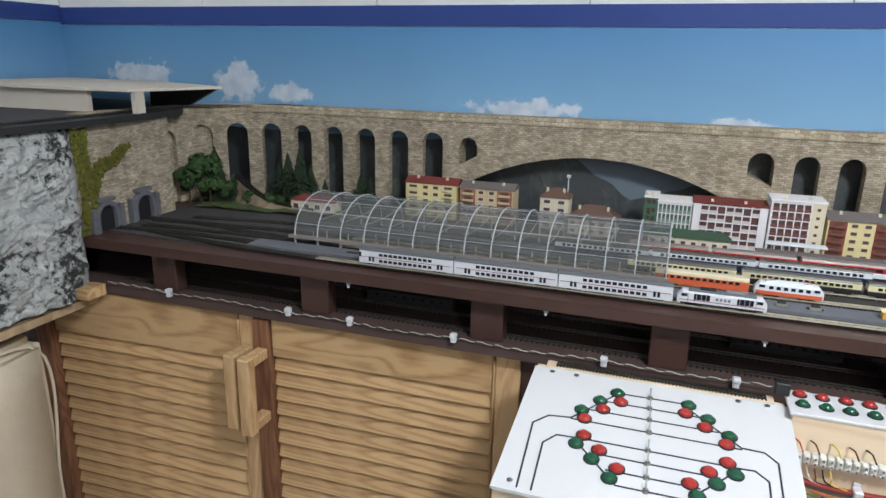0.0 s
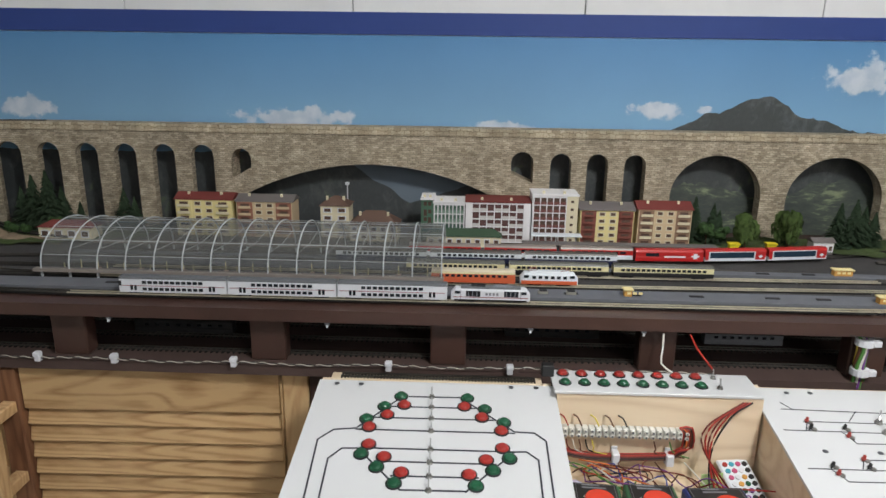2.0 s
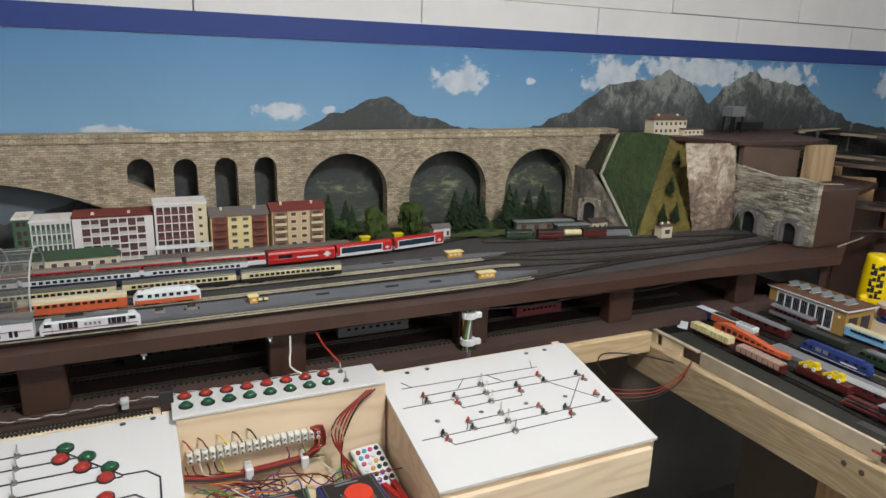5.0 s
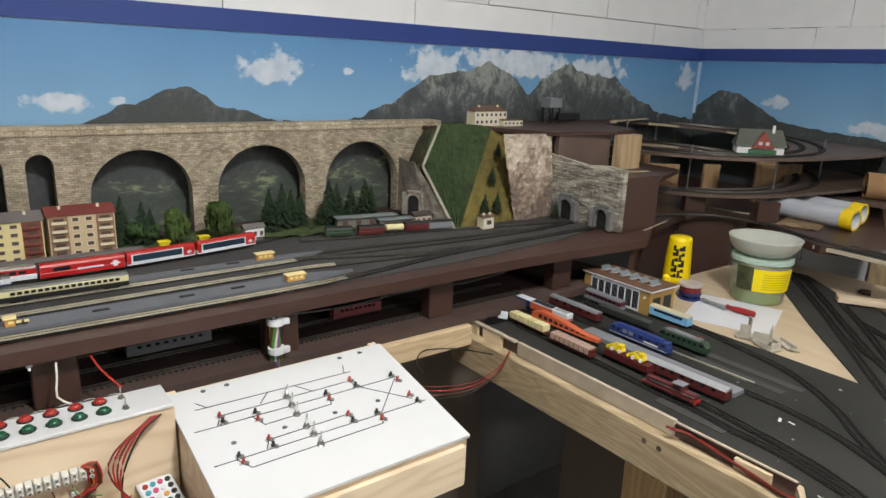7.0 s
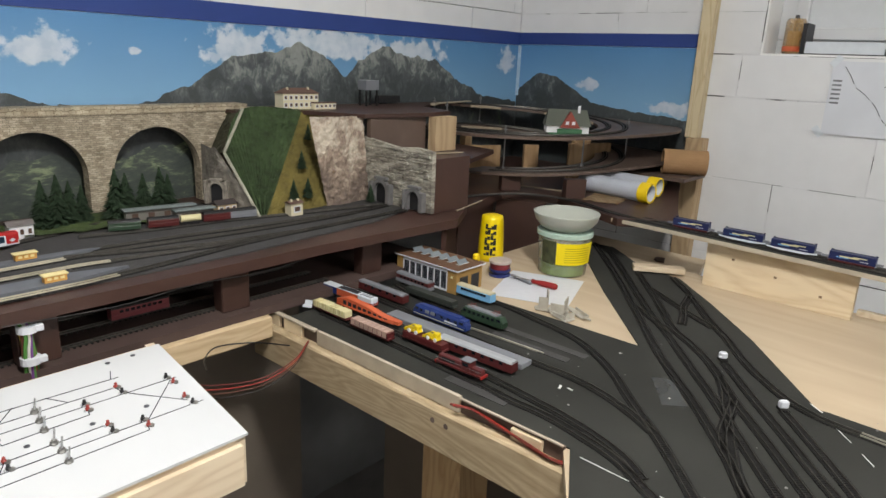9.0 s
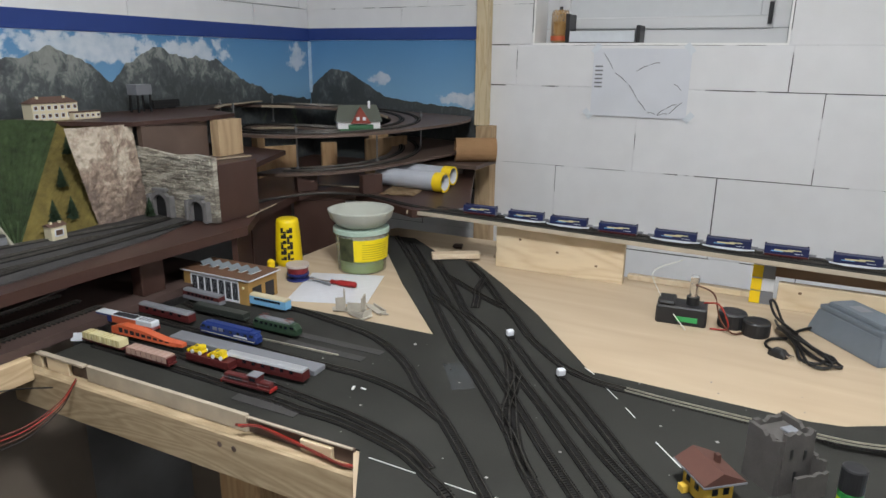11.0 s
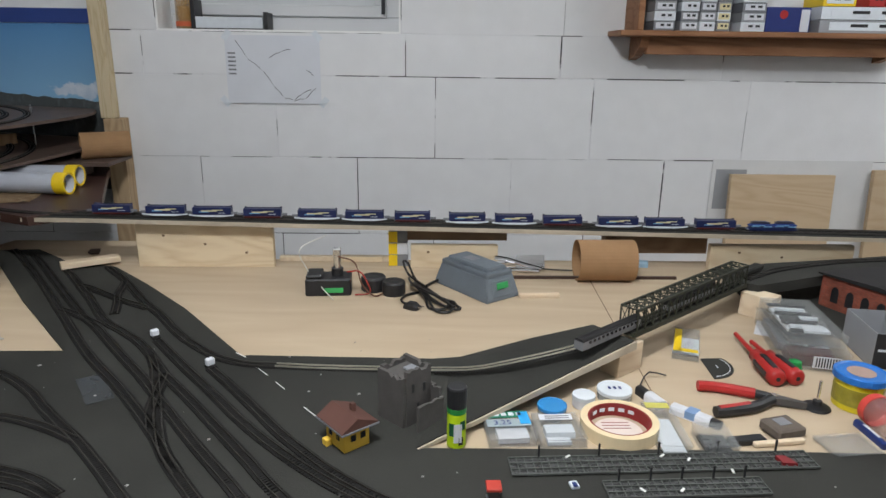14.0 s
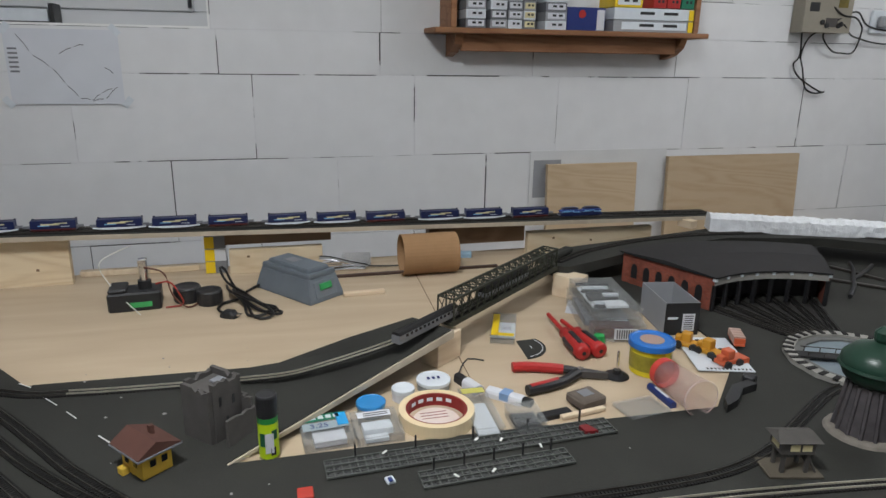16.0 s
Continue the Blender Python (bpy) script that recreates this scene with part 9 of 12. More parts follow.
part("wall", box(-0.042, 0.042, -0.078, 0.098, 0, 0.05, 0.0006), tinted("shed_tan", (158, 124, 70), 0.7), shd)
part("roof", box(-0.046, 0.046, -0.082, 0.102, 0.05, 0.055, 0.0008), tinted("shed_roof", (98, 70, 52), 0.8), shd)
part("eaves_board", box(-0.0475, 0.0475, -0.0835, 0.1035, 0.0512, 0.0538), W_WHITE, shd)
part("pilaster", box(-0.0438, -0.0421, 0.078, 0.098, 0, 0.05, 0.0004), MATS["shed_tan"], shd)
part("pilaster", box(-0.0438, -0.0421, -0.078, -0.052, 0, 0.05, 0.0004), MATS["shed_tan"], shd)
part("window_head", box(-0.0445, -0.0421, -0.052, 0.078, 0.044, 0.0478), W_WHITE, shd)
part("window_sill", box(-0.0448, -0.0421, -0.052, 0.078, 0.002, 0.006), W_WHITE, shd)
for k in range(8):
    y = -0.0515 + k * 0.0184
    part("mullion", box(-0.0445, -0.0421, y - 0.0013, y + 0.0013, 0.006, 0.044), W_WHITE, shd)
    if k < 7:
        win = part("window", box(-0.0427, -0.0421, y + 0.0013, y + 0.0171, 0.006, 0.044), M_GLASSD, shd)
        for q in (0.25, 0.5, 0.75):
            yb = y + 0.0013 + 0.0158 * q
            part("glazing_bar", box(-0.0431, -0.0427, yb - 0.0003, yb + 0.0003, 0.006, 0.044), W_GREY, win)
part("wall_lamp", box(-0.0462, -0.0438, -0.068, -0.063, 0.034, 0.039, 0.0006), W_CREAM, shd)
for x in (-0.02, 0.018):
    part("gate", box(x - 0.013, x + 0.013, -0.0788, -0.0781, 0.002, 0.036), M_BLACK, shd)
for k in range(6):
    sky_l = part("skylight", prism(((-0.014, 0.0), (0.018, 0.0), (0.018, 0.011), (-0.014, 0.011)), 0.055, 0.0555), M_SHEDFRAME, shd)
    sky_l.location = (0, -0.06 + k * 0.026, 0)
    pane_l = part("pane", box(-0.013, 0.017, -0.0002, 0.0002, 0, 0.012), tinted("skylight_pane", (112, 120, 126), 0.15), sky_l)
    pane_l.matrix_local = Matrix.Translation((0, 0.002, 0.0556)) @ Matrix.Rotation(radians(-50), 4, "X")

# ---- tubs, glue and tools near the helix ----
bk = thing("bucket", "clear green plastic bucket with yellow label and pale bowl on top", "bucket", (1.805, 0.842, ZT))
bk.scale = (1.13, 1.13, 1.1)
part("body", lathe(((0.046, 0), (0.05, 0.002), (0.055, 0.085), (0.0545, 0.0855)), n=36), glass("clear_green_plastic", lin((186, 190, 172)), 0.15, 0.38), bk, smooth=True)
part("filling", lathe(((0.0445, 0.002), (0.046, 0.03), (0.046, 0.0305)), n=32), material("green_filling", lin((128, 158, 74)), 0.8, vary=0.3, scale=60), bk)
bm = bmesh.new()
for i in range(20):
    a0, a1 = radians(196 + i * 5), radians(201 + i * 5)
    bm.faces.new([bm.verts.new(((0.0520 + z * 0.06) * math.cos(a), (0.0520 + z * 0.06) * math.sin(a), z)) for a, z in ((a0, 0.03), (a1, 0.03), (a1, 0.077), (a0, 0.077))])
part("label", bm, material("label_yellow", lin((236, 212, 30)), 0.5, vary=0.06), bk, "yellow printed label")
bm = bmesh.new()
for i in range(7):
    a0, a1 = radians(160 + i * 5), radians(165 + i * 5)
    bm.faces.new([bm.verts.new(((0.0520 + z * 0.06) * math.cos(a), (0.0520 + z * 0.06) * math.sin(a), z)) for a, z in ((a0, 0.03), (a1, 0.03), (a1, 0.08), (a0, 0.08))])
part("picture_label", bm, material("label_picture", lin((70, 74, 48)), 0.5, vary=0.8, scale=70), bk)
for k in range(7):
    bm = bmesh.new()
    for i in range(12):
        a0, a1 = radians(214 + i * 5), radians(219 + i * 5)
        bm.faces.new([bm.verts.new(((0.0524 + z * 0.06) * math.cos(a), (0.0524 + z * 0.06) * math.sin(a), z)) for a, z in ((a0, 0.036 + k * 0.005), (a1, 0.036 + k * 0.005), (a1, 0.0375 + k * 0.005), (a0, 0.0375 + k * 0.005))])
    part("print_line", bm, material("label_ink", lin((176, 158, 30)), 0.5), bk)
part("rim", lathe(((0.056, 0.085), (0.0585, 0.086), (0.0585, 0.095), (0.056, 0.096)), n=36), glass("rim_plastic", lin((190, 214, 200)), 0.2, 0.75), bk)
bowl = thing("bowl", "pale translucent plastic bowl upturned in the bucket", "bowl", (1.805, 0.842, ZT + 0.1062))
bowl.scale = (1.16, 1.16, 1.1)
part("shell", lathe(((0.038, 0), (0.05, 0.006), (0.062, 0.02), (0.066, 0.034), (0.067, 0.037), (0.064, 0.037), (0.05, 0.012), (0.03, 0.008)), n=36), material("milky_plastic", lin((172, 175, 166)), 0.35, vary=0.05, scale=30), bowl, smooth=True)
can = thing("filler_bottle", "yellow plastic bottle standing on its cap with black print", "bottle", (1.757, 1.022, ZT))
can.scale = (1.12, 1.12, 1.05)
part("body", lathe(((0.0285, 0.0), (0.029, 0.01), (0.0275, 0.05), (0.0245, 0.098), (0.023, 0.106), (0.019, 0.108)), n=26), material("bottle_yellow", lin((236, 206, 22)), 0.35, vary=0.05), can, smooth=True)
for k in range(24):
    a = radians(192 + (k % 4) * 14)
    z = 0.016 + (k // 4) * 0.0125
    o = part("print_bar", box(-0.0004, 0.0004, -0.003 - 0.001 * (k % 2), 0.0025, 0, 0.004 + 0.004 * (k % 3)), M_BLACK, can)
    o.matrix_local = Matrix.Translation(((0.0298 - z * 0.05) * math.cos(a), (0.0298 - z * 0.05) * math.sin(a), z)) @ Matrix.Rotation(a, 4, "Z")
sp_ = thing("wire_spool", "stacked dark red and blue wire spool with clear lid", "spool", (1.668, 0.925, ZT))
sp_.scale = (1.25, 1.25, 1.0)
part("reel", lathe(((0.020, 0), (0.020, 0.004), (0.014, 0.0045), (0.014, 0.012), (0.020, 0.0125), (0.020, 0.017)), n=24), tinted("spool_blue", (40, 50, 110)), sp_)
part("winding", lathe(((0.018, 0.0172), (0.0185, 0.019), (0.0185, 0.030), (0.018, 0.031)), n=24), tinted("spool_red", (120, 40, 44)), sp_)
part("lid", lathe(((0.021, 0.0312), (0.021, 0.037), (0.008, 0.0375)), n=24), material("lid_milky", lin((188, 176, 170)), 0.3), sp_)
bt = thing("glue_bottle", "small black glue bottle with yellow cap", "bottle", (1.615, 0.955, ZT))
part("body", lathe(((0.009, 0), (0.010, 0.002), (0.010, 0.032), (0.006, 0.038)), n=16), M_BLACK, bt)
part("cap", lathe(((0.0085, 0.038), (0.0085, 0.052), (0.004, 0.056)), n=14), M_PIPEY, bt)
ps = thing("paper_sheet", "white sheet of paper lying on the table", "paper", (1.655, 0.81, ZT + 0.0003), 20)
part("sheet", box(-0.09, 0.10, -0.085, 0.085, 0, 0.0006), W_WHITE, ps)


def screwdriver(at, rz, label, handle, shaft_l=0.06, handle_l=0.06, r=0.008, tip=M_CHROME, group="screwdrivers"):
    s = thing("screwdriver", label, "screwdriver", at, rz, group)
    def turned(prof, n=14):
        bm = lathe(prof, n=n)
        bmesh.ops.rotate(bm, verts=bm.verts, cent=(0, 0, 0), matrix=Matrix.Rotation(radians(90), 3, "Y"))
        bmesh.ops.translate(bm, verts=bm.verts, vec=(0, 0, r))
        return bm
    part("grip", turned(((r * 0.7, 0), (r, 0.004), (r * 0.95, handle_l * 0.6), (r * 0.62, handle_l * 0.85), (r * 0.8, handle_l))), handle, s, smooth=True)
    part("shaft", turned(((r * 0.28, handle_l), (r * 0.28, handle_l + shaft_l), (r * 0.12, handle_l + shaft_l + 0.004)), 8), tip, s)
    return s


screwdriver((1.675, 0.773, ZT + 0.001), 95, "small screwdriver with dark red handle on the paper", tinted("sd_red", (140, 30, 30)), 0.055, 0.062, 0.007)
kn = thing("craft_knife", "thin grey craft knife lying on the paper", "knife", (1.67, 0.865, ZT + 0.0012), 75)
part("handle", box(-0.035, 0.035, -0.004, 0.004, 0, 0.006, 0.0015), W_GREY, kn)
for i, (x, y, w, d, h, a) in enumerate(((1.565, 0.70, 0.02, 0.03, 0.022, 20), (1.545, 0.675, 0.016, 0.035, 0.01, -10), (1.55, 0.73, 0.012, 0.02, 0.03, 40), (1.58, 0.665, 0.03, 0.012, 0.006, 60))):
    o = thing("model_part", "loose cut white cardboard model part on the table edge", "model part", (x, y, ZT + 0.003), a, "loose model parts")
    bm = prism(((-w, -d / 2), (w * 0.3, -d / 2), (w, 0), (w * 0.5, d / 2), (-w * 0.6, d / 2), (-w * 0.8, 0)), 0, 0.0016)
    add_box(bm, -w * 0.8, w * 0.4, -d * 0.42, -d * 0.42 + 0.0016, 0.0016, h)
    add_box(bm, -w * 0.8, -w * 0.8 + 0.0016, -d * 0.4, d * 0.3, 0.0016, h * 0.7)
    part("piece", bm, material("white_card_part", lin((176, 170, 158)), 0.8, vary=0.3, scale=60), o)
    o.scale = (1.35, 1.35, 1.35)
# ---- ramp along the block wall side ----
def rz_at(y):
    return 1.07 + (y - 0.6) * 0.0188


bm = bmesh.new()
ring = []
for i in range(41):
    y = 0.80 - 2.05 * i / 40
    z = min(ZS, rz_at(y)) if y < 0.75 else ZS
    ring.append([bm.verts.new(p) for p in ((1.952, y, z), (2.022, y, z), (2.022, y, z - 0.009), (1.952, y, z - 0.009))])
for A, B in zip(ring, ring[1:]):
    for k in range(4):
        bm.faces.new((A[k], A[(k + 1) % 4], B[(k + 1) % 4], B[k]))
bm.faces.new(ring[0])
bm.faces.new(ring[-1][::-1])
structure("ramp_board", bm, M_SHEET, "long narrow black painted ramp board", "board")
bm = bmesh.new()
ring = []
for i in range(41):
    y = 0.80 - 2.05 * i / 40
    z = rz_at(min(y, 0.72)) - 0.001
    ring.append([bm.verts.new(p) for p in ((1.9475, y, z), (1.9515, y, z), (1.9515, y, z - 0.009), (1.9475, y, z - 0.009))])
for A, B in zip(ring, ring[1:]):
    for k in range(4):
        bm.faces.new((A[k], A[(k + 1) % 4], B[(k + 1) % 4], B[k]))
structure("ramp_edge", bm, M_PLANKEDGE0, "pale unpainted front edge of the ramp", "lath")
track([(1.974, y, rz_at(y)) for y in (0.74, 0.3, -0.2, -0.7, -1.24)], 0, "black track along the ramp")
track([(2.002, y, rz_at(y)) for y in (0.74, 0.3, -0.2, -0.7, -1.24)], 0, "black track along the ramp")
track(((1.974, 0.74, rz_at(0.74)), (1.985, 0.83, ZS + 0.001), (2.03, 0.96, ZS + 0.001), (2.0, 1.09, ZS + 0.001), (1.88, 1.16, ZS + 0.001), (1.75, 1.17, ZS + 0.001)), 0, "dark track joining the ramp and the station board")
M_TANWOOD = wood("tan_wood", lin((124, 100, 78)), lin((108, 84, 64)), "Y", 6.0, knots=False)
for y0, y1, z1 in ((0.262, 0.568, 0), (-0.249, -0.049, -0.042), (-1.08, -0.742, -0.025)):
    ym = (y0 + y1) / 2
    o = thing("ramp_support", "pale pine board standing on edge under the ramp", "support", (1.985, ym, ZT), group="ramp supports")
    hs = rz_at(y1) - 0.0095 - ZT + z1
    part("board", box(-0.009, 0.009, y0 - ym, y1 - ym, 0, hs, 0.001), M_PLYKNOT, o)
    for k in range(3):
        yk = (y0 - ym) + (y1 - y0) * (0.2 + 0.3 * k)
        part("knot", box(-0.0094, -0.0088, yk - 0.003, yk + 0.003, hs * (0.3 + 0.18 * k), hs * (0.3 + 0.18 * k) + 0.005, 0.0002), M_TANWOOD, o)
structure("loose_lath", box(2.02, 2.04, 0.02, 0.12, ZT, ZT + 0.012, 0.001), M_PLYKNOT, "short pale lath lying behind the switch box", "lath")
structure("ramp_dark_batten", box(1.99, 2.02, -0.27, -0.04, 1.015, 1.046), M_TANWOOD, "brown batten between ramp and board", "batten")
structure("ramp_dark_box", box(1.995, 2.03, -0.74, -0.5, 0.985, 1.03), M_TANWOOD, "brown batten under the ramp", "batten")
structure("rear_ledge", box(2.05, 2.12, -1.2, 0.95, 0.88, 0.915, 0.001), M_PLY, "pale wooden ledge behind the table", "ledge")
W_NAVY = tinted("container_navy", (24, 34, 76), 0.4)


def pocket_wagon(y, L, car=False, pair=False):
    zz = rz_at(y) + 0.004
    c = thing("container_wagon", "model pocket wagon with a dark blue container on the ramp" if not car else "model wagon with dark blue cars on the ramp", "wagon", (1.974, y, zz), 90, "ramp train")
    bogies(L, 0.015, c)
    part("frame", box(-L / 2, L / 2, -0.007, 0.007, 0.004, 0.0065, 0.0004), W_GREY, c)
    if car:
        part("skirt", rounded_body(0.112, 0.017, 0.003, 0.0125, 0.003, 0.010), W_NAVY, c)
        for s in (-0.028, 0.028):
            car_ = part("car", rounded_body(0.054, 0.016, 0.0126, 0.0185, 0.004, 0.012), tinted("car_blue", (52, 70, 128), 0.25), c)
            car_.location = (s, 0, 0)
            part("roof", rounded_body(0.042, 0.013, 0.0186, 0.0232, 0.002, 0.009), tinted("car_roof", (44, 42, 62), 0.3), car_)
            for x0, x1, z0, z1 in ((-0.024, -0.006, 0.0108, 0.0122), (-0.008, 0.02, 0.0138, 0.0152), (0.004, 0.024, 0.0118, 0.0128)):
                part("pale_band", box(x0, x1, -0.0089, 0.0089, z0, z1), W_SKY, car_)
    else:
        part("container", box(-L / 2 + 0.001, L / 2 - 0.001, -0.0085, 0.0085, 0.0066, 0.0228, 0.0006), W_NAVY, c)
        for x0, x1, z0, z1, m in ((-0.026, -0.002, 0.0165, 0.0185, W_CREAM), (-0.012, 0.022, 0.0140, 0.0168, W_CREAM), (0.006, 0.028, 0.0122, 0.0138, W_SKY), (-0.03, -0.014, 0.0105, 0.0115, W_PALE)):
            part("logo_bar", box(x0, x1, -0.0089, 0.0089, z0, z1), m, c)
        for sx in (-1, 1):
            part("end_bracket", box(sx * (L / 2 - 0.003) - 0.002, sx * (L / 2 - 0.003) + 0.002, -0.009, -0.0065, 0.0228, 0.0252, 0.0003), W_BLUE, c)
        part("roof_rail", box(-L / 2 + 0.006, L / 2 - 0.004, -0.0087, -0.0078, 0.0225, 0.0236), W_BLUE, c)
        part("walkway", box(-L / 2 - 0.012, L / 2 + 0.012, 0.001, 0.006, 0.0085, 0.0125), W_GREY, c)
        if pair:
            bm = bmesh.new()
            prof = ((-L / 2 - 0.006, 0.0052), (-L / 2 + 0.006, 0.0038), (-L / 4, 0.0022), (L / 4, 0.0022), (L / 2 - 0.006, 0.0038), (L / 2 + 0.006, 0.0052), (L / 2 + 0.006, 0.0082), (L / 2 - 0.008, 0.0064), (-L / 2 + 0.008, 0.0064), (-L / 2 - 0.006, 0.0082))
            for y in (-0.0096, 0.0096):
                A = [bm.verts.new((x, y - 0.0006, z)) for x, z in prof]
                B = [bm.verts.new((x, y + 0.0006, z)) for x, z in prof]
                bm.faces.new(A)
                bm.faces.new(B[::-1])
                for i in range(len(prof)):
                    j = (i + 1) % len(prof)
                    bm.faces.new((A[i], A[j], B[j], B[i]))
            part("side_sill", bm, W_PALE, c, "pale grey bent side sill")
        else:
            part("side_sill", box(-L / 2 + 0.002, L / 2 - 0.002, -0.0092, 0.0092, 0.003, 0.0062, 0.0004), W_MAROON, c)
    return c


EDGES = (0.653, 0.568, 0.537, 0.45, 0.435, 0.348, 0.323, 0.238, 0.203, 0.115, 0.098, 0.01, -0.012, -0.094, -0.134, -0.218, -0.238, -0.326, -0.347, -0.437, -0.472, -0.565, -0.58, -0.671, -0.696, -0.789)
for i, (a, c) in enumerate(zip(EDGES[::2], EDGES[1::2])):
    pocket_wagon((a + c) / 2, a - c, pair=i % 3 != 0)
pocket_wagon(-0.875, 0.115, True)
# things beneath the ramp
for k, (z, m) in enumerate(((ZT, 0), (ZT + 0.028, 1), (ZT + 0.056, 0))):
    bx_ = thing("screw_box", "small yellow and white cardboard box stacked under the ramp", "box", (2.01, -0.022, z), 0, "screw boxes")
    part("carton", box(-0.02, 0.02, -0.02, 0.024, 0, 0.0275, 0.0006), W_WHITE if m else W_GREY, bx_)
    part("end_label", box(-0.0206, -0.0201, 0.004, 0.024, 0.001, 0.0268), M_PIPEY, bx_)
o = thing("white_lath", "pale painted lath lying behind the table edge", "lath", (2.03, 0.13, ZT), 0)
part("lath", box(-0.008, 0.008, -0.13, 0.13, 0, 0.012, 0.001), M_PLYX, o)
o = thing("metal_bracket", "bent bare metal bracket lying under the ramp", "bracket", (1.97, -0.31, ZT), 0)
bm = box(-0.012, 0.012, -0.045, 0.045, 0, 0.002)
add_box(bm, -0.012, -0.010, -0.045, 0.02, 0.002, 0.03)
bmesh.ops.rotate(bm, verts=bm.verts, cent=(0, 0, 0), matrix=Matrix.Rotation(radians(14), 3, "Y"))
bmesh.ops.translate(bm, verts=bm.verts, vec=(0, 0, 0.004))
part("plate", bm, M_CHROME, o)
tb = thing("cardboard_roll", "short wide brown cardboard roll lying on the table", "tube", (1.90, -0.475, ZT))
bm = bmesh.new()
n = 36
R, r_ = 0.045, 0.0425
prof = ((R, -0.062), (R, 0.062), (r_, 0.062), (r_, -0.062))
rings = [[bm.verts.new((q * math.cos(2 * math.pi * i / n), z, R + q * math.sin(2 * math.pi * i / n))) for q, z in prof] for i in range(n)]
for i in range(n):
    for k in range(4):
        bm.faces.new((rings[i][k], rings[(i + 1) % n][k], rings[(i + 1) % n][(k + 1) % 4], rings[i][(k + 1) % 4]))
part("roll", bm, M_CARD, tb)
o = thing("rail_length", "straight loose dark rail lying on the table", "rail", (1.905, -0.45, ZT))
part("rail", box(-0.004, 0.004, -0.19, 0.19, 0, 0.006, 0.0006), tinted("rail_brown", (66, 48, 40), 0.6), o)
o = thing("tube_of_glue", "small pale blue tube lying behind the cardboard roll", "tube", (2.0, -0.575, ZT), 80)
part("tube", rounded_body(0.06, 0.02, 0, 0.014, 0.005), tinted("tube_blue", (150, 180, 200)), o)
o = thing("wood_stick", "short pale wooden stick lying on the table", "stick", (1.788, -0.315, ZT), 92)
part("stick", box(-0.042, 0.042, -0.006, 0.006, 0, 0.008, 0.001), M_PLYX, o)
o = thing("brown_scrap", "small dark brown offcut lying on the plywood", "offcut", (2.085, 0.72, ZT), 25)
part("piece", prism(((-0.02, -0.010), (0.018, -0.014), (0.022, 0.008), (0.0, 0.014), (-0.018, 0.006)), 0, 0.004), M_BROWN, o)
o = thing("lath", "pale wooden lath lying across the tracks", "lath", (1.968, 0.672, ZK + 0.004), -57)
part("slat", box(-0.06, 0.06, -0.013, 0.016, 0, 0.013, 0.001), M_PLYX, o)
# old power unit, motor and adapter
un = thing("motor_unit", "black electric motor unit with chrome spindle and green label", "motor", (1.815, 0.115, ZT), 4)
part("case", box(-0.028, 0.028, -0.046, 0.046, 0, 0.036, 0.003), M_BLACK, un)
part("shoulder", box(-0.026, 0.026, 0.012, 0.044, 0.036, 0.044, 0.003), M_BLACK, un)
part("label", box(-0.0288, -0.0282, -0.030, 0.008, 0.008, 0.018), material("label_green", lin((60, 160, 90)), 0.4), un)
part("spindle", cyl(0, -0.018, 0.036, 0.082, 0.008, n=16), M_CHROME, un)
part("collar", cyl(0, -0.018, 0.036, 0.052, 0.012, n=16), M_BLACK, un)
part("spindle_head", box(-0.008, 0.008, -0.026, -0.010, 0.078, 0.094, 0.002), M_CHROME, un)
for x, y, r, h in ((1.83, 0.025, 0.026, 0.03), (1.805, -0.018, 0.024, 0.028)):
    dr_ = thing("black_drum", "short black rubber drum beside the motor", "drum", (x, y, ZT), group="black drums")
    part("drum", lathe(((r * 0.94, 0), (r, 0.003), (r, h - 0.003), (r * 0.92, h), (r * 0.5, h - 0.002)), n=24), M_BLACK, dr_)
wire("motor_wire", ((1.80, 0.075, 1.0), (1.79, 0.05, 1.005), (1.785, 0.035, 0.985), (1.795, 0.03, 0.957), (1.79, 0.06, 0.955)), "red", 0.0016, "thin red wire at the motor")
wire("motor_wire", ((1.81, 0.095, 1.03), (1.80, 0.06, 1.02), (1.785, 0.045, 0.98), (1.78, 0.02, 0.956), (1.80, 0.0, 0.957)), "brown", 0.0016, "thin brown wire at the motor")
wire("motor_wire", ((1.76, 0.10, 0.955), (1.79, 0.13, 0.975), (1.82, 0.16, 1.0), (1.86, 0.18, 1.03), (1.90, 0.13, 1.05)), "white", 0.001, "thin pale thread rising from the motor")
ad = thing("power_adapter", "grey mains adapter housing with stepped lid, green switch and black cable", "adapter", (1.838, -0.189, ZT), 36.8)
M_ADAPTER = material("adapter_grey", lin((104, 112, 120)), 0.55, vary=0.08, scale=40, bump=0.1, bump_scale=700)


def tapered(levels, lx, ly):
    bm = bmesh.new()
    rings = [[bm.verts.new((x * lx * sx, y * ly * sy, z)) for x, y in ((-1, -1), (1, -1), (1, 1), (-1, 1))] for z, sx, sy in levels]
    for A, B in zip(rings, rings[1:]):
        for k in range(4):
            bm.faces.new((A[k], A[(k + 1) % 4], B[(k + 1) % 4], B[k]))
    bm.faces.new(rings[0][::-1])
    bm.faces.new(rings[-1])
    bmesh.ops.bevel(bm, geom=[e for e in bm.edges], offset=0.0016, segments=2, affect="EDGES")
    return bm


part("housing", tapered(((0, 1.0, 1.0), (0.006, 1.0, 1.0), (0.0475, 0.86, 0.80)), 0.0845, 0.044), M_ADAPTER, ad)
part("lid", tapered(((0.0478, 0.86, 0.80), (0.056, 0.85, 0.78)), 0.0845, 0.044), M_ADAPTER, ad)
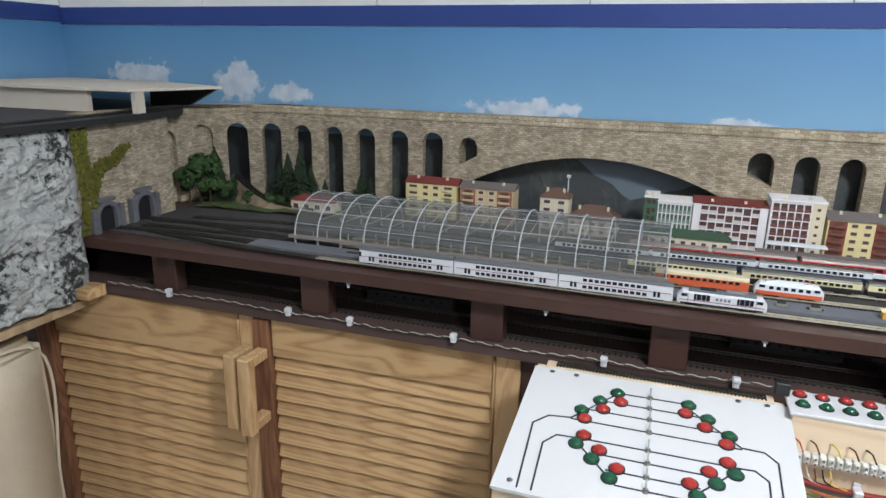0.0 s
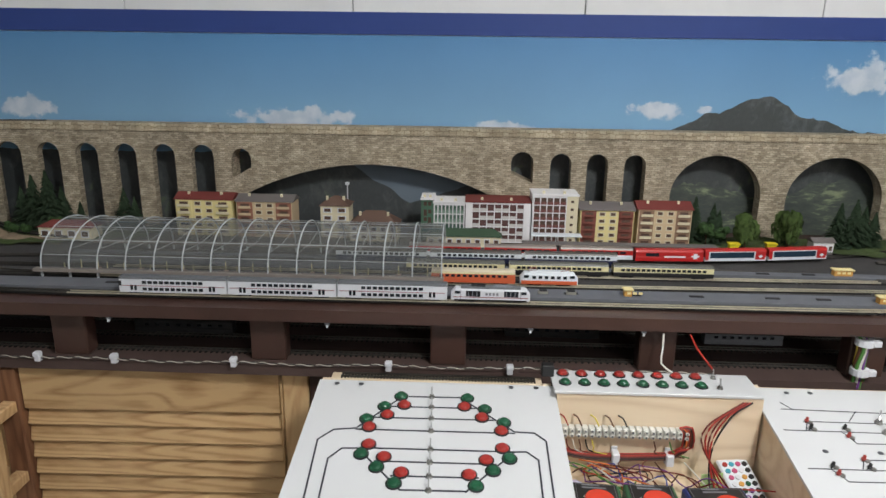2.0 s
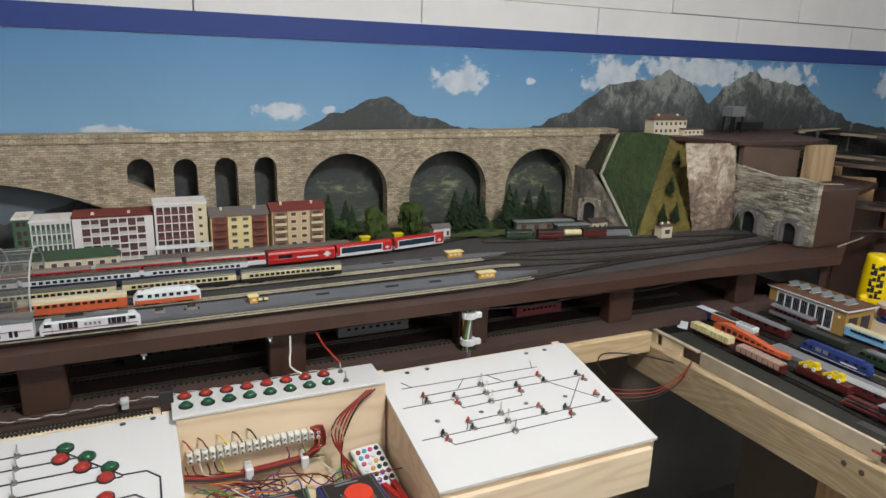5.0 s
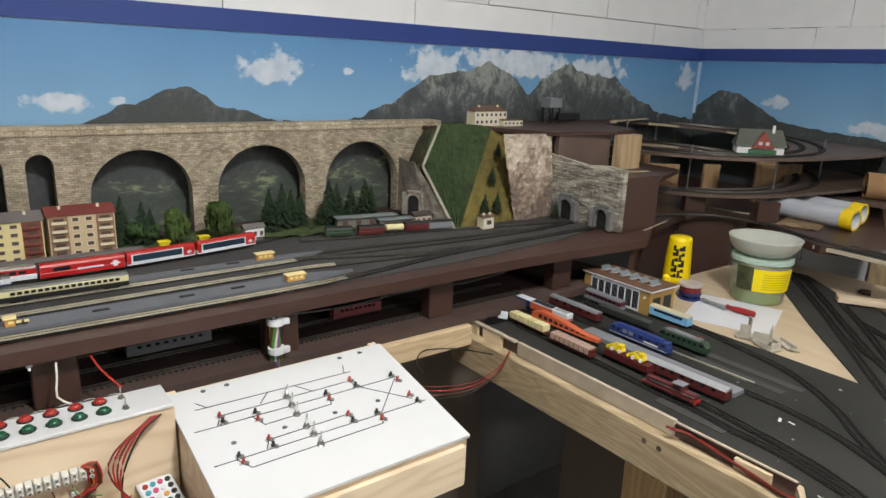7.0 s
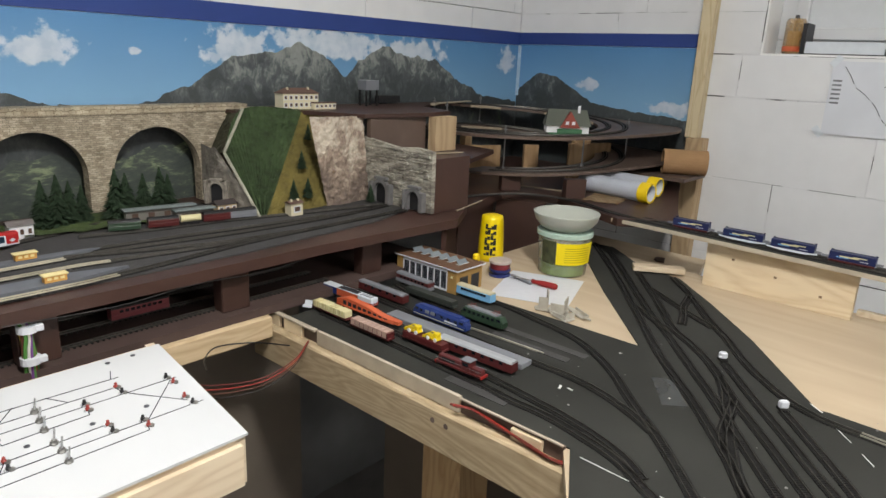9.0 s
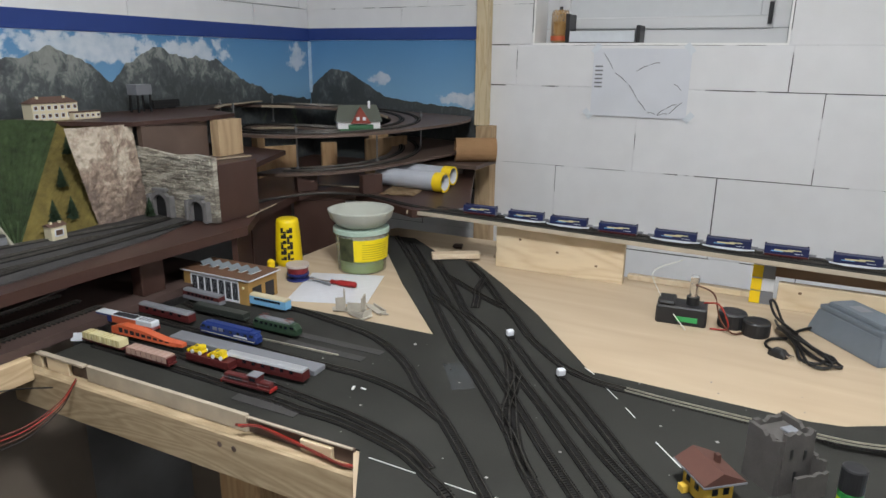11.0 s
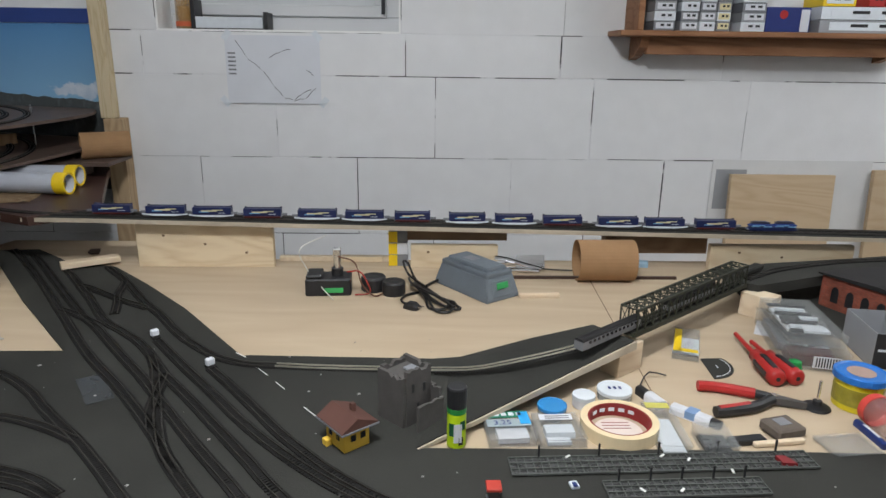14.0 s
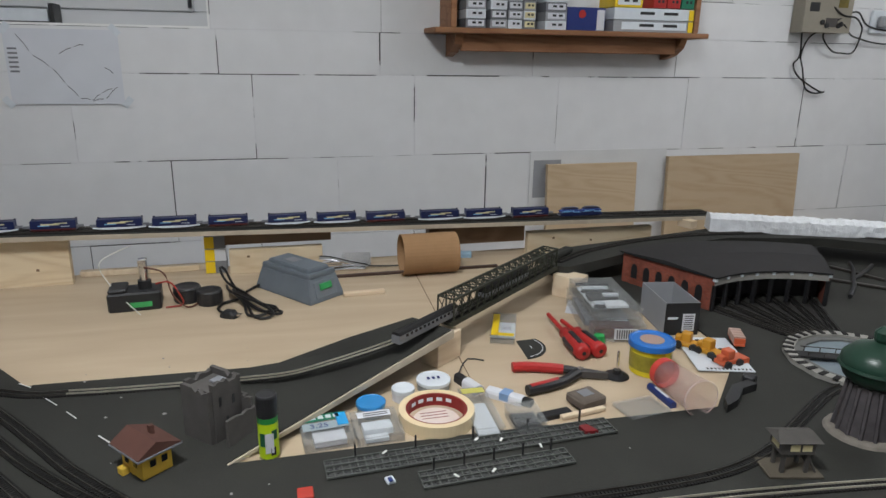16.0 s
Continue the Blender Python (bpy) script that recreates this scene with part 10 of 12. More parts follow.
part("top_plate", tapered(((0.0562, 0.74, 0.62), (0.064, 0.72, 0.58)), 0.0845, 0.044), M_ADAPTER, ad)
part("rating_plate", box(0.0, 0.03, -0.012, 0.012, 0.0641, 0.0645), W_GREY, ad)
o = part("switch_frame", box(-0.004, 0.004, -0.027, 0.027, 0.0, 0.034, 0.0015), M_ADAPTER, ad)
o.location = (-0.0812, 0, 0.007)
o.rotation_euler = (0, radians(15), 0)
part("switch", box(-0.007, -0.0042, -0.015, 0.015, 0.016, 0.029, 0.001), material("switch_green", lin((52, 150, 84)), 0.35), o, "green rocker switch")
for k in range(4):
    q, e = 0.0105 * k, 0.014 * ((k * 2 + 1) % 3 - 1)
    wire("adapter_cable", ((1.842 + e, -0.080 + q, 0.957 + q * 0.5), (1.80, -0.094 + q * 1.2, 0.960 + q * 0.5), (1.752, -0.122 + q, 0.958 + q * 0.5), (1.722 - e, -0.146 + q * 0.6, 0.957 + q * 0.3), (1.708 - e, -0.150 + q, 0.957), (1.712 - e, -0.128 + q * 1.2, 0.957), (1.755, -0.098 + q * 0.5, 0.958 + q * 0.2), (1.806, -0.082 + q * 0.6, 0.958 + q * 0.3), (1.846 + e, -0.072 + q * 0.6, 0.957)), "black", 0.0026, "folded black mains cable of the adapter")
wire("adapter_cable", ((1.83, -0.072, 0.96), (1.85, -0.058, 0.975), (1.872, -0.045, 0.997), (1.868, -0.036, 1.002), (1.845, -0.048, 0.98), (1.80, -0.085, 0.968)), "black", 0.0026, "loop of black mains cable standing up")
wire("adapter_cable", ((1.80, -0.07, 0.957), (1.785, -0.045, 0.957), (1.758, -0.035, 0.957), (1.738, -0.042, 0.957), (1.728, -0.05, 0.959)), "black", 0.0026, "black mains cable end of the adapter")
wire("adapter_cable", ((1.875, -0.12, 0.962), (1.865, -0.10, 0.957), (1.842, -0.085, 0.957)), "black", 0.0026, "black cable leaving the adapter")
pg = thing("mains_plug", "black mains plug lying on the table", "plug", (1.722, -0.057, ZT), 60)
part("body", rounded_body(0.03, 0.02, 0, 0.014, 0.005, 0.008), M_BLACK, pg)
for y in (-0.004, 0.004):
    part("pin", box(-0.024, -0.014, y - 0.001, y + 0.001, 0.006, 0.008), M_CHROME, pg)

# ---- ramp board to the bridge, bridge and train ----
bm = bmesh.new()
lowp = ((1.243, -0.071, ZB), (1.44, -0.400, 1.0125), (1.502, -0.352, 1.0125), (1.506, -0.25, 0.986), (1.495, -0.14, ZB + 0.004), (1.49, -0.06, ZB))
top = [bm.verts.new(p) for p in lowp]
bot = [bm.verts.new((p[0], p[1], p[2] - 0.008)) for p in lowp]
bm.faces.new((top[0], top[1], top[4], top[5]))
bm.faces.new((top[1], top[2], top[3], top[4]))
bm.faces.new((bot[5], bot[4], bot[1], bot[0]))
bm.faces.new((bot[4], bot[3], bot[2], bot[1]))
for i in range(6):
    j = (i + 1) % 6
    bm.faces.new((bot[i], bot[j], top[j], top[i]))
structure("bridge_ramp", bm, M_SHEET, "black painted ply ramp rising to the bridge", "board")
bm = bmesh.new()
a, c = Vector((1.2415, -0.073, ZB + 0.0005)), Vector((1.4385, -0.402, 1.0128))
q = [a, c, c - Vector((0, 0, 0.013)), a - Vector((0, 0, 0.004))]
off = Vector((-0.0025, -0.0015, 0))
lo, hi = [bm.verts.new(p) for p in q], [bm.verts.new(p + off) for p in q]
bm.faces.new(lo)
bm.faces.new(hi[::-1])
for i in range(4):
    bm.faces.new((lo[i], lo[(i + 1) % 4], hi[(i + 1) % 4], hi[i]))
structure("bridge_ramp_edge", bm, M_PLANKEDGE0, "pale unpainted edge of the ply ramp", "lath")
wd = thing("wood_block", "pale end-grain wooden block under the ramp end", "block", (1.468, -0.388, ZT), -52, "support blocks")
part("block", box(-0.03, 0.03, -0.022, 0.012, 0, 0.0475, 0.001), M_PLYX, wd)
wd = thing("wood_block", "pale wooden block under the far end of the bridge", "block", (1.70, -0.715, ZT), -50, "support blocks")
part("block", box(-0.02, 0.02, -0.04, 0.02, 0, 0.045, 0.001), M_PLYX, wd)
BA, BC = Vector((1.475, -0.398, 1.0125)), Vector((1.713, -0.685, 1.0125))
W_SLATE = tinted("coach_slate", (118, 118, 120))
M_GIRDER = tinted("girder_olive", (46, 48, 38), 0.6)
br_ = new("truss_bridge")
d = (BC - BA)
LB = d.length
br_.matrix_world = Matrix.Translation(BA) @ Matrix.Rotation(math.atan2(d.y, d.x), 4, "Z")
tagged(br_, "dark olive lattice truss railway bridge with arched top", "bridge")
part("deck", box(0, LB, -0.014, 0.014, -0.006, -0.001), M_GIRDER, br_)
NP = 16
for s in (-1, 1):
    y = s * 0.0155
    part("bottom_chord", box(0, LB, y - 0.0015, y + 0.0015, -0.006, 0.002), M_GIRDER, br_)
    part("top_chord", box(0.004, LB - 0.004, y - 0.0016, y + 0.0016, 0.036, 0.040), M_GIRDER, br_)
    for i in range(NP + 1):
        x = 0.004 + (LB - 0.008) * i / NP
        part("post", box(x - 0.0011, x + 0.0011, y - 0.001, y + 0.001, 0.002, 0.036), M_GIRDER, br_)
        if i < NP:
            x2 = 0.004 + (LB - 0.008) * (i + 1) / NP
            bm = bmesh.new()
            add_tube(bm, [Vector((x, y, 0.003)), Vector(((x + x2) / 2, y, 0.0195)), Vector((x2, y, 0.036))], 0.0009, 4)
            add_tube(bm, [Vector((x, y, 0.036)), Vector(((x + x2) / 2, y, 0.0195)), Vector((x2, y, 0.003))], 0.0009, 4)
            part("brace", bm, M_GIRDER, br_)
for i in range(NP + 1):
    x = 0.004 + (LB - 0.008) * i / NP
    bm = bmesh.new()
    add_box(bm, x - 0.001, x + 0.001, -0.014, 0.014, 0.0375, 0.0395)
    if i < NP:
        x2 = 0.004 + (LB - 0.008) * (i + 1) / NP
        add_tube(bm, [Vector((x, -0.014, 0.0385)), Vector(((x + x2) / 2, 0, 0.0385)), Vector((x2, 0.014, 0.0385))], 0.001, 4)
        add_tube(bm, [Vector((x, 0.014, 0.0385)), Vector(((x + x2) / 2, 0, 0.0385)), Vector((x2, -0.014, 0.0385))], 0.001, 4)
    part("top_brace", bm, M_GIRDER, br_)
track([tuple(BA.lerp(BC, t) + Vector((0, 0, 0.0))) for t in (0, 0.33, 0.66, 1)], 0, "dark track across the bridge")
ang = math.degrees(math.atan2(d.y, d.x))
mid = BA.lerp(BC, -0.125)
coach((mid.x, mid.y, 1.0135), ang, 0.15, "grey model coach with dark roof entering the bridge", W_SLATE, W_SLATE, M_BOGIE, 12, group="bridge train", H=0.0205, W=0.016, ww=0.0045, wh=0.0036, z_split=0.010)
mid = BA.lerp(BC, 0.5)
coach((mid.x, mid.y, 1.0172), ang, 0.15, "dark grey model coach inside the bridge", W_GREY, M_BOGIE, M_BOGIE, 9, group="bridge train", H=0.024)
# board beyond the bridge, curving towards the engine house
structure("far_curve_board", prism(((1.72, -0.68), (1.79, -0.70), (1.84, -0.80), (1.875, -0.99), (1.93, -1.25), (1.9, -1.5), (1.75, -1.7), (1.6, -1.75), (1.65, -1.6), (1.78, -1.42), (1.83, -1.2), (1.80, -0.98), (1.73, -0.80), (1.70, -0.72)), 0.99, 1.0105), M_SHEET, "black painted board curving from the bridge", "board")
track(((1.735, -0.712), (1.80, -0.82), (1.855, -1.0), (1.865, -1.2), (1.82, -1.42), (1.70, -1.62)), 1.0107, "dark curved track beyond the bridge")
o = thing("coil_strip", "dark flexible strip lying on the curve board", "strip", (1.765, -0.73, 1.0148), -52)
part("strip", box(-0.04, 0.04, -0.010, 0.010, 0, 0.012, 0.003), M_SHEET, o)
fm = thing("foam_block", "rough white plaster-coated foam ridge on the board", "foam block", (1.838, -1.395, 1.0107), -112)
bm = bmesh.new()
n = 90
rings = []
for i in range(n + 1):
    x = -0.212 + 0.424 * i / n
    h = 0.041 + 0.004 * noise.noise((x * 24, 1, 0)) + 0.003 * noise.noise((x * 90, 2, 0)) - 0.006 * (i / n)
    rings.append([bm.verts.new((x + 0.003 * noise.noise((x * 50, y * 80, z * 90)), y + 0.004 * noise.noise((x * 60, y * 90, z * 70)), z + (0.0025 * noise.noise((x * 120, y * 70, 5)) if z else 0))) for y, z in ((-0.027, 0), (-0.026, h * 0.4), (-0.024, h * 0.78), (-0.014, h), (0.0, h * 1.02), (0.016, h * 0.97), (0.024, h * 0.7), (0.026, 0))])
for A, B in zip(rings, rings[1:]):
    for k in range(8):
        bm.faces.new((A[k], A[(k + 1) % 8], B[(k + 1) % 8], B[k]))
bm.faces.new(rings[0][::-1])
bm.faces.new(rings[-1])
part("ridge", bm, material("white_plaster_foam", (0.78, 0.8, 0.83), 0.8, vary=0.12, scale=60, bump=0.6, bump_scale=120), fm)
o = thing("pale_block", "small pale wooden block beside the foam ridge", "block", (1.945, -1.16, 1.0107), 20)
part("block", box(-0.02, 0.02, -0.012, 0.012, 0, 0.02, 0.001), M_PLYX, o)

# silver clamp tool behind the adapter
clm = thing("metal_clamp", "bent silver metal clamp lying behind the adapter", "clamp", (1.95, -0.285, ZT), 0)
part("jaw", prism(((-0.012, 0.045), (0.004, 0.048), (0.010, 0.02), (0.004, -0.006), (-0.008, 0.0)), 0.018, 0.024, 0.001), M_CHROME, clm)
part("upper_arm", tube([Vector((0.0, 0.046, 0.034)), Vector((0.002, 0.02, 0.030)), Vector((0.0, -0.02, 0.018)), Vector((-0.002, -0.06, 0.008))], 0.005, 8), M_CHROME, clm)
part("lower_arm", tube([Vector((-0.006, 0.03, 0.005)), Vector((-0.004, -0.01, 0.006)), Vector((-0.008, -0.055, 0.005))], 0.0045, 8), M_CHROME, clm)
part("spring", tube([Vector((0.0, -0.04, 0.010)), Vector((0.002, -0.10, 0.005)), Vector((0.0, -0.17, 0.004))], 0.0018, 6), M_RAILD, clm)

# ---- models in the middle of the board ----
hut = thing("crossing_house", "small yellow model house with dark brown roof on the board", "house", (1.258, 0.0145, ZB), -51)
hut.scale = (0.88, 0.88, 0.93)
M_HUT = tinted("hut_yellow", (214, 176, 66), 0.7)
part("wall", box(-0.021, 0.021, -0.024, 0.024, 0, 0.036, 0.0008), M_HUT, hut)
bm = bmesh.new()
v = [bm.verts.new(p) for p in ((-0.030, -0.034, 0.036), (0.030, -0.034, 0.036), (0.030, 0.034, 0.036), (-0.030, 0.034, 0.036), (-0.004, -0.034, 0.050), (-0.004, 0.034, 0.050), (-0.030, -0.034, 0.0345), (0.030, -0.034, 0.0345), (0.030, 0.034, 0.0345), (-0.030, 0.034, 0.0345))]
for f in ((0, 1, 4), (2, 3, 5), (1, 2, 5, 4), (3, 0, 4, 5), (6, 9, 8, 7), (0, 6, 7, 1), (1, 7, 8, 2), (2, 8, 9, 3), (3, 9, 6, 0)):
    bm.faces.new([v[i] for i in f])
part("roof", bm, tinted("hut_roof", (84, 54, 46), 0.8), hut)
part("fascia", box(-0.031, 0.031, -0.0352, 0.0352, 0.0325, 0.0348), W_GREY, hut)
for x, y, sx, sy in ((-0.0214, -0.008, 0.0006, 0.004), (-0.0214, 0.011, 0.0006, 0.004), (-0.006, -0.0244, 0.004, 0.0006), (0.010, -0.0244, 0.004, 0.0006)):
    part("window", box(x - sx, x + sx, y - sy, y + sy, 0.014, 0.023), M_GLASSD, hut)
part("chimney", box(0.006, 0.012, -0.004, 0.003, 0.044, 0.056), tinted("hut_roof", (84, 54, 46), 0.8), hut)
part("steps", box(-0.032, -0.022, 0.006, 0.018, 0, 0.010, 0.001), M_HUT, hut)
M_CASTLE = material("grey_castle", lin((80, 77, 75)), 0.9, vary=0.2, scale=40, bump=0.12, bump_scale=200)
cs = thing("castle_ruin", "dark grey cardboard model castle ruin on the board", "castle", (1.322, -0.055, ZB), 45)
cs.scale = (0.93, 0.93, 0.86)


def ruin_wall(x0, x1, y0, y1, h, seed):
    bm = bmesh.new()
    along_x = abs(x1 - x0) > abs(y1 - y0)
    n = 9
    rr = random.Random(seed)
    ring = []
    for i in range(n + 1):
        t = i / n
        hh = h * rr.choice((0.93, 0.97, 1.0, 1.0)) if 0 < i < n else h
        if along_x:
            x = x0 + (x1 - x0) * t
            ring.append([bm.verts.new(p) for p in ((x, y0, 0), (x, y1, 0), (x, y1, hh), (x, y0, hh))])
        else:
            y = y0 + (y1 - y0) * t
            ring.append([bm.verts.new(p) for p in ((x0, y, 0), (x1, y, 0), (x1, y, hh), (x0, y, hh))])
    for A, B in zip(ring, ring[1:]):
        for k in range(4):
            bm.faces.new((A[k], A[(k + 1) % 4], B[(k + 1) % 4], B[k]))
    bm.faces.new(ring[0])
    bm.faces.new(ring[-1][::-1])
    return bm


for k, (x0, x1, y0, y1, h) in enumerate(((-0.026, 0.026, -0.028, -0.022, 0.088), (-0.026, 0.026, 0.022, 0.028, 0.083), (-0.028, -0.022, -0.0215, 0.0215, 0.092), (0.022, 0.028, -0.0215, 0.0215, 0.085))):
    part("tower_wall", ruin_wall(x0, x1, y0, y1, h, k), M_CASTLE, cs)
for k, (x0, x1, y0, y1, h) in enumerate(((-0.045, -0.0285, -0.03, -0.0255, 0.055), (-0.05, -0.0455, -0.03, 0.02, 0.042), (-0.02, 0.02, -0.046, -0.0415, 0.045), (0.029, 0.045, -0.02, -0.0155, 0.06))):
    part("yard_wall", ruin_wall(x0, x1, y0, y1, h, k + 9), M_CASTLE, cs)
for x, z in ((-0.012, 0.05), (0.01, 0.055), (0.0, 0.02)):
    part("slit", box(x - 0.002, x + 0.002, -0.0287, -0.0281, z, z + 0.014), M_BLACK, cs)
    part("slit", box(-0.0287, -0.0281, x - 0.002, x + 0.002, z, z + 0.014), M_BLACK, cs)
part("top_plate", box(-0.02, 0.018, -0.021, 0.021, 0.076, 0.079), M_CASTLE, cs)
part("snow_scrap", box(-0.012, 0.004, -0.018, 0.0, 0.079, 0.082, 0.0012), W_GREY, cs)
gl = thing("glue_stick", "bright green and yellow glue stick with black cap", "glue stick", (1.252, -0.122, ZB))
gl.scale = (1, 1, 0.86)
part("body", lathe(((0.0115, 0), (0.012, 0.001), (0.012, 0.053), (0.0115, 0.054)), n=24), material("glue_lime", lin((186, 214, 30)), 0.4), gl)
part("ring", lathe(((0.0122, 0.054), (0.0122, 0.062), (0.0115, 0.0625)), n=24), material("glue_green", lin((40, 130, 60)), 0.4), gl)
part("cap", lathe(((0.0122, 0.0626), (0.0124, 0.064), (0.0124, 0.092), (0.0115, 0.094), (0.008, 0.0935)), n=24), M_BLACK, gl)
for k, (a, z, w, h, m) in enumerate(((185, 0.010, 0.010, 0.03, W_WHITE), (150, 0.02, 0.008, 0.02, M_BTN_G), (215, 0.03, 0.007, 0.014, M_BTN_G), (205, 0.006, 0.006, 0.012, M_BLACK))):
    o = part("label_patch", box(-0.0003, 0.0003, -w / 2, w / 2, 0, h), m, gl)
    o.matrix_local = Matrix.Translation((0.0121 * math.cos(radians(a)), 0.0121 * math.sin(radians(a)), z)) @ Matrix.Rotation(radians(a), 4, "Z")
sg = thing("signal_cabin", "tiny model cabin with bright red roof on the board", "cabin", (1.140, -0.158, ZB), 0)
sg.scale = (0.8, 0.8, 0.7)
part("cabin", box(-0.008, 0.008, -0.007, 0.007, 0.002, 0.024, 0.0006), M_CASTLE, sg)
part("roof", box(-0.011, 0.011, -0.0105, 0.0105, 0.024, 0.030, 0.001), tinted("cabin_red", (176, 60, 48), 0.6), sg)
part("base", box(-0.012, 0.012, -0.009, 0.009, 0, 0.002), M_PLAT, sg)

# ---- lattice platform roofs lying on the board ----
M_LATT = material("dark_clear_lattice", lin((80, 83, 80)), 0.5, vary=0.2, scale=60)


def lattice(xc, y0, y1, w, label):
    o = thing("lattice_roof", label, "lattice roof", (xc, (y0 + y1) / 2, ZB), 2, "lattice roofs")
    L = abs(y1 - y0)
    part("film", box(-w / 2, w / 2, -L / 2, L / 2, 0.001, 0.0018), glass("lattice_film", (0.08, 0.08, 0.08), 0.35, 0.7) if "lattice_film" not in MATS else MATS["lattice_film"], o)
    for x in (-w / 2, -w / 6, w / 6, w / 2):
        part("long_bar", box(x - 0.0008, x + 0.0008, -L / 2, L / 2, 0.002, 0.0042), M_LATT, o)
    n = int(L / 0.0095)
    proto = part("cross_bar", box(-w / 2, w / 2, -0.0006, 0.0006, 0.002, 0.0036), M_LATT, o)
    proto.location = (0, -L / 2, 0)
    for i in range(1, n + 1):
        again(proto, o, (0, -L / 2 + L * i / n, 0))
    for i in range(5):
        part("stud", box(w / 2 - 0.001, w / 2 + 0.001, -L / 2 + L * (i + 0.5) / 5 - 0.001, -L / 2 + L * (i + 0.5) / 5 + 0.001, 0.0042, 0.02), M_BLACK, o)
    return o


lattice(1.206, -0.184, -0.555, 0.034, "long dark clear lattice platform roof lying flat")
lattice(1.158, -0.287, -0.473, 0.03, "short dark clear lattice platform roof lying flat")
for i in range(6):
    rr = random.Random(100 + i)
    o = thing("paper_scrap", "tiny white paper crumb on the board", "scrap", (rr.uniform(1.14, 1.22), rr.uniform(-0.5, -0.22), ZB + 0.0043), rr.uniform(0, 180), "scraps")
    part("scrap", box(-0.004, 0.004, -0.0014, 0.0014, 0, 0.0008), M_SCRAP, o)
o = thing("tiny_clip", "tiny white and blue plastic clip on the board", "clip", (1.165, -0.253, ZB), 10)
part("clip", box(-0.006, 0.006, -0.005, 0.005, 0, 0.004, 0.001), W_PALE, o)
part("bar", box(-0.007, 0.001, -0.002, 0.003, 0.004, 0.006, 0.0006), W_LTBLUE, o)
o = thing("red_bit", "small dark red plastic scrap on the board", "scrap", (1.205, -0.52, ZB), 30)
part("bit", prism(((-0.01, -0.006), (0.008, -0.008), (0.014, 0.002), (0.0, 0.008)), 0, 0.006), tinted("scrap_red", (120, 30, 34)), o)


# ---- pots, packs and tools on the plywood ----
for ya, yb, xa, xb in ((-0.412, -0.448, 1.30, 1.95),):
    seam = prism(((xa, ya - 0.0007), (xb, yb - 0.0007), (xb, yb + 0.0007), (xa, ya + 0.0007)), ZT - 0.001, ZT + 0.0003)
    structure("board_seam", seam, material("dark_seam", lin((96, 76, 58)), 0.9), "thin dark seam between table boards", "seam")
def jar(at, r, h, body, lid, label, lid_h=0.008, group="jars"):
    j = thing("jar", label, "jar", at, 0, group)
    j.scale = (0.94, 0.94, 0.72)
    part("body", lathe(((r * 0.9, 0), (r * 0.97, 0.002), (r * 0.97, h - lid_h), (r * 0.9, h - lid_h)), n=28), body, j)
    part("lid", lathe(((r, h - lid_h), (r * 1.02, h - lid_h + 0.001), (r * 1.02, h - 0.001), (r * 0.95, h), (r * 0.9, h - 0.0012), (r * 0.4, h - 0.0012)), n=28), lid, j)
    return j


M_CLEAR = glass("clear_jar", (0.75, 0.78, 0.78), 0.08, 0.45)
jar((1.324, -0.256, ZT), 0.021, 0.026, M_CLEAR, tinted("lid_blue", (48, 130, 190)), "small clear jar with sky blue lid")
jar((1.352, -0.306, ZT), 0.017, 0.026, W_WHITE, W_PALE, "small white plastic pot with lid")
j = jar((1.372, -0.355, ZT), 0.026, 0.024, M_CLEAR, W_PALE, "wide clear jar with white handwritten lid")
for k in range(3):
    part("ink_bar", box(-0.004, 0.004, -0.010 + k * 0.008, -0.006 + k * 0.008, 0.0242, 0.0246), M_CBLUE, j)


def clear_pack(at, rz, w, d, h, label, bits, group="packs"):
    """A clear flat box; bits: (x, y, w, d, z0, z1, material) inside or on it."""
    p = thing("plastic_box", label, "plastic box", at, rz, group)
    part("tray", box(-w / 2, w / 2, -d / 2, d / 2, 0, 0.0015), MATS["clear_box"], p)
    for x0, x1, y0, y1 in ((-w / 2, w / 2, -d / 2, -d / 2 + 0.0015), (-w / 2, w / 2, d / 2 - 0.0015, d / 2), (-w / 2, -w / 2 + 0.0015, -d / 2 + 0.0015, d / 2 - 0.0015), (w / 2 - 0.0015, w / 2, -d / 2 + 0.0015, d / 2 - 0.0015)):
        part("side", box(x0, x1, y0, y1, 0.0015, h - 0.0015), MATS["clear_box"], p)
    part("lid", box(-w / 2 - 0.0005, w / 2 + 0.0005, -d / 2 - 0.0005, d / 2 + 0.0005, h - 0.0015, h), MATS["clear_box"], p)
    for x, y, bw, bd, z0, z1, m in bits:
        part("content", box(x - bw / 2, x + bw / 2, y - bd / 2, y + bd / 2, z0, z1, 0.0004), m, p)
    return p


glass("clear_box", (0.5, 0.52, 0.52), 0.06, 0.13)
M_PKGREEN = tinted("pack_green", (26, 110, 84), 0.5)
sx_ = clear_pack((1.279, -0.192, ZT), 4, 0.066, 0.062, 0.014, "clear screw box with green and blue printed lid", ((-0.012, -0.002, 0.028, 0.04, 0.002, 0.010, W_WHITE), (0.024, 0.0, 0.016, 0.058, 0.0143, 0.0149, M_PKGREEN), (0.004, 0.0, 0.018, 0.058, 0.0143, 0.0147, tinted("pack_grey", (150, 162, 166))), (0.014, -0.022, 0.03, 0.014, 0.0149, 0.0154, tinted("pack_blue", (40, 150, 210)))))
for k in range(4):
    part("logo_bar", box(0.020, 0.028, -0.020 + k * 0.010, -0.013 + k * 0.010, 0.015, 0.0154), W_WHITE, sx_)
fc = bpy.data.curves.new("size_text", "FONT")
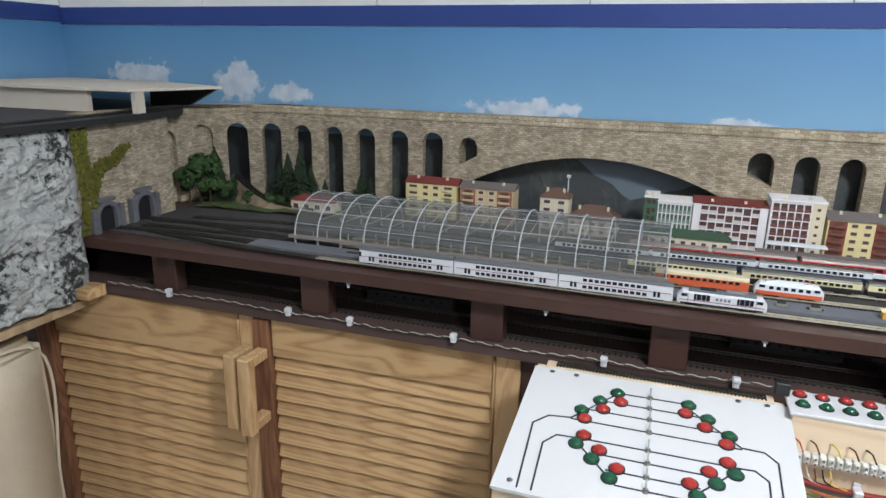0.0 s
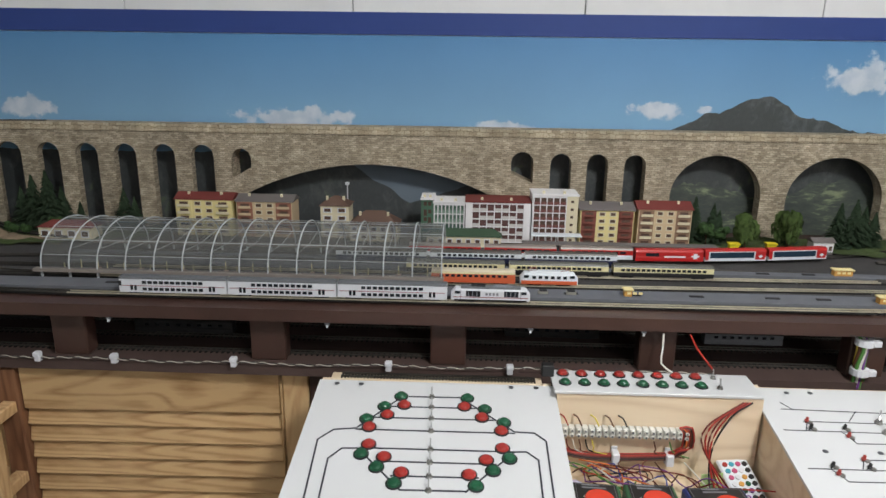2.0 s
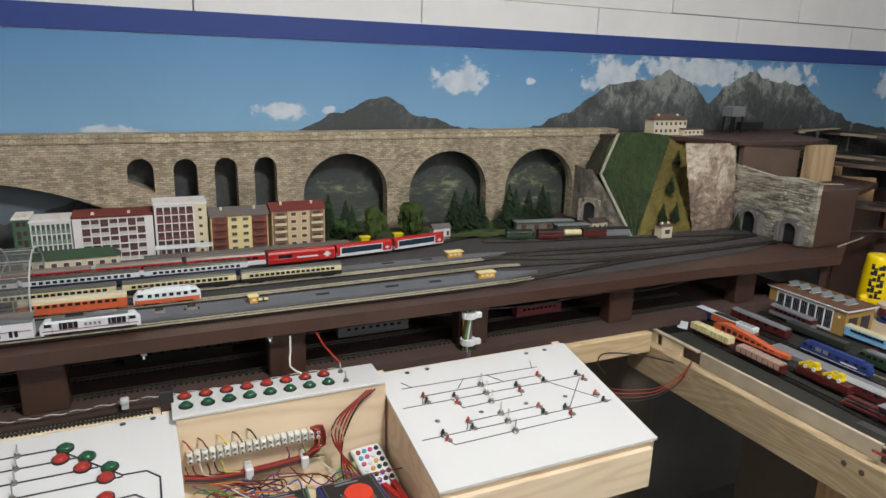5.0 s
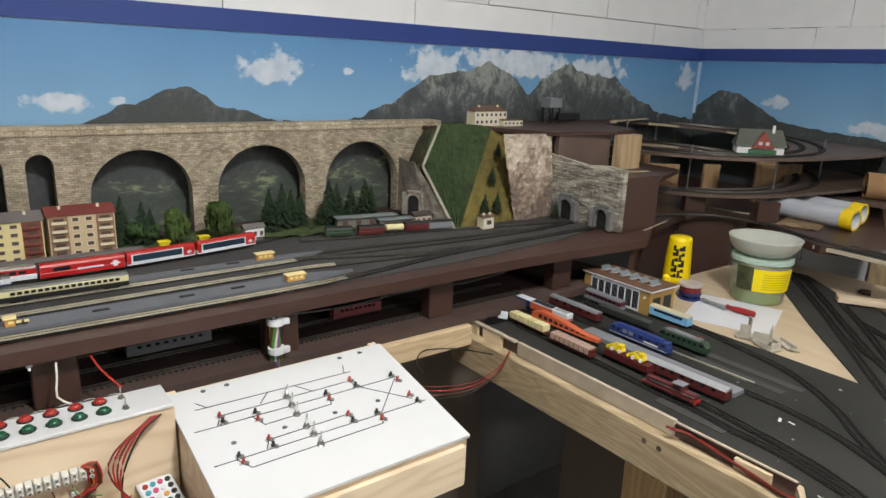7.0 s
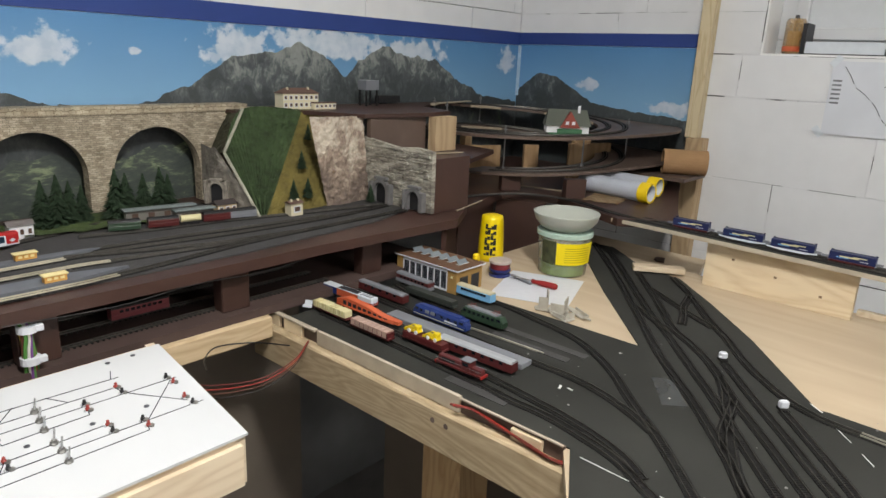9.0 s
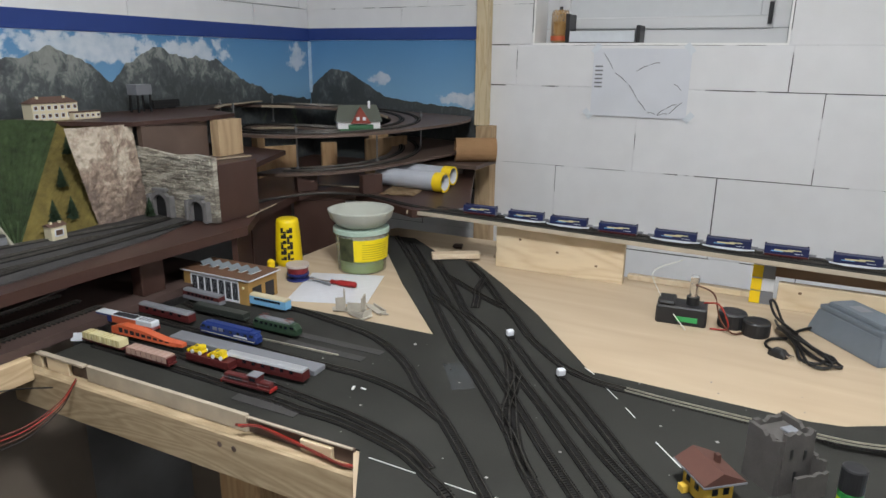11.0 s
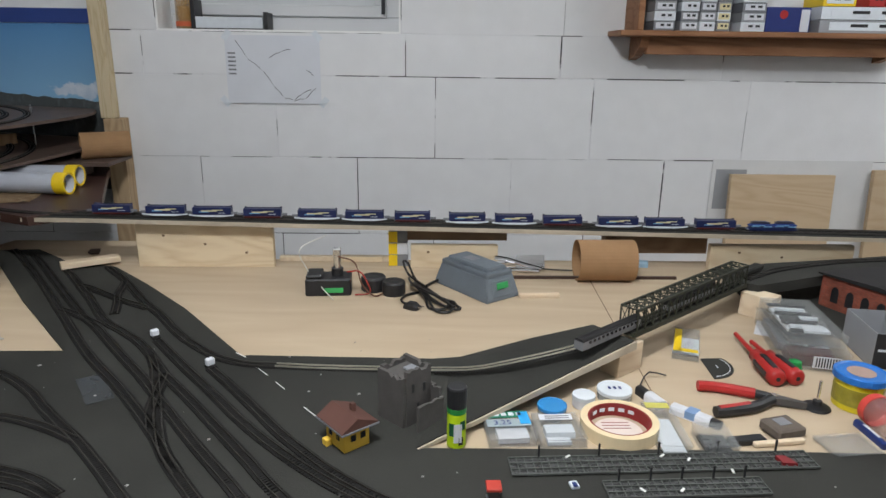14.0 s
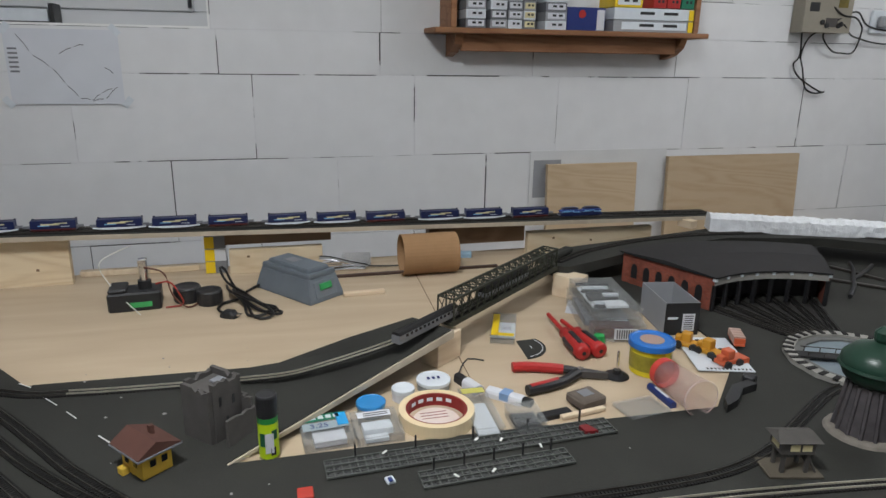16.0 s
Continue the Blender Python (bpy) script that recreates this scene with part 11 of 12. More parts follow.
fc.body, fc.size, fc.align_x, fc.align_y, fc.extrude = "3.25", 0.014, "CENTER", "CENTER", 0.0001
tx = new("size_text", fc)
tx.data.materials.append(M_CBLUE)
tx.parent = sx_
tx.matrix_local = pose(0.004, 0.008, 0.0149, 0, 0, -90)
gp_ = clear_pack((1.277, -0.256, ZT), 2, 0.066, 0.060, 0.014, "clear grey plastic box with white printed labels", ((0.020, 0.0, 0.014, 0.044, 0.0142, 0.0147, W_WHITE), (-0.004, 0.0, 0.02, 0.038, 0.003, 0.012, W_PALE), (-0.022, 0.004, 0.012, 0.03, 0.002, 0.007, W_PALE)))
for k in range(2):
    part("print_line", box(0.016 + k * 0.005, 0.0175 + k * 0.005, -0.018, 0.014, 0.0147, 0.015), M_BLACK, gp_)
tpr = thing("tape_roll", "wide roll of cream masking tape with red inner core", "tape roll", (1.286, -0.338, ZT))
tpr.scale = (1.02, 1.02, 0.74)
n = 44
def annulus(r0, r1, z0, z1):
    bm = bmesh.new()
    prof = ((r1, z0), (r1, z1), (r0, z1), (r0, z0))
    rings = [[bm.verts.new((q * math.cos(2 * math.pi * i / n), q * math.sin(2 * math.pi * i / n), z)) for q, z in prof] for i in range(n)]
    for i in range(n):
        for k in range(4):
            bm.faces.new((rings[i][k], rings[(i + 1) % n][k], rings[(i + 1) % n][(k + 1) % 4], rings[i][(k + 1) % 4]))
    return bm
part("tape", annulus(0.0405, 0.0495, 0, 0.025), material("tape_cream", lin((226, 206, 168)), 0.6, vary=0.05, scale=40), tpr)
part("core", annulus(0.038, 0.0404, 0.0005, 0.0245), tinted("core_red", (132, 38, 38), 0.6), tpr)
for k in range(5):
    a = radians(-40 + k * 20)
    o = part("print_bar", box(-0.0003, 0.0003, -0.004, 0.004, 0.010, 0.017), W_PALE, tpr)
    o.matrix_local = Matrix.Translation((0.0377 * math.cos(a), 0.0377 * math.sin(a), 0)) @ Matrix.Rotation(a, 4, "Z")
part("paper_disc", cyl(0, 0, 0.0002, 0.0012, 0.031, n=30), tinted("disc_paper", (222, 208, 200), 0.6), tpr, "printed paper disc inside the roll")
for k in range(3):
    part("print_line", box(0.004 + k * 0.007, 0.0055 + k * 0.007, -0.018, 0.018, 0.0012, 0.0015), W_STRIPE, tpr)
for k, (x, y) in enumerate(((-0.018, -0.004), (-0.02, 0.004), (-0.022, -0.012))):
    part("loose_screw", box(x - 0.004, x + 0.004, y - 0.0014, y + 0.0014, 0.0012, 0.004), M_BARK, tpr)
clear_pack((1.277, -0.396, ZT), -3, 0.106, 0.038, 0.018, "long clear plastic box with pale blue tray", ((-0.008, 0.0, 0.078, 0.029, 0.002, 0.005, W_PALE), (0.043, 0.0, 0.014, 0.032, 0.0183, 0.0188, tinted("label_lime", (196, 190, 96)))))
clear_pack((1.249, -0.45, ZT), -3, 0.055, 0.042, 0.018, "clear box of dark small parts", ((-0.003, 0.0, 0.042, 0.034, 0.002, 0.006, M_BLACK),))
for i in range(14):
    rr = random.Random(i)
    o = thing("small_part", "tiny black model part in a clear box", "model part", (1.249 + rr.uniform(-0.016, 0.012), -0.45 + rr.uniform(-0.012, 0.012), ZT + 0.006), rr.uniform(0, 180), "tiny parts")
    part("piece", box(-0.006, 0.006, -0.0012, 0.0012, 0, 0.002), M_BLACK, o)
tg = thing("glue_tube", "white glue tube with black cap and fine nozzle", "glue tube", (1.318, -0.447, ZT), 225, "glue tubes")
part("tube", rounded_body(0.055, 0.018, 0, 0.012, 0.005), W_WHITE, tg)
part("band", box(-0.006, 0.008, -0.0092, 0.0092, 0.002, 0.0124), tinted("band_blue", (120, 150, 190)), tg)
part("cap", rounded_body(0.014, 0.012, 0.001, 0.011, 0.003), M_BLACK, tg).location = (0.034, 0, 0)
tg = thing("black_pen", "black fine-tip bottle with bent wire nozzle", "bottle", (1.378, -0.40, ZT), 20, "glue tubes")
part("cap", rounded_body(0.022, 0.013, 0, 0.013, 0.004), M_BLACK, tg)
part("body", rounded_body(0.03, 0.016, 0, 0.014, 0.005), W_WHITE, tg).location = (-0.026, 0, 0)
part("nozzle", tube([(0.01, 0, 0.006), (0.03, -0.02, 0.006), (0.045, -0.045, 0.010), (0.036, -0.07, 0.004)], 0.0012, 6), M_BLACK, tg)
clear_pack((1.548, -0.527, ZT), -22, 0.115, 0.042, 0.012, "yellow backed blister pack with clear window", ((0.0, 0.014, 0.096, 0.012, 0.0122, 0.0128, M_PIPEY), (-0.042, -0.004, 0.012, 0.03, 0.0122, 0.0128, M_PIPEY), (0.008, -0.006, 0.02, 0.012, 0.003, 0.009, W_WHITE), (0.0, 0.0, 0.07, 0.042, 0.0016, 0.0024, W_PALE)))
cd_ = thing("turnout_template", "black fan-shaped card piece with dashed white arc", "card", (1.478, -0.527, ZT))
pts = [(0.022, -0.006)] + [(0.047 * math.cos(radians(a)), 0.047 * math.sin(radians(a))) for a in range(-60, -185, -8)]
part("card", prism(pts, 0, 0.0018), M_SHEET, cd_)
for a in range(-68, -180, -14):
    o = part("white_dash", box(0.0408, 0.0422, -0.004, 0.004, 0.0018, 0.0022), W_WHITE, cd_)
    o.rotation_euler = (0, 0, radians(a))
part("white_dash", box(-0.012, -0.002, -0.0215, -0.0203, 0.0018, 0.0022), W_WHITE, cd_)
M_TOOLRED = tinted("tool_red", (170, 42, 40), 0.4)
for at, turn, hl, sl in (((1.404, -0.611, ZT), -4, 0.085, 0.085), ((1.406, -0.642, ZT), 3, 0.08, 0.055)):
    sd = screwdriver(at, turn, "red and black insulated screwdriver on the table", M_TOOLRED, sl, hl, 0.0135, M_TOOLRED, "red screwdrivers")
    for k in range(3):
        inlay = part("grip_inlay", rounded_body(hl * 0.62, 0.0085, 0.0, 0.0028, 0.001, 0.006), M_BLACK, sd)
        inlay.matrix_local = Matrix.Translation((hl * 0.44, 0, 0.0135)) @ Matrix.Rotation(radians(-90 + k * 90), 4, "X") @ Matrix.Translation((0, 0, 0.0110))
    part("hang_hole", cyl(0, 0, 0, 0.0006, 0.0035, n=12), M_BLACK, sd).matrix_local = Matrix.Translation((-0.0004, 0, 0.0135)) @ Matrix.Rotation(radians(90), 4, "Y")
plr = thing("pliers", "red and black handled pliers lying open on the table", "pliers", (1.362, -0.578, ZT))
def leg(pts, r):
    bm = bmesh.new()
    add_tube(bm, spline([Vector(p) for p in pts], 0.008), r, 10)
    return bm
part("handle", leg(((0.033, 0.092, 0.0085), (0.030, 0.07, 0.0085), (0.021, 0.045, 0.0085), (0.009, 0.018, 0.0085)), 0.0078), M_TOOLRED, plr)
part("handle_neck", leg(((0.009, 0.018, 0.0085), (0.003, 0.008, 0.0085), (-0.004, 0.0, 0.0085)), 0.0066), M_BLACK, plr)
part("handle", leg(((-0.042, 0.097, 0.0085), (-0.037, 0.065, 0.0085), (-0.028, 0.035, 0.0085), (-0.008, 0.002, 0.0085)), 0.0078), M_BLACK, plr)
part("grip_inlay", leg(((-0.041, 0.092, 0.0135), (-0.037, 0.07, 0.0140), (-0.030, 0.045, 0.0135)), 0.0042), M_TOOLRED, plr)
part("jaw", prism(((0.004, 0.002), (-0.012, 0.004), (-0.020, -0.018), (-0.028, -0.038), (-0.023, -0.039), (-0.008, -0.018)), 0.003, 0.013), tinted("jaw_steel", (70, 68, 68), 0.35), plr)
part("pivot", cyl(-0.006, -0.003, 0.013, 0.0155, 0.005, n=12), M_CHROME, plr)
ws = thing("arbor_disc", "black grinding disc on a steel arbor standing up", "grinding disc", (1.345, -0.637, ZT))
part("disc", lathe(((0.018, 0), (0.019, 0.001), (0.018, 0.003), (0.007, 0.006), (0.006, 0.012)), n=24), M_BLACK, ws)
part("arbor", cyl(0, 0, 0.012, 0.042, 0.002, n=8), M_CHROME, ws)
tub_ = thing("flock_tub", "yellow tub with blue lid and clear side", "tub", (1.352, -0.697, ZT))
tub_.scale = (0.95, 0.95, 0.8)
part("body", lathe(((0.030, 0), (0.032, 0.002), (0.033, 0.054), (0.032, 0.0545)), n=32), material("tub_yellow", lin((214, 196, 40)), 0.35, vary=0.2, scale=40), tub_)
part("label", lathe(((0.0332, 0.012), (0.0335, 0.044)), n=32), material("tub_olive", lin((150, 140, 50)), 0.4, vary=0.4, scale=60), tub_)
part("stripe", box(0.0325, 0.0342, -0.0055, 0.0055, 0.003, 0.053, 0.0004), tinted("tub_stripe", (226, 206, 40), 0.35), tub_).rotation_euler = (0, 0, radians(197))
part("lid", lathe(((0.0365, 0.0545), (0.037, 0.056), (0.037, 0.066), (0.035, 0.068), (0.032, 0.0655), (0.020, 0.0655)), n=32), tinted("lid_royal", (36, 110, 190), 0.35), tub_)
part("lid_window", cyl(0, 0, 0.0655, 0.0662, 0.0195, n=24), W_PINK, tub_)
cup = thing("clear_cup", "clear tapered plastic cup with red base lying on its side", "cup")
ca, cc = Vector((1.213, -0.690, ZT + 0.0262)), Vector((1.306, -0.688, ZT + 0.0226))
cup.matrix_world = Matrix.Translation(ca) @ (cc - ca).to_track_quat("Z", "Y").to_matrix().to_4x4()
CL = (cc - ca).length
M_RIMRED = tinted("rim_red", (206, 70, 62), 0.4)
part("wall", shell(((0.0258, 0.0), (0.0216, CL - 0.012), (0.0206, CL - 0.012), (0.0248, 0.0), (0.0258, 0.0))), glass("cup_plastic", (0.66, 0.45, 0.42), 0.12, 0.19), cup, smooth=True)
part("mouth_ring", shell(((0.0258, 0.0), (0.0264, 0.0006), (0.0264, 0.0016), (0.0257, 0.002))), glass("cup_edge", (0.75, 0.62, 0.60), 0.15, 0.5), cup)
part("red_rim", shell(((0.0207, CL - 0.013), (0.0220, CL - 0.0125), (0.0217, CL - 0.001), (0.0208, CL), (0.0004, CL - 0.001))), M_RIMRED, cup, "red plastic base")
mk = thing("marker_pen", "blue marker pen lying under the clear cup", "pen", (1.270, -0.6665, ZT), 1, "pens")
part("barrel", rounded_body(0.06, 0.009, 0, 0.009, 0.003), W_LTBLUE, mk)
part("print_bar", box(-0.016, 0.016, -0.002, 0.002, 0.0091, 0.0095), W_PALE, mk)
sb = thing("sanding_block", "dark grey sanding block with pale sticks on the table", "block", (1.278, -0.552, ZT), 15)
sb.scale = (0.85, 0.85, 0.75)
part("block", box(-0.022, 0.022, -0.026, 0.026, 0.004, 0.022, 0.003), material("sand_grey", lin((98, 88, 80)), 0.9, vary=0.2, scale=80), sb)
part("foot", box(-0.018, 0.018, -0.02, 0.02, 0, 0.004), M_BLACK, sb)
part("shiny_top", box(-0.006, 0.014, -0.012, 0.010, 0.022, 0.0226), W_GREY, sb)
st_ = thing("wood_stick", "short pale wooden stick leaning beside the sanding block", "stick", (1.252, -0.535, ZT + 0.001), 8)
part("stick", box(-0.004, 0.004, -0.035, 0.035, 0, 0.006, 0.001), M_PLYX, st_)
st_ = thing("black_stick", "short black strip lying on the table", "strip", (1.258, -0.495, ZT), 8)
part("strip", box(-0.008, 0.006, -0.024, 0.024, 0, 0.008, 0.001), M_BLACK, st_)
clear_pack((1.246, -0.6205, ZT), 6, 0.046, 0.064, 0.006, "flat empty clear plastic tray on the table", ())
cb_ = clear_pack((1.55, -0.722, ZT), -14, 0.19, 0.10, 0.032, "stack of clear plastic boxes with dark parts", ((0.03, 0.0, 0.11, 0.08, 0.002, 0.016, W_GREY), (-0.06, 0.0, 0.04, 0.07, 0.002, 0.018, W_MAROON), (0.0, 0.02, 0.05, 0.012, 0.0225, 0.026, W_GREY), (-0.035, -0.02, 0.012, 0.03, 0.002, 0.018, W_PALE)))
cb2 = clear_pack((1.56, -0.725, ZT + 0.033), -10, 0.17, 0.085, 0.02, "clear plastic box with small dark parts on top", ((0.02, 0.0, 0.10, 0.06, 0.002, 0.006, W_PALE), (0.0, 0.015, 0.03, 0.03, 0.0085, 0.014, M_BLACK), (-0.04, -0.01, 0.02, 0.04, 0.0085, 0.013, W_PALE)))
bl_ = part("barcode_label", box(-0.0960, -0.0956, -0.035, 0.005, 0.006, 0.026), W_WHITE, cb_)
for k in range(9):
    part("code_bar", box(-0.0964, -0.0961, -0.033 + k * 0.004, -0.031 + k * 0.004, 0.008, 0.024), M_BLACK, bl_)
for k in range(7):
    part("content", box(-0.045 + k * 0.02, -0.037 + k * 0.02, -0.034 + 0.004 * (k % 3), 0.03 - 0.005 * (k % 2), 0.0065, 0.011, 0.0006), W_PALE if k % 2 else M_SLOT, cb2)
gp = thing("green_cap", "small green plastic cap on the table", "cap", (1.462, -0.668, ZT), 0)
part("cap", lathe(((0.010, 0), (0.011, 0.004), (0.009, 0.016), (0.004, 0.018)), n=14), material("cap_green", lin((30, 140, 70)), 0.4), gp)
wp_ = thing("card_sheet", "white torn card sheet sticking up behind the boxes", "card", (1.62, -0.715, ZT), -30)
part("sheet", box(-0.035, 0.035, -0.03, 0.03, 0.0, 0.0012), W_WHITE, wp_)
gbx = thing("carton", "open grey and black product carton with barcode", "box", (1.518, -0.836, ZT), -10)
gw, gd, gh = 0.112, 0.062, 0.06
M_GREYCARD = material("carton_grey", lin((150, 152, 156)), 0.6, vary=0.05, scale=30)
part("side", box(-gw / 2, gw / 2, gd / 2 - 0.0012, gd / 2, 0.001, gh), M_GREYCARD, gbx)
part("side", box(gw / 2 - 0.0012, gw / 2, -gd / 2 + 0.0012, gd / 2 - 0.0012, 0.001, gh), M_GREYCARD, gbx)
part("side", box(-gw / 2, -gw / 2 + 0.0012, -gd / 2 + 0.0012, gd / 2 - 0.0012, 0.001, gh), M_GREYCARD, gbx)
part("bottom", box(-gw / 2, gw / 2, -gd / 2, gd / 2, 0, 0.001), M_BLACK, gbx)
part("floor_sheet", box(-gw / 2 + 0.0012, gw / 2 - 0.0012, -gd / 2 + 0.0012, gd / 2 - 0.0012, 0.0012, 0.0025), material("carton_window", lin((124, 128, 132)), 0.25, vary=0.1, scale=30), gbx)
part("side", box(-gw / 2, gw / 2, -gd / 2, -gd / 2 + 0.0012, 0.001, gh), M_GREYCARD, gbx)
part("text_bar", box(-gw / 2 - 0.0011, -gw / 2 - 0.0007, 0.008, 0.026, 0.03, 0.034), W_PALE, gbx)
part("black_face", box(-gw / 2 - 0.0006, -gw / 2, -gd / 2, gd / 2, 0.001, gh), M_BLACK, gbx)
part("barcode", box(-gw / 2 - 0.0011, -gw / 2 - 0.0007, -gd / 2 + 0.008, -gd / 2 + 0.030, 0.008, 0.040), W_WHITE, gbx)
for k in range(7):
    part("code_bar", box(-gw / 2 - 0.0015, -gw / 2 - 0.0012, -gd / 2 + 0.011, -gd / 2 + 0.027, 0.011 + k * 0.004, 0.0125 + k * 0.004), M_BLACK, gbx)
M_DIG = material("digger_yellow", lin((198, 142, 44)), 0.45, vary=0.1, scale=90)


def digger(x, y, rz_, mat, label):
    d_ = thing("toy_digger", label, "model vehicle", (x, y, ZT + 0.002), rz_, "model diggers")
    d_.scale = (1.3, 1.3, 1.3)
    part("chassis", box(-0.016, 0.016, -0.008, 0.008, 0.003, 0.009, 0.001), mat, d_)
    part("cab", box(-0.004, 0.008, -0.006, 0.006, 0.009, 0.021, 0.001), mat, d_)
    part("bonnet", box(0.008, 0.016, -0.005, 0.005, 0.009, 0.015, 0.001), mat, d_)
    part("bucket", prism(((-0.026, -0.009), (-0.017, -0.009), (-0.015, 0.009), (-0.026, 0.009)), 0.001, 0.008), mat, d_)
    for sx in (-0.009, 0.010):
        for sy in (-1, 1):
            bm = bmesh.new()
            bmesh.ops.create_cone(bm, cap_ends=True, segments=12, radius1=0.005, radius2=0.005, depth=0.004, matrix=Matrix.Translation((sx, sy * 0.0095, 0.005)) @ Matrix.Rotation(radians(90), 4, "X"))
            part("wheel", bm, M_BLACK, d_)
    return d_


digger(1.41, -0.805, 40, M_DIG, "yellow toy wheel loader on a white card")
digger(1.376, -0.822, 20, M_DIG, "yellow toy excavator on a white card")
digger(1.338, -0.829, 100, W_ORANGE, "orange toy vehicle on a white card")
wcd = thing("white_card", "white card under the toy diggers", "card", (1.373, -0.832, ZB + 0.0001), -17)
part("card", box(-0.062, 0.066, -0.04, 0.048, 0, 0.0014), W_PALE, wcd)
for k in range(12):
    part("print_bar", box(-0.058, -0.053, -0.036 + k * 0.006, -0.033 + k * 0.006, 0.0014, 0.0017), M_BLACK, wcd)
wagon_open((1.402, -0.893, ZB + 0.0016), -25, 0.05, "orange and grey model hopper wagon standing on the board", W_ORANGE, W_PINK, "bridge train")
bt_ = thing("bogie_wreck", "black broken model crane part on the board", "model part", (1.236, -0.765, ZB), 35)
bt_.scale = (0.7, 0.95, 0.85)
part("arm", prism(((-0.02, -0.05), (0.0, -0.055), (0.018, -0.02), (0.01, 0.03), (-0.004, 0.05), (-0.012, 0.02), (-0.004, -0.02)), 0, 0.014), M_BLACK, bt_)
part("hook", box(-0.012, 0.014, -0.075, -0.056, 0, 0.018, 0.003), M_BLACK, bt_)

yg = thing("forked_gauge", "black forked plastic tool lying on the black board", "tool", (1.63, -1.371, ZB), 0)
for k, (xa, ya) in enumerate(((0.10, -0.09), (0.075, -0.13), (-0.09, 0.10))):
    part("arm" if k < 2 else "handle", tube([(0, 0, 0.006), (xa * 0.5, ya * 0.5 - 0.006, 0.006), (xa, ya, 0.006)], 0.0045, 8, 0.02), M_BLACK, yg)

# ---- engine house with turntable, water tower and signal box ----
TX, TY = 1.292, -1.043
M_BRICK = masonry("model_brick", lin((156, 88, 70)), lin((138, 74, 60)), lin((120, 92, 80)), 0.006, 0.0022, 0.3)
rh = thing("engine_house", "red brick model roundhouse with black roof and open stalls", "engine house")
R0, R1, H0, H1 = 0.27, 0.485, 0.066, 0.064
A0, A1 = 20.5, -32.5


def rp(r, a, z):
    return (TX + r * math.cos(radians(a)), TY + r * math.sin(radians(a)), z)


def sector_wall(r, a0, a1, z0, z1, t=0.004, n=10):
    bm = bmesh.new()
    ring = []
    for i in range(n + 1):
        a = a0 + (a1 - a0) * i / n
        ring.append([bm.verts.new(rp(*p)) for p in ((r, a, z0), (r + t, a, z0), (r + t, a, z1), (r, a, z1))])
    for A, B in zip(ring, ring[1:]):
        for k in range(4):
            bm.faces.new((A[k], A[(k + 1) % 4], B[(k + 1) % 4], B[k]))
    bm.faces.new(ring[0])
    bm.faces.new(ring[-1][::-1])
    wall_uv(bm, lambda c, nn: (c.y, c.z))
    return bm


part("rear_wall", sector_wall(R1, A0, A1, ZB, ZB + H1), M_BRICK, rh)
for a in (A0, A1):
    p, q = Vector(rp(R0, a, ZB)), Vector(rp(R1, a, ZB))
    d_ = (q - p).normalized()
    u = Vector((-d_.y, d_.x, 0)) * 0.002
    bm = bmesh.new()
    f = [p - u, q - u, q + u, p + u]
    lo = [bm.verts.new(v) for v in f]
    hi = [bm.verts.new(v + Vector((0, 0, H0 if i in (0, 3) else H1))) for i, v in enumerate(f)]
    bm.faces.new(lo)
    bm.faces.new(hi[::-1])
    for i in range(4):
        bm.faces.new((lo[i], lo[(i + 1) % 4], hi[(i + 1) % 4], hi[i]))
    wall_uv(bm, lambda c, nn: (c.x, c.z))
    side = part("side_wall", bm, M_BRICK, rh)
    for k in range(6):
        t = 0.14 + k * 0.145
        c0 = p.lerp(q, t)
        out = u.normalized() * (0.0024 if a == A0 else -0.0024)
        bm = bmesh.new()
        e = d_ * 0.008
        ptsw = [(-1, 0.014), (1, 0.014), (1, 0.036), (0.7, 0.043), (0, 0.046), (-0.7, 0.043), (-1, 0.036)]
        bm.faces.new([bm.verts.new(c0 + out + e * s + Vector((0, 0, z))) for s, z in ptsw])
        part("arched_window", bm, M_BLACK, rh)
bm = bmesh.new()
n = 14
ring = []
for i in range(n + 1):
    a = A0 + 1 + (A1 - A0 - 2) * i / n
    ring.append([bm.verts.new(rp(*p)) for p in ((R0 - 0.006, a, ZB + H0 + 0.003), ((R0 + R1) / 2, a, ZB + H0 + 0.008), (R1 + 0.008, a, ZB + H1 + 0.003), (R1 + 0.008, a, ZB + H1), (R0 - 0.006, a, ZB + H0))])
for A, B in zip(ring, ring[1:]):
    for k in range(5):
        bm.faces.new((A[k], A[(k + 1) % 5], B[(k + 1) % 5], B[k]))
bm.faces.new(ring[0])
bm.faces.new(ring[-1][::-1])
part("roof", bm, material("roof_tar", lin((34, 32, 33)), 0.75, vary=0.2, scale=40), rh)
part("front_beam", sector_wall(R0 - 0.003, A0, A1, ZB + H0 - 0.014, ZB + H0 - 0.002, 0.004), tinted("beam_grey", (150, 148, 142), 0.8), rh)
for i in range(8):
    a = A0 + (A1 - A0) * i / 7
    x, y, _ = rp(R0, a, 0)
    part("stall_post", box(x - 0.003, x + 0.003, y - 0.003, y + 0.003, ZB, ZB + H0 - 0.014), M_BLACK, rh)
    part("beam_end", box(x - 0.005, x + 0.004, y - 0.003, y + 0.003, ZB + H0 - 0.006, ZB + H0 + 0.002), W_PALE, rh)
# black sheet put behind the posts as the shade inside the open stalls
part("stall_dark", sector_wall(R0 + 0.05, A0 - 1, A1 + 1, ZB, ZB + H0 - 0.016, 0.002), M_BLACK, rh)
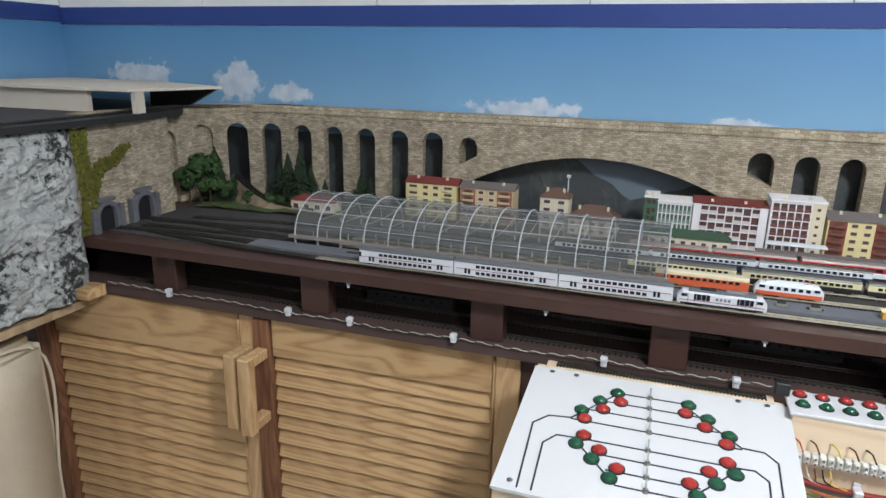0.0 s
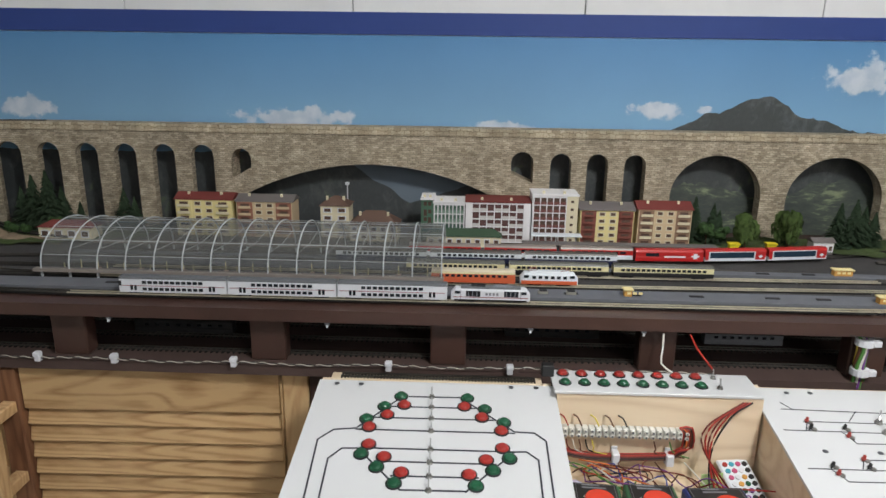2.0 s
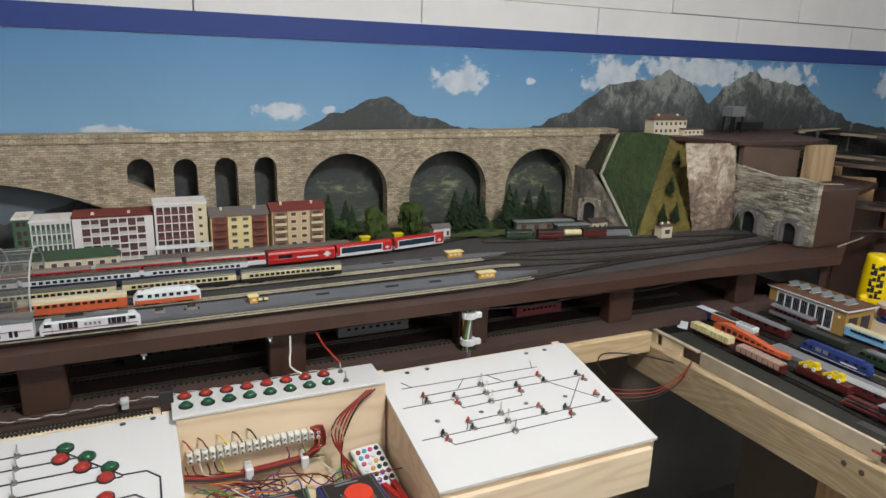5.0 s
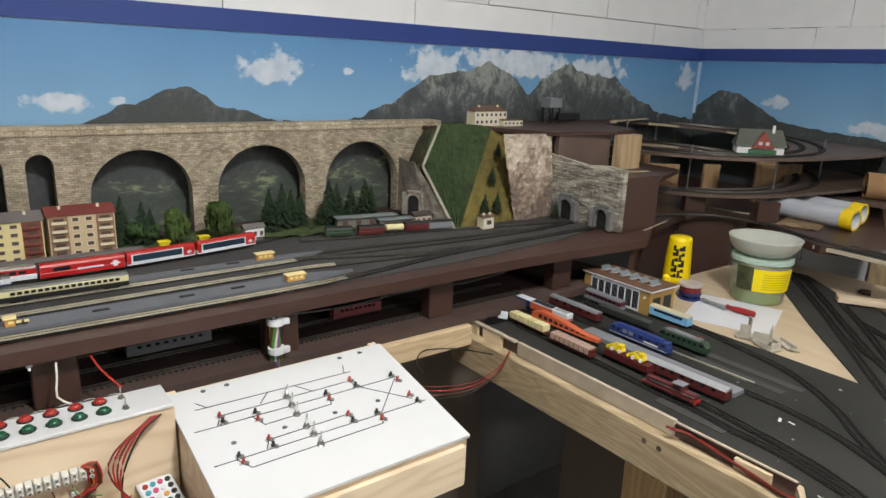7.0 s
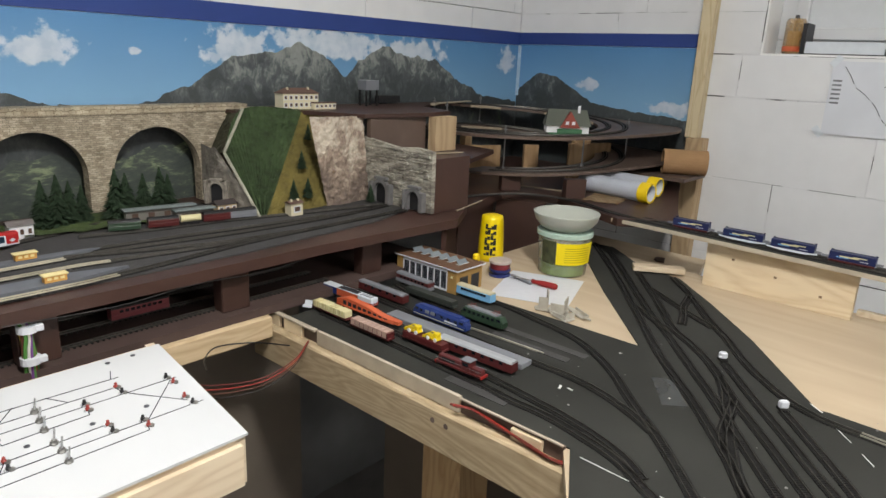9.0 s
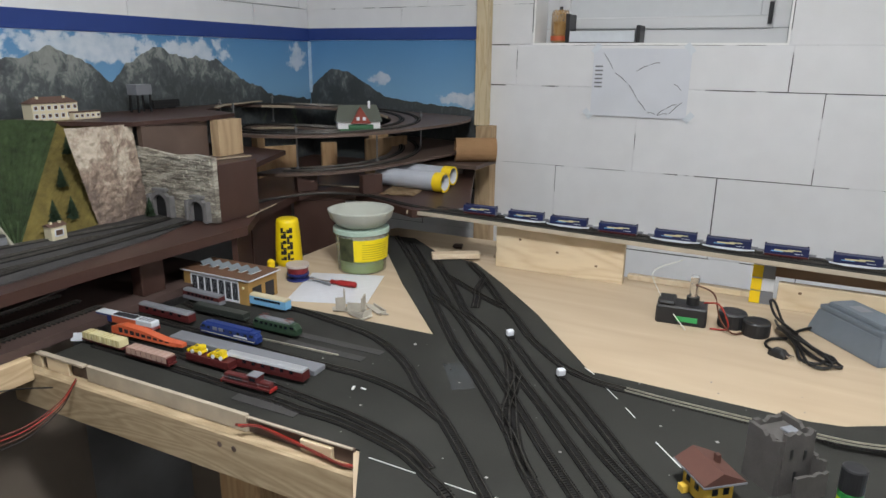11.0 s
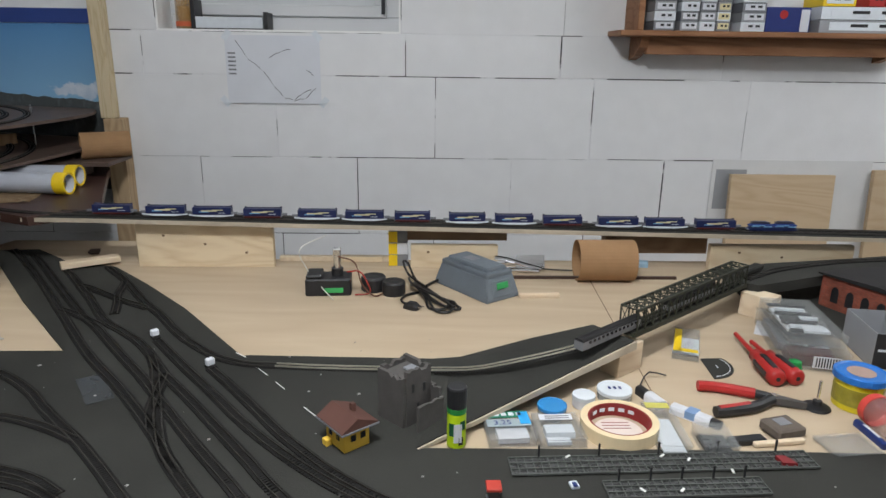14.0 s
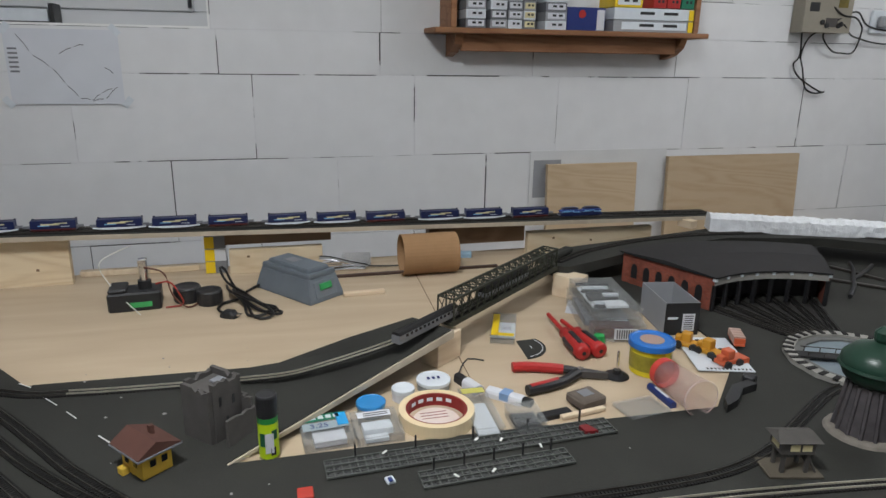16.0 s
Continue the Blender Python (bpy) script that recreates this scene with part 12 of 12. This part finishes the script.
structure("engine_apron", prism([rp(R0, a, 0)[:2] for a in (20, 10, -3, -16, -32)] + [rp(0.13, a, 0)[:2] for a in (-32, -16, -3, 10, 20)], ZB, ZB + 0.0015), material("apron_black", lin((38, 35, 34)), 0.85, vary=0.3, scale=50), "sooty black apron between turntable and engine house", "apron")
for i in range(7):
    a = A0 + (A1 - A0) * (i + 0.5) / 7
    track([rp(r, a, ZB + 0.0016) for r in (0.112, 0.2, R0 + 0.04)], 0, "short dark stall track", group="stall tracks", step=0.006)
tt = thing("turntable", "round model turntable with pale rim and grey pit", "turntable", (1.292, -1.043, ZB))
part("pit", lathe(((0.098, 0.0002), (0.098, 0.0008), (0.02, 0.0008)), n=48), material("pit_blue_grey", lin((122, 134, 142)), 0.7, vary=0.2, scale=30), tt)
part("pit_kerb", annulus(0.084, 0.0978, 0.0008, 0.0042), material("pit_kerb", lin((104, 104, 102)), 0.85, vary=0.2, scale=50), tt)
bm = annulus(0.098, 0.115, 0.0, 0.008)
part("rim", bm, material("rim_concrete", lin((150, 148, 142)), 0.8, vary=0.2, scale=50), tt)
for i in range(34):
    a = radians(i * 360 / 34)
    o = part("rim_sleeper", box(-0.0085, 0.0085, -0.004, 0.004, 0.008, 0.0092), M_SLEEPER, tt)
    o.matrix_local = Matrix.Translation((0.1065 * math.cos(a), 0.1065 * math.sin(a), 0)) @ Matrix.Rotation(a, 4, "Z")
br2 = part("bridge_deck", box(-0.097, 0.097, -0.011, 0.011, 0.0045, 0.0085, 0.0006), M_BOGIE, tt)
br2.rotation_euler.z = radians(65)
for s in (-1, 1):
    o = part("handrail", box(-0.09, 0.09, s * 0.0105 - 0.0006, s * 0.0105 + 0.0006, 0.016, 0.0172), M_RAILD, br2)
    for k in range(8):
        part("rail_post", box(-0.085 + k * 0.024, -0.0838 + k * 0.024, s * 0.0105 - 0.0005, s * 0.0105 + 0.0005, 0.008, 0.016), M_RAILD, br2)
wt = thing("water_tower", "large model water tower with dark green bulb on grey base", "water tower", (1.124, -0.872, ZB))
wt.scale = (1.0, 1.0, 0.94)
part("base_plate", lathe(((0.047, 0), (0.045, 0.004), (0.041, 0.006)), n=24), material("tower_plate", lin((120, 114, 106)), 0.9, vary=0.3, scale=60), wt)
part("shaft", lathe(((0.035, 0.006), (0.033, 0.02), (0.028, 0.06), (0.026, 0.075)), n=14), material("tower_grey", lin((74, 70, 72)), 0.85, vary=0.35, scale=70), wt)
for i in range(14):
    a = 2 * math.pi * i / 14
    part("buttress", tube([(0.036 * math.cos(a), 0.036 * math.sin(a), 0.006), (0.032 * math.cos(a), 0.032 * math.sin(a), 0.04), (0.028 * math.cos(a), 0.028 * math.sin(a), 0.075)], 0.0028, 5), MATS["tower_grey"], wt)
part("bulb", lathe(((0.024, 0.075), (0.036, 0.084), (0.0425, 0.100), (0.041, 0.113), (0.030, 0.126), (0.012, 0.134), (0.006, 0.136)), n=28), material("tank_green", lin((30, 58, 46)), 0.35, vary=0.15, scale=40), wt, smooth=True)
part("lantern", lathe(((0.008, 0.136), (0.010, 0.140), (0.010, 0.150), (0.003, 0.158)), n=12), MATS["tank_green"], wt)
part("collar", lathe(((0.043, 0.0985), (0.0445, 0.100), (0.043, 0.1035)), n=28), MATS["tank_green"], wt)
sb_ = thing("signal_box", "dark grey model signal box on raised legs", "signal box", (1.078, -0.715, ZB), -14)
M_SBOX = material("sbox_grey", lin((76, 73, 70)), 0.8, vary=0.2, scale=60)
part("base", box(-0.020, 0.020, -0.032, 0.032, 0, 0.003, 0.0006), material("sbox_base", lin((84, 77, 66)), 0.85), sb_)
for sx in (-1, 1):
    for sy in (-1, 1):
        part("leg", box(sx * 0.010 - 0.002, sx * 0.010 + 0.002, sy * 0.014 - 0.002, sy * 0.014 + 0.002, 0.003, 0.028), M_SBOX, sb_)
    part("strut", tube([(sx * 0.010, -0.026, 0.003), (sx * 0.010, -0.019, 0.016), (sx * 0.010, -0.014, 0.028)], 0.0016, 5), M_SBOX, sb_)
part("cabin", box(-0.014, 0.014, -0.020, 0.020, 0.028, 0.045, 0.0008), M_SBOX, sb_)
for y in (-0.010, 0.004):
    part("window", box(-0.0146, -0.0141, y - 0.005, y + 0.006, 0.033, 0.041), W_CREAM, sb_)
part("window", box(-0.008, 0.008, 0.0201, 0.0206, 0.033, 0.041), W_CREAM, sb_)
bm = bmesh.new()
v = [bm.verts.new(p) for p in ((-0.018, -0.026, 0.045), (0.018, -0.026, 0.045), (0.018, 0.026, 0.045), (-0.018, 0.026, 0.045), (0, -0.02, 0.053), (0, 0.02, 0.053))]
for f in ((3, 2, 1, 0), (0, 1, 4), (1, 2, 5, 4), (2, 3, 5), (3, 0, 4, 5)):
    bm.faces.new([v[i] for i in f])
part("roof", bm, M_SBOX, sb_)
track(((1.09, -0.2), (1.09, -0.36), (1.087, -0.45), (1.085, -0.53), (1.087, -0.61), (1.097, -0.67), (1.122, -0.735), (1.165, -0.81), (1.215, -0.9), (1.235, -0.955)), ZK, "black track curving to the turntable")
track(((1.07, -0.3), (1.062, -0.45), (1.051, -0.598), (1.042, -0.687), (1.027, -0.804), (1.005, -0.95)), ZK, "track with bright brass rails at the board edge", BRIGHT)
for x, y, L, a in ((1.63, -1.34, 0.20, 43), (1.67, -1.42, 0.12, 20)):
    o = thing("dark_profile", "loose dark metal profile lying on the board", "profile", (x, y, ZB), a, "loose profiles")
    part("profile", box(-L / 2, L / 2, -0.005, 0.005, 0, 0.006, 0.001), M_RAILD, o)

# ---- wall shelf, cables, boards, plan and window sill ----
M_SHELF = wood("shelf_wood", lin((150, 108, 78)), lin((128, 88, 60)), "Y", 6.0, 0.55, knots=False)
sh = thing("wall_shelf", "brown wooden wall shelf filled with small boxes", "shelf", (2.629, 0, 0))
part("board", box(-0.145, -0.001, -1.545, -0.632, 1.482, 1.498, 0.003), M_SHELF, sh)
part("apron", box(-0.09, -0.07, -1.462, -0.728, 1.432, 1.4815, 0.002), M_SHELF, sh)
for y in (-0.715, -1.475):
    bm = bmesh.new()
    pr = ((-0.115, 1.4815), (-0.001, 1.4815), (-0.001, 1.415), (-0.06, 1.428), (-0.1, 1.452))
    A = [bm.verts.new((x, y - 0.012, z)) for x, z in pr]
    B = [bm.verts.new((x, y + 0.012, z)) for x, z in pr]
    bm.faces.new(A)
    bm.faces.new(B[::-1])
    for i in range(5):
        bm.faces.new((A[i], A[(i + 1) % 5], B[(i + 1) % 5], B[i]))
    part("bracket", bm, M_SHELF, sh)
for y0, y1 in ((-0.70, -0.682), (-1.51, -1.492)):
    part("side", box(-0.135, -0.001, y0, y1, 1.4985, 1.95, 0.002), M_SHELF, sh)
part("back_rail", box(-0.02, -0.002, -1.49, -0.70, 1.70, 1.76), M_SHELF, sh)
rr = random.Random(21)


def shelf_box(y0, y1, z0, z1, mat, face, label, x0=-0.135):
    o = thing("small_carton", label, "box", (2.629, 0, 0), 0, "shelf boxes")
    part("carton", box(x0, -0.03, y1, y0, z0, z1, 0.0008), mat, o)
    w, h = y0 - y1, z1 - z0
    part("label", box(x0 - 0.0008, x0 - 0.0002, y1 + w * 0.08, y0 - w * 0.1, z0 + h * 0.2, z1 - h * 0.15), face, o)
    for k in range(2):
        part("print_bar", box(x0 - 0.0014, x0 - 0.0009, y1 + w * (0.2 + 0.3 * k), y1 + w * (0.38 + 0.3 * k), z0 + h * 0.45, z0 + h * 0.7), M_BLACK, o)


cols = ((-0.727, -0.788, W_GREY), (-0.803, -0.854, W_STRIPE), (-0.858, -0.903, W_GREY), (-0.907, -0.945, M_BLACK), (-0.977, -1.046, W_GREY))
for y0, y1, m in cols:
    for k in range(6):
        z = 1.4985 + k * 0.0262
        shelf_box(y0, y1, z, z + 0.0252, (W_GREY, W_PALE, M_GREYCARD)[(k + int(-y0 * 100)) % 3], W_WHITE if m is not M_BLACK else W_CREAM, "small stacked white-labelled model carton on the shelf")
o = thing("blue_carton", "dark blue product carton standing on the shelf", "box", (2.629, 0, 0), 0, "shelf boxes")
part("carton", box(-0.13, -0.03, -1.178, -1.05, 1.4985, 1.566, 0.001), tinted("carton_blue", (38, 52, 112)), o)
part("spine", box(-0.1308, -0.1302, -1.175, -1.15, 1.50, 1.56), W_WHITE, o)
part("emblem", cyl(0, 0, 0, 0.0008, 0.012, n=16), M_TOOLRED, o).matrix_local = Matrix.Translation((-0.1302, -1.1, 1.546)) @ Matrix.Rotation(radians(-90), 4, "Y")
for k, (m, y0, y1) in enumerate(((M_GREYCARD, -1.205, -1.485), (W_PALE, -1.205, -1.485), (M_PIPEY, -1.205, -1.30))):
    z = 1.4985 + k * 0.036
    shelf_box(y0, y1, z, z + 0.0345, m, W_PALE, "long pale yellow-edged carton lying on the shelf")
    if k < 2:
        o = thing("yellow_end", "yellow carton end on the shelf", "box", (2.629, 0, 0), 0, "shelf boxes")
        part("carton", box(-0.1375, -0.1362, -1.485, -1.468, z + 0.001, z + 0.033), M_PIPEY, o)
for k, m in enumerate((M_TOOLRED, M_TOOLRED, M_PKGREEN)):
    shelf_box(-1.338 - k * 0.05, -1.384 - k * 0.05, 1.5712, 1.605, m, m, "small coloured carton on the shelf")
# wall transformer and cables
tr_ = thing("wall_transformer", "camouflage patterned metal control box on the wall", "control box", (2.629, -2.075, 1.57), 0)
part("case", box(-0.06, -0.001, -0.105, 0.1, -0.055, 0.12, 0.002), tinted("khaki_case", (142, 136, 124), 0.6), tr_)
for k, (y, z, w, h) in enumerate(((0.06, 0.03, 0.04, 0.03), (-0.02, -0.02, 0.05, 0.03), (0.02, 0.07, 0.05, 0.025), (-0.06, 0.05, 0.04, 0.04))):
    part("patch", box(-0.0612, -0.0602, y - w / 2, y + w / 2, z - h / 2, z + h / 2), (M_BLACK, M_CASTLE, W_GREY, M_OLIVE)[k], tr_)
for y, z in ((0.02, -0.02), (0.0, -0.03), (-0.05, -0.03), (-0.06, -0.025)):
    part("socket", cyl(0, 0, 0, 0.004, 0.009, n=12), M_BLACK, tr_).matrix_local = Matrix.Translation((-0.0602, y, z)) @ Matrix.Rotation(radians(-90), 4, "Y")
for pts in (((2.60, -2.03, 1.75), (2.60, -2.03, 1.64), (2.6, -2.005, 1.55), (2.61, -2.02, 1.44), (2.612, -2.0, 1.405), (2.612, -2.035, 1.36), (2.612, -2.13, 1.312), (2.612, -2.155, 1.31), (2.612, -2.11, 1.305), (2.612, -2.066, 1.326), (2.61, -2.04, 1.395), (2.605, -2.02, 1.44), (2.6, -2.04, 1.50), (2.58, -2.08, 1.53)), ((2.6, -2.055, 1.75), (2.6, -2.06, 1.66), (2.57, -2.10, 1.6), (2.565, -2.14, 1.575), (2.575, -2.2, 1.57), (2.6, -2.25, 1.555), (2.61, -2.275, 1.527), (2.61, -2.254, 1.454), (2.61, -2.2, 1.448), (2.605, -2.15, 1.456), (2.59, -2.09, 1.5), (2.57, -2.08, 1.535)), ((2.568, -2.15, 1.545), (2.58, -2.2, 1.51), (2.6, -2.26, 1.50), (2.61, -2.323, 1.489), (2.61, -2.40, 1.484), (2.61, -2.5, 1.5)), ((2.568, -2.12, 1.56), (2.59, -2.22, 1.59), (2.61, -2.30, 1.545), (2.61, -2.42, 1.53), (2.61, -2.5, 1.545)), ((2.6, -2.01, 1.75), (2.6, -1.99, 1.64), (2.6, -2.0, 1.56), (2.6, -2.04, 1.52), (2.57, -2.09, 1.53))):
    wire("wall_cable", pts, "black", 0.003, "black cable hanging in loops on the wall")
pb = thing("plug_socket", "pale square wall plug beside the control box", "plug", (2.629, -2.36, 1.54), 0)
part("plate", box(-0.014, -0.001, -0.04, 0.04, -0.02, 0.06, 0.003), W_PALE, pb)
part("plug_body", box(-0.04, -0.0145, -0.022, 0.022, 0.0, 0.04, 0.006), M_GREYCARD, pb)
M_OFFCUT = wood("offcut_ply", lin((194, 172, 143)), lin((184, 160, 130)), "Y", 5.0, 0.7)
for y0, y1, z1, x, lab in ((-1.061, -1.40, 1.068, 2.585, "pale plywood offcut leaning on the wall"), (-1.525, -2.085, 1.085, 2.585, "long pale plywood board leaning on the wall")):
    o = thing("plywood_offcut", lab, "board", (x, (y0 + y1) / 2, 0.70), 0, "plywood offcuts")
    w = abs(y1 - y0)
    bm = box(-0.009, 0.009, -w / 2, w / 2, 0, z1 - 0.70, 0.001)
    bmesh.ops.rotate(bm, verts=bm.verts, cent=(0, 0, 0), matrix=Matrix.Rotation(radians(4), 3, "Y"))
    part("board", bm, M_OFFCUT, o)
structure("rear_shelf", box(2.35, 2.628, -2.4, -0.9, 0.68, 0.70), M_PLY, "pale board shelf below the wall", "shelf")
structure("plaster_patch", box(2.6268, 2.6302, -1.53, -1.007, 0.86, 1.111), material("patch_white", (0.66, 0.665, 0.67), 0.85, vary=0.06, scale=14, bump=0.2), "slightly greyer plaster patch on the block wall", "patch")
structure("grey_patch", box(2.6258, 2.6267, -1.12, -1.02, 0.95, 1.08), M_GREYCARD, "small grey filler patch on the wall", "patch")
pp = thing("wall_plan", "taped sheet with a hand-drawn route map on the wall", "paper", (2.6255, 0.382, 1.372), 0)
part("sheet", box(-0.0006, 0.0, -0.142, 0.142, -0.1, 0.1), material("plan_paper", lin((214, 217, 224)), 0.7, vary=0.05, scale=14), pp)
for k, pts in enumerate((((0.11, 0.085), (0.075, 0.03), (0.03, -0.005), (0.0, -0.05), (-0.03, -0.085), (-0.06, -0.09), (-0.085, -0.07), (-0.12, -0.055)), ((-0.06, -0.092), (-0.095, -0.085), (-0.135, -0.045)), ((0.01, 0.035), (-0.03, 0.055), (-0.06, 0.06)), ((-0.10, 0.0), (-0.125, -0.02)))):
    for i, (a, c) in enumerate(zip(pts, pts[1:])):
        bm = bmesh.new()
        add_tube(bm, [Vector((-0.0009, a[0], a[1])), Vector((-0.0009, (a[0] + c[0]) / 2, (a[1] + c[1]) / 2 + 0.003)), Vector((-0.0009, a[0] + (c[0] - a[0]) * 0.8, a[1] + (c[1] - a[1]) * 0.8))], 0.0008, 4)
        part("map_line", bm, M_LINE, pp)
for k in range(6):
    part("legend_bar", box(-0.0009, -0.0006, 0.112, 0.135, 0.045 - k * 0.012, 0.050 - k * 0.012), W_GREY, pp)
for y, z in ((0.15, -0.095), (-0.15, -0.095), (0.135, 0.1), (-0.135, 0.1)):
    o = part("tape_piece", box(-0.0013, -0.0007, -0.009, 0.009, -0.016, 0.016), W_PALE, pp)
    o.matrix_local = Matrix.Translation((0, y, z)) @ Matrix.Rotation(radians(40 if y * z > 0 else -40), 4, "X")
gls = thing("glass_jar", "clear jar with brass-coloured contents on the window sill", "jar", (2.69, 0.655, WZ0 + 0.0062))
part("jar", lathe(((0.026, 0), (0.028, 0.004), (0.028, 0.09), (0.024, 0.10)), n=20), glass("amber_glass", lin((196, 160, 110)), 0.1, 0.5), gls)
part("contents", lathe(((0.018, 0.004), (0.020, 0.06), (0.016, 0.065)), n=16), tinted("brass_bits", (190, 140, 70), 0.3), gls)
part("orange_band", lathe(((0.0288, 0.008), (0.0292, 0.022)), n=20), W_ORANGE, gls)
bwl = thing("plastic_tray", "white tray in a black bracket on the window sill", "tray", (2.68, 0.50, WZ0 + 0.0062))
part("tray", prism(((-0.04, -0.09), (0.03, -0.09), (0.03, 0.11), (-0.04, 0.11)), 0.003, 0.035), W_PALE, bwl)
for y in (-0.10, 0.115):
    part("bracket", prism(((-0.045, y - 0.006), (0.03, y - 0.006), (0.03, y + 0.006), (-0.045, y + 0.006)), 0, 0.05 if y < 0 else 0.085), M_BLACK, bwl)
part("base_bar", box(-0.046, 0.03, -0.094, 0.109, 0, 0.0028), M_BLACK, bwl)

# pale dust and plaster crumbs on the black board
rnd = random.Random(77)
verts, faces = [], []
for i in range(95):
    x, y = rnd.uniform(1.16, 1.58), rnd.uniform(-0.6, 0.85)
    if (x > 1.24 and y < -0.1) or (x > 1.42 and y > 0.55):
        continue
    r, a = rnd.choice((0.0006, 0.0008, 0.0011, 0.0018)), rnd.uniform(0, 3.14)
    dx, dy = math.cos(a) * r * rnd.uniform(1, 2.2), math.sin(a) * r
    k = len(verts)
    verts += [(x - dx, y - dy, ZB), (x + dy, y - dx, ZB), (x + dx, y + dy, ZB), (x - dy, y + dx, ZB), (x, y, ZB + r)]
    faces += [(k, k + 1, k + 4), (k + 1, k + 2, k + 4), (k + 2, k + 3, k + 4), (k + 3, k, k + 4)]
me = bpy.data.meshes.new("plaster_dust")
me.from_pydata(verts, [], faces)
me.materials.append(material("dust_grey", (0.3, 0.29, 0.28), 0.9))
tagged(new("plaster_dust", me), "pale plaster crumbs scattered on the black board", "dust", kind="stuff")
